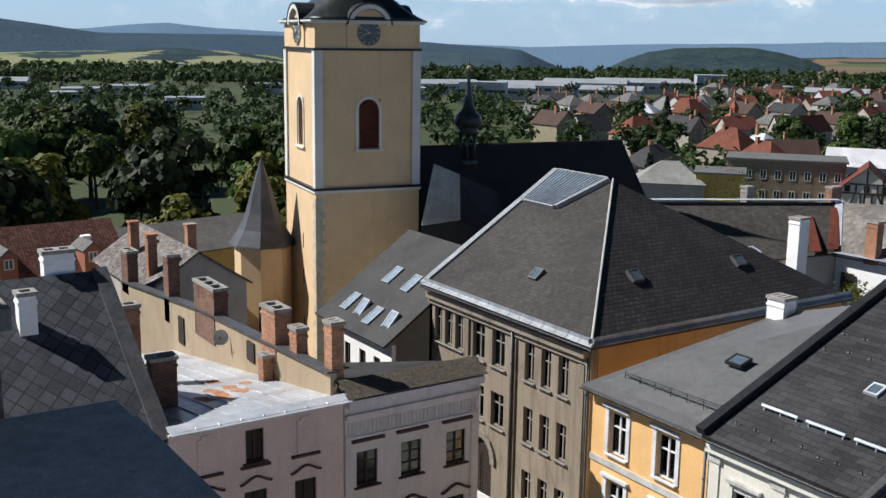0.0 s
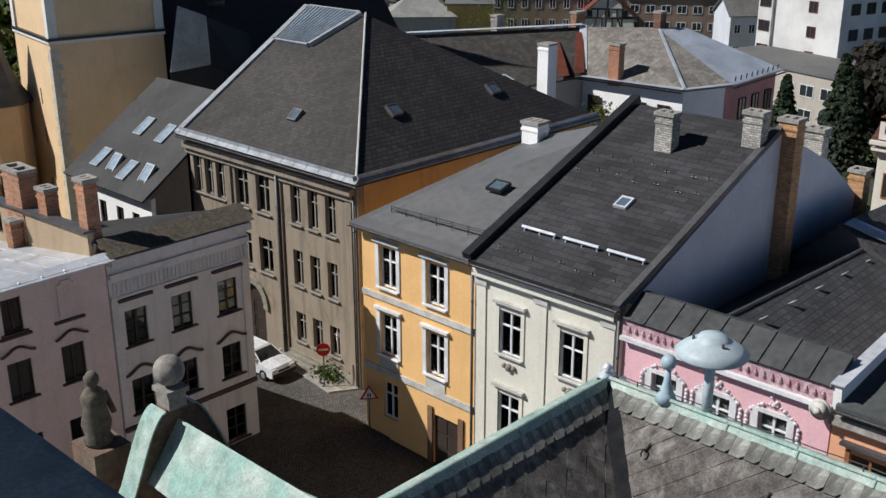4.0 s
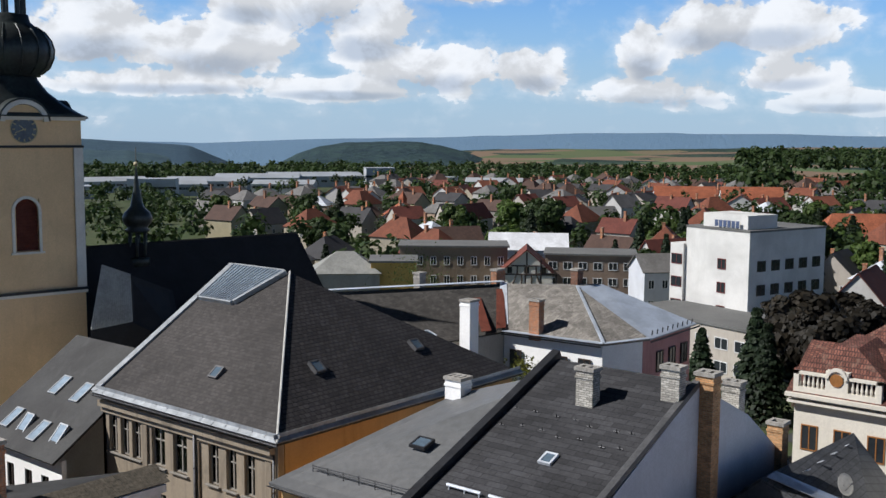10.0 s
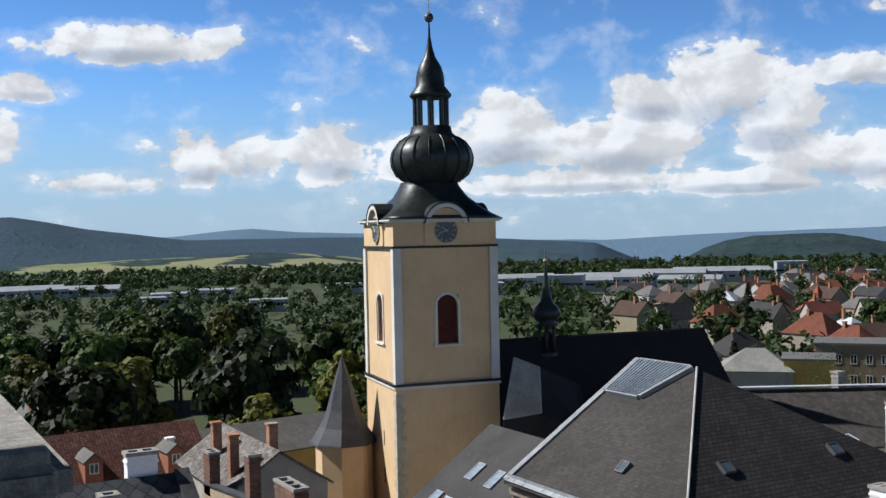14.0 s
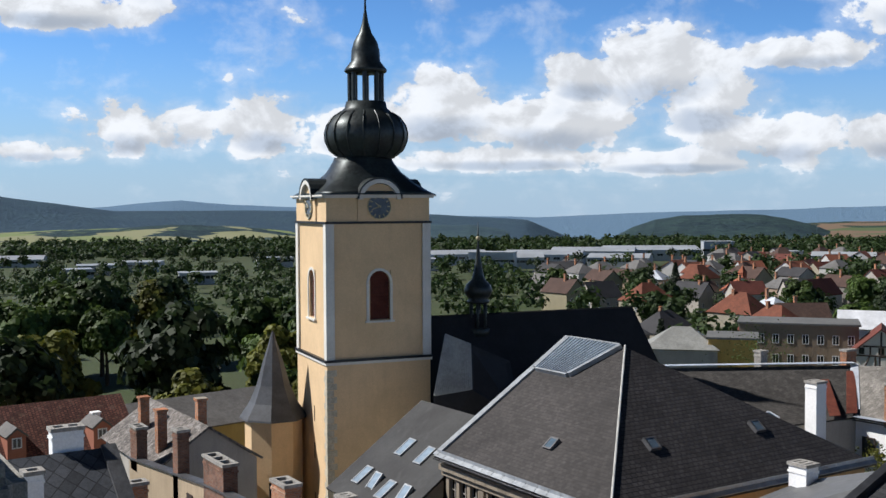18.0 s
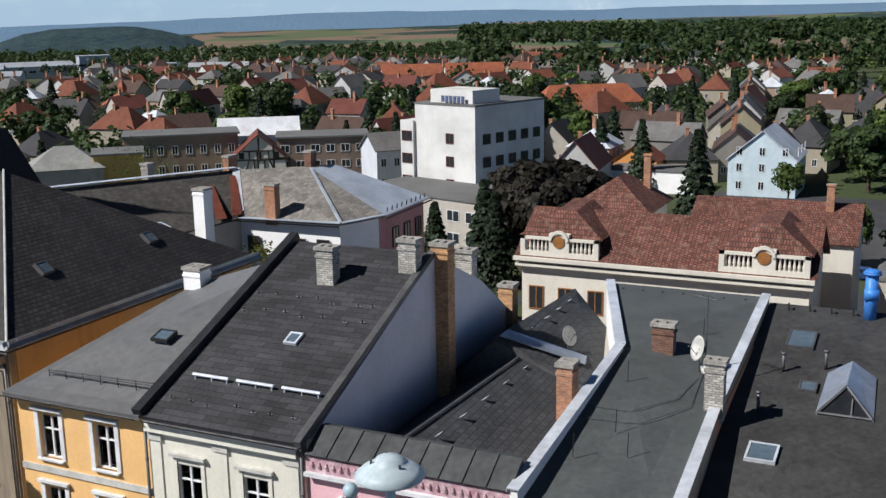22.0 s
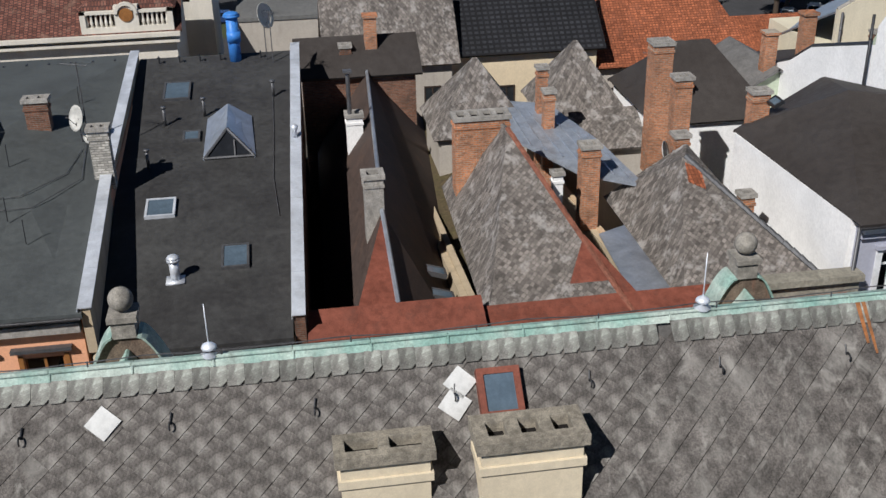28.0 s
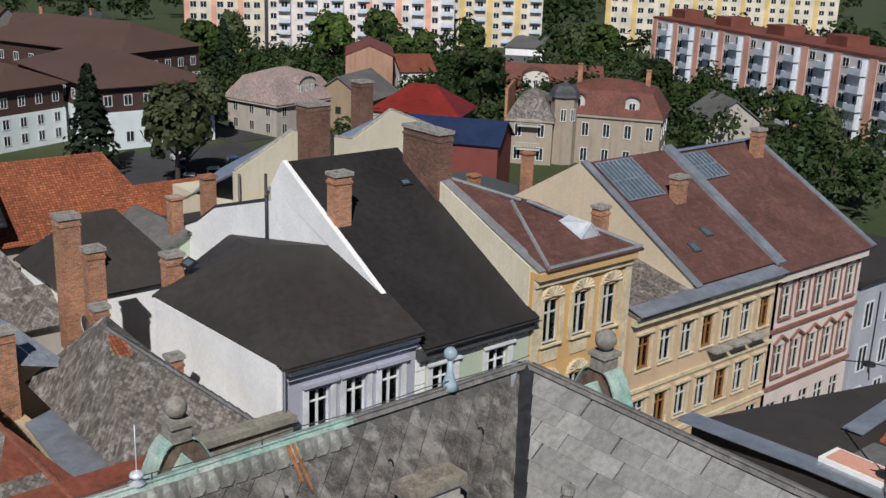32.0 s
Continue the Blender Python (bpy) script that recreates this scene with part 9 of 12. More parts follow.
                Y_, X_ = (Y + 0.13, X + 0.13) if plinth and z0 + z < plinth[1] else (Y + 0.01, X + 0.01)
                p, ang = {"f": ((u, -Y_, 0), 0), "b": ((-u, Y_, 0), math.pi), "l": ((-X_, -u, 0), -math.pi / 2), "r": ((X_, u, 0), math.pi / 2)}[side]
                piece("window", me, h, M @ Matrix.Translation((p[0], p[1], z0 + z)) @ Matrix.Rotation(ang, 4, "Z"))
    for c in chims:
        cx, cy, h0, h1 = c[:4]
        bm = bmesh.new()
        box(bm, cx - 0.32, cy - 0.32, eave + h0, cx + 0.32, cy + 0.32, eave + h1)
        box(bm, cx - 0.4, cy - 0.4, eave + h1, cx + 0.4, cy + 0.4, eave + h1 + 0.14)
        lp("chimney", bm, chim_mat or BRICK)
    return h


def arched_dormer(house, x, y, z, turn, wide, high, deep, wall_mat, hood_mat, cols=1):
    """A dormer with a rounded head, its front towards local -y."""
    M = Matrix.Translation((x, y, z)) @ Matrix.Rotation(radians(turn), 4, "Z")
    arc = [(wide / 2 * math.cos(math.pi * k / 10), high + wide * 0.32 * math.sin(math.pi * k / 10)) for k in range(11)]
    bm = bmesh.new()
    sheet(bm, [(wide / 2, 0)] + arc + [(-wide / 2, 0)], "y", 0, deep)
    d1 = piece("dormer", mesh_of("dormer", bm, wall_mat), house, M)
    bm = bmesh.new()
    for p, q in zip(arc, arc[1:]):
        slab(bm, [(p[0] * 1.08, -0.25, p[1] + 0.1), (p[0] * 1.08, deep, p[1] + 0.1), (q[0] * 1.08, deep, q[1] + 0.1), (q[0] * 1.08, -0.25, q[1] + 0.1)], 0.08)
    piece("dormer_hood", mesh_of("dormer_hood", bm, hood_mat), house, M)
    for k in range(cols):
        u = -wide / 2 + wide * (k + 0.5) / cols
        piece("window", far_window(wide / cols * 0.5, high * 0.75), house, M @ Matrix.Translation((u, -0.01, high * 0.15)))
    return d1


GREYROOF = surface("grey_slate_roof", (0.15, 0.145, 0.14), 0.8, 0.2, 3, 0.3, tint=(0.11, 0.105, 0.10), bump=0.25, stain=0.3, stain_colour=(0.07, 0.065, 0.06))
ASH_ROOF = coursed("ash_grey_slate", (0.20, 0.185, 0.165), (0.09, 0.08, 0.07), (0.4, 0.28), across="x", vary=0.25, bump=0.3, broad=0.3, patches=0.5, patch=(0.11, 0.10, 0.09))
LIGHT_TIN = surface("light_blue_tin", (0.48, 0.53, 0.60), 0.45, 0.1, 2, 0.4, bump=0.1, metal=0.3)
BLACK_TILE = coursed("black_corrugated_tile", (0.030, 0.032, 0.036), (0.012, 0.012, 0.014), (0.3, 0.4), across="y", vary=0.15, bump=0.5, mortar=0.2, offset=0.0, rough=0.55)
PINKBEIGE = plaster("old_pink_plaster", (0.46, 0.25, 0.24), 0.35, 0.3)
CREAMY = plaster("warm_cream_plaster", (0.72, 0.60, 0.42), 0.2, 0.15)
STONEGREY = plaster("stone_grey_plaster", (0.44, 0.40, 0.35), 0.35, 0.3)
MANOR_W = plaster("manor_white_plaster", (0.66, 0.62, 0.54), 0.2, 0.15)
GREYFLAT = surface("flat_roof_gravel", (0.145, 0.145, 0.14), 0.95, 0.2, 4, 0.1, bump=0.2, stain=0.2, stain_colour=(0.13, 0.13, 0.13))
BROWN_MANSARD = surface("brown_mansard_sheet", (0.085, 0.050, 0.040), 0.7, 0.1, 2, 0.1, tint=(0.095, 0.058, 0.047), bump=0.1)

ROOFRED = surface("dull_red_tile", (0.15, 0.045, 0.032), 0.85, 0.25, 3, 0.4, bump=0.3)

# stepped block behind the white house: ash-grey slate wing, tin wing, pink end
DARKSLATE = coursed("dark_patched_slate", (0.060, 0.055, 0.050), (0.03, 0.028, 0.026), (0.4, 0.28), across="x", vary=0.25, bump=0.3, broad=0.3, patches=0.4, patch=(0.035, 0.033, 0.03))
court = thing("house", (72.0, 48.0, -3), "white-walled corner house with ash-grey slate and a light tin roof", "house")
bm = bmesh.new()
prism(bm, [(69.7, 51.0), (70.4, 42.1), (74.0, 40.6), (74.0, 53.0)], -3, 9.9)
part("wall", bm, PUREWHITE, court)
bm = bmesh.new()
prism(bm, [(74.05, 40.6), (83.0, 41.0), (83.0, 53.0), (74.05, 53.0)], -3, 9.9)
part("pink_wall", bm, PINKBEIGE, court, "old pink plastered end wall")
bm = bmesh.new()
prism(bm, [(50.0, 53.5), (69.6, 51.0), (73.9, 53.1), (76.0, 66.0), (52.0, 68.0)], -3, 9.8)
part("rear_wall", bm, STONEGREY, court)
E0, E1, E2, E3 = (69.4, 50.8, 10.0), (70.1, 41.8, 10.0), (74.4, 40.2, 10.0), (83.4, 40.6, 10.0)
R0, R1, R2 = (74.8, 54.9, 13.0), (77.8, 49.2, 13.0), (81.0, 48.6, 12.9)
for f, mm, nm in (([E1, R1, R0, E0][::-1], ASH_ROOF, "roof"), ([E1, E2, R1], ASH_ROOF, "roof"), ([E2, E3, R2, R1], LIGHT_TIN, "tin_roof"), ([E3, (83.4, 53, 10), R2], LIGHT_TIN, "tin_roof"), ([R1, R2, (83.4, 53, 10.0), (80, 57, 10), R0], ASH_ROOF, "roof"),
                  ([(50.0, 53.2, 10.0), E0, R0, (61.3, 62.3, 13.0), (54.0, 64.0, 13.0)], DARKSLATE, "dark_roof"), ([R0, (78, 62, 10), (56, 68, 10.0), (54.0, 64.0, 13.0), (61.3, 62.3, 13.0)], DARKSLATE, "dark_roof")):
    bm = bmesh.new()
    slab(bm, f, 0.14)
    part(nm, bm, mm, court)
parapet(court, [(54.0, 64.0, 13.25), (61.3, 62.3, 13.25), R0[:2] + (13.25,)], 0.7)
parapet(court, [(70.0, 51.2, 10.5), R0[:2] + (13.15,)], 0.6)
parapet(court, [E1[:2] + (10.15,), R1[:2] + (13.1,)], 0.22, mat=LIGHT_TIN)
parapet(court, [E0[:2] + (10.12,), E1[:2] + (10.12,)], 0.8, mat=LIGHT_TIN)
parapet(court, [E1[:2] + (10.12,), E2[:2] + (10.12,)], 0.5, mat=LIGHT_TIN)
gutter(court, (69.2, 50.9), (69.8, 41.9), 9.85)
gutter(court, (74.2, 39.95), (83.6, 40.35), 9.85)
bm = bmesh.new()
for k in range(9):
    f = (k + 0.5) / 9
    x, y = 75 + 8.2 * f, 40.6 + 0.02 * k
    tube(bm, (x, y, 10.1), (x, y - 0.05, 10.5), 0.05, sides=6)
part("snow_hook_row", bm, DARK_METAL, court)
bm = bmesh.new()
for a_, b_ in (((68.6, 51.0, 10.35), (73.4, 54.6, 12.7)), ((66.9, 51.2, 10.3), (70.6, 55.0, 12.2))):
    p_, q_ = Vector(a_), Vector(b_)
    slab(bm, [p_, p_ + Vector((0.9, -0.3, 0)), q_ + Vector((0.7, -0.3, 0)), q_], 0.04)
part("rusty_sheet", bm, RUSTY_LOUVRE, court, "rusty patched tin sheets on the dark slope")
chimney(court, 64.5, 50.6, 8.0, 13.1, 1.1, 1.0, PUREWHITE, flues=2)
chimney(court, 69.95, 48.0, 9.6, 12.75, 0.75, 0.95, BRICK, flues=2)
chimney(court, 79.0, 50.0, 12.0, 14.2, 0.9, 0.7, BRICK_DARK, flues=2)
chimney(court, 75.5, 56.0, 12.4, 14.0, 1.3, 0.6, BRICK, flues=3)
chimney(court, 69.0, 59.6, 12.5, 14.0, 0.8, 0.7, CONCRETE, flues=2)
for x, y in ((62.0, 52.6), (58.5, 56.0)):
    roof_window(court, (x, y, 10.35 + (y - 51.9) * 0.33), (1, 0, 0), (0, 0.95, 0.3), 0.8, 1.0, BRIGHT_TIN, lift=0.14)
for x, y, yaw in ((69.66, 49.8, -math.pi / 2), (69.98, 45.6, -math.pi / 2), (70.2, 43.6, -math.pi / 2), (77.0, 40.66, 0), (79.3, 40.74, 0), (81.6, 40.84, 0)):
    for z in (6.9, 3.4):
        piece("window", far_window(1.1, 1.7, DARKWOOD), court, Matrix.Translation((x, y, z)) @ Matrix.Rotation(yaw, 4, "Z"))
house_block("house", "narrow grey lean-to house behind the white house", 57.4, 33.0, 0, 5.4, 6.0, -2, 8.6, 1.2, "gable", PUREWHITE, GREYROOF, (6.4,), side_cols=2, sides="l", win=(1.3, 1.2), ridge_along="y", frame=DARKWOOD)
timbered = house_block("house", "half-timbered gable house with a red roof", 143.3, 100.4, -55, 8.2, 9, -5, 3.8, 3.9, "gable", MANOR_W, ROOFRED, (2.4, 5.6, 8.8), front_cols=3, sides="f", ridge_along="y", win=(0.8, 1.0), frame=DARKWOOD)
TM = Matrix.Translation((143.3, 100.4, 0)) @ Matrix.Rotation(radians(-55), 4, "Z")
for p, q in (((-4.0, 3.6), (4.0, 3.6)), ((-2.6, 5.0), (2.6, 5.0)), ((0, 3.6), (0, 7.2)), ((-4.0, 0.2), (4.0, 0.2)), ((-1.5, 3.6), (-1.5, 5.0)), ((1.5, 3.6), (1.5, 5.0)), ((-2.9, 0.2), (-1.6, 3.6)), ((2.9, 0.2), (1.6, 3.6)), ((-0.8, 0.2), (-0.8, 3.6)), ((0.8, 0.2), (0.8, 3.6))):
    bm = bmesh.new()
    tube(bm, (p[0], -4.52, p[1]), (q[0], -4.52, q[1]), 0.13, sides=4)
    piece("beam", mesh_of("beam", bm, DARKWOOD), timbered, TM)
timber = [o for o in bpy.data.objects if o.name.startswith("house") and o.parent is None][-1]
bm = bmesh.new()
fm = Matrix.Translation((108.0, 75.5, 0)) @ Matrix.Rotation(radians(-35), 4, "Z")
for p_, q_ in (((-4.2, 8.0), (4.2, 8.0)), ((-4.2, 6.0), (4.2, 6.0)), ((-4.2, 3.0), (-4.2, 8.7)), ((-2.1, 3.0), (-2.1, 10.6)), ((0, 3.0), (0, 12.2)), ((2.1, 3.0), (2.1, 10.6)), ((4.2, 3), (4.2, 8.7)), ((-2.2, 10.5), (2.2, 10.5)), ((-4.2, 6.0), (-2.1, 8.0)), ((4.2, 6.0), (2.1, 8.0))):
    tube(bm, fm @ Vector((p_[0] * 0.94, -4.55, p_[1] - 1.2)), fm @ Vector((q_[0] * 0.94, -4.55, q_[1] - 1.2)), 0.13, sides=4)
part("timber_frame", bm, DARKWOOD, timber, "dark timber framing")
house_block("house", "wide brown-grey flat-roofed house", 153.8, 94.7, -58, 14.8, 9, -5, 6.2, 0.3, "flat", plaster("brown_grey_plaster", (0.24, 0.18, 0.14)), GREYFLAT, (3.4, 6.2, 8.8), front_cols=6, sides="f", win=(1.5, 1.3))
house_block("house", "house with a long pale green-grey roof", 118.5, 117.8, -45, 10.5, 9, -5, 4.6, 3.0, "hip", STONEGREY, surface("pale_green_grey_roof", (0.27, 0.27, 0.25), 0.8, 0.15, 3, 0.3, bump=0.2), (), ridge_along="x", over=0.3)
house_block("house", "low ochre-yellow house under a flat roof", 124.0, 112.5, -48, 7, 8, -5, 6.2, 0.3, "flat", plaster("ochre_yellow_plaster", (0.60, 0.38, 0.12)), GREYFLAT, ())
house_block("house", "long grey-brown three-storey house with many windows", 140.9, 114.0, -51, 18, 9, -5, 7.2, 0.3, "flat", plaster("dull_brown_plaster", (0.24, 0.19, 0.14)), GREYFLAT, (3.0, 6.0, 9.2), front_cols=8, sides="f", win=(1.0, 1.5))
house_block("house", "pale blue-white house with a dark roof edge", 152.0, 80.0, -40, 9, 7, -5, 4.8, 2.6, "gable", BLUEWHITE, GREYROOF, (4.0, 7.2), front_cols=4, sides="f", ridge_along="x")
house_block("house", "house with a wide white sheet roof", 161.0, 112.5, -55, 14, 9, -5, 5.2, 2.8, "gable", PUREWHITE, surface("white_sheet_roof", (0.70, 0.71, 0.73), 0.5, 0.08, 3, 0.3, bump=0.1), (), ridge_along="x")
t = thing("chimney", (42.7, 34.2, 6.5), "whitewashed free chimney block rising between roofs", "chimney")
chimney(t, 42.7, 34.2, 6.5, 13.3, 0.9, 1.05, PUREWHITE, flues=3, name="shaft")

# low buildings closing the yards behind the row
house_block("house", "low house with a lichened stone-slate roof", 68.0, -6.6, 90, 7.6, 6.0, -4, 7.0, 3.9, "gable", STONEGREY, SLATE_OLD, (8.3,), front_cols=3, sides="b", win=(1.1, 1.2), frame=DARKWOOD, over=0.5)
house_block("house", "cream house with a black corrugated roof", 69.5, -15.3, 90, 9.6, 7.5, -4, 7.2, 3.4, "gable", CREAMY, BLACK_TILE, (7.6,), front_cols=4, sides="b", win=(1.1, 1.4), frame=DARKWOOD, over=0.5)
house_block("house", "house with a bright red clay-tile roof", 71.0, -25.6, 90, 11.0, 9.0, -4, 5.6, 4.4, "hip", STONEGREY, TILE_RED, (6.6,), front_cols=4, sides="b", win=(1.0, 1.5), frame=DARKWOOD, over=0.5, hip=2.5)
house_block("shed", "long shed with a low red tile roof", 76.0, -35.0, 90, 10.0, 6.0, -5, 4.2, 1.8, "gable", STONEGREY, TILE_RED, (), category="shed", over=0.4)
house_block("house", "small house with a flat brown-black felt roof", 56.8, -3.8, 0, 4.2, 6.0, -4, 9.6, 1.6, "gable", BRICK_DARK, BROWN_FELT, (), ridge_along="y", chims=((-0.6, -0.8, 0.8, 2.7),))
house_block("house", "little house under a pointed stone-slate roof", 50.8, -9.3, 0, 4.6, 4.4, -4, 8.0, 3.3, "hip", STONEGREY, SLATE_OLD, (), ridge_along="y", over=0.3, hip=2.4)
house_block("house", "old house under a high lichened slate roof", 55.0, -15.6, 0, 4.6, 4.2, -4, 7.2, 3.5, "hip", STONEGREY, SLATE_OLD, (), ridge_along="y", over=0.3, hip=2.3)
house_block("house", "low annex with a broken slate roof", 51.4, -17.2, 0, 4.0, 5.4, -4, 6.6, 1.4, "gable", STONEGREY, SLATE_OLD, (), ridge_along="y", over=0.4)
house_block("house", "house under a steep brown-black roof beside brick chimneys", 51.6, -20.9, 0, 7.4, 5.8, -4, 8.2, 3.1, "hip", PUREWHITE, BROWN_FELT, (), ridge_along="y", over=0.3, hip=2.3)
house_block("house", "white stepped annex with a parapet and brick chimneys", 53.5, -28.7, 0, 6.4, 4.4, -4, 8.6, 0.3, "flat", PUREWHITE, BROWN_FELT, (), over=0.08, chims=((-3.9, 2.6, -0.4, 4.2),))
house_block("house", "low mint-walled annex with a grey roof", 53.5, -25.2, 0, 6.0, 2.5, -4, 9.0, 0.9, "gable", MINT, GREYROOF, (), ridge_along="x", over=0.3, chims=((-2.4, 0.3, 0.0, 2.5),))
fawn = thing("house", (66.0, -42.0, -4), "fawn rendered house with two stepped fire gables and tin roofs", "house")
FAWN = plaster("fawn_plaster", (0.66, 0.60, 0.46), 0.2, 0.15)
bm = bmesh.new()
sheet(bm, [(-35.7, -5), (-35.7, 9.1), (-40.4, 11.55), (-45.6, 10.4), (-49.2, 12.3), (-53.5, 10.6), (-53.5, -5)], "x", 64.0, 64.4)
part("gable_wall", bm, FAWN, fawn)
bm = bmesh.new()
box(bm, 64.41, -53.4, -5, 74.0, -35.8, 6.2)
part("wall", bm, FAWN, fawn)
for p, q in (((-35.7, 8.95), (-40.4, 11.4)), ((-40.4, 11.4), (-45.6, 10.25)), ((-45.6, 10.25), (-49.2, 12.15)), ((-49.2, 12.15), (-53.5, 10.45))):
    bm = bmesh.new()
    slab(bm, [(64.42, p[0], p[1]), (74.3, p[0], p[1] - 4.4), (74.3, q[0], q[1] - 4.4), (64.42, q[0], q[1])][::-1], 0.12)
    part("roof", bm, ZINC, fawn)
    bm = bmesh.new()
    tube(bm, (64.2, p[0], p[1] + 0.19), (64.2, q[0], q[1] + 0.19), 0.14, sides=6)
    part("coping", bm, CONCRETE, fawn)
downpipe(fawn, 63.85, -35.9, 2.0, 9.0, 0.09, GUTTER)
chimney(fawn, 63.4, -41.7, 4.0, 13.4, 1.5, 1.9, BRICK_DARK, flues=4)
chimney(fawn, 62.2, -37.6, 4.0, 8.0, 0.7, 0.8, BRICK_DARK, flues=2)
house_block("house", "grey rendered house with roof terraces", 56.0, -49.5, 0, 9.0, 9.0, -4, 7.4, 0.35, "flat", STONEGREY, MEMBRANE, (8.6,), front_cols=2, side_cols=2, sides="l", over=0.1, chims=((-3.5, 2.0, 0.0, 2.3), (-3.5, -3.0, 0, 3.3)))
t = thing("factory_chimney", (73.2, -53.0, -4), "square brown brick chimney with iron bands", "chimney")
chimney(t, 73.2, -53.0, -5, 13.0, 1.35, 1.35, BRICK_DARK, flues=1, name="shaft")
house_block("house", "house with a bright red metal hipped roof", 118.0, -96.0, 35, 13, 10, -5, 0.6, 3.6, "hip", STONEGREY, surface("bright_red_sheet", (0.20, 0.022, 0.018), 0.5, 0.1, 3, 0.3, bump=0.1), (1.6,), front_cols=4, side_cols=3)
house_block("shed", "dull red shed with a dark blue roof", 98.0, -84.0, 35, 14, 8, -5, 1.2, 2.4, "gable", plaster("dull_red_plaster", (0.20, 0.06, 0.05)), surface("dark_blue_sheet", (0.02, 0.035, 0.085), 0.5, 0.1, 3, 0.3, bump=0.1), (), category="shed")
WEATHERED = plaster("weathered_beige_plaster", (0.37, 0.31, 0.245), 0.45, 0.4)
REDTIN = surface("worn_red_roof_tile", (0.17, 0.062, 0.045), 0.8, 0.3, 4, 0.5, tint=(0.11, 0.05, 0.04), bump=0.4)
villa = house_block("villa", "old grey-brown corner villa with a tiled mansard and arched dormers", 98.5, -114.5, -146, 14.5, 11, -6, 1.9, 4.4, "mansard", WEATHERED, REDTIN, (1.4, 4.9), front_cols=5, side_cols=3, win=(1.0, 1.9), category="villa", over=0.35, chims=((4.5, 1.0, 2.2, 5.6), (-5.2, 2.0, 2.0, 5.8)))
for u in (-4.2, 3.2):
    q = Matrix.Rotation(radians(-146), 3, "Z") @ Vector((u, -5.2, 0))
    arched_dormer(villa, 98.5 + q.x, -114.5 + q.y, 2.5, -146, 1.9, 1.5, 2.6, OFFWHITE, REDTIN)
annexed = house_block("house", "narrow sooty house with a slate mansard and iron balconies", 104.5, -104.8, -140, 6.2, 9, -6, 1.2, 3.6, "mansard", WEATHERED, SLATE_OLD, (1.6, 4.8), front_cols=2, side_cols=2, win=(1.0, 1.8), over=0.3)
for z in (-2.9, 0.3):
    bm = bmesh.new()
    box(bm, -1.6, -5.5, z, 1.6, -4.52, z + 0.12)
    for k in range(9):
        box(bm, -1.58 + 0.39 * k, -5.48, z + 0.12, -1.54 + 0.39 * k, -5.44, z + 1.0)
    box(bm, -1.6, -5.5, z + 1.0, 1.6, -5.42, z + 1.06)
    piece("balcony", mesh_of("balcony", bm, OFFWHITE), annexed, Matrix.Translation((104.5, -104.8, 0)) @ Matrix.Rotation(radians(-140), 4, "Z"))
bm = bmesh.new()
box(bm, -3.5, -4.6, -6, -3.14, 4.6, 5.2)
piece("fire_wall", mesh_of("fire_wall", bm, BRICK), annexed, Matrix.Translation((104.5, -104.8, 0)) @ Matrix.Rotation(radians(-140), 4, "Z"), "bare brick side wall")
ornate_villa = house_block("villa", "cream villa with a red-brown tile roof and curved white gable", 137.5, -142.5, -133, 17, 12, -7, -2.2, 4.4, "gable", CREAMY, REDTIN, (1.4,), front_cols=6, side_cols=3, category="villa", over=0.5)
q = Matrix.Rotation(radians(-133), 3, "Z") @ Vector((-3.4, -6.2, 0))
arched_dormer(ornate_villa, 137.5 + q.x, -142.5 + q.y, -2.3, -133, 4.6, 2.6, 4.0, MANOR_W, REDTIN, 3)
PALE_SLATE = surface("pale_pink_slate", (0.34, 0.25, 0.23), 0.8, 0.3, 3, 0.3, tint=(0.24, 0.20, 0.18), bump=0.2, stain=0.4, stain_colour=(0.22, 0.10, 0.08))
grey_villa = house_block("villa", "grey villa with a pale mansard roof and arched dormer", 141.0, -86.6, -77, 12.5, 10.5, -5.5, -0.2, 4.6, "mansard", STONEGREY, PALE_SLATE, (0.9, 3.4), front_cols=4, side_cols=3, win=(1.0, 1.5), category="villa", over=0.6, frame=OFFWHITE)
q = Matrix.Rotation(radians(-77), 3, "Z") @ Vector((0.5, -4.9, 0))
arched_dormer(grey_villa, 141.0 + q.x, -86.6 + q.y, 0.6, -77, 3.4, 1.7, 3.0, STONEGREY, PALE_SLATE, 3)
house_block("house", "tall narrow house with a bare pinkish fire wall and red roof", 152.5, -111.5, -126, 8, 13, -5.5, 4.4, 1.8, "gable", plaster("pinkish_bare_render", (0.42, 0.25, 0.17), 0.5, 0.4), RED_SHEET, (), ridge_along="y", over=0.2)
house_block("house", "white-fronted house with a red roof beside a fire wall", 147.5, -117.0, -112, 6, 9, -5.5, 1.6, 2.6, "gable", GREYPL, RED_SHEET, (1.2, 4.4), front_cols=2, side_cols=2, win=(1.0, 1.6), over=0.3)
house_block("house", "sooty gabled house with a grey slate roof", 138.5, -98.5, -60, 12, 10, -5.5, -0.4, 3.6, "gable", plaster("sooty_ochre_render", (0.32, 0.24, 0.16), 0.5, 0.4), GREYROOF, (0.6, 2.9), front_cols=5, side_cols=3, win=(0.9, 1.1), frame=DARKWOOD)

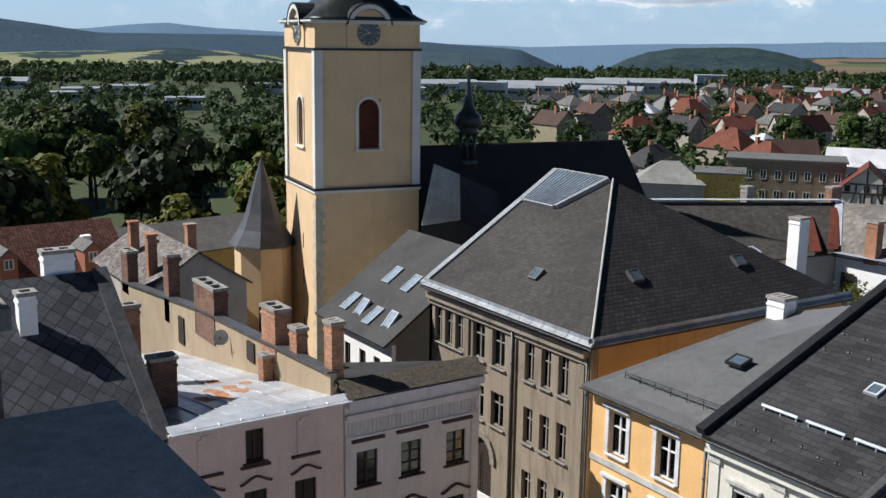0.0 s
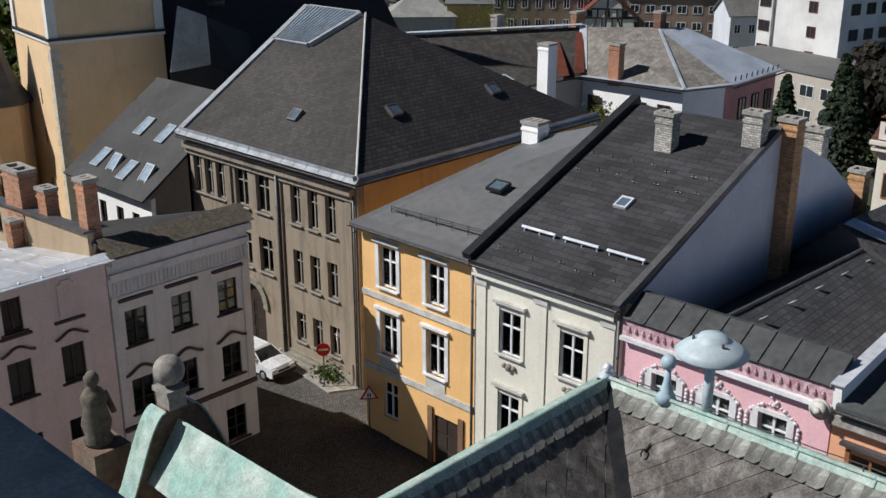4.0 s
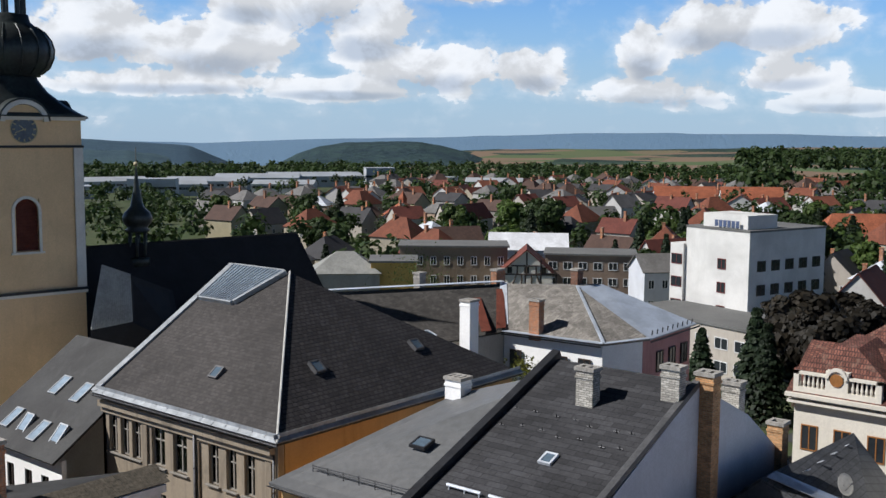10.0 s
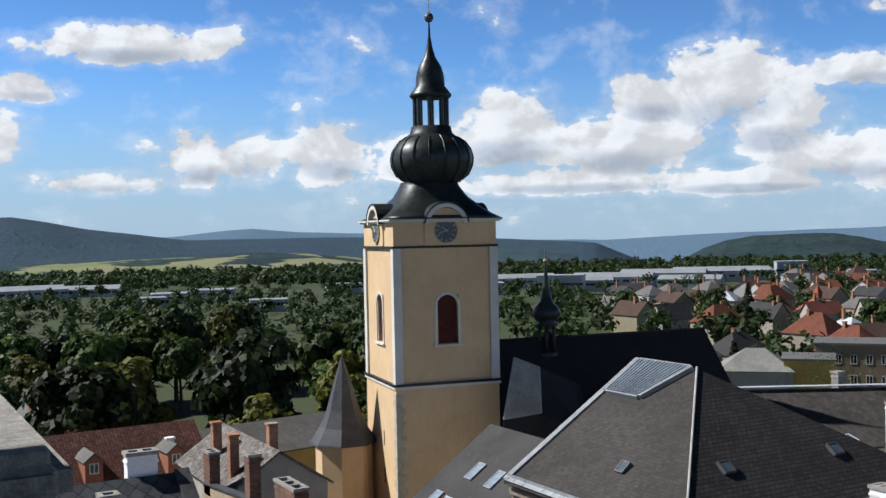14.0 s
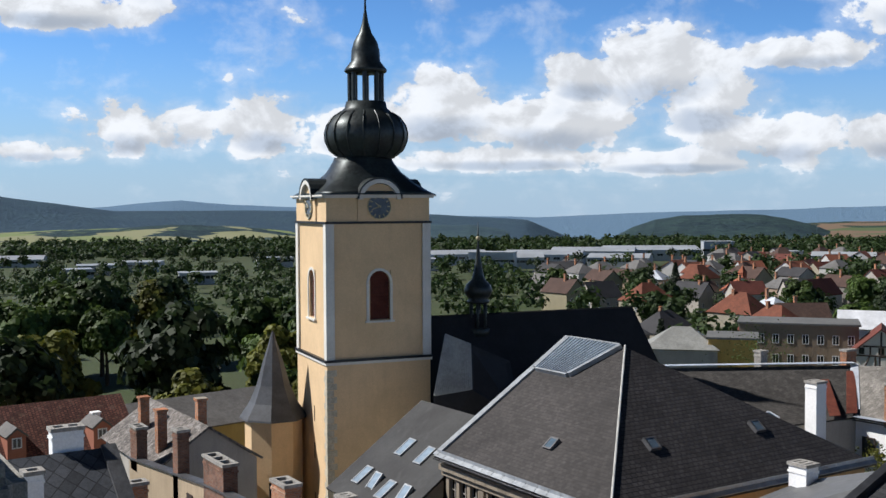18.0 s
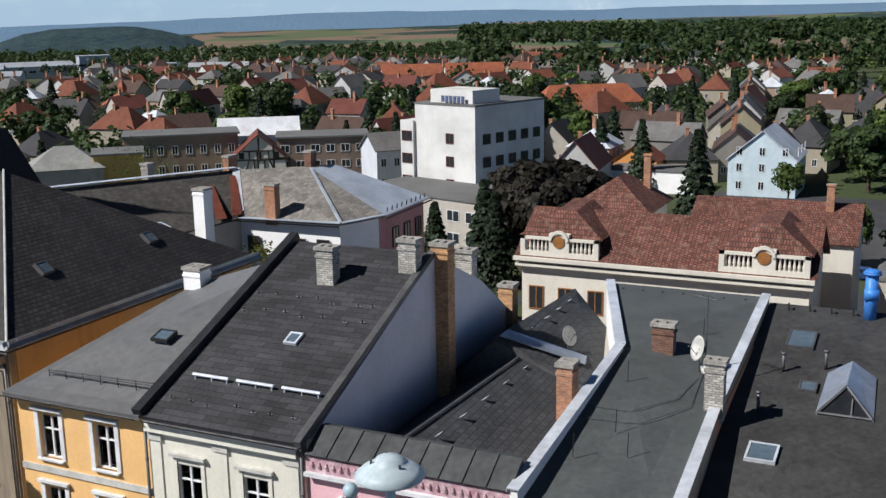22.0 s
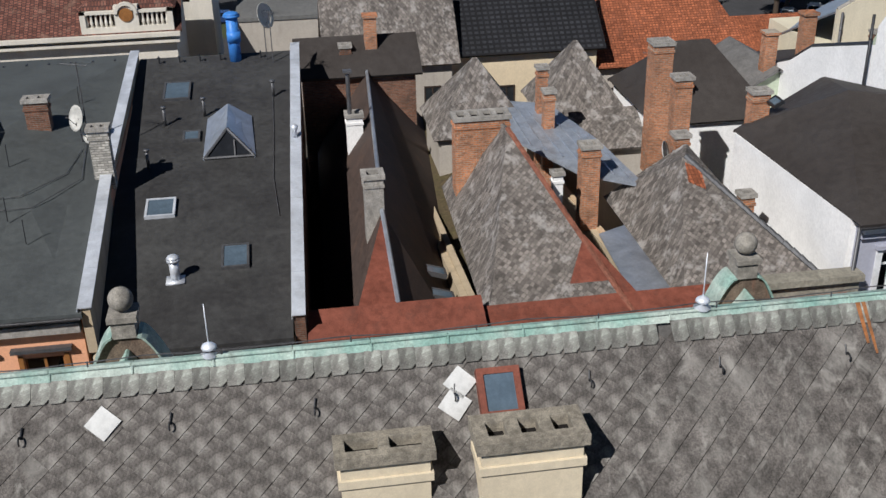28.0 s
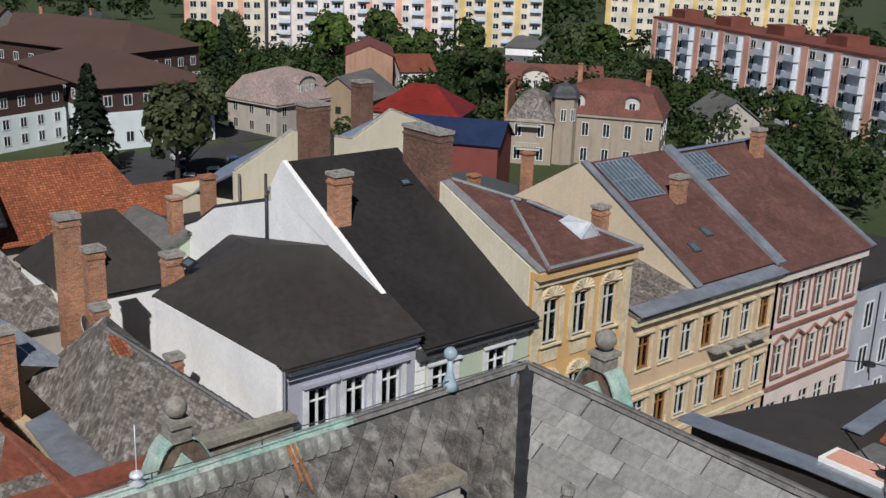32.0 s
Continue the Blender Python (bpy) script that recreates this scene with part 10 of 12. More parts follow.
# manor with the mottled brown roof, balustraded dormers
manor = house_block("manor", "cream-white manor with mottled brown tile roof and balustraded dormers", 84.4, 19.2, 90, 22.6, 9.0, -5, 6.4, 3.3, "gable", MANOR_W, TILE_BROWN, (1.2, 6.9), front_cols=9, sides="b", win=(1.3, 2.0), frame=OAK, category="manor", over=0.5)
bm = bmesh.new()
box(bm, 79.3, 7.6, 5.6, 79.95, 30.9, 5.8)
box(bm, 79.1, 7.5, 6.1, 79.95, 31.0, 6.4)
part("cornice", bm, MANOR_W, manor)
for y in (27.2, 11.2):
    bm = bmesh.new()
    box(bm, 79.5, y - 3.3, 6.41, 84.5, y + 3.3, 6.9)
    box(bm, 79.5, y - 0.85, 6.9, 80.6, y + 0.85, 8.4)
    for s in (-3.1, 3.1):
        box(bm, 79.5, y + s - 0.2, 6.9, 79.9, y + s + 0.2, 8.05)
    box(bm, 79.5, y - 3.3, 7.85, 79.95, y + 3.3, 8.05)
    for k in range(6):
        for s in (-1, 1):
            lathe(bm, (79.72, y + s * (1.15 + 0.34 * k), 6.9), [(0.08, 0), (0.13, 0.3), (0.07, 0.6), (0.1, 0.95)], 8)
    d1 = part("dormer", bm, MANOR_W, manor, "balustraded white dormer with round window")
    bm = bmesh.new()
    lathe(bm, (0, 0, 0), [(0.5, 0), (0.5, 0.06), (0.02, 0.07)], 18)
    bmesh.ops.transform(bm, matrix=Matrix.Translation((79.49, y, 7.75)) @ Matrix.Rotation(-math.pi / 2, 4, "Y"), verts=bm.verts)
    o = new("window", mesh_of("window", bm, OAK))
    o.parent = d1
    bm = bmesh.new()
    for k in range(8):
        t0, t1 = math.pi * k / 8, math.pi * (k + 1) / 8
        sheet(bm, [(y + r * math.cos(t), 7.85 + r * math.sin(t)) for r, t in ((0.6, t0), (0.85, t0), (0.85, t1), (0.6, t1))], "x", 79.35, 79.6)
    o = new("arch", mesh_of("arch", bm, MANOR_W))
    o.parent = d1
    bm = bmesh.new()
    slab(bm, [(79.9, y - 3.5, 8.1), (79.9, y + 3.5, 8.1), (81.5, y + 0.8, 10.0), (81.5, y - 0.8, 10.0)], 0.12)
    slab(bm, [(79.9, y - 3.5, 8.1), (81.5, y - 0.8, 10.0), (86.0, y - 0.8, 10.3), (86.0, y - 3.5, 8.1)], 0.12)
    slab(bm, [(79.9, y + 3.5, 8.1), (86.0, y + 3.5, 8.1), (86.0, y + 0.8, 10.3), (81.5, y + 0.8, 10.0)], 0.12)
    slab(bm, [(81.5, y - 0.8, 10.0), (81.5, y + 0.8, 10.0), (86.0, y + 0.8, 10.3), (86.0, y - 0.8, 10.3)], 0.12)
    o = new("dormer_roof", mesh_of("dormer_roof", bm, TILE_BROWN))
    o.parent = d1
house_block("manor_wing", "rear manor wing with a mottled brown mansard roof", 96.0, 12.5, 0, 10.0, 13.5, -5, 6.8, 2.6, "gable", MANOR_W, TILE_BROWN, (), category="manor", ridge_along="y", chims=((-1.0, -4.4, 1.6, 4.2),))
house_block("manor_wing", "rear manor pavilion with a steep mansard cap", 97.0, 27.0, 0, 8.0, 7.0, -5, 8.0, 2.8, "hip", MANOR_W, TILE_BROWN, (), category="manor", over=0.5, chims=((2.0, -2.0, 1.0, 4.4),))
house_block("shed", "grey rendered shed wall by the car park", 92.0, 0.0, 0, 7.0, 7.5, -5, 4.6, 0.3, "flat", STONEGREY, GREYFLAT, (), category="shed", over=0.1)

# white five-storey block and its low wing
block = house_block("office_block", "white five-storey office block with red window bands", 145.5, 62.1, -17, 16.0, 11.5, -5, 13.0, 0.3, "flat", surface("white_concrete_panel", (0.66, 0.65, 0.62), 0.85, 0.06, 5, 0.15, bump=0.06, stain=0.2, stain_colour=(0.45, 0.43, 0.4), streak=0.2), GREYFLAT, (), category="office block", over=0.05)
BM = Matrix.Translation((145.5, 62.1, 0)) @ Matrix.Rotation(radians(-17), 4, "Z")
REDFR = surface("dark_red_frame", (0.16, 0.035, 0.03), 0.7, 0.15, 5, 1, bump=0.05)
bm = bmesh.new()
box(bm, -8.5, 5.76, -5, -4.0, 8.3, 10.6)
piece("stair_wing", mesh_of("stair_wing", bm, MATS["white_concrete_panel"]), block, BM)
for k in range(4):
    z = -2.3 + 3.3 * k
    piece("window", far_window(3.4, 1.5, REDFR), block, BM @ Matrix.Translation((-8.0 - 0.52, 7.0, z)) @ Matrix.Rotation(-math.pi / 2, 4, "Z") @ Matrix.Scale(0.6, 4, (1, 0, 0)))
    piece("window", far_window(1.5, 1.5, REDFR), block, BM @ Matrix.Translation((-8.02, -1.0, z)) @ Matrix.Rotation(-math.pi / 2, 4, "Z"))
    for i in range(5):
        piece("window", far_window(1.7, 1.5, DARKWOOD), block, BM @ Matrix.Translation((-5.5 + 2.9 * i, -5.77, z)))
bm = bmesh.new()
box(bm, -7.0, -4.5, 13.31, -1.0, 3.5, 15.2)
piece("roof_hut", mesh_of("roof_hut", bm, MATS["white_concrete_panel"]), block, BM)
SIGNBLUE = surface("blue_sign_paint", (0.08, 0.11, 0.20), 0.6, 0.1, 5, 1, bump=0.02)
for k in range(6):
    bm = bmesh.new()
    box(bm, -7.6, 0.6 - 0.75 * k - 0.28, 13.5, -7.5, 0.6 - 0.75 * k + 0.28, 14.4)
    piece("sign_bar", mesh_of("sign_bar", bm, SIGNBLUE), block, BM)
house_block("office_wing", "low grey office wing with wide windows", 131.5, 60.0, -17, 12, 26, -5, 2.0, 0.3, "flat", STONEGREY, GREYFLAT, (1.2, 4.2), side_cols=8, sides="l", win=(2.2, 1.5), category="office block", over=0.2)

# long white two-storey block with a flat roof
house_block("clinic", "long white flat-roofed two-storey block with rows of windows", 147.2, -22.2, 103, 24.4, 10.0, -5.4, -0.2, 0.3, "flat", surface("clinic_white", (0.78, 0.78, 0.77), 0.8, 0.05, 5, 0.2, bump=0.05), GREYFLAT, (0.7, 3.2), front_cols=9, side_cols=3, sides="bl", win=(1.5, 1.4), category="clinic", over=0.1)
house_block("clinic", "taller white end of the flat-roofed block", 150.5, -3.0, 98, 15.0, 18.0, -5.2, 0.6, 0.3, "flat", MATS["clinic_white"], GREYFLAT, (0.7, 3.3), front_cols=4, side_cols=4, sides="bl", win=(1.1, 1.5), category="clinic", over=0.1)

# big brown-roofed building
HOTEL_PALE = plaster("pale_blue_white_plaster", (0.72, 0.78, 0.79), 0.12, 0.08)
BROWN_CLAD = surface("brown_cladding", (0.075, 0.042, 0.034), 0.8, 0.12, 2, 0.2, bump=0.1)
hotel = house_block("hotel", "white building with a deep brown mansard roof", 163.5, -42.7, 20.2, 40, 11.3, -5.2, 3.2, 2.8, "hip", BROWN_CLAD, BROWN_MANSARD, (1.0, 3.2, 6.0), front_cols=14, side_cols=4, sides="bl", win=(1.1, 1.4), category="hotel", over=0.7, hip=5, plinth=(HOTEL_PALE, -0.2))
for u in (10.5, -0.5):
    bm = bmesh.new()
    sheet(bm, [(-1.25, -6.2), (1.25, -6.2), (1.25, 4.4), (0.0, 5.9), (-1.25, 4.4)], "y", 0.0, 1.6)
    M = Matrix.Translation((163.5, -42.7, 0)) @ Matrix.Rotation(radians(20.2), 4, "Z") @ Matrix.Translation((-u, 7.0, 0)) @ Matrix.Rotation(math.pi, 4, "Z")
    piece("gable_bay", mesh_of("gable_bay", bm, PUREWHITE), hotel, M, "narrow white gabled bay")
    for z in (-4.0, -1.4, 1.2, 3.0):
        piece("window", far_window(1.0, 1.2), hotel, M @ Matrix.Translation((0, -0.01, z)))
house_block("hotel", "brown-roofed corner wing of the white building", 152.5, -64.5, 0, 30, 17, -5.2, 3.6, 3.2, "hip", BROWN_CLAD, BROWN_MANSARD, (1.2, 6.2), front_cols=9, side_cols=6, sides="bl", win=(1.2, 1.5), category="hotel", over=0.7, hip=7, plinth=(HOTEL_PALE, 0.2))
house_block("hotel", "far brown-roofed wing with masts", 182.0, -73.0, 20, 34, 18, -5.2, 4.6, 4.0, "hip", BROWN_CLAD, BROWN_MANSARD, (6.6,), front_cols=9, side_cols=6, sides="bl", win=(1.2, 1.5), category="hotel", over=0.7, hip=7, plinth=(HOTEL_PALE, 0.2))

# prefabricated blocks of flats
PANEL_PINK = surface("pale_panel_render", (0.80, 0.71, 0.66), 0.85, 0.05, 5, 0.2, bump=0.05)
PANEL_CORAL = surface("coral_panel_render", (0.80, 0.42, 0.31), 0.85, 0.05, 5, 0.2, bump=0.05)
PANEL_YEL = surface("yellow_panel_render", (0.72, 0.52, 0.22), 0.85, 0.05, 5, 0.2, bump=0.05)
PANEL_CREAM = surface("cream_panel_render", (0.72, 0.64, 0.50), 0.85, 0.05, 5, 0.2, bump=0.05)
RED_PARAPET = surface("brick_red_parapet", (0.20, 0.065, 0.045), 0.85, 0.1, 5, 0.3, bump=0.1)


def flats(label, x, y, turn, w, d, z0, storeys, base_mat, strip_mat, bays, balcony=True):
    """A block of flats with its long front towards local -y."""
    H = storeys * 2.8
    BUILT.append((x, y, turn, w / 2, d / 2))
    f = thing("block_of_flats", (x, y, z0), label, "block of flats", "blocks of flats")
    M = Matrix.Translation((x, y, z0)) @ Matrix.Rotation(radians(turn), 4, "Z")
    bm = bmesh.new()
    box(bm, -w / 2, -d / 2, -1, w / 2, d / 2, H)
    piece("wall", mesh_of("wall", bm, base_mat), f, M)
    bm = bmesh.new()
    box(bm, -w / 2 - 0.1, -d / 2 - 0.1, H + 0.004, w / 2 + 0.1, d / 2 + 0.1, H + 0.5)
    piece("roof", mesh_of("roof", bm, RED_PARAPET), f, M)
    bw = w / bays
    win = far_window(1.6, 1.5)
    bal = SHAPES.get("balcony")
    if bal is None:
        bm = bmesh.new()
        box(bm, -1.5, -1.1, -0.1, 1.5, 0, 0.05)
        box(bm, -1.5, -1.1, 0.05, 1.5, -1.02, 1.0)
        box(bm, -1.5, -1.02, 0.05, -1.42, 0, 1.0)
        box(bm, 1.42, -1.02, 0.05, 1.5, 0, 2.4)
        bal = SHAPES["balcony"] = mesh_of("balcony", bm, surface("pale_blue_balcony", (0.64, 0.70, 0.77), 0.7, 0.06, 5, 0.5, bump=0.03))
    for b_ in range(bays):
        u = -w / 2 + bw * (b_ + 0.5)
        bm = bmesh.new()
        box(bm, u - bw / 2 + 0.02, -d / 2 - 0.1, 0, u - bw / 2 + bw * 0.2, -d / 2 - 0.004, H)
        piece("colour_strip", mesh_of("colour_strip", bm, strip_mat), f, M)
        if b_ % 2 == 0:
            bm = bmesh.new()
            box(bm, u - 2.6, -2.2, H + 0.51, u + 2.6, 2.2, H + 2.2)
            piece("lift_house", mesh_of("lift_house", bm, RED_PARAPET), f, M)
        for s in range(storeys):
            z = 2.8 * s + 0.8
            piece("window", win, f, M @ Matrix.Translation((u - bw * 0.16, -d / 2 - 0.01, z)))
            if balcony:
                piece("balcony", bal, f, M @ Matrix.Translation((u + bw * 0.25, -d / 2 - 0.005, z - 0.75)))
                if s % 2 == 0:
                    piece("window", win, f, M @ Matrix.Translation((u + bw * 0.25, -d / 2 - 0.01, z)))
            else:
                piece("window", win, f, M @ Matrix.Translation((u + bw * 0.22, -d / 2 - 0.01, z)))
    for s in range(storeys):
        piece("window", win, f, M @ Matrix.Translation((-w / 2 - 0.01, 0, 2.8 * s + 0.8)) @ Matrix.Rotation(-math.pi / 2, 4, "Z"))
    return f


flats("long block of flats in pale pink and coral with balconies", 109.5, -172.5, 158.5, 76, 11, -5.4, 5, PANEL_PINK, PANEL_CORAL, 9)
flats("tall pink and white block of flats", 240.0, -131.0, -118, 19, 12, -7, 8, PANEL_CREAM, PANEL_CORAL, 3, False)
flats("tall white block of flats with balconies", 232.0, -153.0, -123, 26, 12, -7, 8, PANEL_PINK, PANEL_PINK, 4)
flats("tall coral block of flats", 218.0, -172.0, -128, 22, 12, -7, 8, PANEL_PINK, PANEL_CORAL, 3)
flats("tall yellow block of flats", 222.0, -202.0, -132, 30, 12, -7, 8, PANEL_CREAM, PANEL_YEL, 4)
flats("tower block in cream with a yellow gable", 196.0, -232.0, -139, 14, 12, -7, 9, PANEL_CREAM, PANEL_YEL, 2, False)
flats("yellow and orange block of flats beyond the trees", 209.0, -294.0, -141, 66, 12, -9, 9, PANEL_CREAM, PANEL_YEL, 9, False)

# houses west of the church
house_block("house", "brown-tiled house with white dormers", 17.0, 98.0, 4, 20, 11, -3, 4.4, 4.6, "gable", plaster("brick_red_plaster", (0.36, 0.15, 0.10)), TILE_BROWN, (5.6,), front_cols=6, sides="f", chims=((7.0, -3.0, 1.2, 3.6),), chim_mat=PUREWHITE)
for x in (13.2, 17.0, 24.0):
    t = house_block("dormer_house", "", x, 94.5, 4, 1.5, 3.0, 6.0, 7.2, 0.8, "gable", plaster("brick_red_plaster", (0.36, 0.15, 0.10)), GREYROOF, (0.2,), front_cols=1, sides="f", win=(0.8, 0.9), ridge_along="y", over=0.2, category="dormer")
    tagged(t, "small white-edged dormer on a brown tile roof")
    t.name = "roof_dormer"
house_block("house", "house with a pale worn roof below the brown-tiled house", 24.5, 74.0, 0, 7, 12, -3, 9.0, 2.6, "gable", STONEGREY, SLATE_OLD, (), ridge_along="y", chims=((-2.5, -4, 0, 3.5), (-2.0, 1.5, 0, 3.5), (1.0, -2, 0.6, 3.6)))
house_block("house", "olive-yellow house with a grey roof", 35.5, 103.0, 10, 16, 9, -3, 5.0, 2.4, "gable", plaster("olive_plaster", (0.42, 0.34, 0.14)), GREYROOF, (4.0,), front_cols=4, sides="f")
house_block("house", "house with a white-edged steep roof among trees", 17.0, 118.0, 20, 8, 9, -4, 4.0, 4.6, "gable", PUREWHITE, GREYROOF, (2.0,), side_cols=1, ridge_along="y", chims=((-1.5, 0, 2, 5.5),))

# low patched roofs beyond the south wing of the town hall
annex = thing("house", (13.5, -27, -2), "low annex with patched felt, red tin and tile roofs", "house")
bm = bmesh.new()
box(bm, 4.0, -30.8, -3, 14.3, -24.2, 12.3)
part("wall", bm, RENDER_OLD, annex)
bm = bmesh.new()
slab(bm, [(3.6, -31.4, 13.0), (14.4, -31.0, 12.75), (16.2, -23.5, 12.85), (3.6, -23.7, 12.85)], 0.5)
part("roof", bm, BROWN_FELT, annex, "brown-black patched felt roof")
bm = bmesh.new()
slab(bm, [(9.4, -29.6, 12.98), (14.2, -29.0, 12.68), (13.2, -26.2, 12.68), (12.6, -24.3, 12.68), (10.6, -25.4, 12.78)], 0.05)
part("red_sheet", bm, RED_SHEET, annex, "worn red-painted roof sheet")
bm = bmesh.new()
slab(bm, [(7.6, -29.8, 13.3), (12.9, -29.2, 13.0), (12.3, -26.6, 12.95), (8.0, -26.8, 13.2)], 0.10)
part("tile_patch", bm, TILE_RED, annex, "patch of orange clay tiles")
bm = bmesh.new()
slab(bm, [(12.9, -29.2, 13.04), (13.5, -29.2, 13.02), (13.3, -26.4, 12.98), (12.7, -26.4, 13.0)], 0.04)
part("zinc_strip", bm, ZINC, annex)
bm = bmesh.new()
slab(bm, [(8.4, -26.3, 13.15), (12.3, -26.3, 12.95), (12.3, -24.9, 12.95), (8.4, -24.9, 13.15)], 0.2)
part("felt_patch", bm, GREYFLAT, annex)
parapet(annex, [(16.4, -23.4, 12.96), (12.4, -23.75, 13.0), (4.0, -24.1, 13.0)], 0.75, mat=ZINC)
bm = bmesh.new()
box(bm, 10.2, -24.9, 12.7, 12.6, -24.0, 13.12)
part("rooflight_frame", bm, PUREWHITE, annex)
bm = bmesh.new()
slab(bm, [(10.35, -24.8, 13.15), (12.45, -24.8, 13.15), (12.45, -24.1, 13.15), (10.35, -24.1, 13.15)], 0.02)
part("rooflight_cover", bm, plaster("salmon_pink_sheet", (0.70, 0.36, 0.27)), annex, "salmon-pink cover sheet")
bm = bmesh.new()
box(bm, 10.6, -32.2, 8.0, 14.6, -31.5, 14.2)
part("fire_wall", bm, MANOR_W, annex, "old whitewashed fire wall")
for x, y, h in ((11.0, -24.4, 2.6), (15.0, -30.8, 2.4)):
    bm = bmesh.new()
    tube(bm, (x, y, 12.9), (x, y, 13.2 + h), 0.025, sides=6)
    lathe(bm, (x, y, 13.15), [(0.22, 0), (0.2, 0.08), (0.05, 0.12)], 10)
    for k in range(3):
        a_ = k * 2.1
        tube(bm, (x, y, 13.25), (x + 0.9 * math.cos(a_), y + 0.9 * math.sin(a_), 13.0), 0.02, sides=5)
    part("lightning_rod", bm, DARK_METAL, annex)

house_block("house", "blue-grey plastered house at the end of the row", 37.2, -66.2, 90, 10.5, 12.4, -4.5, 5.4, 0.4, "flat", plaster("blue_grey_plaster", (0.40, 0.41, 0.45), 0.3, 0.25), BROWN_FELT, (0.9, 3.8, 6.8), front_cols=4, sides="b", win=(1.1, 1.8), over=0.3)
carpet("pavement", "grey paved street beyond the end of the row", 31.0, -100.0, 60.0, -62.5, 0.045, COBBLE, 8, 10)
# corner turret of the beige villa, and pale low buildings before the flats
bm = bmesh.new()
lathe(bm, (100.0, -106.2, 0), [(1.8, -6), (1.8, 4.2)], 8)
corner = thing("turret", (100.0, -106.2, -4), "beige corner turret with a dark domed cap beside the villa", "turret")
part("wall", bm, WEATHERED, corner)
bm = bmesh.new()
lathe(bm, (100.0, -106.2, 0), [(2.15, 4.2), (2.0, 4.5), (1.9, 5.0), (1.3, 5.7), (0.4, 6.0), (0.05, 6.4)], 8)
part("cap", bm, GUTTER, corner)
for az_ in (-3.2, 2.3):
    q = Vector((100.0, -106.2, 1.0)) + Vector((math.cos(az_), math.sin(az_), 0)) * 1.76
    piece("window", far_window(0.8, 1.7), corner, Matrix.Translation(q) @ Matrix.Rotation(az_ + math.pi / 2, 4, "Z"))
house_block("pavilion", "long white flat-roofed low building with window strips", 186.0, -184.0, 130, 26, 9, -6, -0.6, 0.3, "flat", PUREWHITE, GREYFLAT, (1.2,), front_cols=7, side_cols=2, sides="fl", win=(2.4, 1.4), category="low building", over=0.3)
house_block("pavilion", "pale flat-roofed single-storey building", 166.0, -160.0, 130, 18, 8, -6, -1.6, 0.3, "flat", CREAMY, GREYFLAT, (1.2,), front_cols=5, sides="f", win=(1.8, 1.4), category="low building", over=0.3)
house_block("house", "small house with a grey pitched roof among trees", 98.0, -140.0, 145, 10, 8, -6, -1.0, 3.2, "gable", STONEGREY, GREYROOF, (1.4,), front_cols=3, sides="f")
house_block("house", "small cream house with a red tile roof behind the row", 60.0, -92.0, 140, 7, 6, -5, 1.5, 2.2, "gable", CREAMY, TILE_BROWN, (3.6,), front_cols=3, sides="fl", side_cols=1)

# ---- cars, signs and small things in the streets ----
TYRE = surface("tyre_rubber", (0.018, 0.018, 0.018), 0.85, 0.1, 8, 2, bump=0.1)
RIM = surface("silver_rim", (0.55, 0.56, 0.58), 0.35, 0.05, 8, 2, bump=0.02, metal=0.7)
LENS = surface("headlamp_lens", (0.75, 0.77, 0.80), 0.15, 0.03, 8, 2, bump=0.0, spec=0.6)
REDLENS = surface("tail_lamp_lens", (0.35, 0.02, 0.02), 0.2, 0.03, 8, 2, bump=0.0, spec=0.6)
CARGLASS = surface("tinted_car_glass", (0.012, 0.014, 0.017), 0.08, 0.02, 8, 2, bump=0.0, spec=0.7)
RUBBER = surface("black_trim", (0.03, 0.03, 0.03), 0.6, 0.1, 8, 2, bump=0.05)


def car_paint(name, colour):
    return surface(name, colour, 0.28, 0.04, 6, 0.8, bump=0.01, spec=0.6)


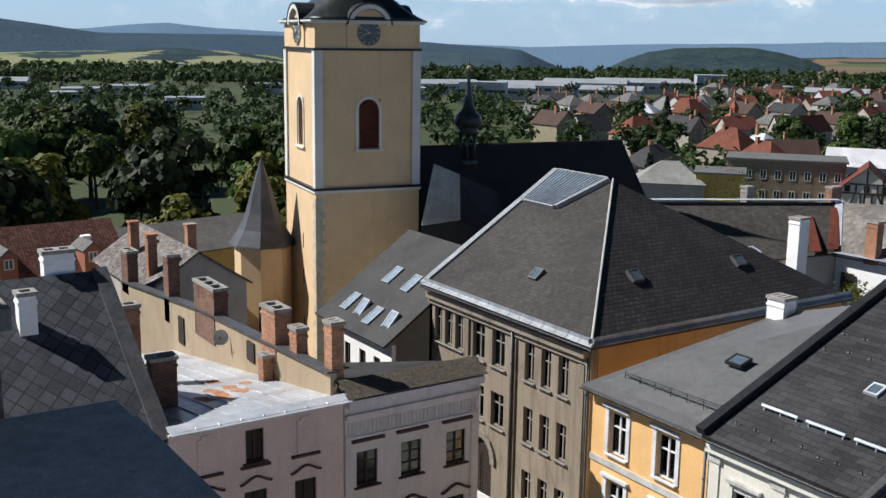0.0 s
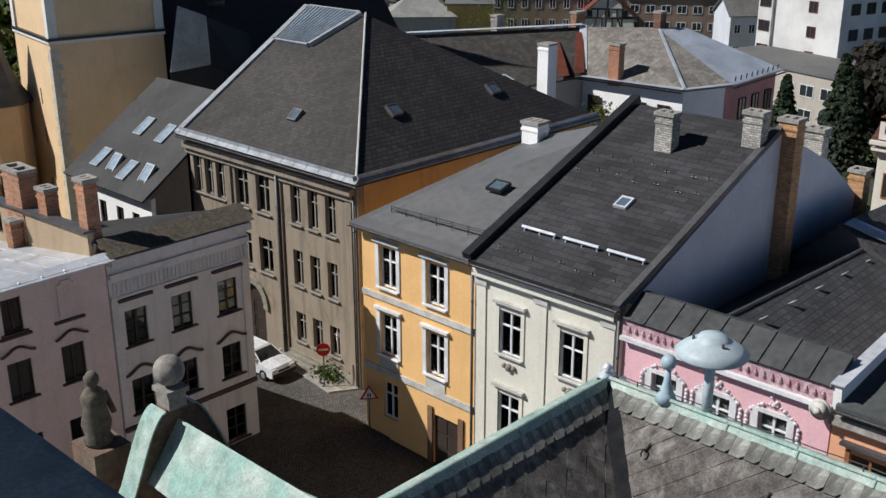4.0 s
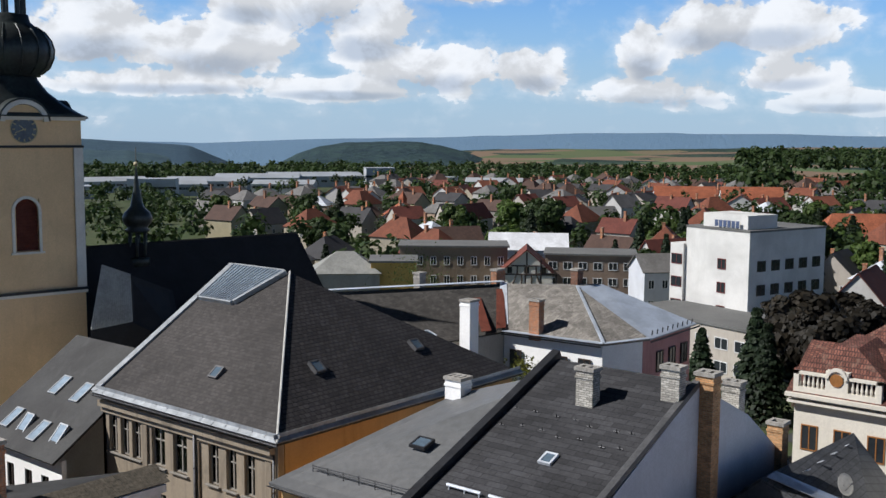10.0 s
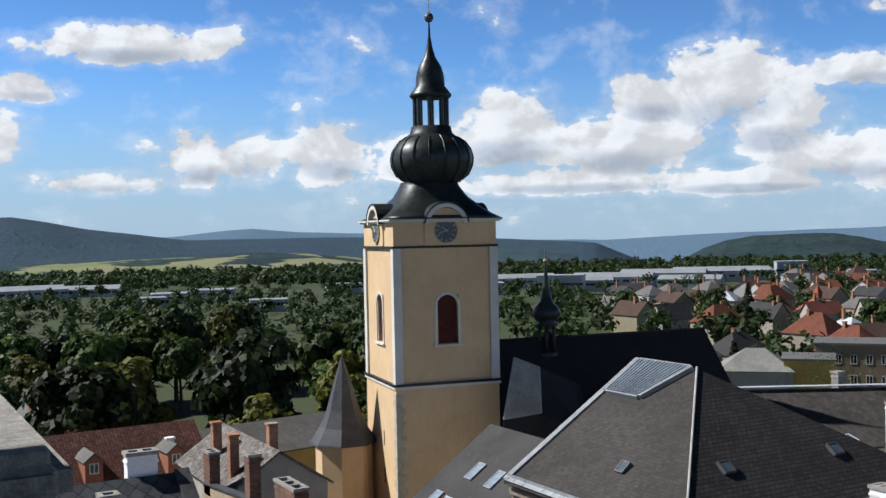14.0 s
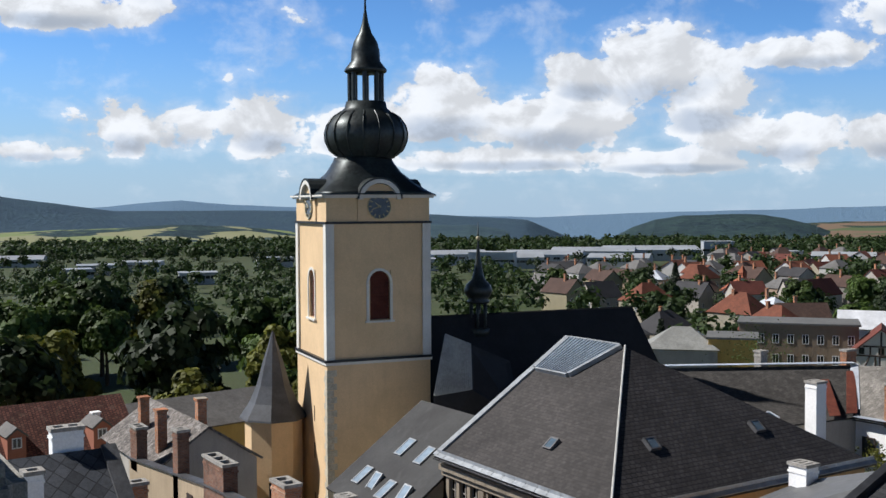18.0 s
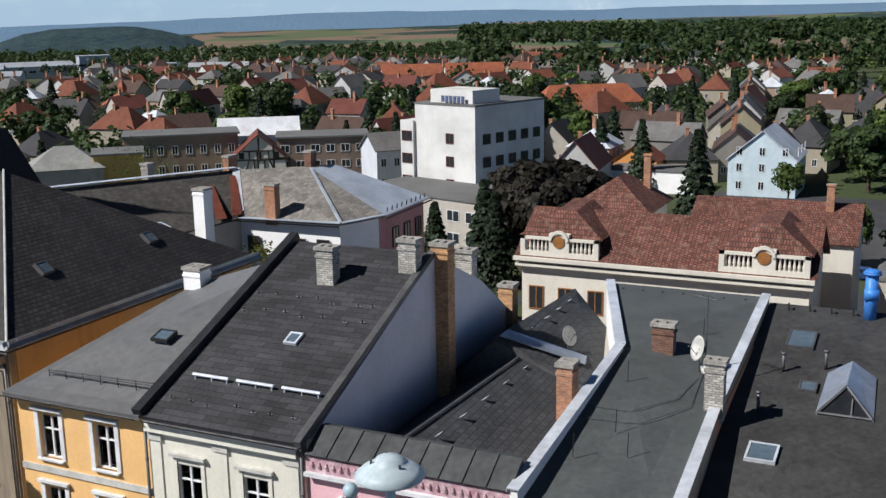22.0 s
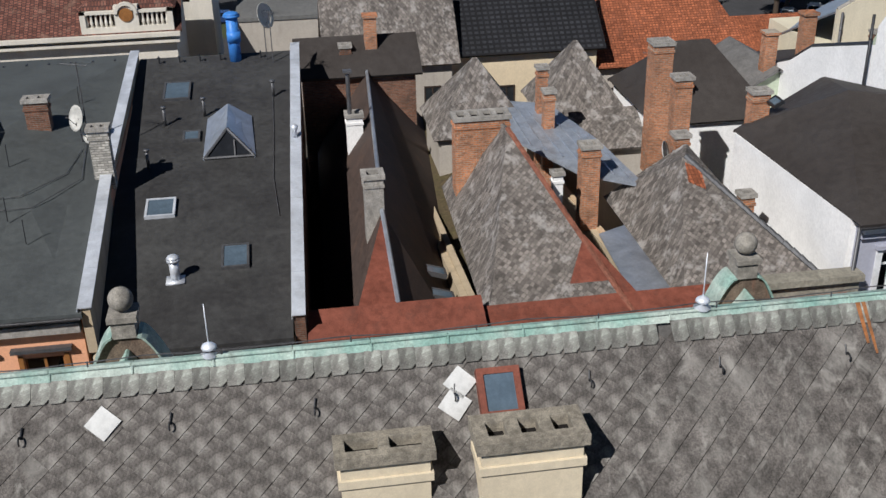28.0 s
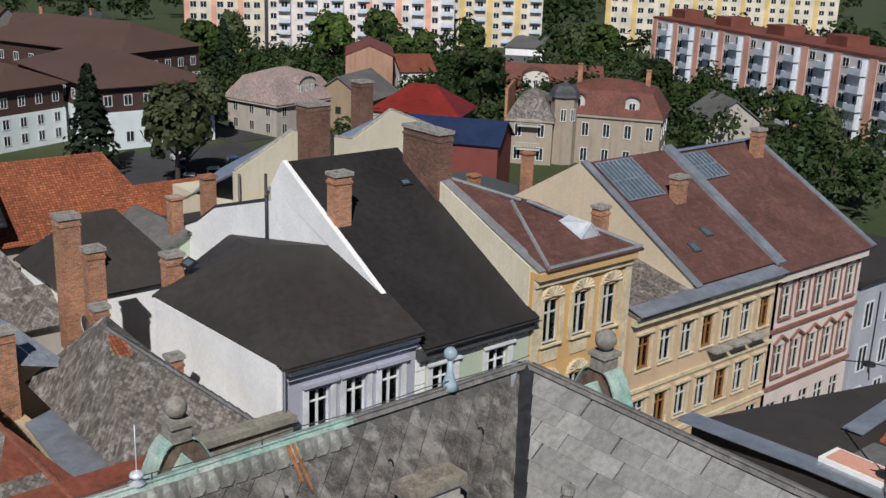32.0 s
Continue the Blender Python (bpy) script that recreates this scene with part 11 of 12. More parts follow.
def make_car(paint, label):
    """A small hatchback, nose towards -y, about four metres long."""
    c = thing("car", (0, 0, 0), label, "car", "parked cars")
    side = [(-2.0, 0.30), (-2.02, 0.62), (-1.85, 0.80), (-1.0, 0.94), (1.55, 0.98), (1.95, 0.90), (2.02, 0.55), (1.95, 0.30)]
    bm = bmesh.new()
    rows = []
    for x, inset, f in ((-0.82, 0.05, 0.0), (-0.80, 0.0, 1.0), (-0.60, -0.02, 1.02), (0.0, -0.04, 1.04), (0.60, -0.02, 1.02), (0.80, 0.0, 1.0), (0.82, 0.05, 0.0)):
        rows.append([bm.verts.new((x, y * (1 - inset * 0.5), 0.3 + (z - 0.3) * (0.9 if f == 0 else f))) for y, z in side])
    for p_, q_ in zip(rows, rows[1:]):
        for i in range(len(side)):
            j = (i + 1) % len(side)
            bm.faces.new((p_[i], p_[j], q_[j], q_[i]))
    bm.faces.new(rows[0])
    bm.faces.new(rows[-1][::-1])
    part("body", bm, paint, c, smooth=False)

    def cabin(z0, z1, y0, y1, y2, y3, x0, x1):
        bm = bmesh.new()
        lo = [bm.verts.new(p) for p in ((-x0, y0, z0), (x0, y0, z0), (x0, y3, z0), (-x0, y3, z0))]
        hi = [bm.verts.new(p) for p in ((-x1, y1, z1), (x1, y1, z1), (x1, y2, z1), (-x1, y2, z1))]
        for i in range(4):
            bm.faces.new((lo[i], lo[(i + 1) % 4], hi[(i + 1) % 4], hi[i]))
        bm.faces.new(hi)
        return bm

    part("glasshouse", cabin(0.94, 1.36, -1.02, -0.30, 1.35, 1.85, 0.76, 0.60), CARGLASS, c)
    bm = cabin(1.355, 1.43, -0.34, -0.22, 1.30, 1.42, 0.62, 0.55)
    part("roof", bm, paint, c)
    for s in (-1, 1):
        bm = bmesh.new()
        for (ya, za), (yb, zb) in (((-1.0, 0.95), (-0.3, 1.36)), ((0.45, 0.97), (0.45, 1.36)), ((1.8, 0.97), (1.36, 1.36))):
            tube(bm, (s * 0.755, ya, za), (s * 0.605, yb, zb), 0.035, sides=6)
        part("pillars", bm, paint, c)
        for y in (-1.25, 1.2):
            bm = bmesh.new()
            tube(bm, (s * 0.66, y, 0.30), (s * 0.84, y, 0.30), 0.30, sides=16)
            wh = part("wheel", bm, TYRE, c)
            bm = bmesh.new()
            tube(bm, (s * 0.80, y, 0.30), (s * 0.855, y, 0.30), 0.19, 0.15, sides=12)
            q = new("rim", mesh_of("rim", bm, RIM))
            q.parent = wh
        bm = bmesh.new()
        box(bm, s * 0.62 - 0.15, -2.0, 0.62, s * 0.62 + 0.15, -1.86, 0.76)
        part("headlight", bm, LENS, c)
        bm = bmesh.new()
        box(bm, s * 0.66 - 0.11, 1.9, 0.62, s * 0.66 + 0.11, 2.015, 0.88)
        part("tail_light", bm, REDLENS, c)
        bm = bmesh.new()
        box(bm, s * 0.86 - 0.09, -0.75, 0.96, s * 0.86 + 0.09, -0.65, 1.08)
        part("mirror", bm, paint, c)
    bm = bmesh.new()
    box(bm, -0.78, -2.09, 0.34, 0.78, -1.97, 0.52)
    box(bm, -0.4, -2.06, 0.58, 0.4, -1.99, 0.68)
    part("front_bumper", bm, RUBBER, c)
    bm = bmesh.new()
    box(bm, -0.78, 1.97, 0.34, 0.78, 2.09, 0.52)
    part("rear_bumper", bm, RUBBER, c)
    return c


def park(src, x, y, turn, first=False, z=None):
    m = Matrix.Translation((x, y, ground_z(x, y) + 0.06 if z is None else z)) @ Matrix.Rotation(radians(turn), 4, "Z")
    if first:
        src.matrix_basis = m
        return src
    return copy_thing(src, m)


white_car = make_car(car_paint("white_car_paint", (0.72, 0.73, 0.74)), "small white hatchback parked on the cobbled street")
park(white_car, 31.25, 43.75, 2, True, 0.045)
red_car = make_car(car_paint("red_car_paint", (0.30, 0.02, 0.02)), "red hatchback parked behind the yards")
blue_car = make_car(car_paint("blue_car_paint", (0.03, 0.06, 0.16)), "dark blue hatchback parked behind the yards")
silver_car = make_car(car_paint("silver_car_paint", (0.34, 0.36, 0.38)), "silver grey hatchback parked behind the yards")
lots = [(119.5, -70.0, 70), (120.5, -66.5, 70), (114.5, -57.5, 60), (116.0, -61.5, 60), (111.3, -52.5, 60), (110.5, -62.0, 60), (122.5, -60.5, 70), (113.0, -66.0, 60), (126, -62.0, 80), (108.5, -49.0, 60), (128.0, 10.0, 5), (128.0, 6.5, 5), (128.0, 3.0, 5), (129, -8.0, 90), (128.0, -14.0, 0), (118.0, -29.0, 80), (118, -33.0, 80)]
firsts = {0: red_car, 1: blue_car, 2: silver_car}
for k, (x, y, turn) in enumerate(lots):
    park((red_car, blue_car, silver_car, white_car, silver_car)[k % 5] if k > 2 else firsts[k], x, y, turn, k < 3)

SIGNRED = surface("traffic_sign_red", (0.50, 0.025, 0.025), 0.45, 0.04, 8, 2, bump=0.0)
SIGNWHITE = surface("traffic_sign_white", (0.78, 0.78, 0.77), 0.45, 0.04, 8, 2, bump=0.0)
sign = thing("no_entry_sign", (32.15, 39.4, 0), "round red no-entry sign on a grey post", "road sign")
bm = bmesh.new()
tube(bm, (32.17, 39.42, -0.1), (32.17, 39.42, 2.7), 0.035, sides=8)
part("post", bm, GUTTER, sign)
look_way = Vector((-0.62, -0.78, 0))
c_ = Vector((32.17, 39.42, 2.3)) + look_way * 0.06
bm = bmesh.new()
tube(bm, c_, c_ + look_way * 0.025, 0.36, sides=28)
part("disc", bm, SIGNRED, sign)
bm = bmesh.new()
across = Vector((-look_way.y, look_way.x, 0))
slab(bm, [c_ + look_way * 0.034 + across * a_ * 0.26 + Vector((0, 0, b_ * 0.055)) for a_, b_ in ((-1, -1), (1, -1), (1, 1), (-1, 1))], 0.006)
part("bar", bm, SIGNWHITE, sign)
sign = thing("warning_sign", (30.3, 33.9, 0), "red-edged triangular warning sign on a post beside the yellow house", "road sign")
bm = bmesh.new()
tube(bm, (30.32, 33.9, -0.1), (30.32, 33.9, 2.8), 0.035, sides=8)
part("post", bm, GUTTER, sign)
for nm, r, off, mm in (("plate", 0.52, 0.05, SIGNRED), ("face", 0.34, 0.08, SIGNWHITE)):
    bm = bmesh.new()
    c_ = Vector((30.32, 33.9, 2.38)) + look_way * off
    q = [c_ + across * r * math.sin(k * 2 * math.pi / 3) + Vector((0, 0, r * math.cos(k * 2 * math.pi / 3))) for k in range(3)]
    slab(bm, q, 0.02)
    part(nm, bm, mm, sign)
bm = bmesh.new()
for s in (-1, 1):
    tube(bm, c_ + look_way * 0.03 + across * s * 0.06 + Vector((0, 0, -0.12)), c_ + look_way * 0.03 + across * s * 0.05 + Vector((0, 0, 0.08)), 0.035, sides=6)
part("symbol", bm, RUBBER, sign)
# steps, kerb apron and a pot plant before the school
steps = thing("stone_steps", (33.0, 42.0, 0), "three worn stone steps at the school entrance", "steps")
for k in range(3):
    bm = bmesh.new()
    box(bm, 32.35 + 0.32 * k, 40.9, 0.0 + 0.002 * k, 33.25, 44.6 - 0.5 * k, 0.16 * (k + 1))
    part("step", bm, STONE, steps)
steps = thing("stone_steps", (33.0, 39.2, 0), "low stone step beside the cellar window", "steps")
bm = bmesh.new()
box(bm, 32.6, 38.4, 0.0, 33.25, 39.9, 0.15)
part("step", bm, STONE, steps)
bush = thing("shrub", (32.85, 39.95, 0), "small leafy shrub at the foot of the wall", "shrub")

# ---- trees ----
BARK = surface("bark", (0.07, 0.05, 0.035), 0.95, 0.3, 6, 1.5, bump=0.8)


def leaf_material(name, colour, tint):
    m = bpy.data.materials.new(name)
    m.use_nodes = True
    n = Net(m.node_tree)
    p = n.add("ShaderNodeBsdfPrincipled")
    out = n.add("ShaderNodeOutputMaterial")
    info, geo = n.add("ShaderNodeObjectInfo"), n.add("ShaderNodeNewGeometry")
    base = n.mix(geo.outputs["Random Per Island"], colour, tint)
    base = n.mix(1.0, base, n.ramp(n.noise(n.coords(), 0.35, 3.0), 0.3, 0.7, 0.6, 1.3), "MULTIPLY")
    base = n.mix(1.0, base, n.ramp(info.outputs["Random"], 0, 1, 0.75, 1.25), "MULTIPLY")
    n.put(p.inputs["Base Color"], base)
    p.inputs["Roughness"].default_value = 0.6
    p.inputs["Specular IOR Level"].default_value = 0.25
    lit, both = n.add("ShaderNodeBsdfTranslucent"), n.add("ShaderNodeMixShader")
    n.put(lit.inputs[0], base)
    both.inputs[0].default_value = 0.32
    n.link(p.outputs[0], both.inputs[1])
    n.link(lit.outputs[0], both.inputs[2])
    n.link(both.outputs[0], out.inputs[0])
    return m


LEAVES = {"mid": leaf_material("mid_green_leaves", (0.050, 0.088, 0.019), (0.086, 0.130, 0.028)), "dark": leaf_material("dark_green_leaves", (0.021, 0.039, 0.011), (0.038, 0.062, 0.018)),
          "olive": leaf_material("olive_leaves", (0.105, 0.115, 0.020), (0.150, 0.150, 0.030)), "fir": leaf_material("fir_needles", (0.014, 0.028, 0.013), (0.030, 0.048, 0.022)),
          "birch": leaf_material("birch_leaves", (0.055, 0.075, 0.030), (0.095, 0.115, 0.050)), "black": leaf_material("copper_beech_leaves", (0.014, 0.013, 0.010), (0.030, 0.024, 0.016))}
rng = np.random.default_rng(11)


def quads(centres, sizes, facing=None, loose=0.45):
    """Small leaf-like quads as vertex and face arrays, turned at random or roughly towards given directions."""
    n = len(centres)
    way = rng.normal(size=(n, 3)) if facing is None else facing + loose * rng.normal(size=(n, 3))
    way /= np.linalg.norm(way, axis=1)[:, None] + 1e-9
    a = np.cross(way, rng.normal(size=(n, 3)))
    a /= np.linalg.norm(a, axis=1)[:, None] + 1e-9
    b = np.cross(way, a)
    s = np.asarray(sizes).reshape(-1, 1) * np.ones((n, 1))
    v = np.stack([centres - a * s - b * s * 0.6, centres + a * s * 0.8 - b * s * 0.7, centres + a * s + b * s * 0.6, centres - a * s * 0.8 + b * s * 0.7], 1).reshape(-1, 3)
    f = np.arange(4 * n).reshape(n, 4)
    return v, f


def unit(n, floor=-1.0):
    """Random directions, none pointing lower than floor."""
    d = rng.normal(size=(n, 3))
    d /= np.linalg.norm(d, axis=1)[:, None]
    d[:, 2] = np.where(d[:, 2] < floor, -d[:, 2], d[:, 2])
    return d


def mesh_from(name, v, f, mat):
    me = bpy.data.meshes.new(name)
    me.from_pydata(v.tolist(), [], f.tolist())
    me.materials.append(mat)
    return me


def crown_points(kind, h, n):
    """Leaf places of one crown and the way each leaf faces."""
    if kind in ("fir", "spruce"):
        t = rng.random(n) ** 0.65
        tiers = np.floor(t * 13) / 13 + rng.random(n) * 0.045
        r = (1 - tiers) * h * 0.24 * (0.35 + 0.65 * rng.random(n) ** 0.5) + 0.15
        ang = rng.random(n) * 2 * np.pi
        z = h * (0.06 + 0.93 * tiers) - r * 0.28
        lump = 1 + 0.25 * np.sin(ang * 5 + tiers * 40)
        return np.stack([r * lump * np.cos(ang), r * lump * np.sin(ang), z], 1), np.stack([np.cos(ang), np.sin(ang), np.full(n, 0.8)], 1)
    clumps = 46 if kind == "broad" else 60
    d = unit(clumps, -0.75)
    wide = h * (0.30 if kind != "birch" else 0.25)
    c = d * (0.62 + 0.38 * rng.random((clumps, 1))) * np.array([wide, wide, h * 0.33]) * (1 + 0.10 * rng.normal(size=(clumps, 1)))
    c[:, 2] += h * 0.60
    own = rng.integers(0, clumps, n)
    reach = h * (0.105 if kind != "birch" else 0.085) * (0.7 + 0.6 * rng.random(clumps))
    out = unit(n, -0.5)
    fray = 0.72 + 0.36 * rng.random((n, 1))
    return c[own] + out * fray * reach[own][:, None] * np.array([1, 1, 0.8 if kind != "birch" else 1.5]), out + 0.55 * d[own]


def make_tree(kind, h, n, leaf, label, size=None):
    t = thing("tree", (0, 0, 0), label, "tree", "trees of the town")
    bm = bmesh.new()
    r = h * 0.022
    top = h * (0.95 if kind == "fir" else 0.55)
    tube(bm, (0, 0, -0.6), (0, 0, h * 0.2), r * 1.3, r, 8)
    tube(bm, (0, 0, h * 0.2), (h * 0.01, 0, top), r, r * 0.3, 8)
    if kind != "fir":
        for k in range(7):
            a, z = k * 2.4, h * (0.22 + 0.05 * k)
            tube(bm, (0, 0, z), (h * 0.2 * math.cos(a), h * 0.2 * math.sin(a), z + h * 0.2), r * 0.5, r * 0.12, 6)
    part("trunk", bm, BARK, t)
    spots, facing = crown_points(kind, h, n)
    v, f = quads(spots, (size or h * (0.024 if kind == "fir" else 0.029)) * (0.55 + 0.75 * rng.random(n)), facing)
    ob = new("crown", mesh_from("crown", v, f, LEAVES[leaf]))
    hang(ob, t)
    return t


TREES = {
    "broad": make_tree("broad", 14, 3600, "mid", "broad leafy tree with a rounded green crown"),
    "dark": make_tree("broad", 15, 3600, "dark", "broad dark green tree with a dense crown"),
    "olive": make_tree("broad", 13, 3600, "olive", "tree with a yellowish olive-green crown"),
    "small": make_tree("broad", 7, 1900, "mid", "small round leafy garden tree"),
    "fir": make_tree("fir", 15, 2600, "fir", "tall dark green conical spruce"),
    "birch": make_tree("birch", 13, 3000, "birch", "tall airy grey-green birch tree"),
    "black": make_tree("broad", 14, 3800, "black", "dark copper beech with a near-black crown"),
}
PLACED = set()


def plant(kind, x, y, turn=0.0, scale=1.0):
    src = TREES[kind]
    m = Matrix.Translation((x, y, ground_z(x, y))) @ Matrix.Rotation(turn, 4, "Z")
    if kind not in PLACED:
        PLACED.add(kind)
        src.scale = (1, 1, 1)
        src.matrix_basis = m
        for c in src.children:
            c.matrix_parent_inverse.identity()
        return src
    t = copy_thing(src, m)
    t.scale = (scale, scale, scale * (0.9 + 0.2 * ((x * 7.3 + y * 3.1) % 1)))
    return t


random.seed(21)
# park behind the church
for k in range(46):
    az, dist = random.uniform(-12, 27.5), random.uniform(112, 230)
    kind = random.choice(["broad", "broad", "dark", "broad", "olive", "dark", "fir"])
    plant(kind, dist * math.sin(radians(az)), dist * math.cos(radians(az)), random.uniform(0, 6), random.uniform(0.85, 1.25))
plant("olive", 26.5, 124.0, 1.0, 1.2)
plant("small", 29.5, 92.0, 2.0, 1.0)
# spruces and dark trees before the office block
for x, y, kind, s in ((103, 49.5, "fir", 0.72), (110, 46.5, "fir", 0.9), (107, 44.0, "fir", 0.75), (118, 45.0, "black", 1.0), (123, 38.5, "black", 0.95), (114, 40.5, "black", 0.85), (122, 47, "fir", 0.8), (120, 33, "dark", 0.7), (128, 42.0, "black", 0.9), (108, 36.0, "dark", 0.6), (112, 34.0, "fir", 0.55), (113, 71, "fir", 0.6), (116, 66, "small", 1.0)):
    plant(kind, x, y, x * 3.3, s)
# street trees, gardens and yards to the south-east
for x, y, kind, s in ((125.5, -50.0, "fir", 1.0), (112.5, -55.0, "birch", 0.95), (117, -58.5, "birch", 0.8), (151.0, 31.0, "fir", 1.0), (133, 9.0, "broad", 0.55), (136.0, 3.0, "small", 1.0), (142, -26.5, "birch", 0.8), (137.5, -24.0, "small", 0.7), (172, 21, "small", 1.0), (131, 24.0, "broad", 0.6), (140, -70.0, "broad", 0.7), (137, -72, "birch", 0.7), (128, -116, "dark", 0.8)):
    plant(kind, x, y, x * 1.7, s)
for k in range(70):
    az, dist = random.uniform(84, 106), random.uniform(185, 420)
    plant(random.choice(["small", "small", "broad", "dark", "birch", "fir"]), dist * math.sin(radians(az)), dist * math.cos(radians(az)), random.uniform(0, 6), random.uniform(0.5, 1.0))
for k in range(40):
    az, dist = random.uniform(110, 152), random.uniform(150, 260)
    x, y = dist * math.sin(radians(az)), dist * math.cos(radians(az))
    if (128 < az < 152 and dist < 215) or not clear(x, y, 4.0):
        continue
    plant(random.choice(["broad", "dark", "birch", "small", "fir", "broad"]), x, y, random.uniform(0, 6), random.uniform(0.55, 0.95))
for x, y in ((108, -150), (93, -151), (116, -152), (84, -146), (118, -136), (62, -118), (74, -132), (126, -158), (100, -142)):
    plant(random.choice(["broad", "dark", "birch", "fir"]), x, y, x * 2.1, random.uniform(0.40, 0.58))
for k in range(24):
    az, dist = random.uniform(60, 77), random.uniform(175, 300)
    plant(random.choice(["broad", "dark", "broad", "fir"]), dist * math.sin(radians(az)), dist * math.cos(radians(az)), random.uniform(0, 6), random.uniform(0.5, 0.85))

# ---- the town: rows of small houses with red, brown and grey roofs ----
ROOFS = [surface("orange_tile_roof", (0.17, 0.058, 0.034), 0.85, 0.25, 2, 0.3, bump=0.3), surface("red_tile_roof", (0.13, 0.040, 0.030), 0.85, 0.2, 2, 0.3, bump=0.3), surface("brown_tile_roof", (0.080, 0.048, 0.038), 0.85, 0.25, 2, 0.3, bump=0.3), GREYROOF, surface("pale_tin_roof", (0.55, 0.58, 0.62), 0.5, 0.1, 2, 0.3, bump=0.1), surface("dark_grey_roof", (0.048, 0.047, 0.050), 0.8, 0.2, 2, 0.3, bump=0.2)]
WALLS = [plaster("dull_cream_plaster", (0.36, 0.32, 0.25)), plaster("town_white_plaster", (0.50, 0.49, 0.47)), plaster("sooty_plaster", (0.22, 0.20, 0.18)), plaster("peach_plaster", (0.38, 0.28, 0.21)), plaster("straw_plaster", (0.34, 0.30, 0.20)), STONEGREY]
PROTO = []
random.seed(5)
for k in range(14):
    roof, wall = ROOFS[(0, 1, 2, 3, 2, 1, 5, 3, 3, 4, 2, 5, 5, 2)[k]], WALLS[k % 6]
    w, d, eave = random.uniform(8.5, 13.5), random.uniform(7.5, 9.5), random.uniform(4.0, 7.6)
    kind = "gable" if k % 3 else "hip"
    colour = ("orange-tiled", "red-tiled", "brown-tiled", "grey-roofed", "brown-tiled", "red-tiled", "dark-roofed", "grey-roofed", "grey-roofed", "tin-roofed", "brown-tiled", "dark-roofed", "dark-roofed", "brown-tiled")[k]
    rows = (1.2, 4.2) if eave > 6 else (1.4,)
    h = house_block("house", f"{colour} town house with plastered walls and small windows", 0, 0, 0, w, d, 0, eave, random.uniform(3.2, 4.8), kind, wall, roof, rows, group="houses of the lower town", front_cols=3, side_cols=2, sides="fl", chims=((random.uniform(-3, 3), 0.6, 2.0, 5.2),))
    PROTO.append(h)
for k in range(6):
    roof = (2, 5, 1, 3, 2, 0)[k]
    colour = ("brown-tiled", "dark-roofed", "red-tiled", "grey-roofed", "brown-tiled", "orange-tiled")[k]
    PROTO.append(house_block("house", f"{colour} plastered house in the far part of the town", 0, 0, 0, random.uniform(9, 15), random.uniform(8, 10), 0, random.uniform(4.5, 7.5), random.uniform(3.0, 4.4), "gable" if k % 3 else "hip", WALLS[(1, 5, 0, 1, 3, 1)[k]], ROOFS[roof], (), group="houses of the lower town", chims=((random.uniform(-3, 3), 0.6, 2.0, 5.2),)))
USED = set()
ORANGE_TILE = surface("bright_orange_tile", (0.30, 0.095, 0.048), 0.85, 0.25, 2, 0.3, bump=0.3)
parish = house_block("parish_hall", "white-walled hall with an orange roof and a little spire", 250.0, 223.0, -48, 13, 10, -6.2, 0.2, 4.6, "gable", PUREWHITE, ORANGE_TILE, (1.6, 4.2), front_cols=4, side_cols=2, sides="fl", ridge_along="y", over=0.4, category="hall")
bm = bmesh.new()
lathe(bm, (250.0, 223.0, 0), [(1.3, 4.4), (1.3, 5.6), (1.5, 5.7), (0.05, 8.2)], 4, 0.8)
part("spire", bm, ORANGE_TILE, parish)
house_block("house", "long pink house with a bright orange tile roof", 308.0, 96.5, -54.5, 31, 11, -7, -0.8, 5.2, "hip", plaster("town_pink_plaster", (0.55, 0.36, 0.27)), ORANGE_TILE, (1.2, 3.8), front_cols=9, sides="f", over=0.4, hip=4)
for x, y in ((396.0, 200.0), (411.0, 178.0)):
    house_block("house", "white apartment house with a bright red-orange roof", x, y, -56, 24, 11, -8, 0.5, 5.0, "gable", PUREWHITE, ORANGE_TILE, (1.2, 4.2), front_cols=7, sides="f", over=0.4)


def settle(k, x, y, turn):
    src = PROTO[k]
    BUILT.append((x, y, turn, 7.5, 5.0))
    m = Matrix.Translation((x, y, ground_z(x, y))) @ Matrix.Rotation(radians(turn), 4, "Z")
    if k not in USED:
        USED.add(k)
        for c in src.children:
            c.matrix_parent_inverse.identity()
        src.matrix_basis = m
        return src
    return copy_thing(src, m)


for k in range(44):
    az, dist = random.uniform(38, 84), random.uniform(170, 400)
    x, y = dist * math.sin(radians(az)), dist * math.cos(radians(az))
    BUILT.append((x, y, 0, 1, 1))
    plant(random.choice(["fir", "dark", "fir", "broad", "dark"]), x, y, random.uniform(0, 6), random.uniform(0.6, 0.95))
random.seed(9)
dist = 178.0
while dist < 640:
    az = 36.0 + random.uniform(0, 4)
    while az < 84:
        step = math.degrees(random.uniform(13, 18.5) / dist)
        az += step
        x, y = dist * math.sin(radians(az)) + random.uniform(-3, 3), dist * math.cos(radians(az)) + random.uniform(-3, 3)
        dense = 0.90 if az < 72 else 0.62
        if (az < 41 and dist < 300) or random.random() > dense * (1.0 if dist < 400 else 0.85) or (dist > 480 and az < 47) or (120 < x < 165 and 40 < y < 78) or not clear(x, y, 7.0):
            continue
        settle(random.randrange(14) if dist < 390 else random.randrange(14, 20), x, y, random.choice((0, 90, 0, 90, 20, -25)) + random.uniform(-8, 8))
    dist += random.uniform(16, 22)
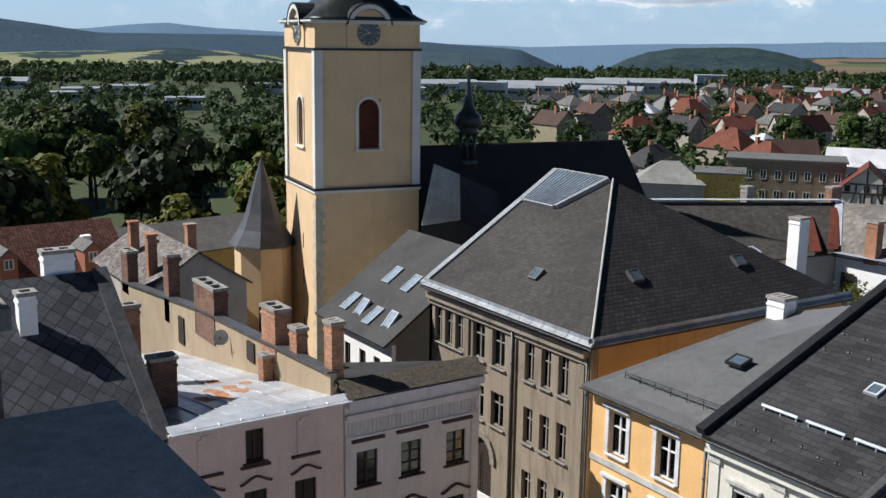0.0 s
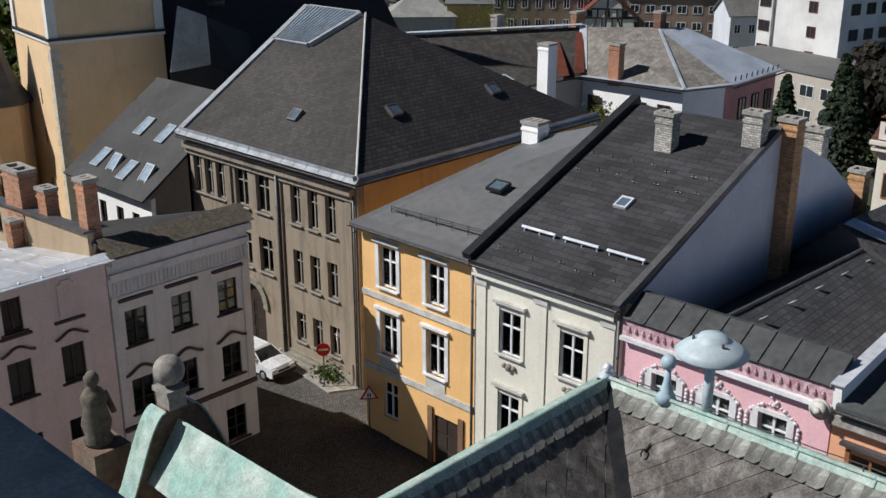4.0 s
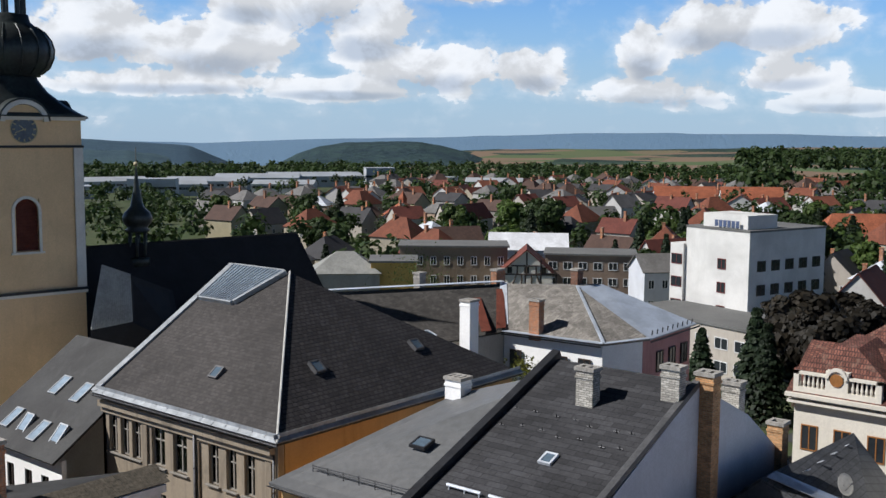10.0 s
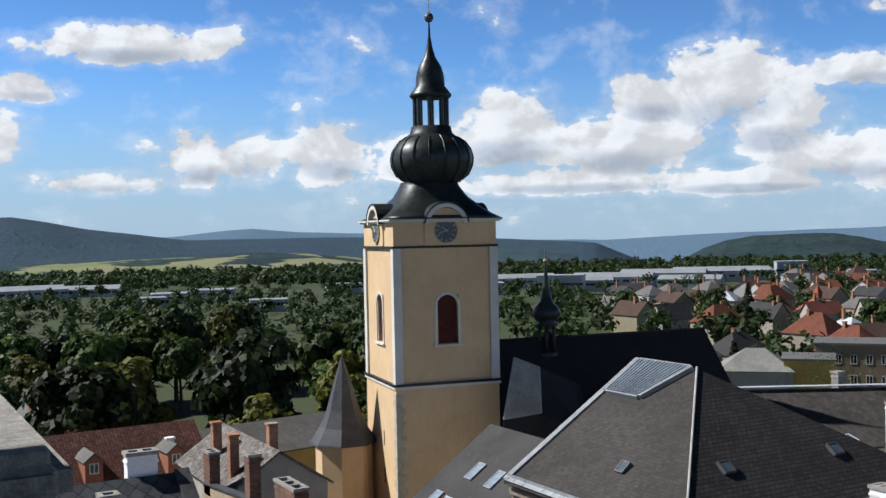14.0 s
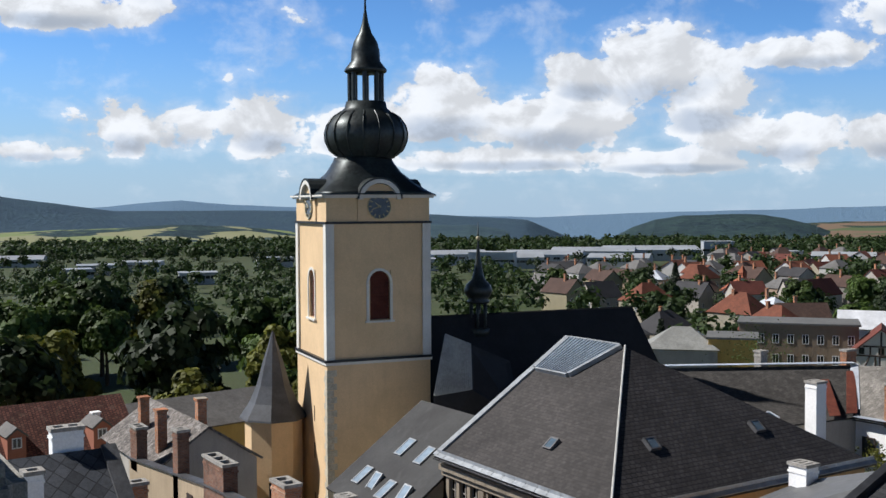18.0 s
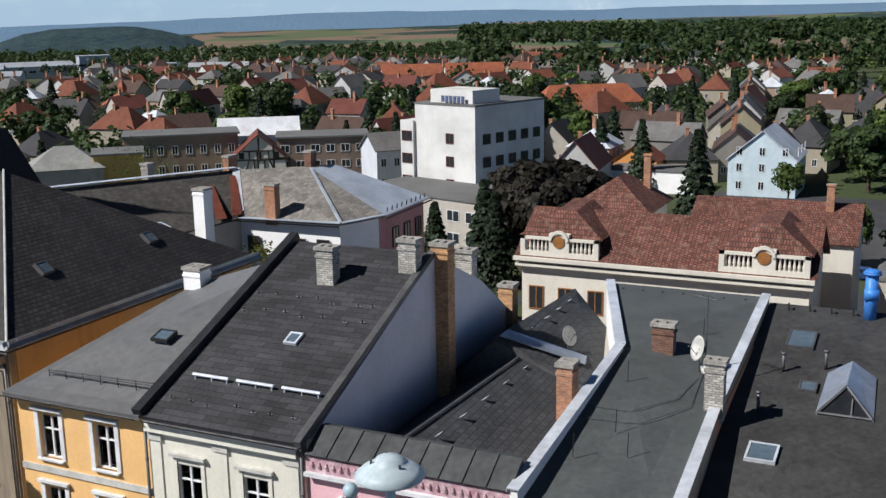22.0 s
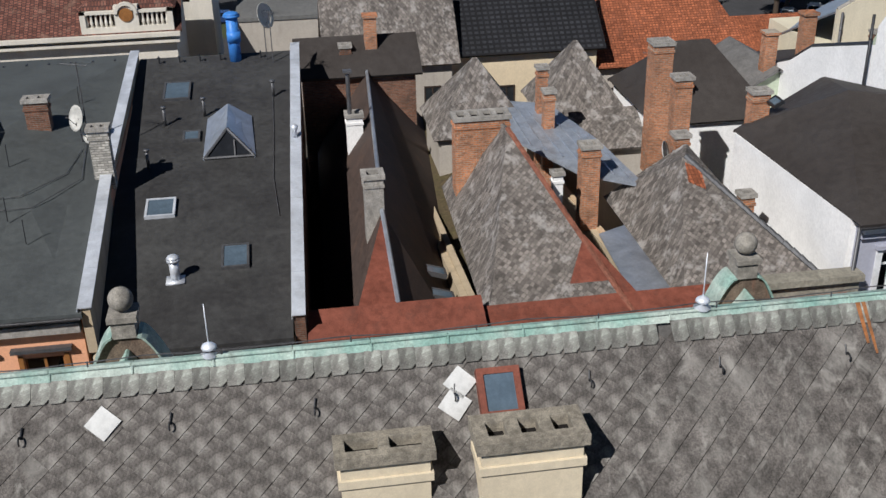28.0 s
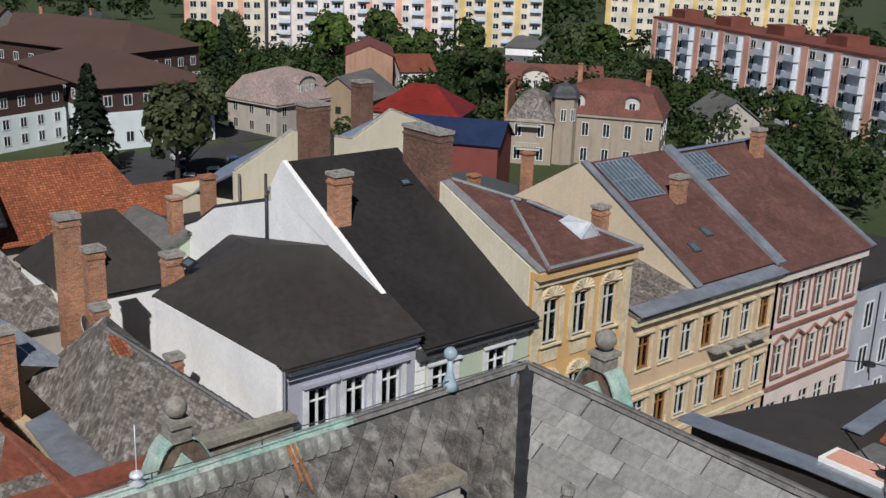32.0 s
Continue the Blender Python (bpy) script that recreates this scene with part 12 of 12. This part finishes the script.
# street of small houses running away eastwards, a pale blue gable house at its head
house_block("house", "pale blue house with a white tin gable roof", 187.0, 26.5, 0, 13, 11, -5, 1.2, 5.0, "gable", plaster("pale_blue_plaster", (0.52, 0.62, 0.66)), ROOFS[4], (1.2, 4.2, 6.9), side_cols=3, front_cols=3, sides="lf", ridge_along="x")
for k in range(11):
    x = 202 + 15.5 * k
    settle((2, 3, 10, 7, 2, 6)[k % 6], x, 34.5 + 2.2 * k, 9)
house_block("garage", "white flat garage with an orange shed behind", 183.0, 45.0, 0, 8, 15, -5, -1.4, 0.3, "flat", PUREWHITE, GREYFLAT, (), category="garage", over=0.1)
house_block("shed", "orange gabled shed beside a flat garage", 190.0, 49.5, 0, 7, 8, -5, -0.8, 3.0, "gable", plaster("orange_plaster", (0.60, 0.27, 0.09)), ROOFS[0], (), category="shed")
for k, (x, y, t) in enumerate(((245, 0, 20), (262, -22, 30), (290, -6, 10), (232, -24, 60), (300, -30, 0), (318, -52, 20), (280, -52, 30), (258, -60, 60), (335, -20, 0), (350, -60, 15), (240, -44, 20), (305, 12, 0), (222, -50, 30), (330, -85, 20), (270, -85, 10), (225, -80, 40), (240, -98, 20))):
    settle((1, 12, 2, 5, 8, 10, 9, 3, 0, 6, 13, 4, 7, 1, 2, 10, 6)[k], x, y, t)
# large pale factory sheds on the plain
HALL = surface("pale_factory_sheet", (0.46, 0.48, 0.50), 0.6, 0.06, 1, 0.05, bump=0.03)
for az, dist, w, d, h in ((35.2, 545, 23, 14, 10), (38.0, 640, 46, 40, 6), (40.6, 690, 52, 40, 7), (43.5, 720, 60, 50, 8), (47.0, 745, 20, 16, 13), (36.6, 590, 26, 30, 6), (42.0, 610, 34, 26, 5), (50.5, 600, 14, 12, 9), (53.2, 570, 30, 14, 8), (56.5, 590, 40, 30, 6), (33.0, 640, 40, 30, 6), (3.4, 650, 46, 40, 5), (7.5, 690, 40, 40, 6), (10.5, 700, 36, 30, 5), (5.0, 560, 24, 20, 5), (0.6, 600, 40, 30, 5), (14.7, 560, 24, 18, 5), (16.6, 590, 22, 20, 5), (13.2, 520, 18, 12, 5), (19.5, 470, 16, 12, 5), (-3, 640, 50, 40, 6), (23.5, 620, 20, 12, 5), (28.5, 600, 26, 20, 6), (31.0, 560, 22, 16, 6)):
    x, y = dist * math.sin(radians(az)), dist * math.cos(radians(az))
    house_block("factory_hall", "long pale factory hall on the plain", x, y, -az + random.uniform(-15, 15), w, d, ground_z(x, y), ground_z(x, y) + h, 2.0, "gable" if w > 24 else "flat", HALL, surface("hall_roof", (0.36, 0.38, 0.40), 0.5, 0.06, 1, 0.05, bump=0.02), (h * 0.5,), category="factory", front_cols=8, sides="f", win=(4.0, 1.6), over=0.3)


# ---- woods and hills ----
def wood(name, label, spots, n, size, height, leaf, lift=0.0):
    """A far wood as one mass of small leaf clumps."""
    pts, sizes, ways = [], [], []
    for x, y, h in spots:
        d = unit(n, -0.15)
        c = d * np.array([h * 0.36, h * 0.36, h * 0.46]) * (0.66 + 0.44 * rng.random((n, 1))) * (1 + 0.2 * np.sin(5 * np.arctan2(d[:, 1:2], d[:, :1]) + h * 7))
        c[:, 2] += h * 0.52
        pts.append(c + np.array([x, y, ground_z(x, y) + lift * min(max((math.hypot(x, y) - 430) / 500, 0), 1)]))
        sizes.append(np.full(n, size * h / 12) * (0.6 + 0.8 * rng.random(n)))
        ways.append(d + np.array([0, 0, 0.15]))
    v, f = quads(np.concatenate(pts), np.concatenate(sizes), np.concatenate(ways))
    ob = new(name, mesh_from(name, v, f, LEAVES[leaf]))
    return tagged(ob, label, "woods", "", "stuff")


# open ground before the villas
BUILT += [(127.0, -82.0, 0, 9, 13), (92.0, -97.0, 0, 11, 12), (118.0, -62.0, 0, 12, 12)]


def sector(count, az0, az1, d0, d1, h0, h1, seed):
    r = random.Random(seed)
    out = []
    for _ in range(count):
        az, dist = r.uniform(az0, az1), math.sqrt(r.uniform(d0 * d0, d1 * d1))
        x, y, h = dist * math.sin(radians(az)), dist * math.cos(radians(az)), r.uniform(h0, h1)
        if clear(x, y, h * 0.25):
            out.append((x, y, h))
    return out


wood("woods", "dark green trees between the houses of the lower town", sector(330, 34, 86, 185, 430, 6, 11, 1) + sector(640, 47, 86, 430, 760, 7, 12.5, 9), 84, 0.8, 12, "dark")
wood("woods", "green trees among gardens east of the square", sector(280, 84, 108, 230, 700, 5, 10, 2), 80, 0.8, 12, "mid")
wood("woods", "park and riverside trees beyond the church", sector(560, -15, 36, 215, 540, 5, 9.5, 3), 84, 0.85, 12, "dark")
wood("woods", "tall trees along the edge of the plain", sector(3000, -15, 68, 760, 1350, 8, 14, 4), 46, 1.25, 12, "dark")
wood("woods", "wooded rise east of the town", sector(1100, 66, 96, 480, 1050, 10, 15, 5), 70, 0.95, 12, "dark", 22.0)
wood("woods", "clumps of trees between factory halls", sector(300, -15, 60, 480, 780, 4, 9, 8), 70, 0.9, 12, "dark")
wood("woods", "garden trees and bushes before the flats", sector(520, 116, 153, 126, 240, 3.5, 8.0, 12), 130, 0.55, 12, "dark")
wood("woods", "garden trees beyond the clinic", sector(110, 86, 106, 176, 290, 3.5, 7.0, 21), 130, 0.55, 12, "mid")
wood("woods", "trees around the blocks of flats", sector(200, 105, 155, 230, 520, 6, 11, 6), 84, 0.8, 12, "dark")
wood("woods", "lighter trees scattered through the lower town", sector(200, 34, 150, 220, 600, 6, 11, 7), 84, 0.8, 12, "mid")


# Land colours; distance haze is mixed into the base colour by amount.
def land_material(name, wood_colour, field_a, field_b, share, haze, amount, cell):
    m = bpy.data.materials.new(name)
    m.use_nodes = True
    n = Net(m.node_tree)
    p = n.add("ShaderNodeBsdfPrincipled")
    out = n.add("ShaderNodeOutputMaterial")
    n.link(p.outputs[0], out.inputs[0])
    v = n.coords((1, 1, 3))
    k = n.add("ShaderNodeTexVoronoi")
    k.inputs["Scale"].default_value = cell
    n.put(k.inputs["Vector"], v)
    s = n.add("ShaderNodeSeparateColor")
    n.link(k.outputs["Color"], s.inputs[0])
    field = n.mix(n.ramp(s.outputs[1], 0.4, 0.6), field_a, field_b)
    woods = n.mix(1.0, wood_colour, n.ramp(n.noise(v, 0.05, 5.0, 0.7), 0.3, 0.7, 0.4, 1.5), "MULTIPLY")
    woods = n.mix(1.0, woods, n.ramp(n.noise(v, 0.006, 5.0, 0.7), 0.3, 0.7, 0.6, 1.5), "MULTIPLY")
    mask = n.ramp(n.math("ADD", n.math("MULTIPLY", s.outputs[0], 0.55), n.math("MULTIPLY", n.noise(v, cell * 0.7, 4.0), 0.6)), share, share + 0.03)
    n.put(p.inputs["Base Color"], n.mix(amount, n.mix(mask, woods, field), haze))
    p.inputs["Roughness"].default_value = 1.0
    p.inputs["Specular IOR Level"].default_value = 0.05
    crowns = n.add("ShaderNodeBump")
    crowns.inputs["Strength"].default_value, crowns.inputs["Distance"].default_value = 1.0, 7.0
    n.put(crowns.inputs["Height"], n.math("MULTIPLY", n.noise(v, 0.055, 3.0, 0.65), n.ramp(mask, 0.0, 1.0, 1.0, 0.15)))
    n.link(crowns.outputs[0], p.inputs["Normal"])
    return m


def hill(name, label, profile, near, far, mat, rough, seed):
    """A rising strip of land: profile of (azimuth, elevation in degrees seen from the gallery) along its crest."""
    az0, az1 = profile[0][0], profile[-1][0]
    cols, rows = 160, 12
    bm = bmesh.new()
    grid = []
    for i in range(cols + 1):
        az = az0 + (az1 - az0) * i / cols
        el = float(np.interp(az, [p[0] for p in profile], [p[1] for p in profile]))
        el += rough * noise.fractal(Vector((az * 0.35, seed, 0)), 0.9, 2.0, 5)
        crest = 26 + far * math.tan(radians(el))
        col = []
        for j in range(rows + 2):
            f = min(j / rows, 1.0)
            dist = near + (far - near) * f if j <= rows else far * 1.04
            zb = ground_z(dist * math.sin(radians(az)), dist * math.cos(radians(az)))
            s = f * f * (3 - 2 * f)
            z = zb + (crest - zb) * s + (rough * 25 * noise.noise(Vector((az * 0.8, f * 6, seed))) * s * (1 - s))
            if j > rows:
                z = zb - 5
            col.append(bm.verts.new((dist * math.sin(radians(az)), dist * math.cos(radians(az)), z)))
        grid.append(col)
    for a_, b_ in zip(grid, grid[1:]):
        for j in range(rows + 1):
            bm.faces.new((a_[j], b_[j], b_[j + 1], a_[j + 1]))
    return solid(name, bm, mat, label, "hill", "structure", True)


# Air haze painted into the hill colours, stronger on the far ones.
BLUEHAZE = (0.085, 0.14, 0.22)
hill("backdrop", "long wooded hills on the horizon, painted with blue haze", [(-25, 0.47), (-10, 0.42), (10, 0.17), (14.2, 0.02), (16.4, 0.27), (18.6, 0.44), (20.7, 0.23), (23.2, 0.11), (28, -0.13), (32, -0.43), (37.5, -0.55), (41, -0.42), (44, -0.3), (49, -0.21), (54, -0.08), (56, 0.03), (62, 0.12), (65, 0.07), (69, 0.09), (72, -0.02), (78, 0.13), (84, 0.07), (100, 0.27), (140, 0.37), (175, 0.37)], 3000, 4500, land_material("far_hills", (0.03, 0.05, 0.03), (0.2, 0.2, 0.1), (0.1, 0.14, 0.06), 0.95, (0.13, 0.21, 0.31), 0.85, 0.002), 0.05, 1.0)
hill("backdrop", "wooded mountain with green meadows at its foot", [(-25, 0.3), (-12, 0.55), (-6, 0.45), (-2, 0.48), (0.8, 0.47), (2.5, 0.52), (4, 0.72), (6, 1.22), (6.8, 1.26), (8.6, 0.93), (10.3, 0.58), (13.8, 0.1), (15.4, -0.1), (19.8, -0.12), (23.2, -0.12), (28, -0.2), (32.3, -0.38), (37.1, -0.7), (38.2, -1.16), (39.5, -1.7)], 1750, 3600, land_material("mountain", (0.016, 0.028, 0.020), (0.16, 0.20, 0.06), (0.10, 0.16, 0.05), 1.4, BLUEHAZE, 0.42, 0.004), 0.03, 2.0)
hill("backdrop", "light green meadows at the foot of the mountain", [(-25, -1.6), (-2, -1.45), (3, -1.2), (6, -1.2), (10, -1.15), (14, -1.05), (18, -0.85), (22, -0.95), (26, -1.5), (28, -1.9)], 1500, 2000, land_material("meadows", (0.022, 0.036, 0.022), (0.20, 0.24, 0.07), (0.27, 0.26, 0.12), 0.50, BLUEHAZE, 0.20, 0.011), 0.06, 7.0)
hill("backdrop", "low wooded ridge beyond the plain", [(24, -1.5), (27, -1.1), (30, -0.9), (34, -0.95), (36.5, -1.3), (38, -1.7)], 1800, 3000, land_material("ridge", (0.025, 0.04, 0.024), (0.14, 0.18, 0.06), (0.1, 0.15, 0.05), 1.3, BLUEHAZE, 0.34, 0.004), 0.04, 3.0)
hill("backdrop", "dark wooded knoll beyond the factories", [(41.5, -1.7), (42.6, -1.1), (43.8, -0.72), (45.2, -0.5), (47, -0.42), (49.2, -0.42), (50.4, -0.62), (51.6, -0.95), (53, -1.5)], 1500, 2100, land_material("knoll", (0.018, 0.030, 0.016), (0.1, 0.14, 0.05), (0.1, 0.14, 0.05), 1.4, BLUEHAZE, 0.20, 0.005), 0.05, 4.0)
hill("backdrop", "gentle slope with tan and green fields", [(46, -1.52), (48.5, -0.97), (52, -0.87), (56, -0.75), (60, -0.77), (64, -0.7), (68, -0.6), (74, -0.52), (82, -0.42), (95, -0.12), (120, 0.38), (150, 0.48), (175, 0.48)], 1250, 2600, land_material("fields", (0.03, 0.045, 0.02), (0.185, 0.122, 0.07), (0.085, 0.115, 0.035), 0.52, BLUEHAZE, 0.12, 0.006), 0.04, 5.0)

# shrubs and weeds near by
def bushy(parent, x, y, z, r, n, leaf, name="leaves"):
    c = rng.normal(size=(n, 3)) * np.array([r * 0.45, r * 0.45, r * 0.40]) + np.array([x, y, z + r * 0.6])
    v, f = quads(c, 0.07 * (0.6 + 0.8 * rng.random(n)))
    ob = new(name, mesh_from(name, v, f, LEAVES[leaf]))
    hang(ob, parent)


bushy(bush, 32.85, 39.95, 0, 0.8, 320, "mid")
weeds = thing("shrub", (61.0, 43.0, 8.6), "overgrown green shrub on a low roof", "shrub")
bushy(weeds, 61.0, 43.0, 8.6, 1.3, 500, "olive")
garden = thing("shrub", (93.0, 82.0, 2), "large dark shrubs before the ochre house", "shrub")
bushy(garden, 88.0, 76.0, 8.0, 4.0, 900, "mid")
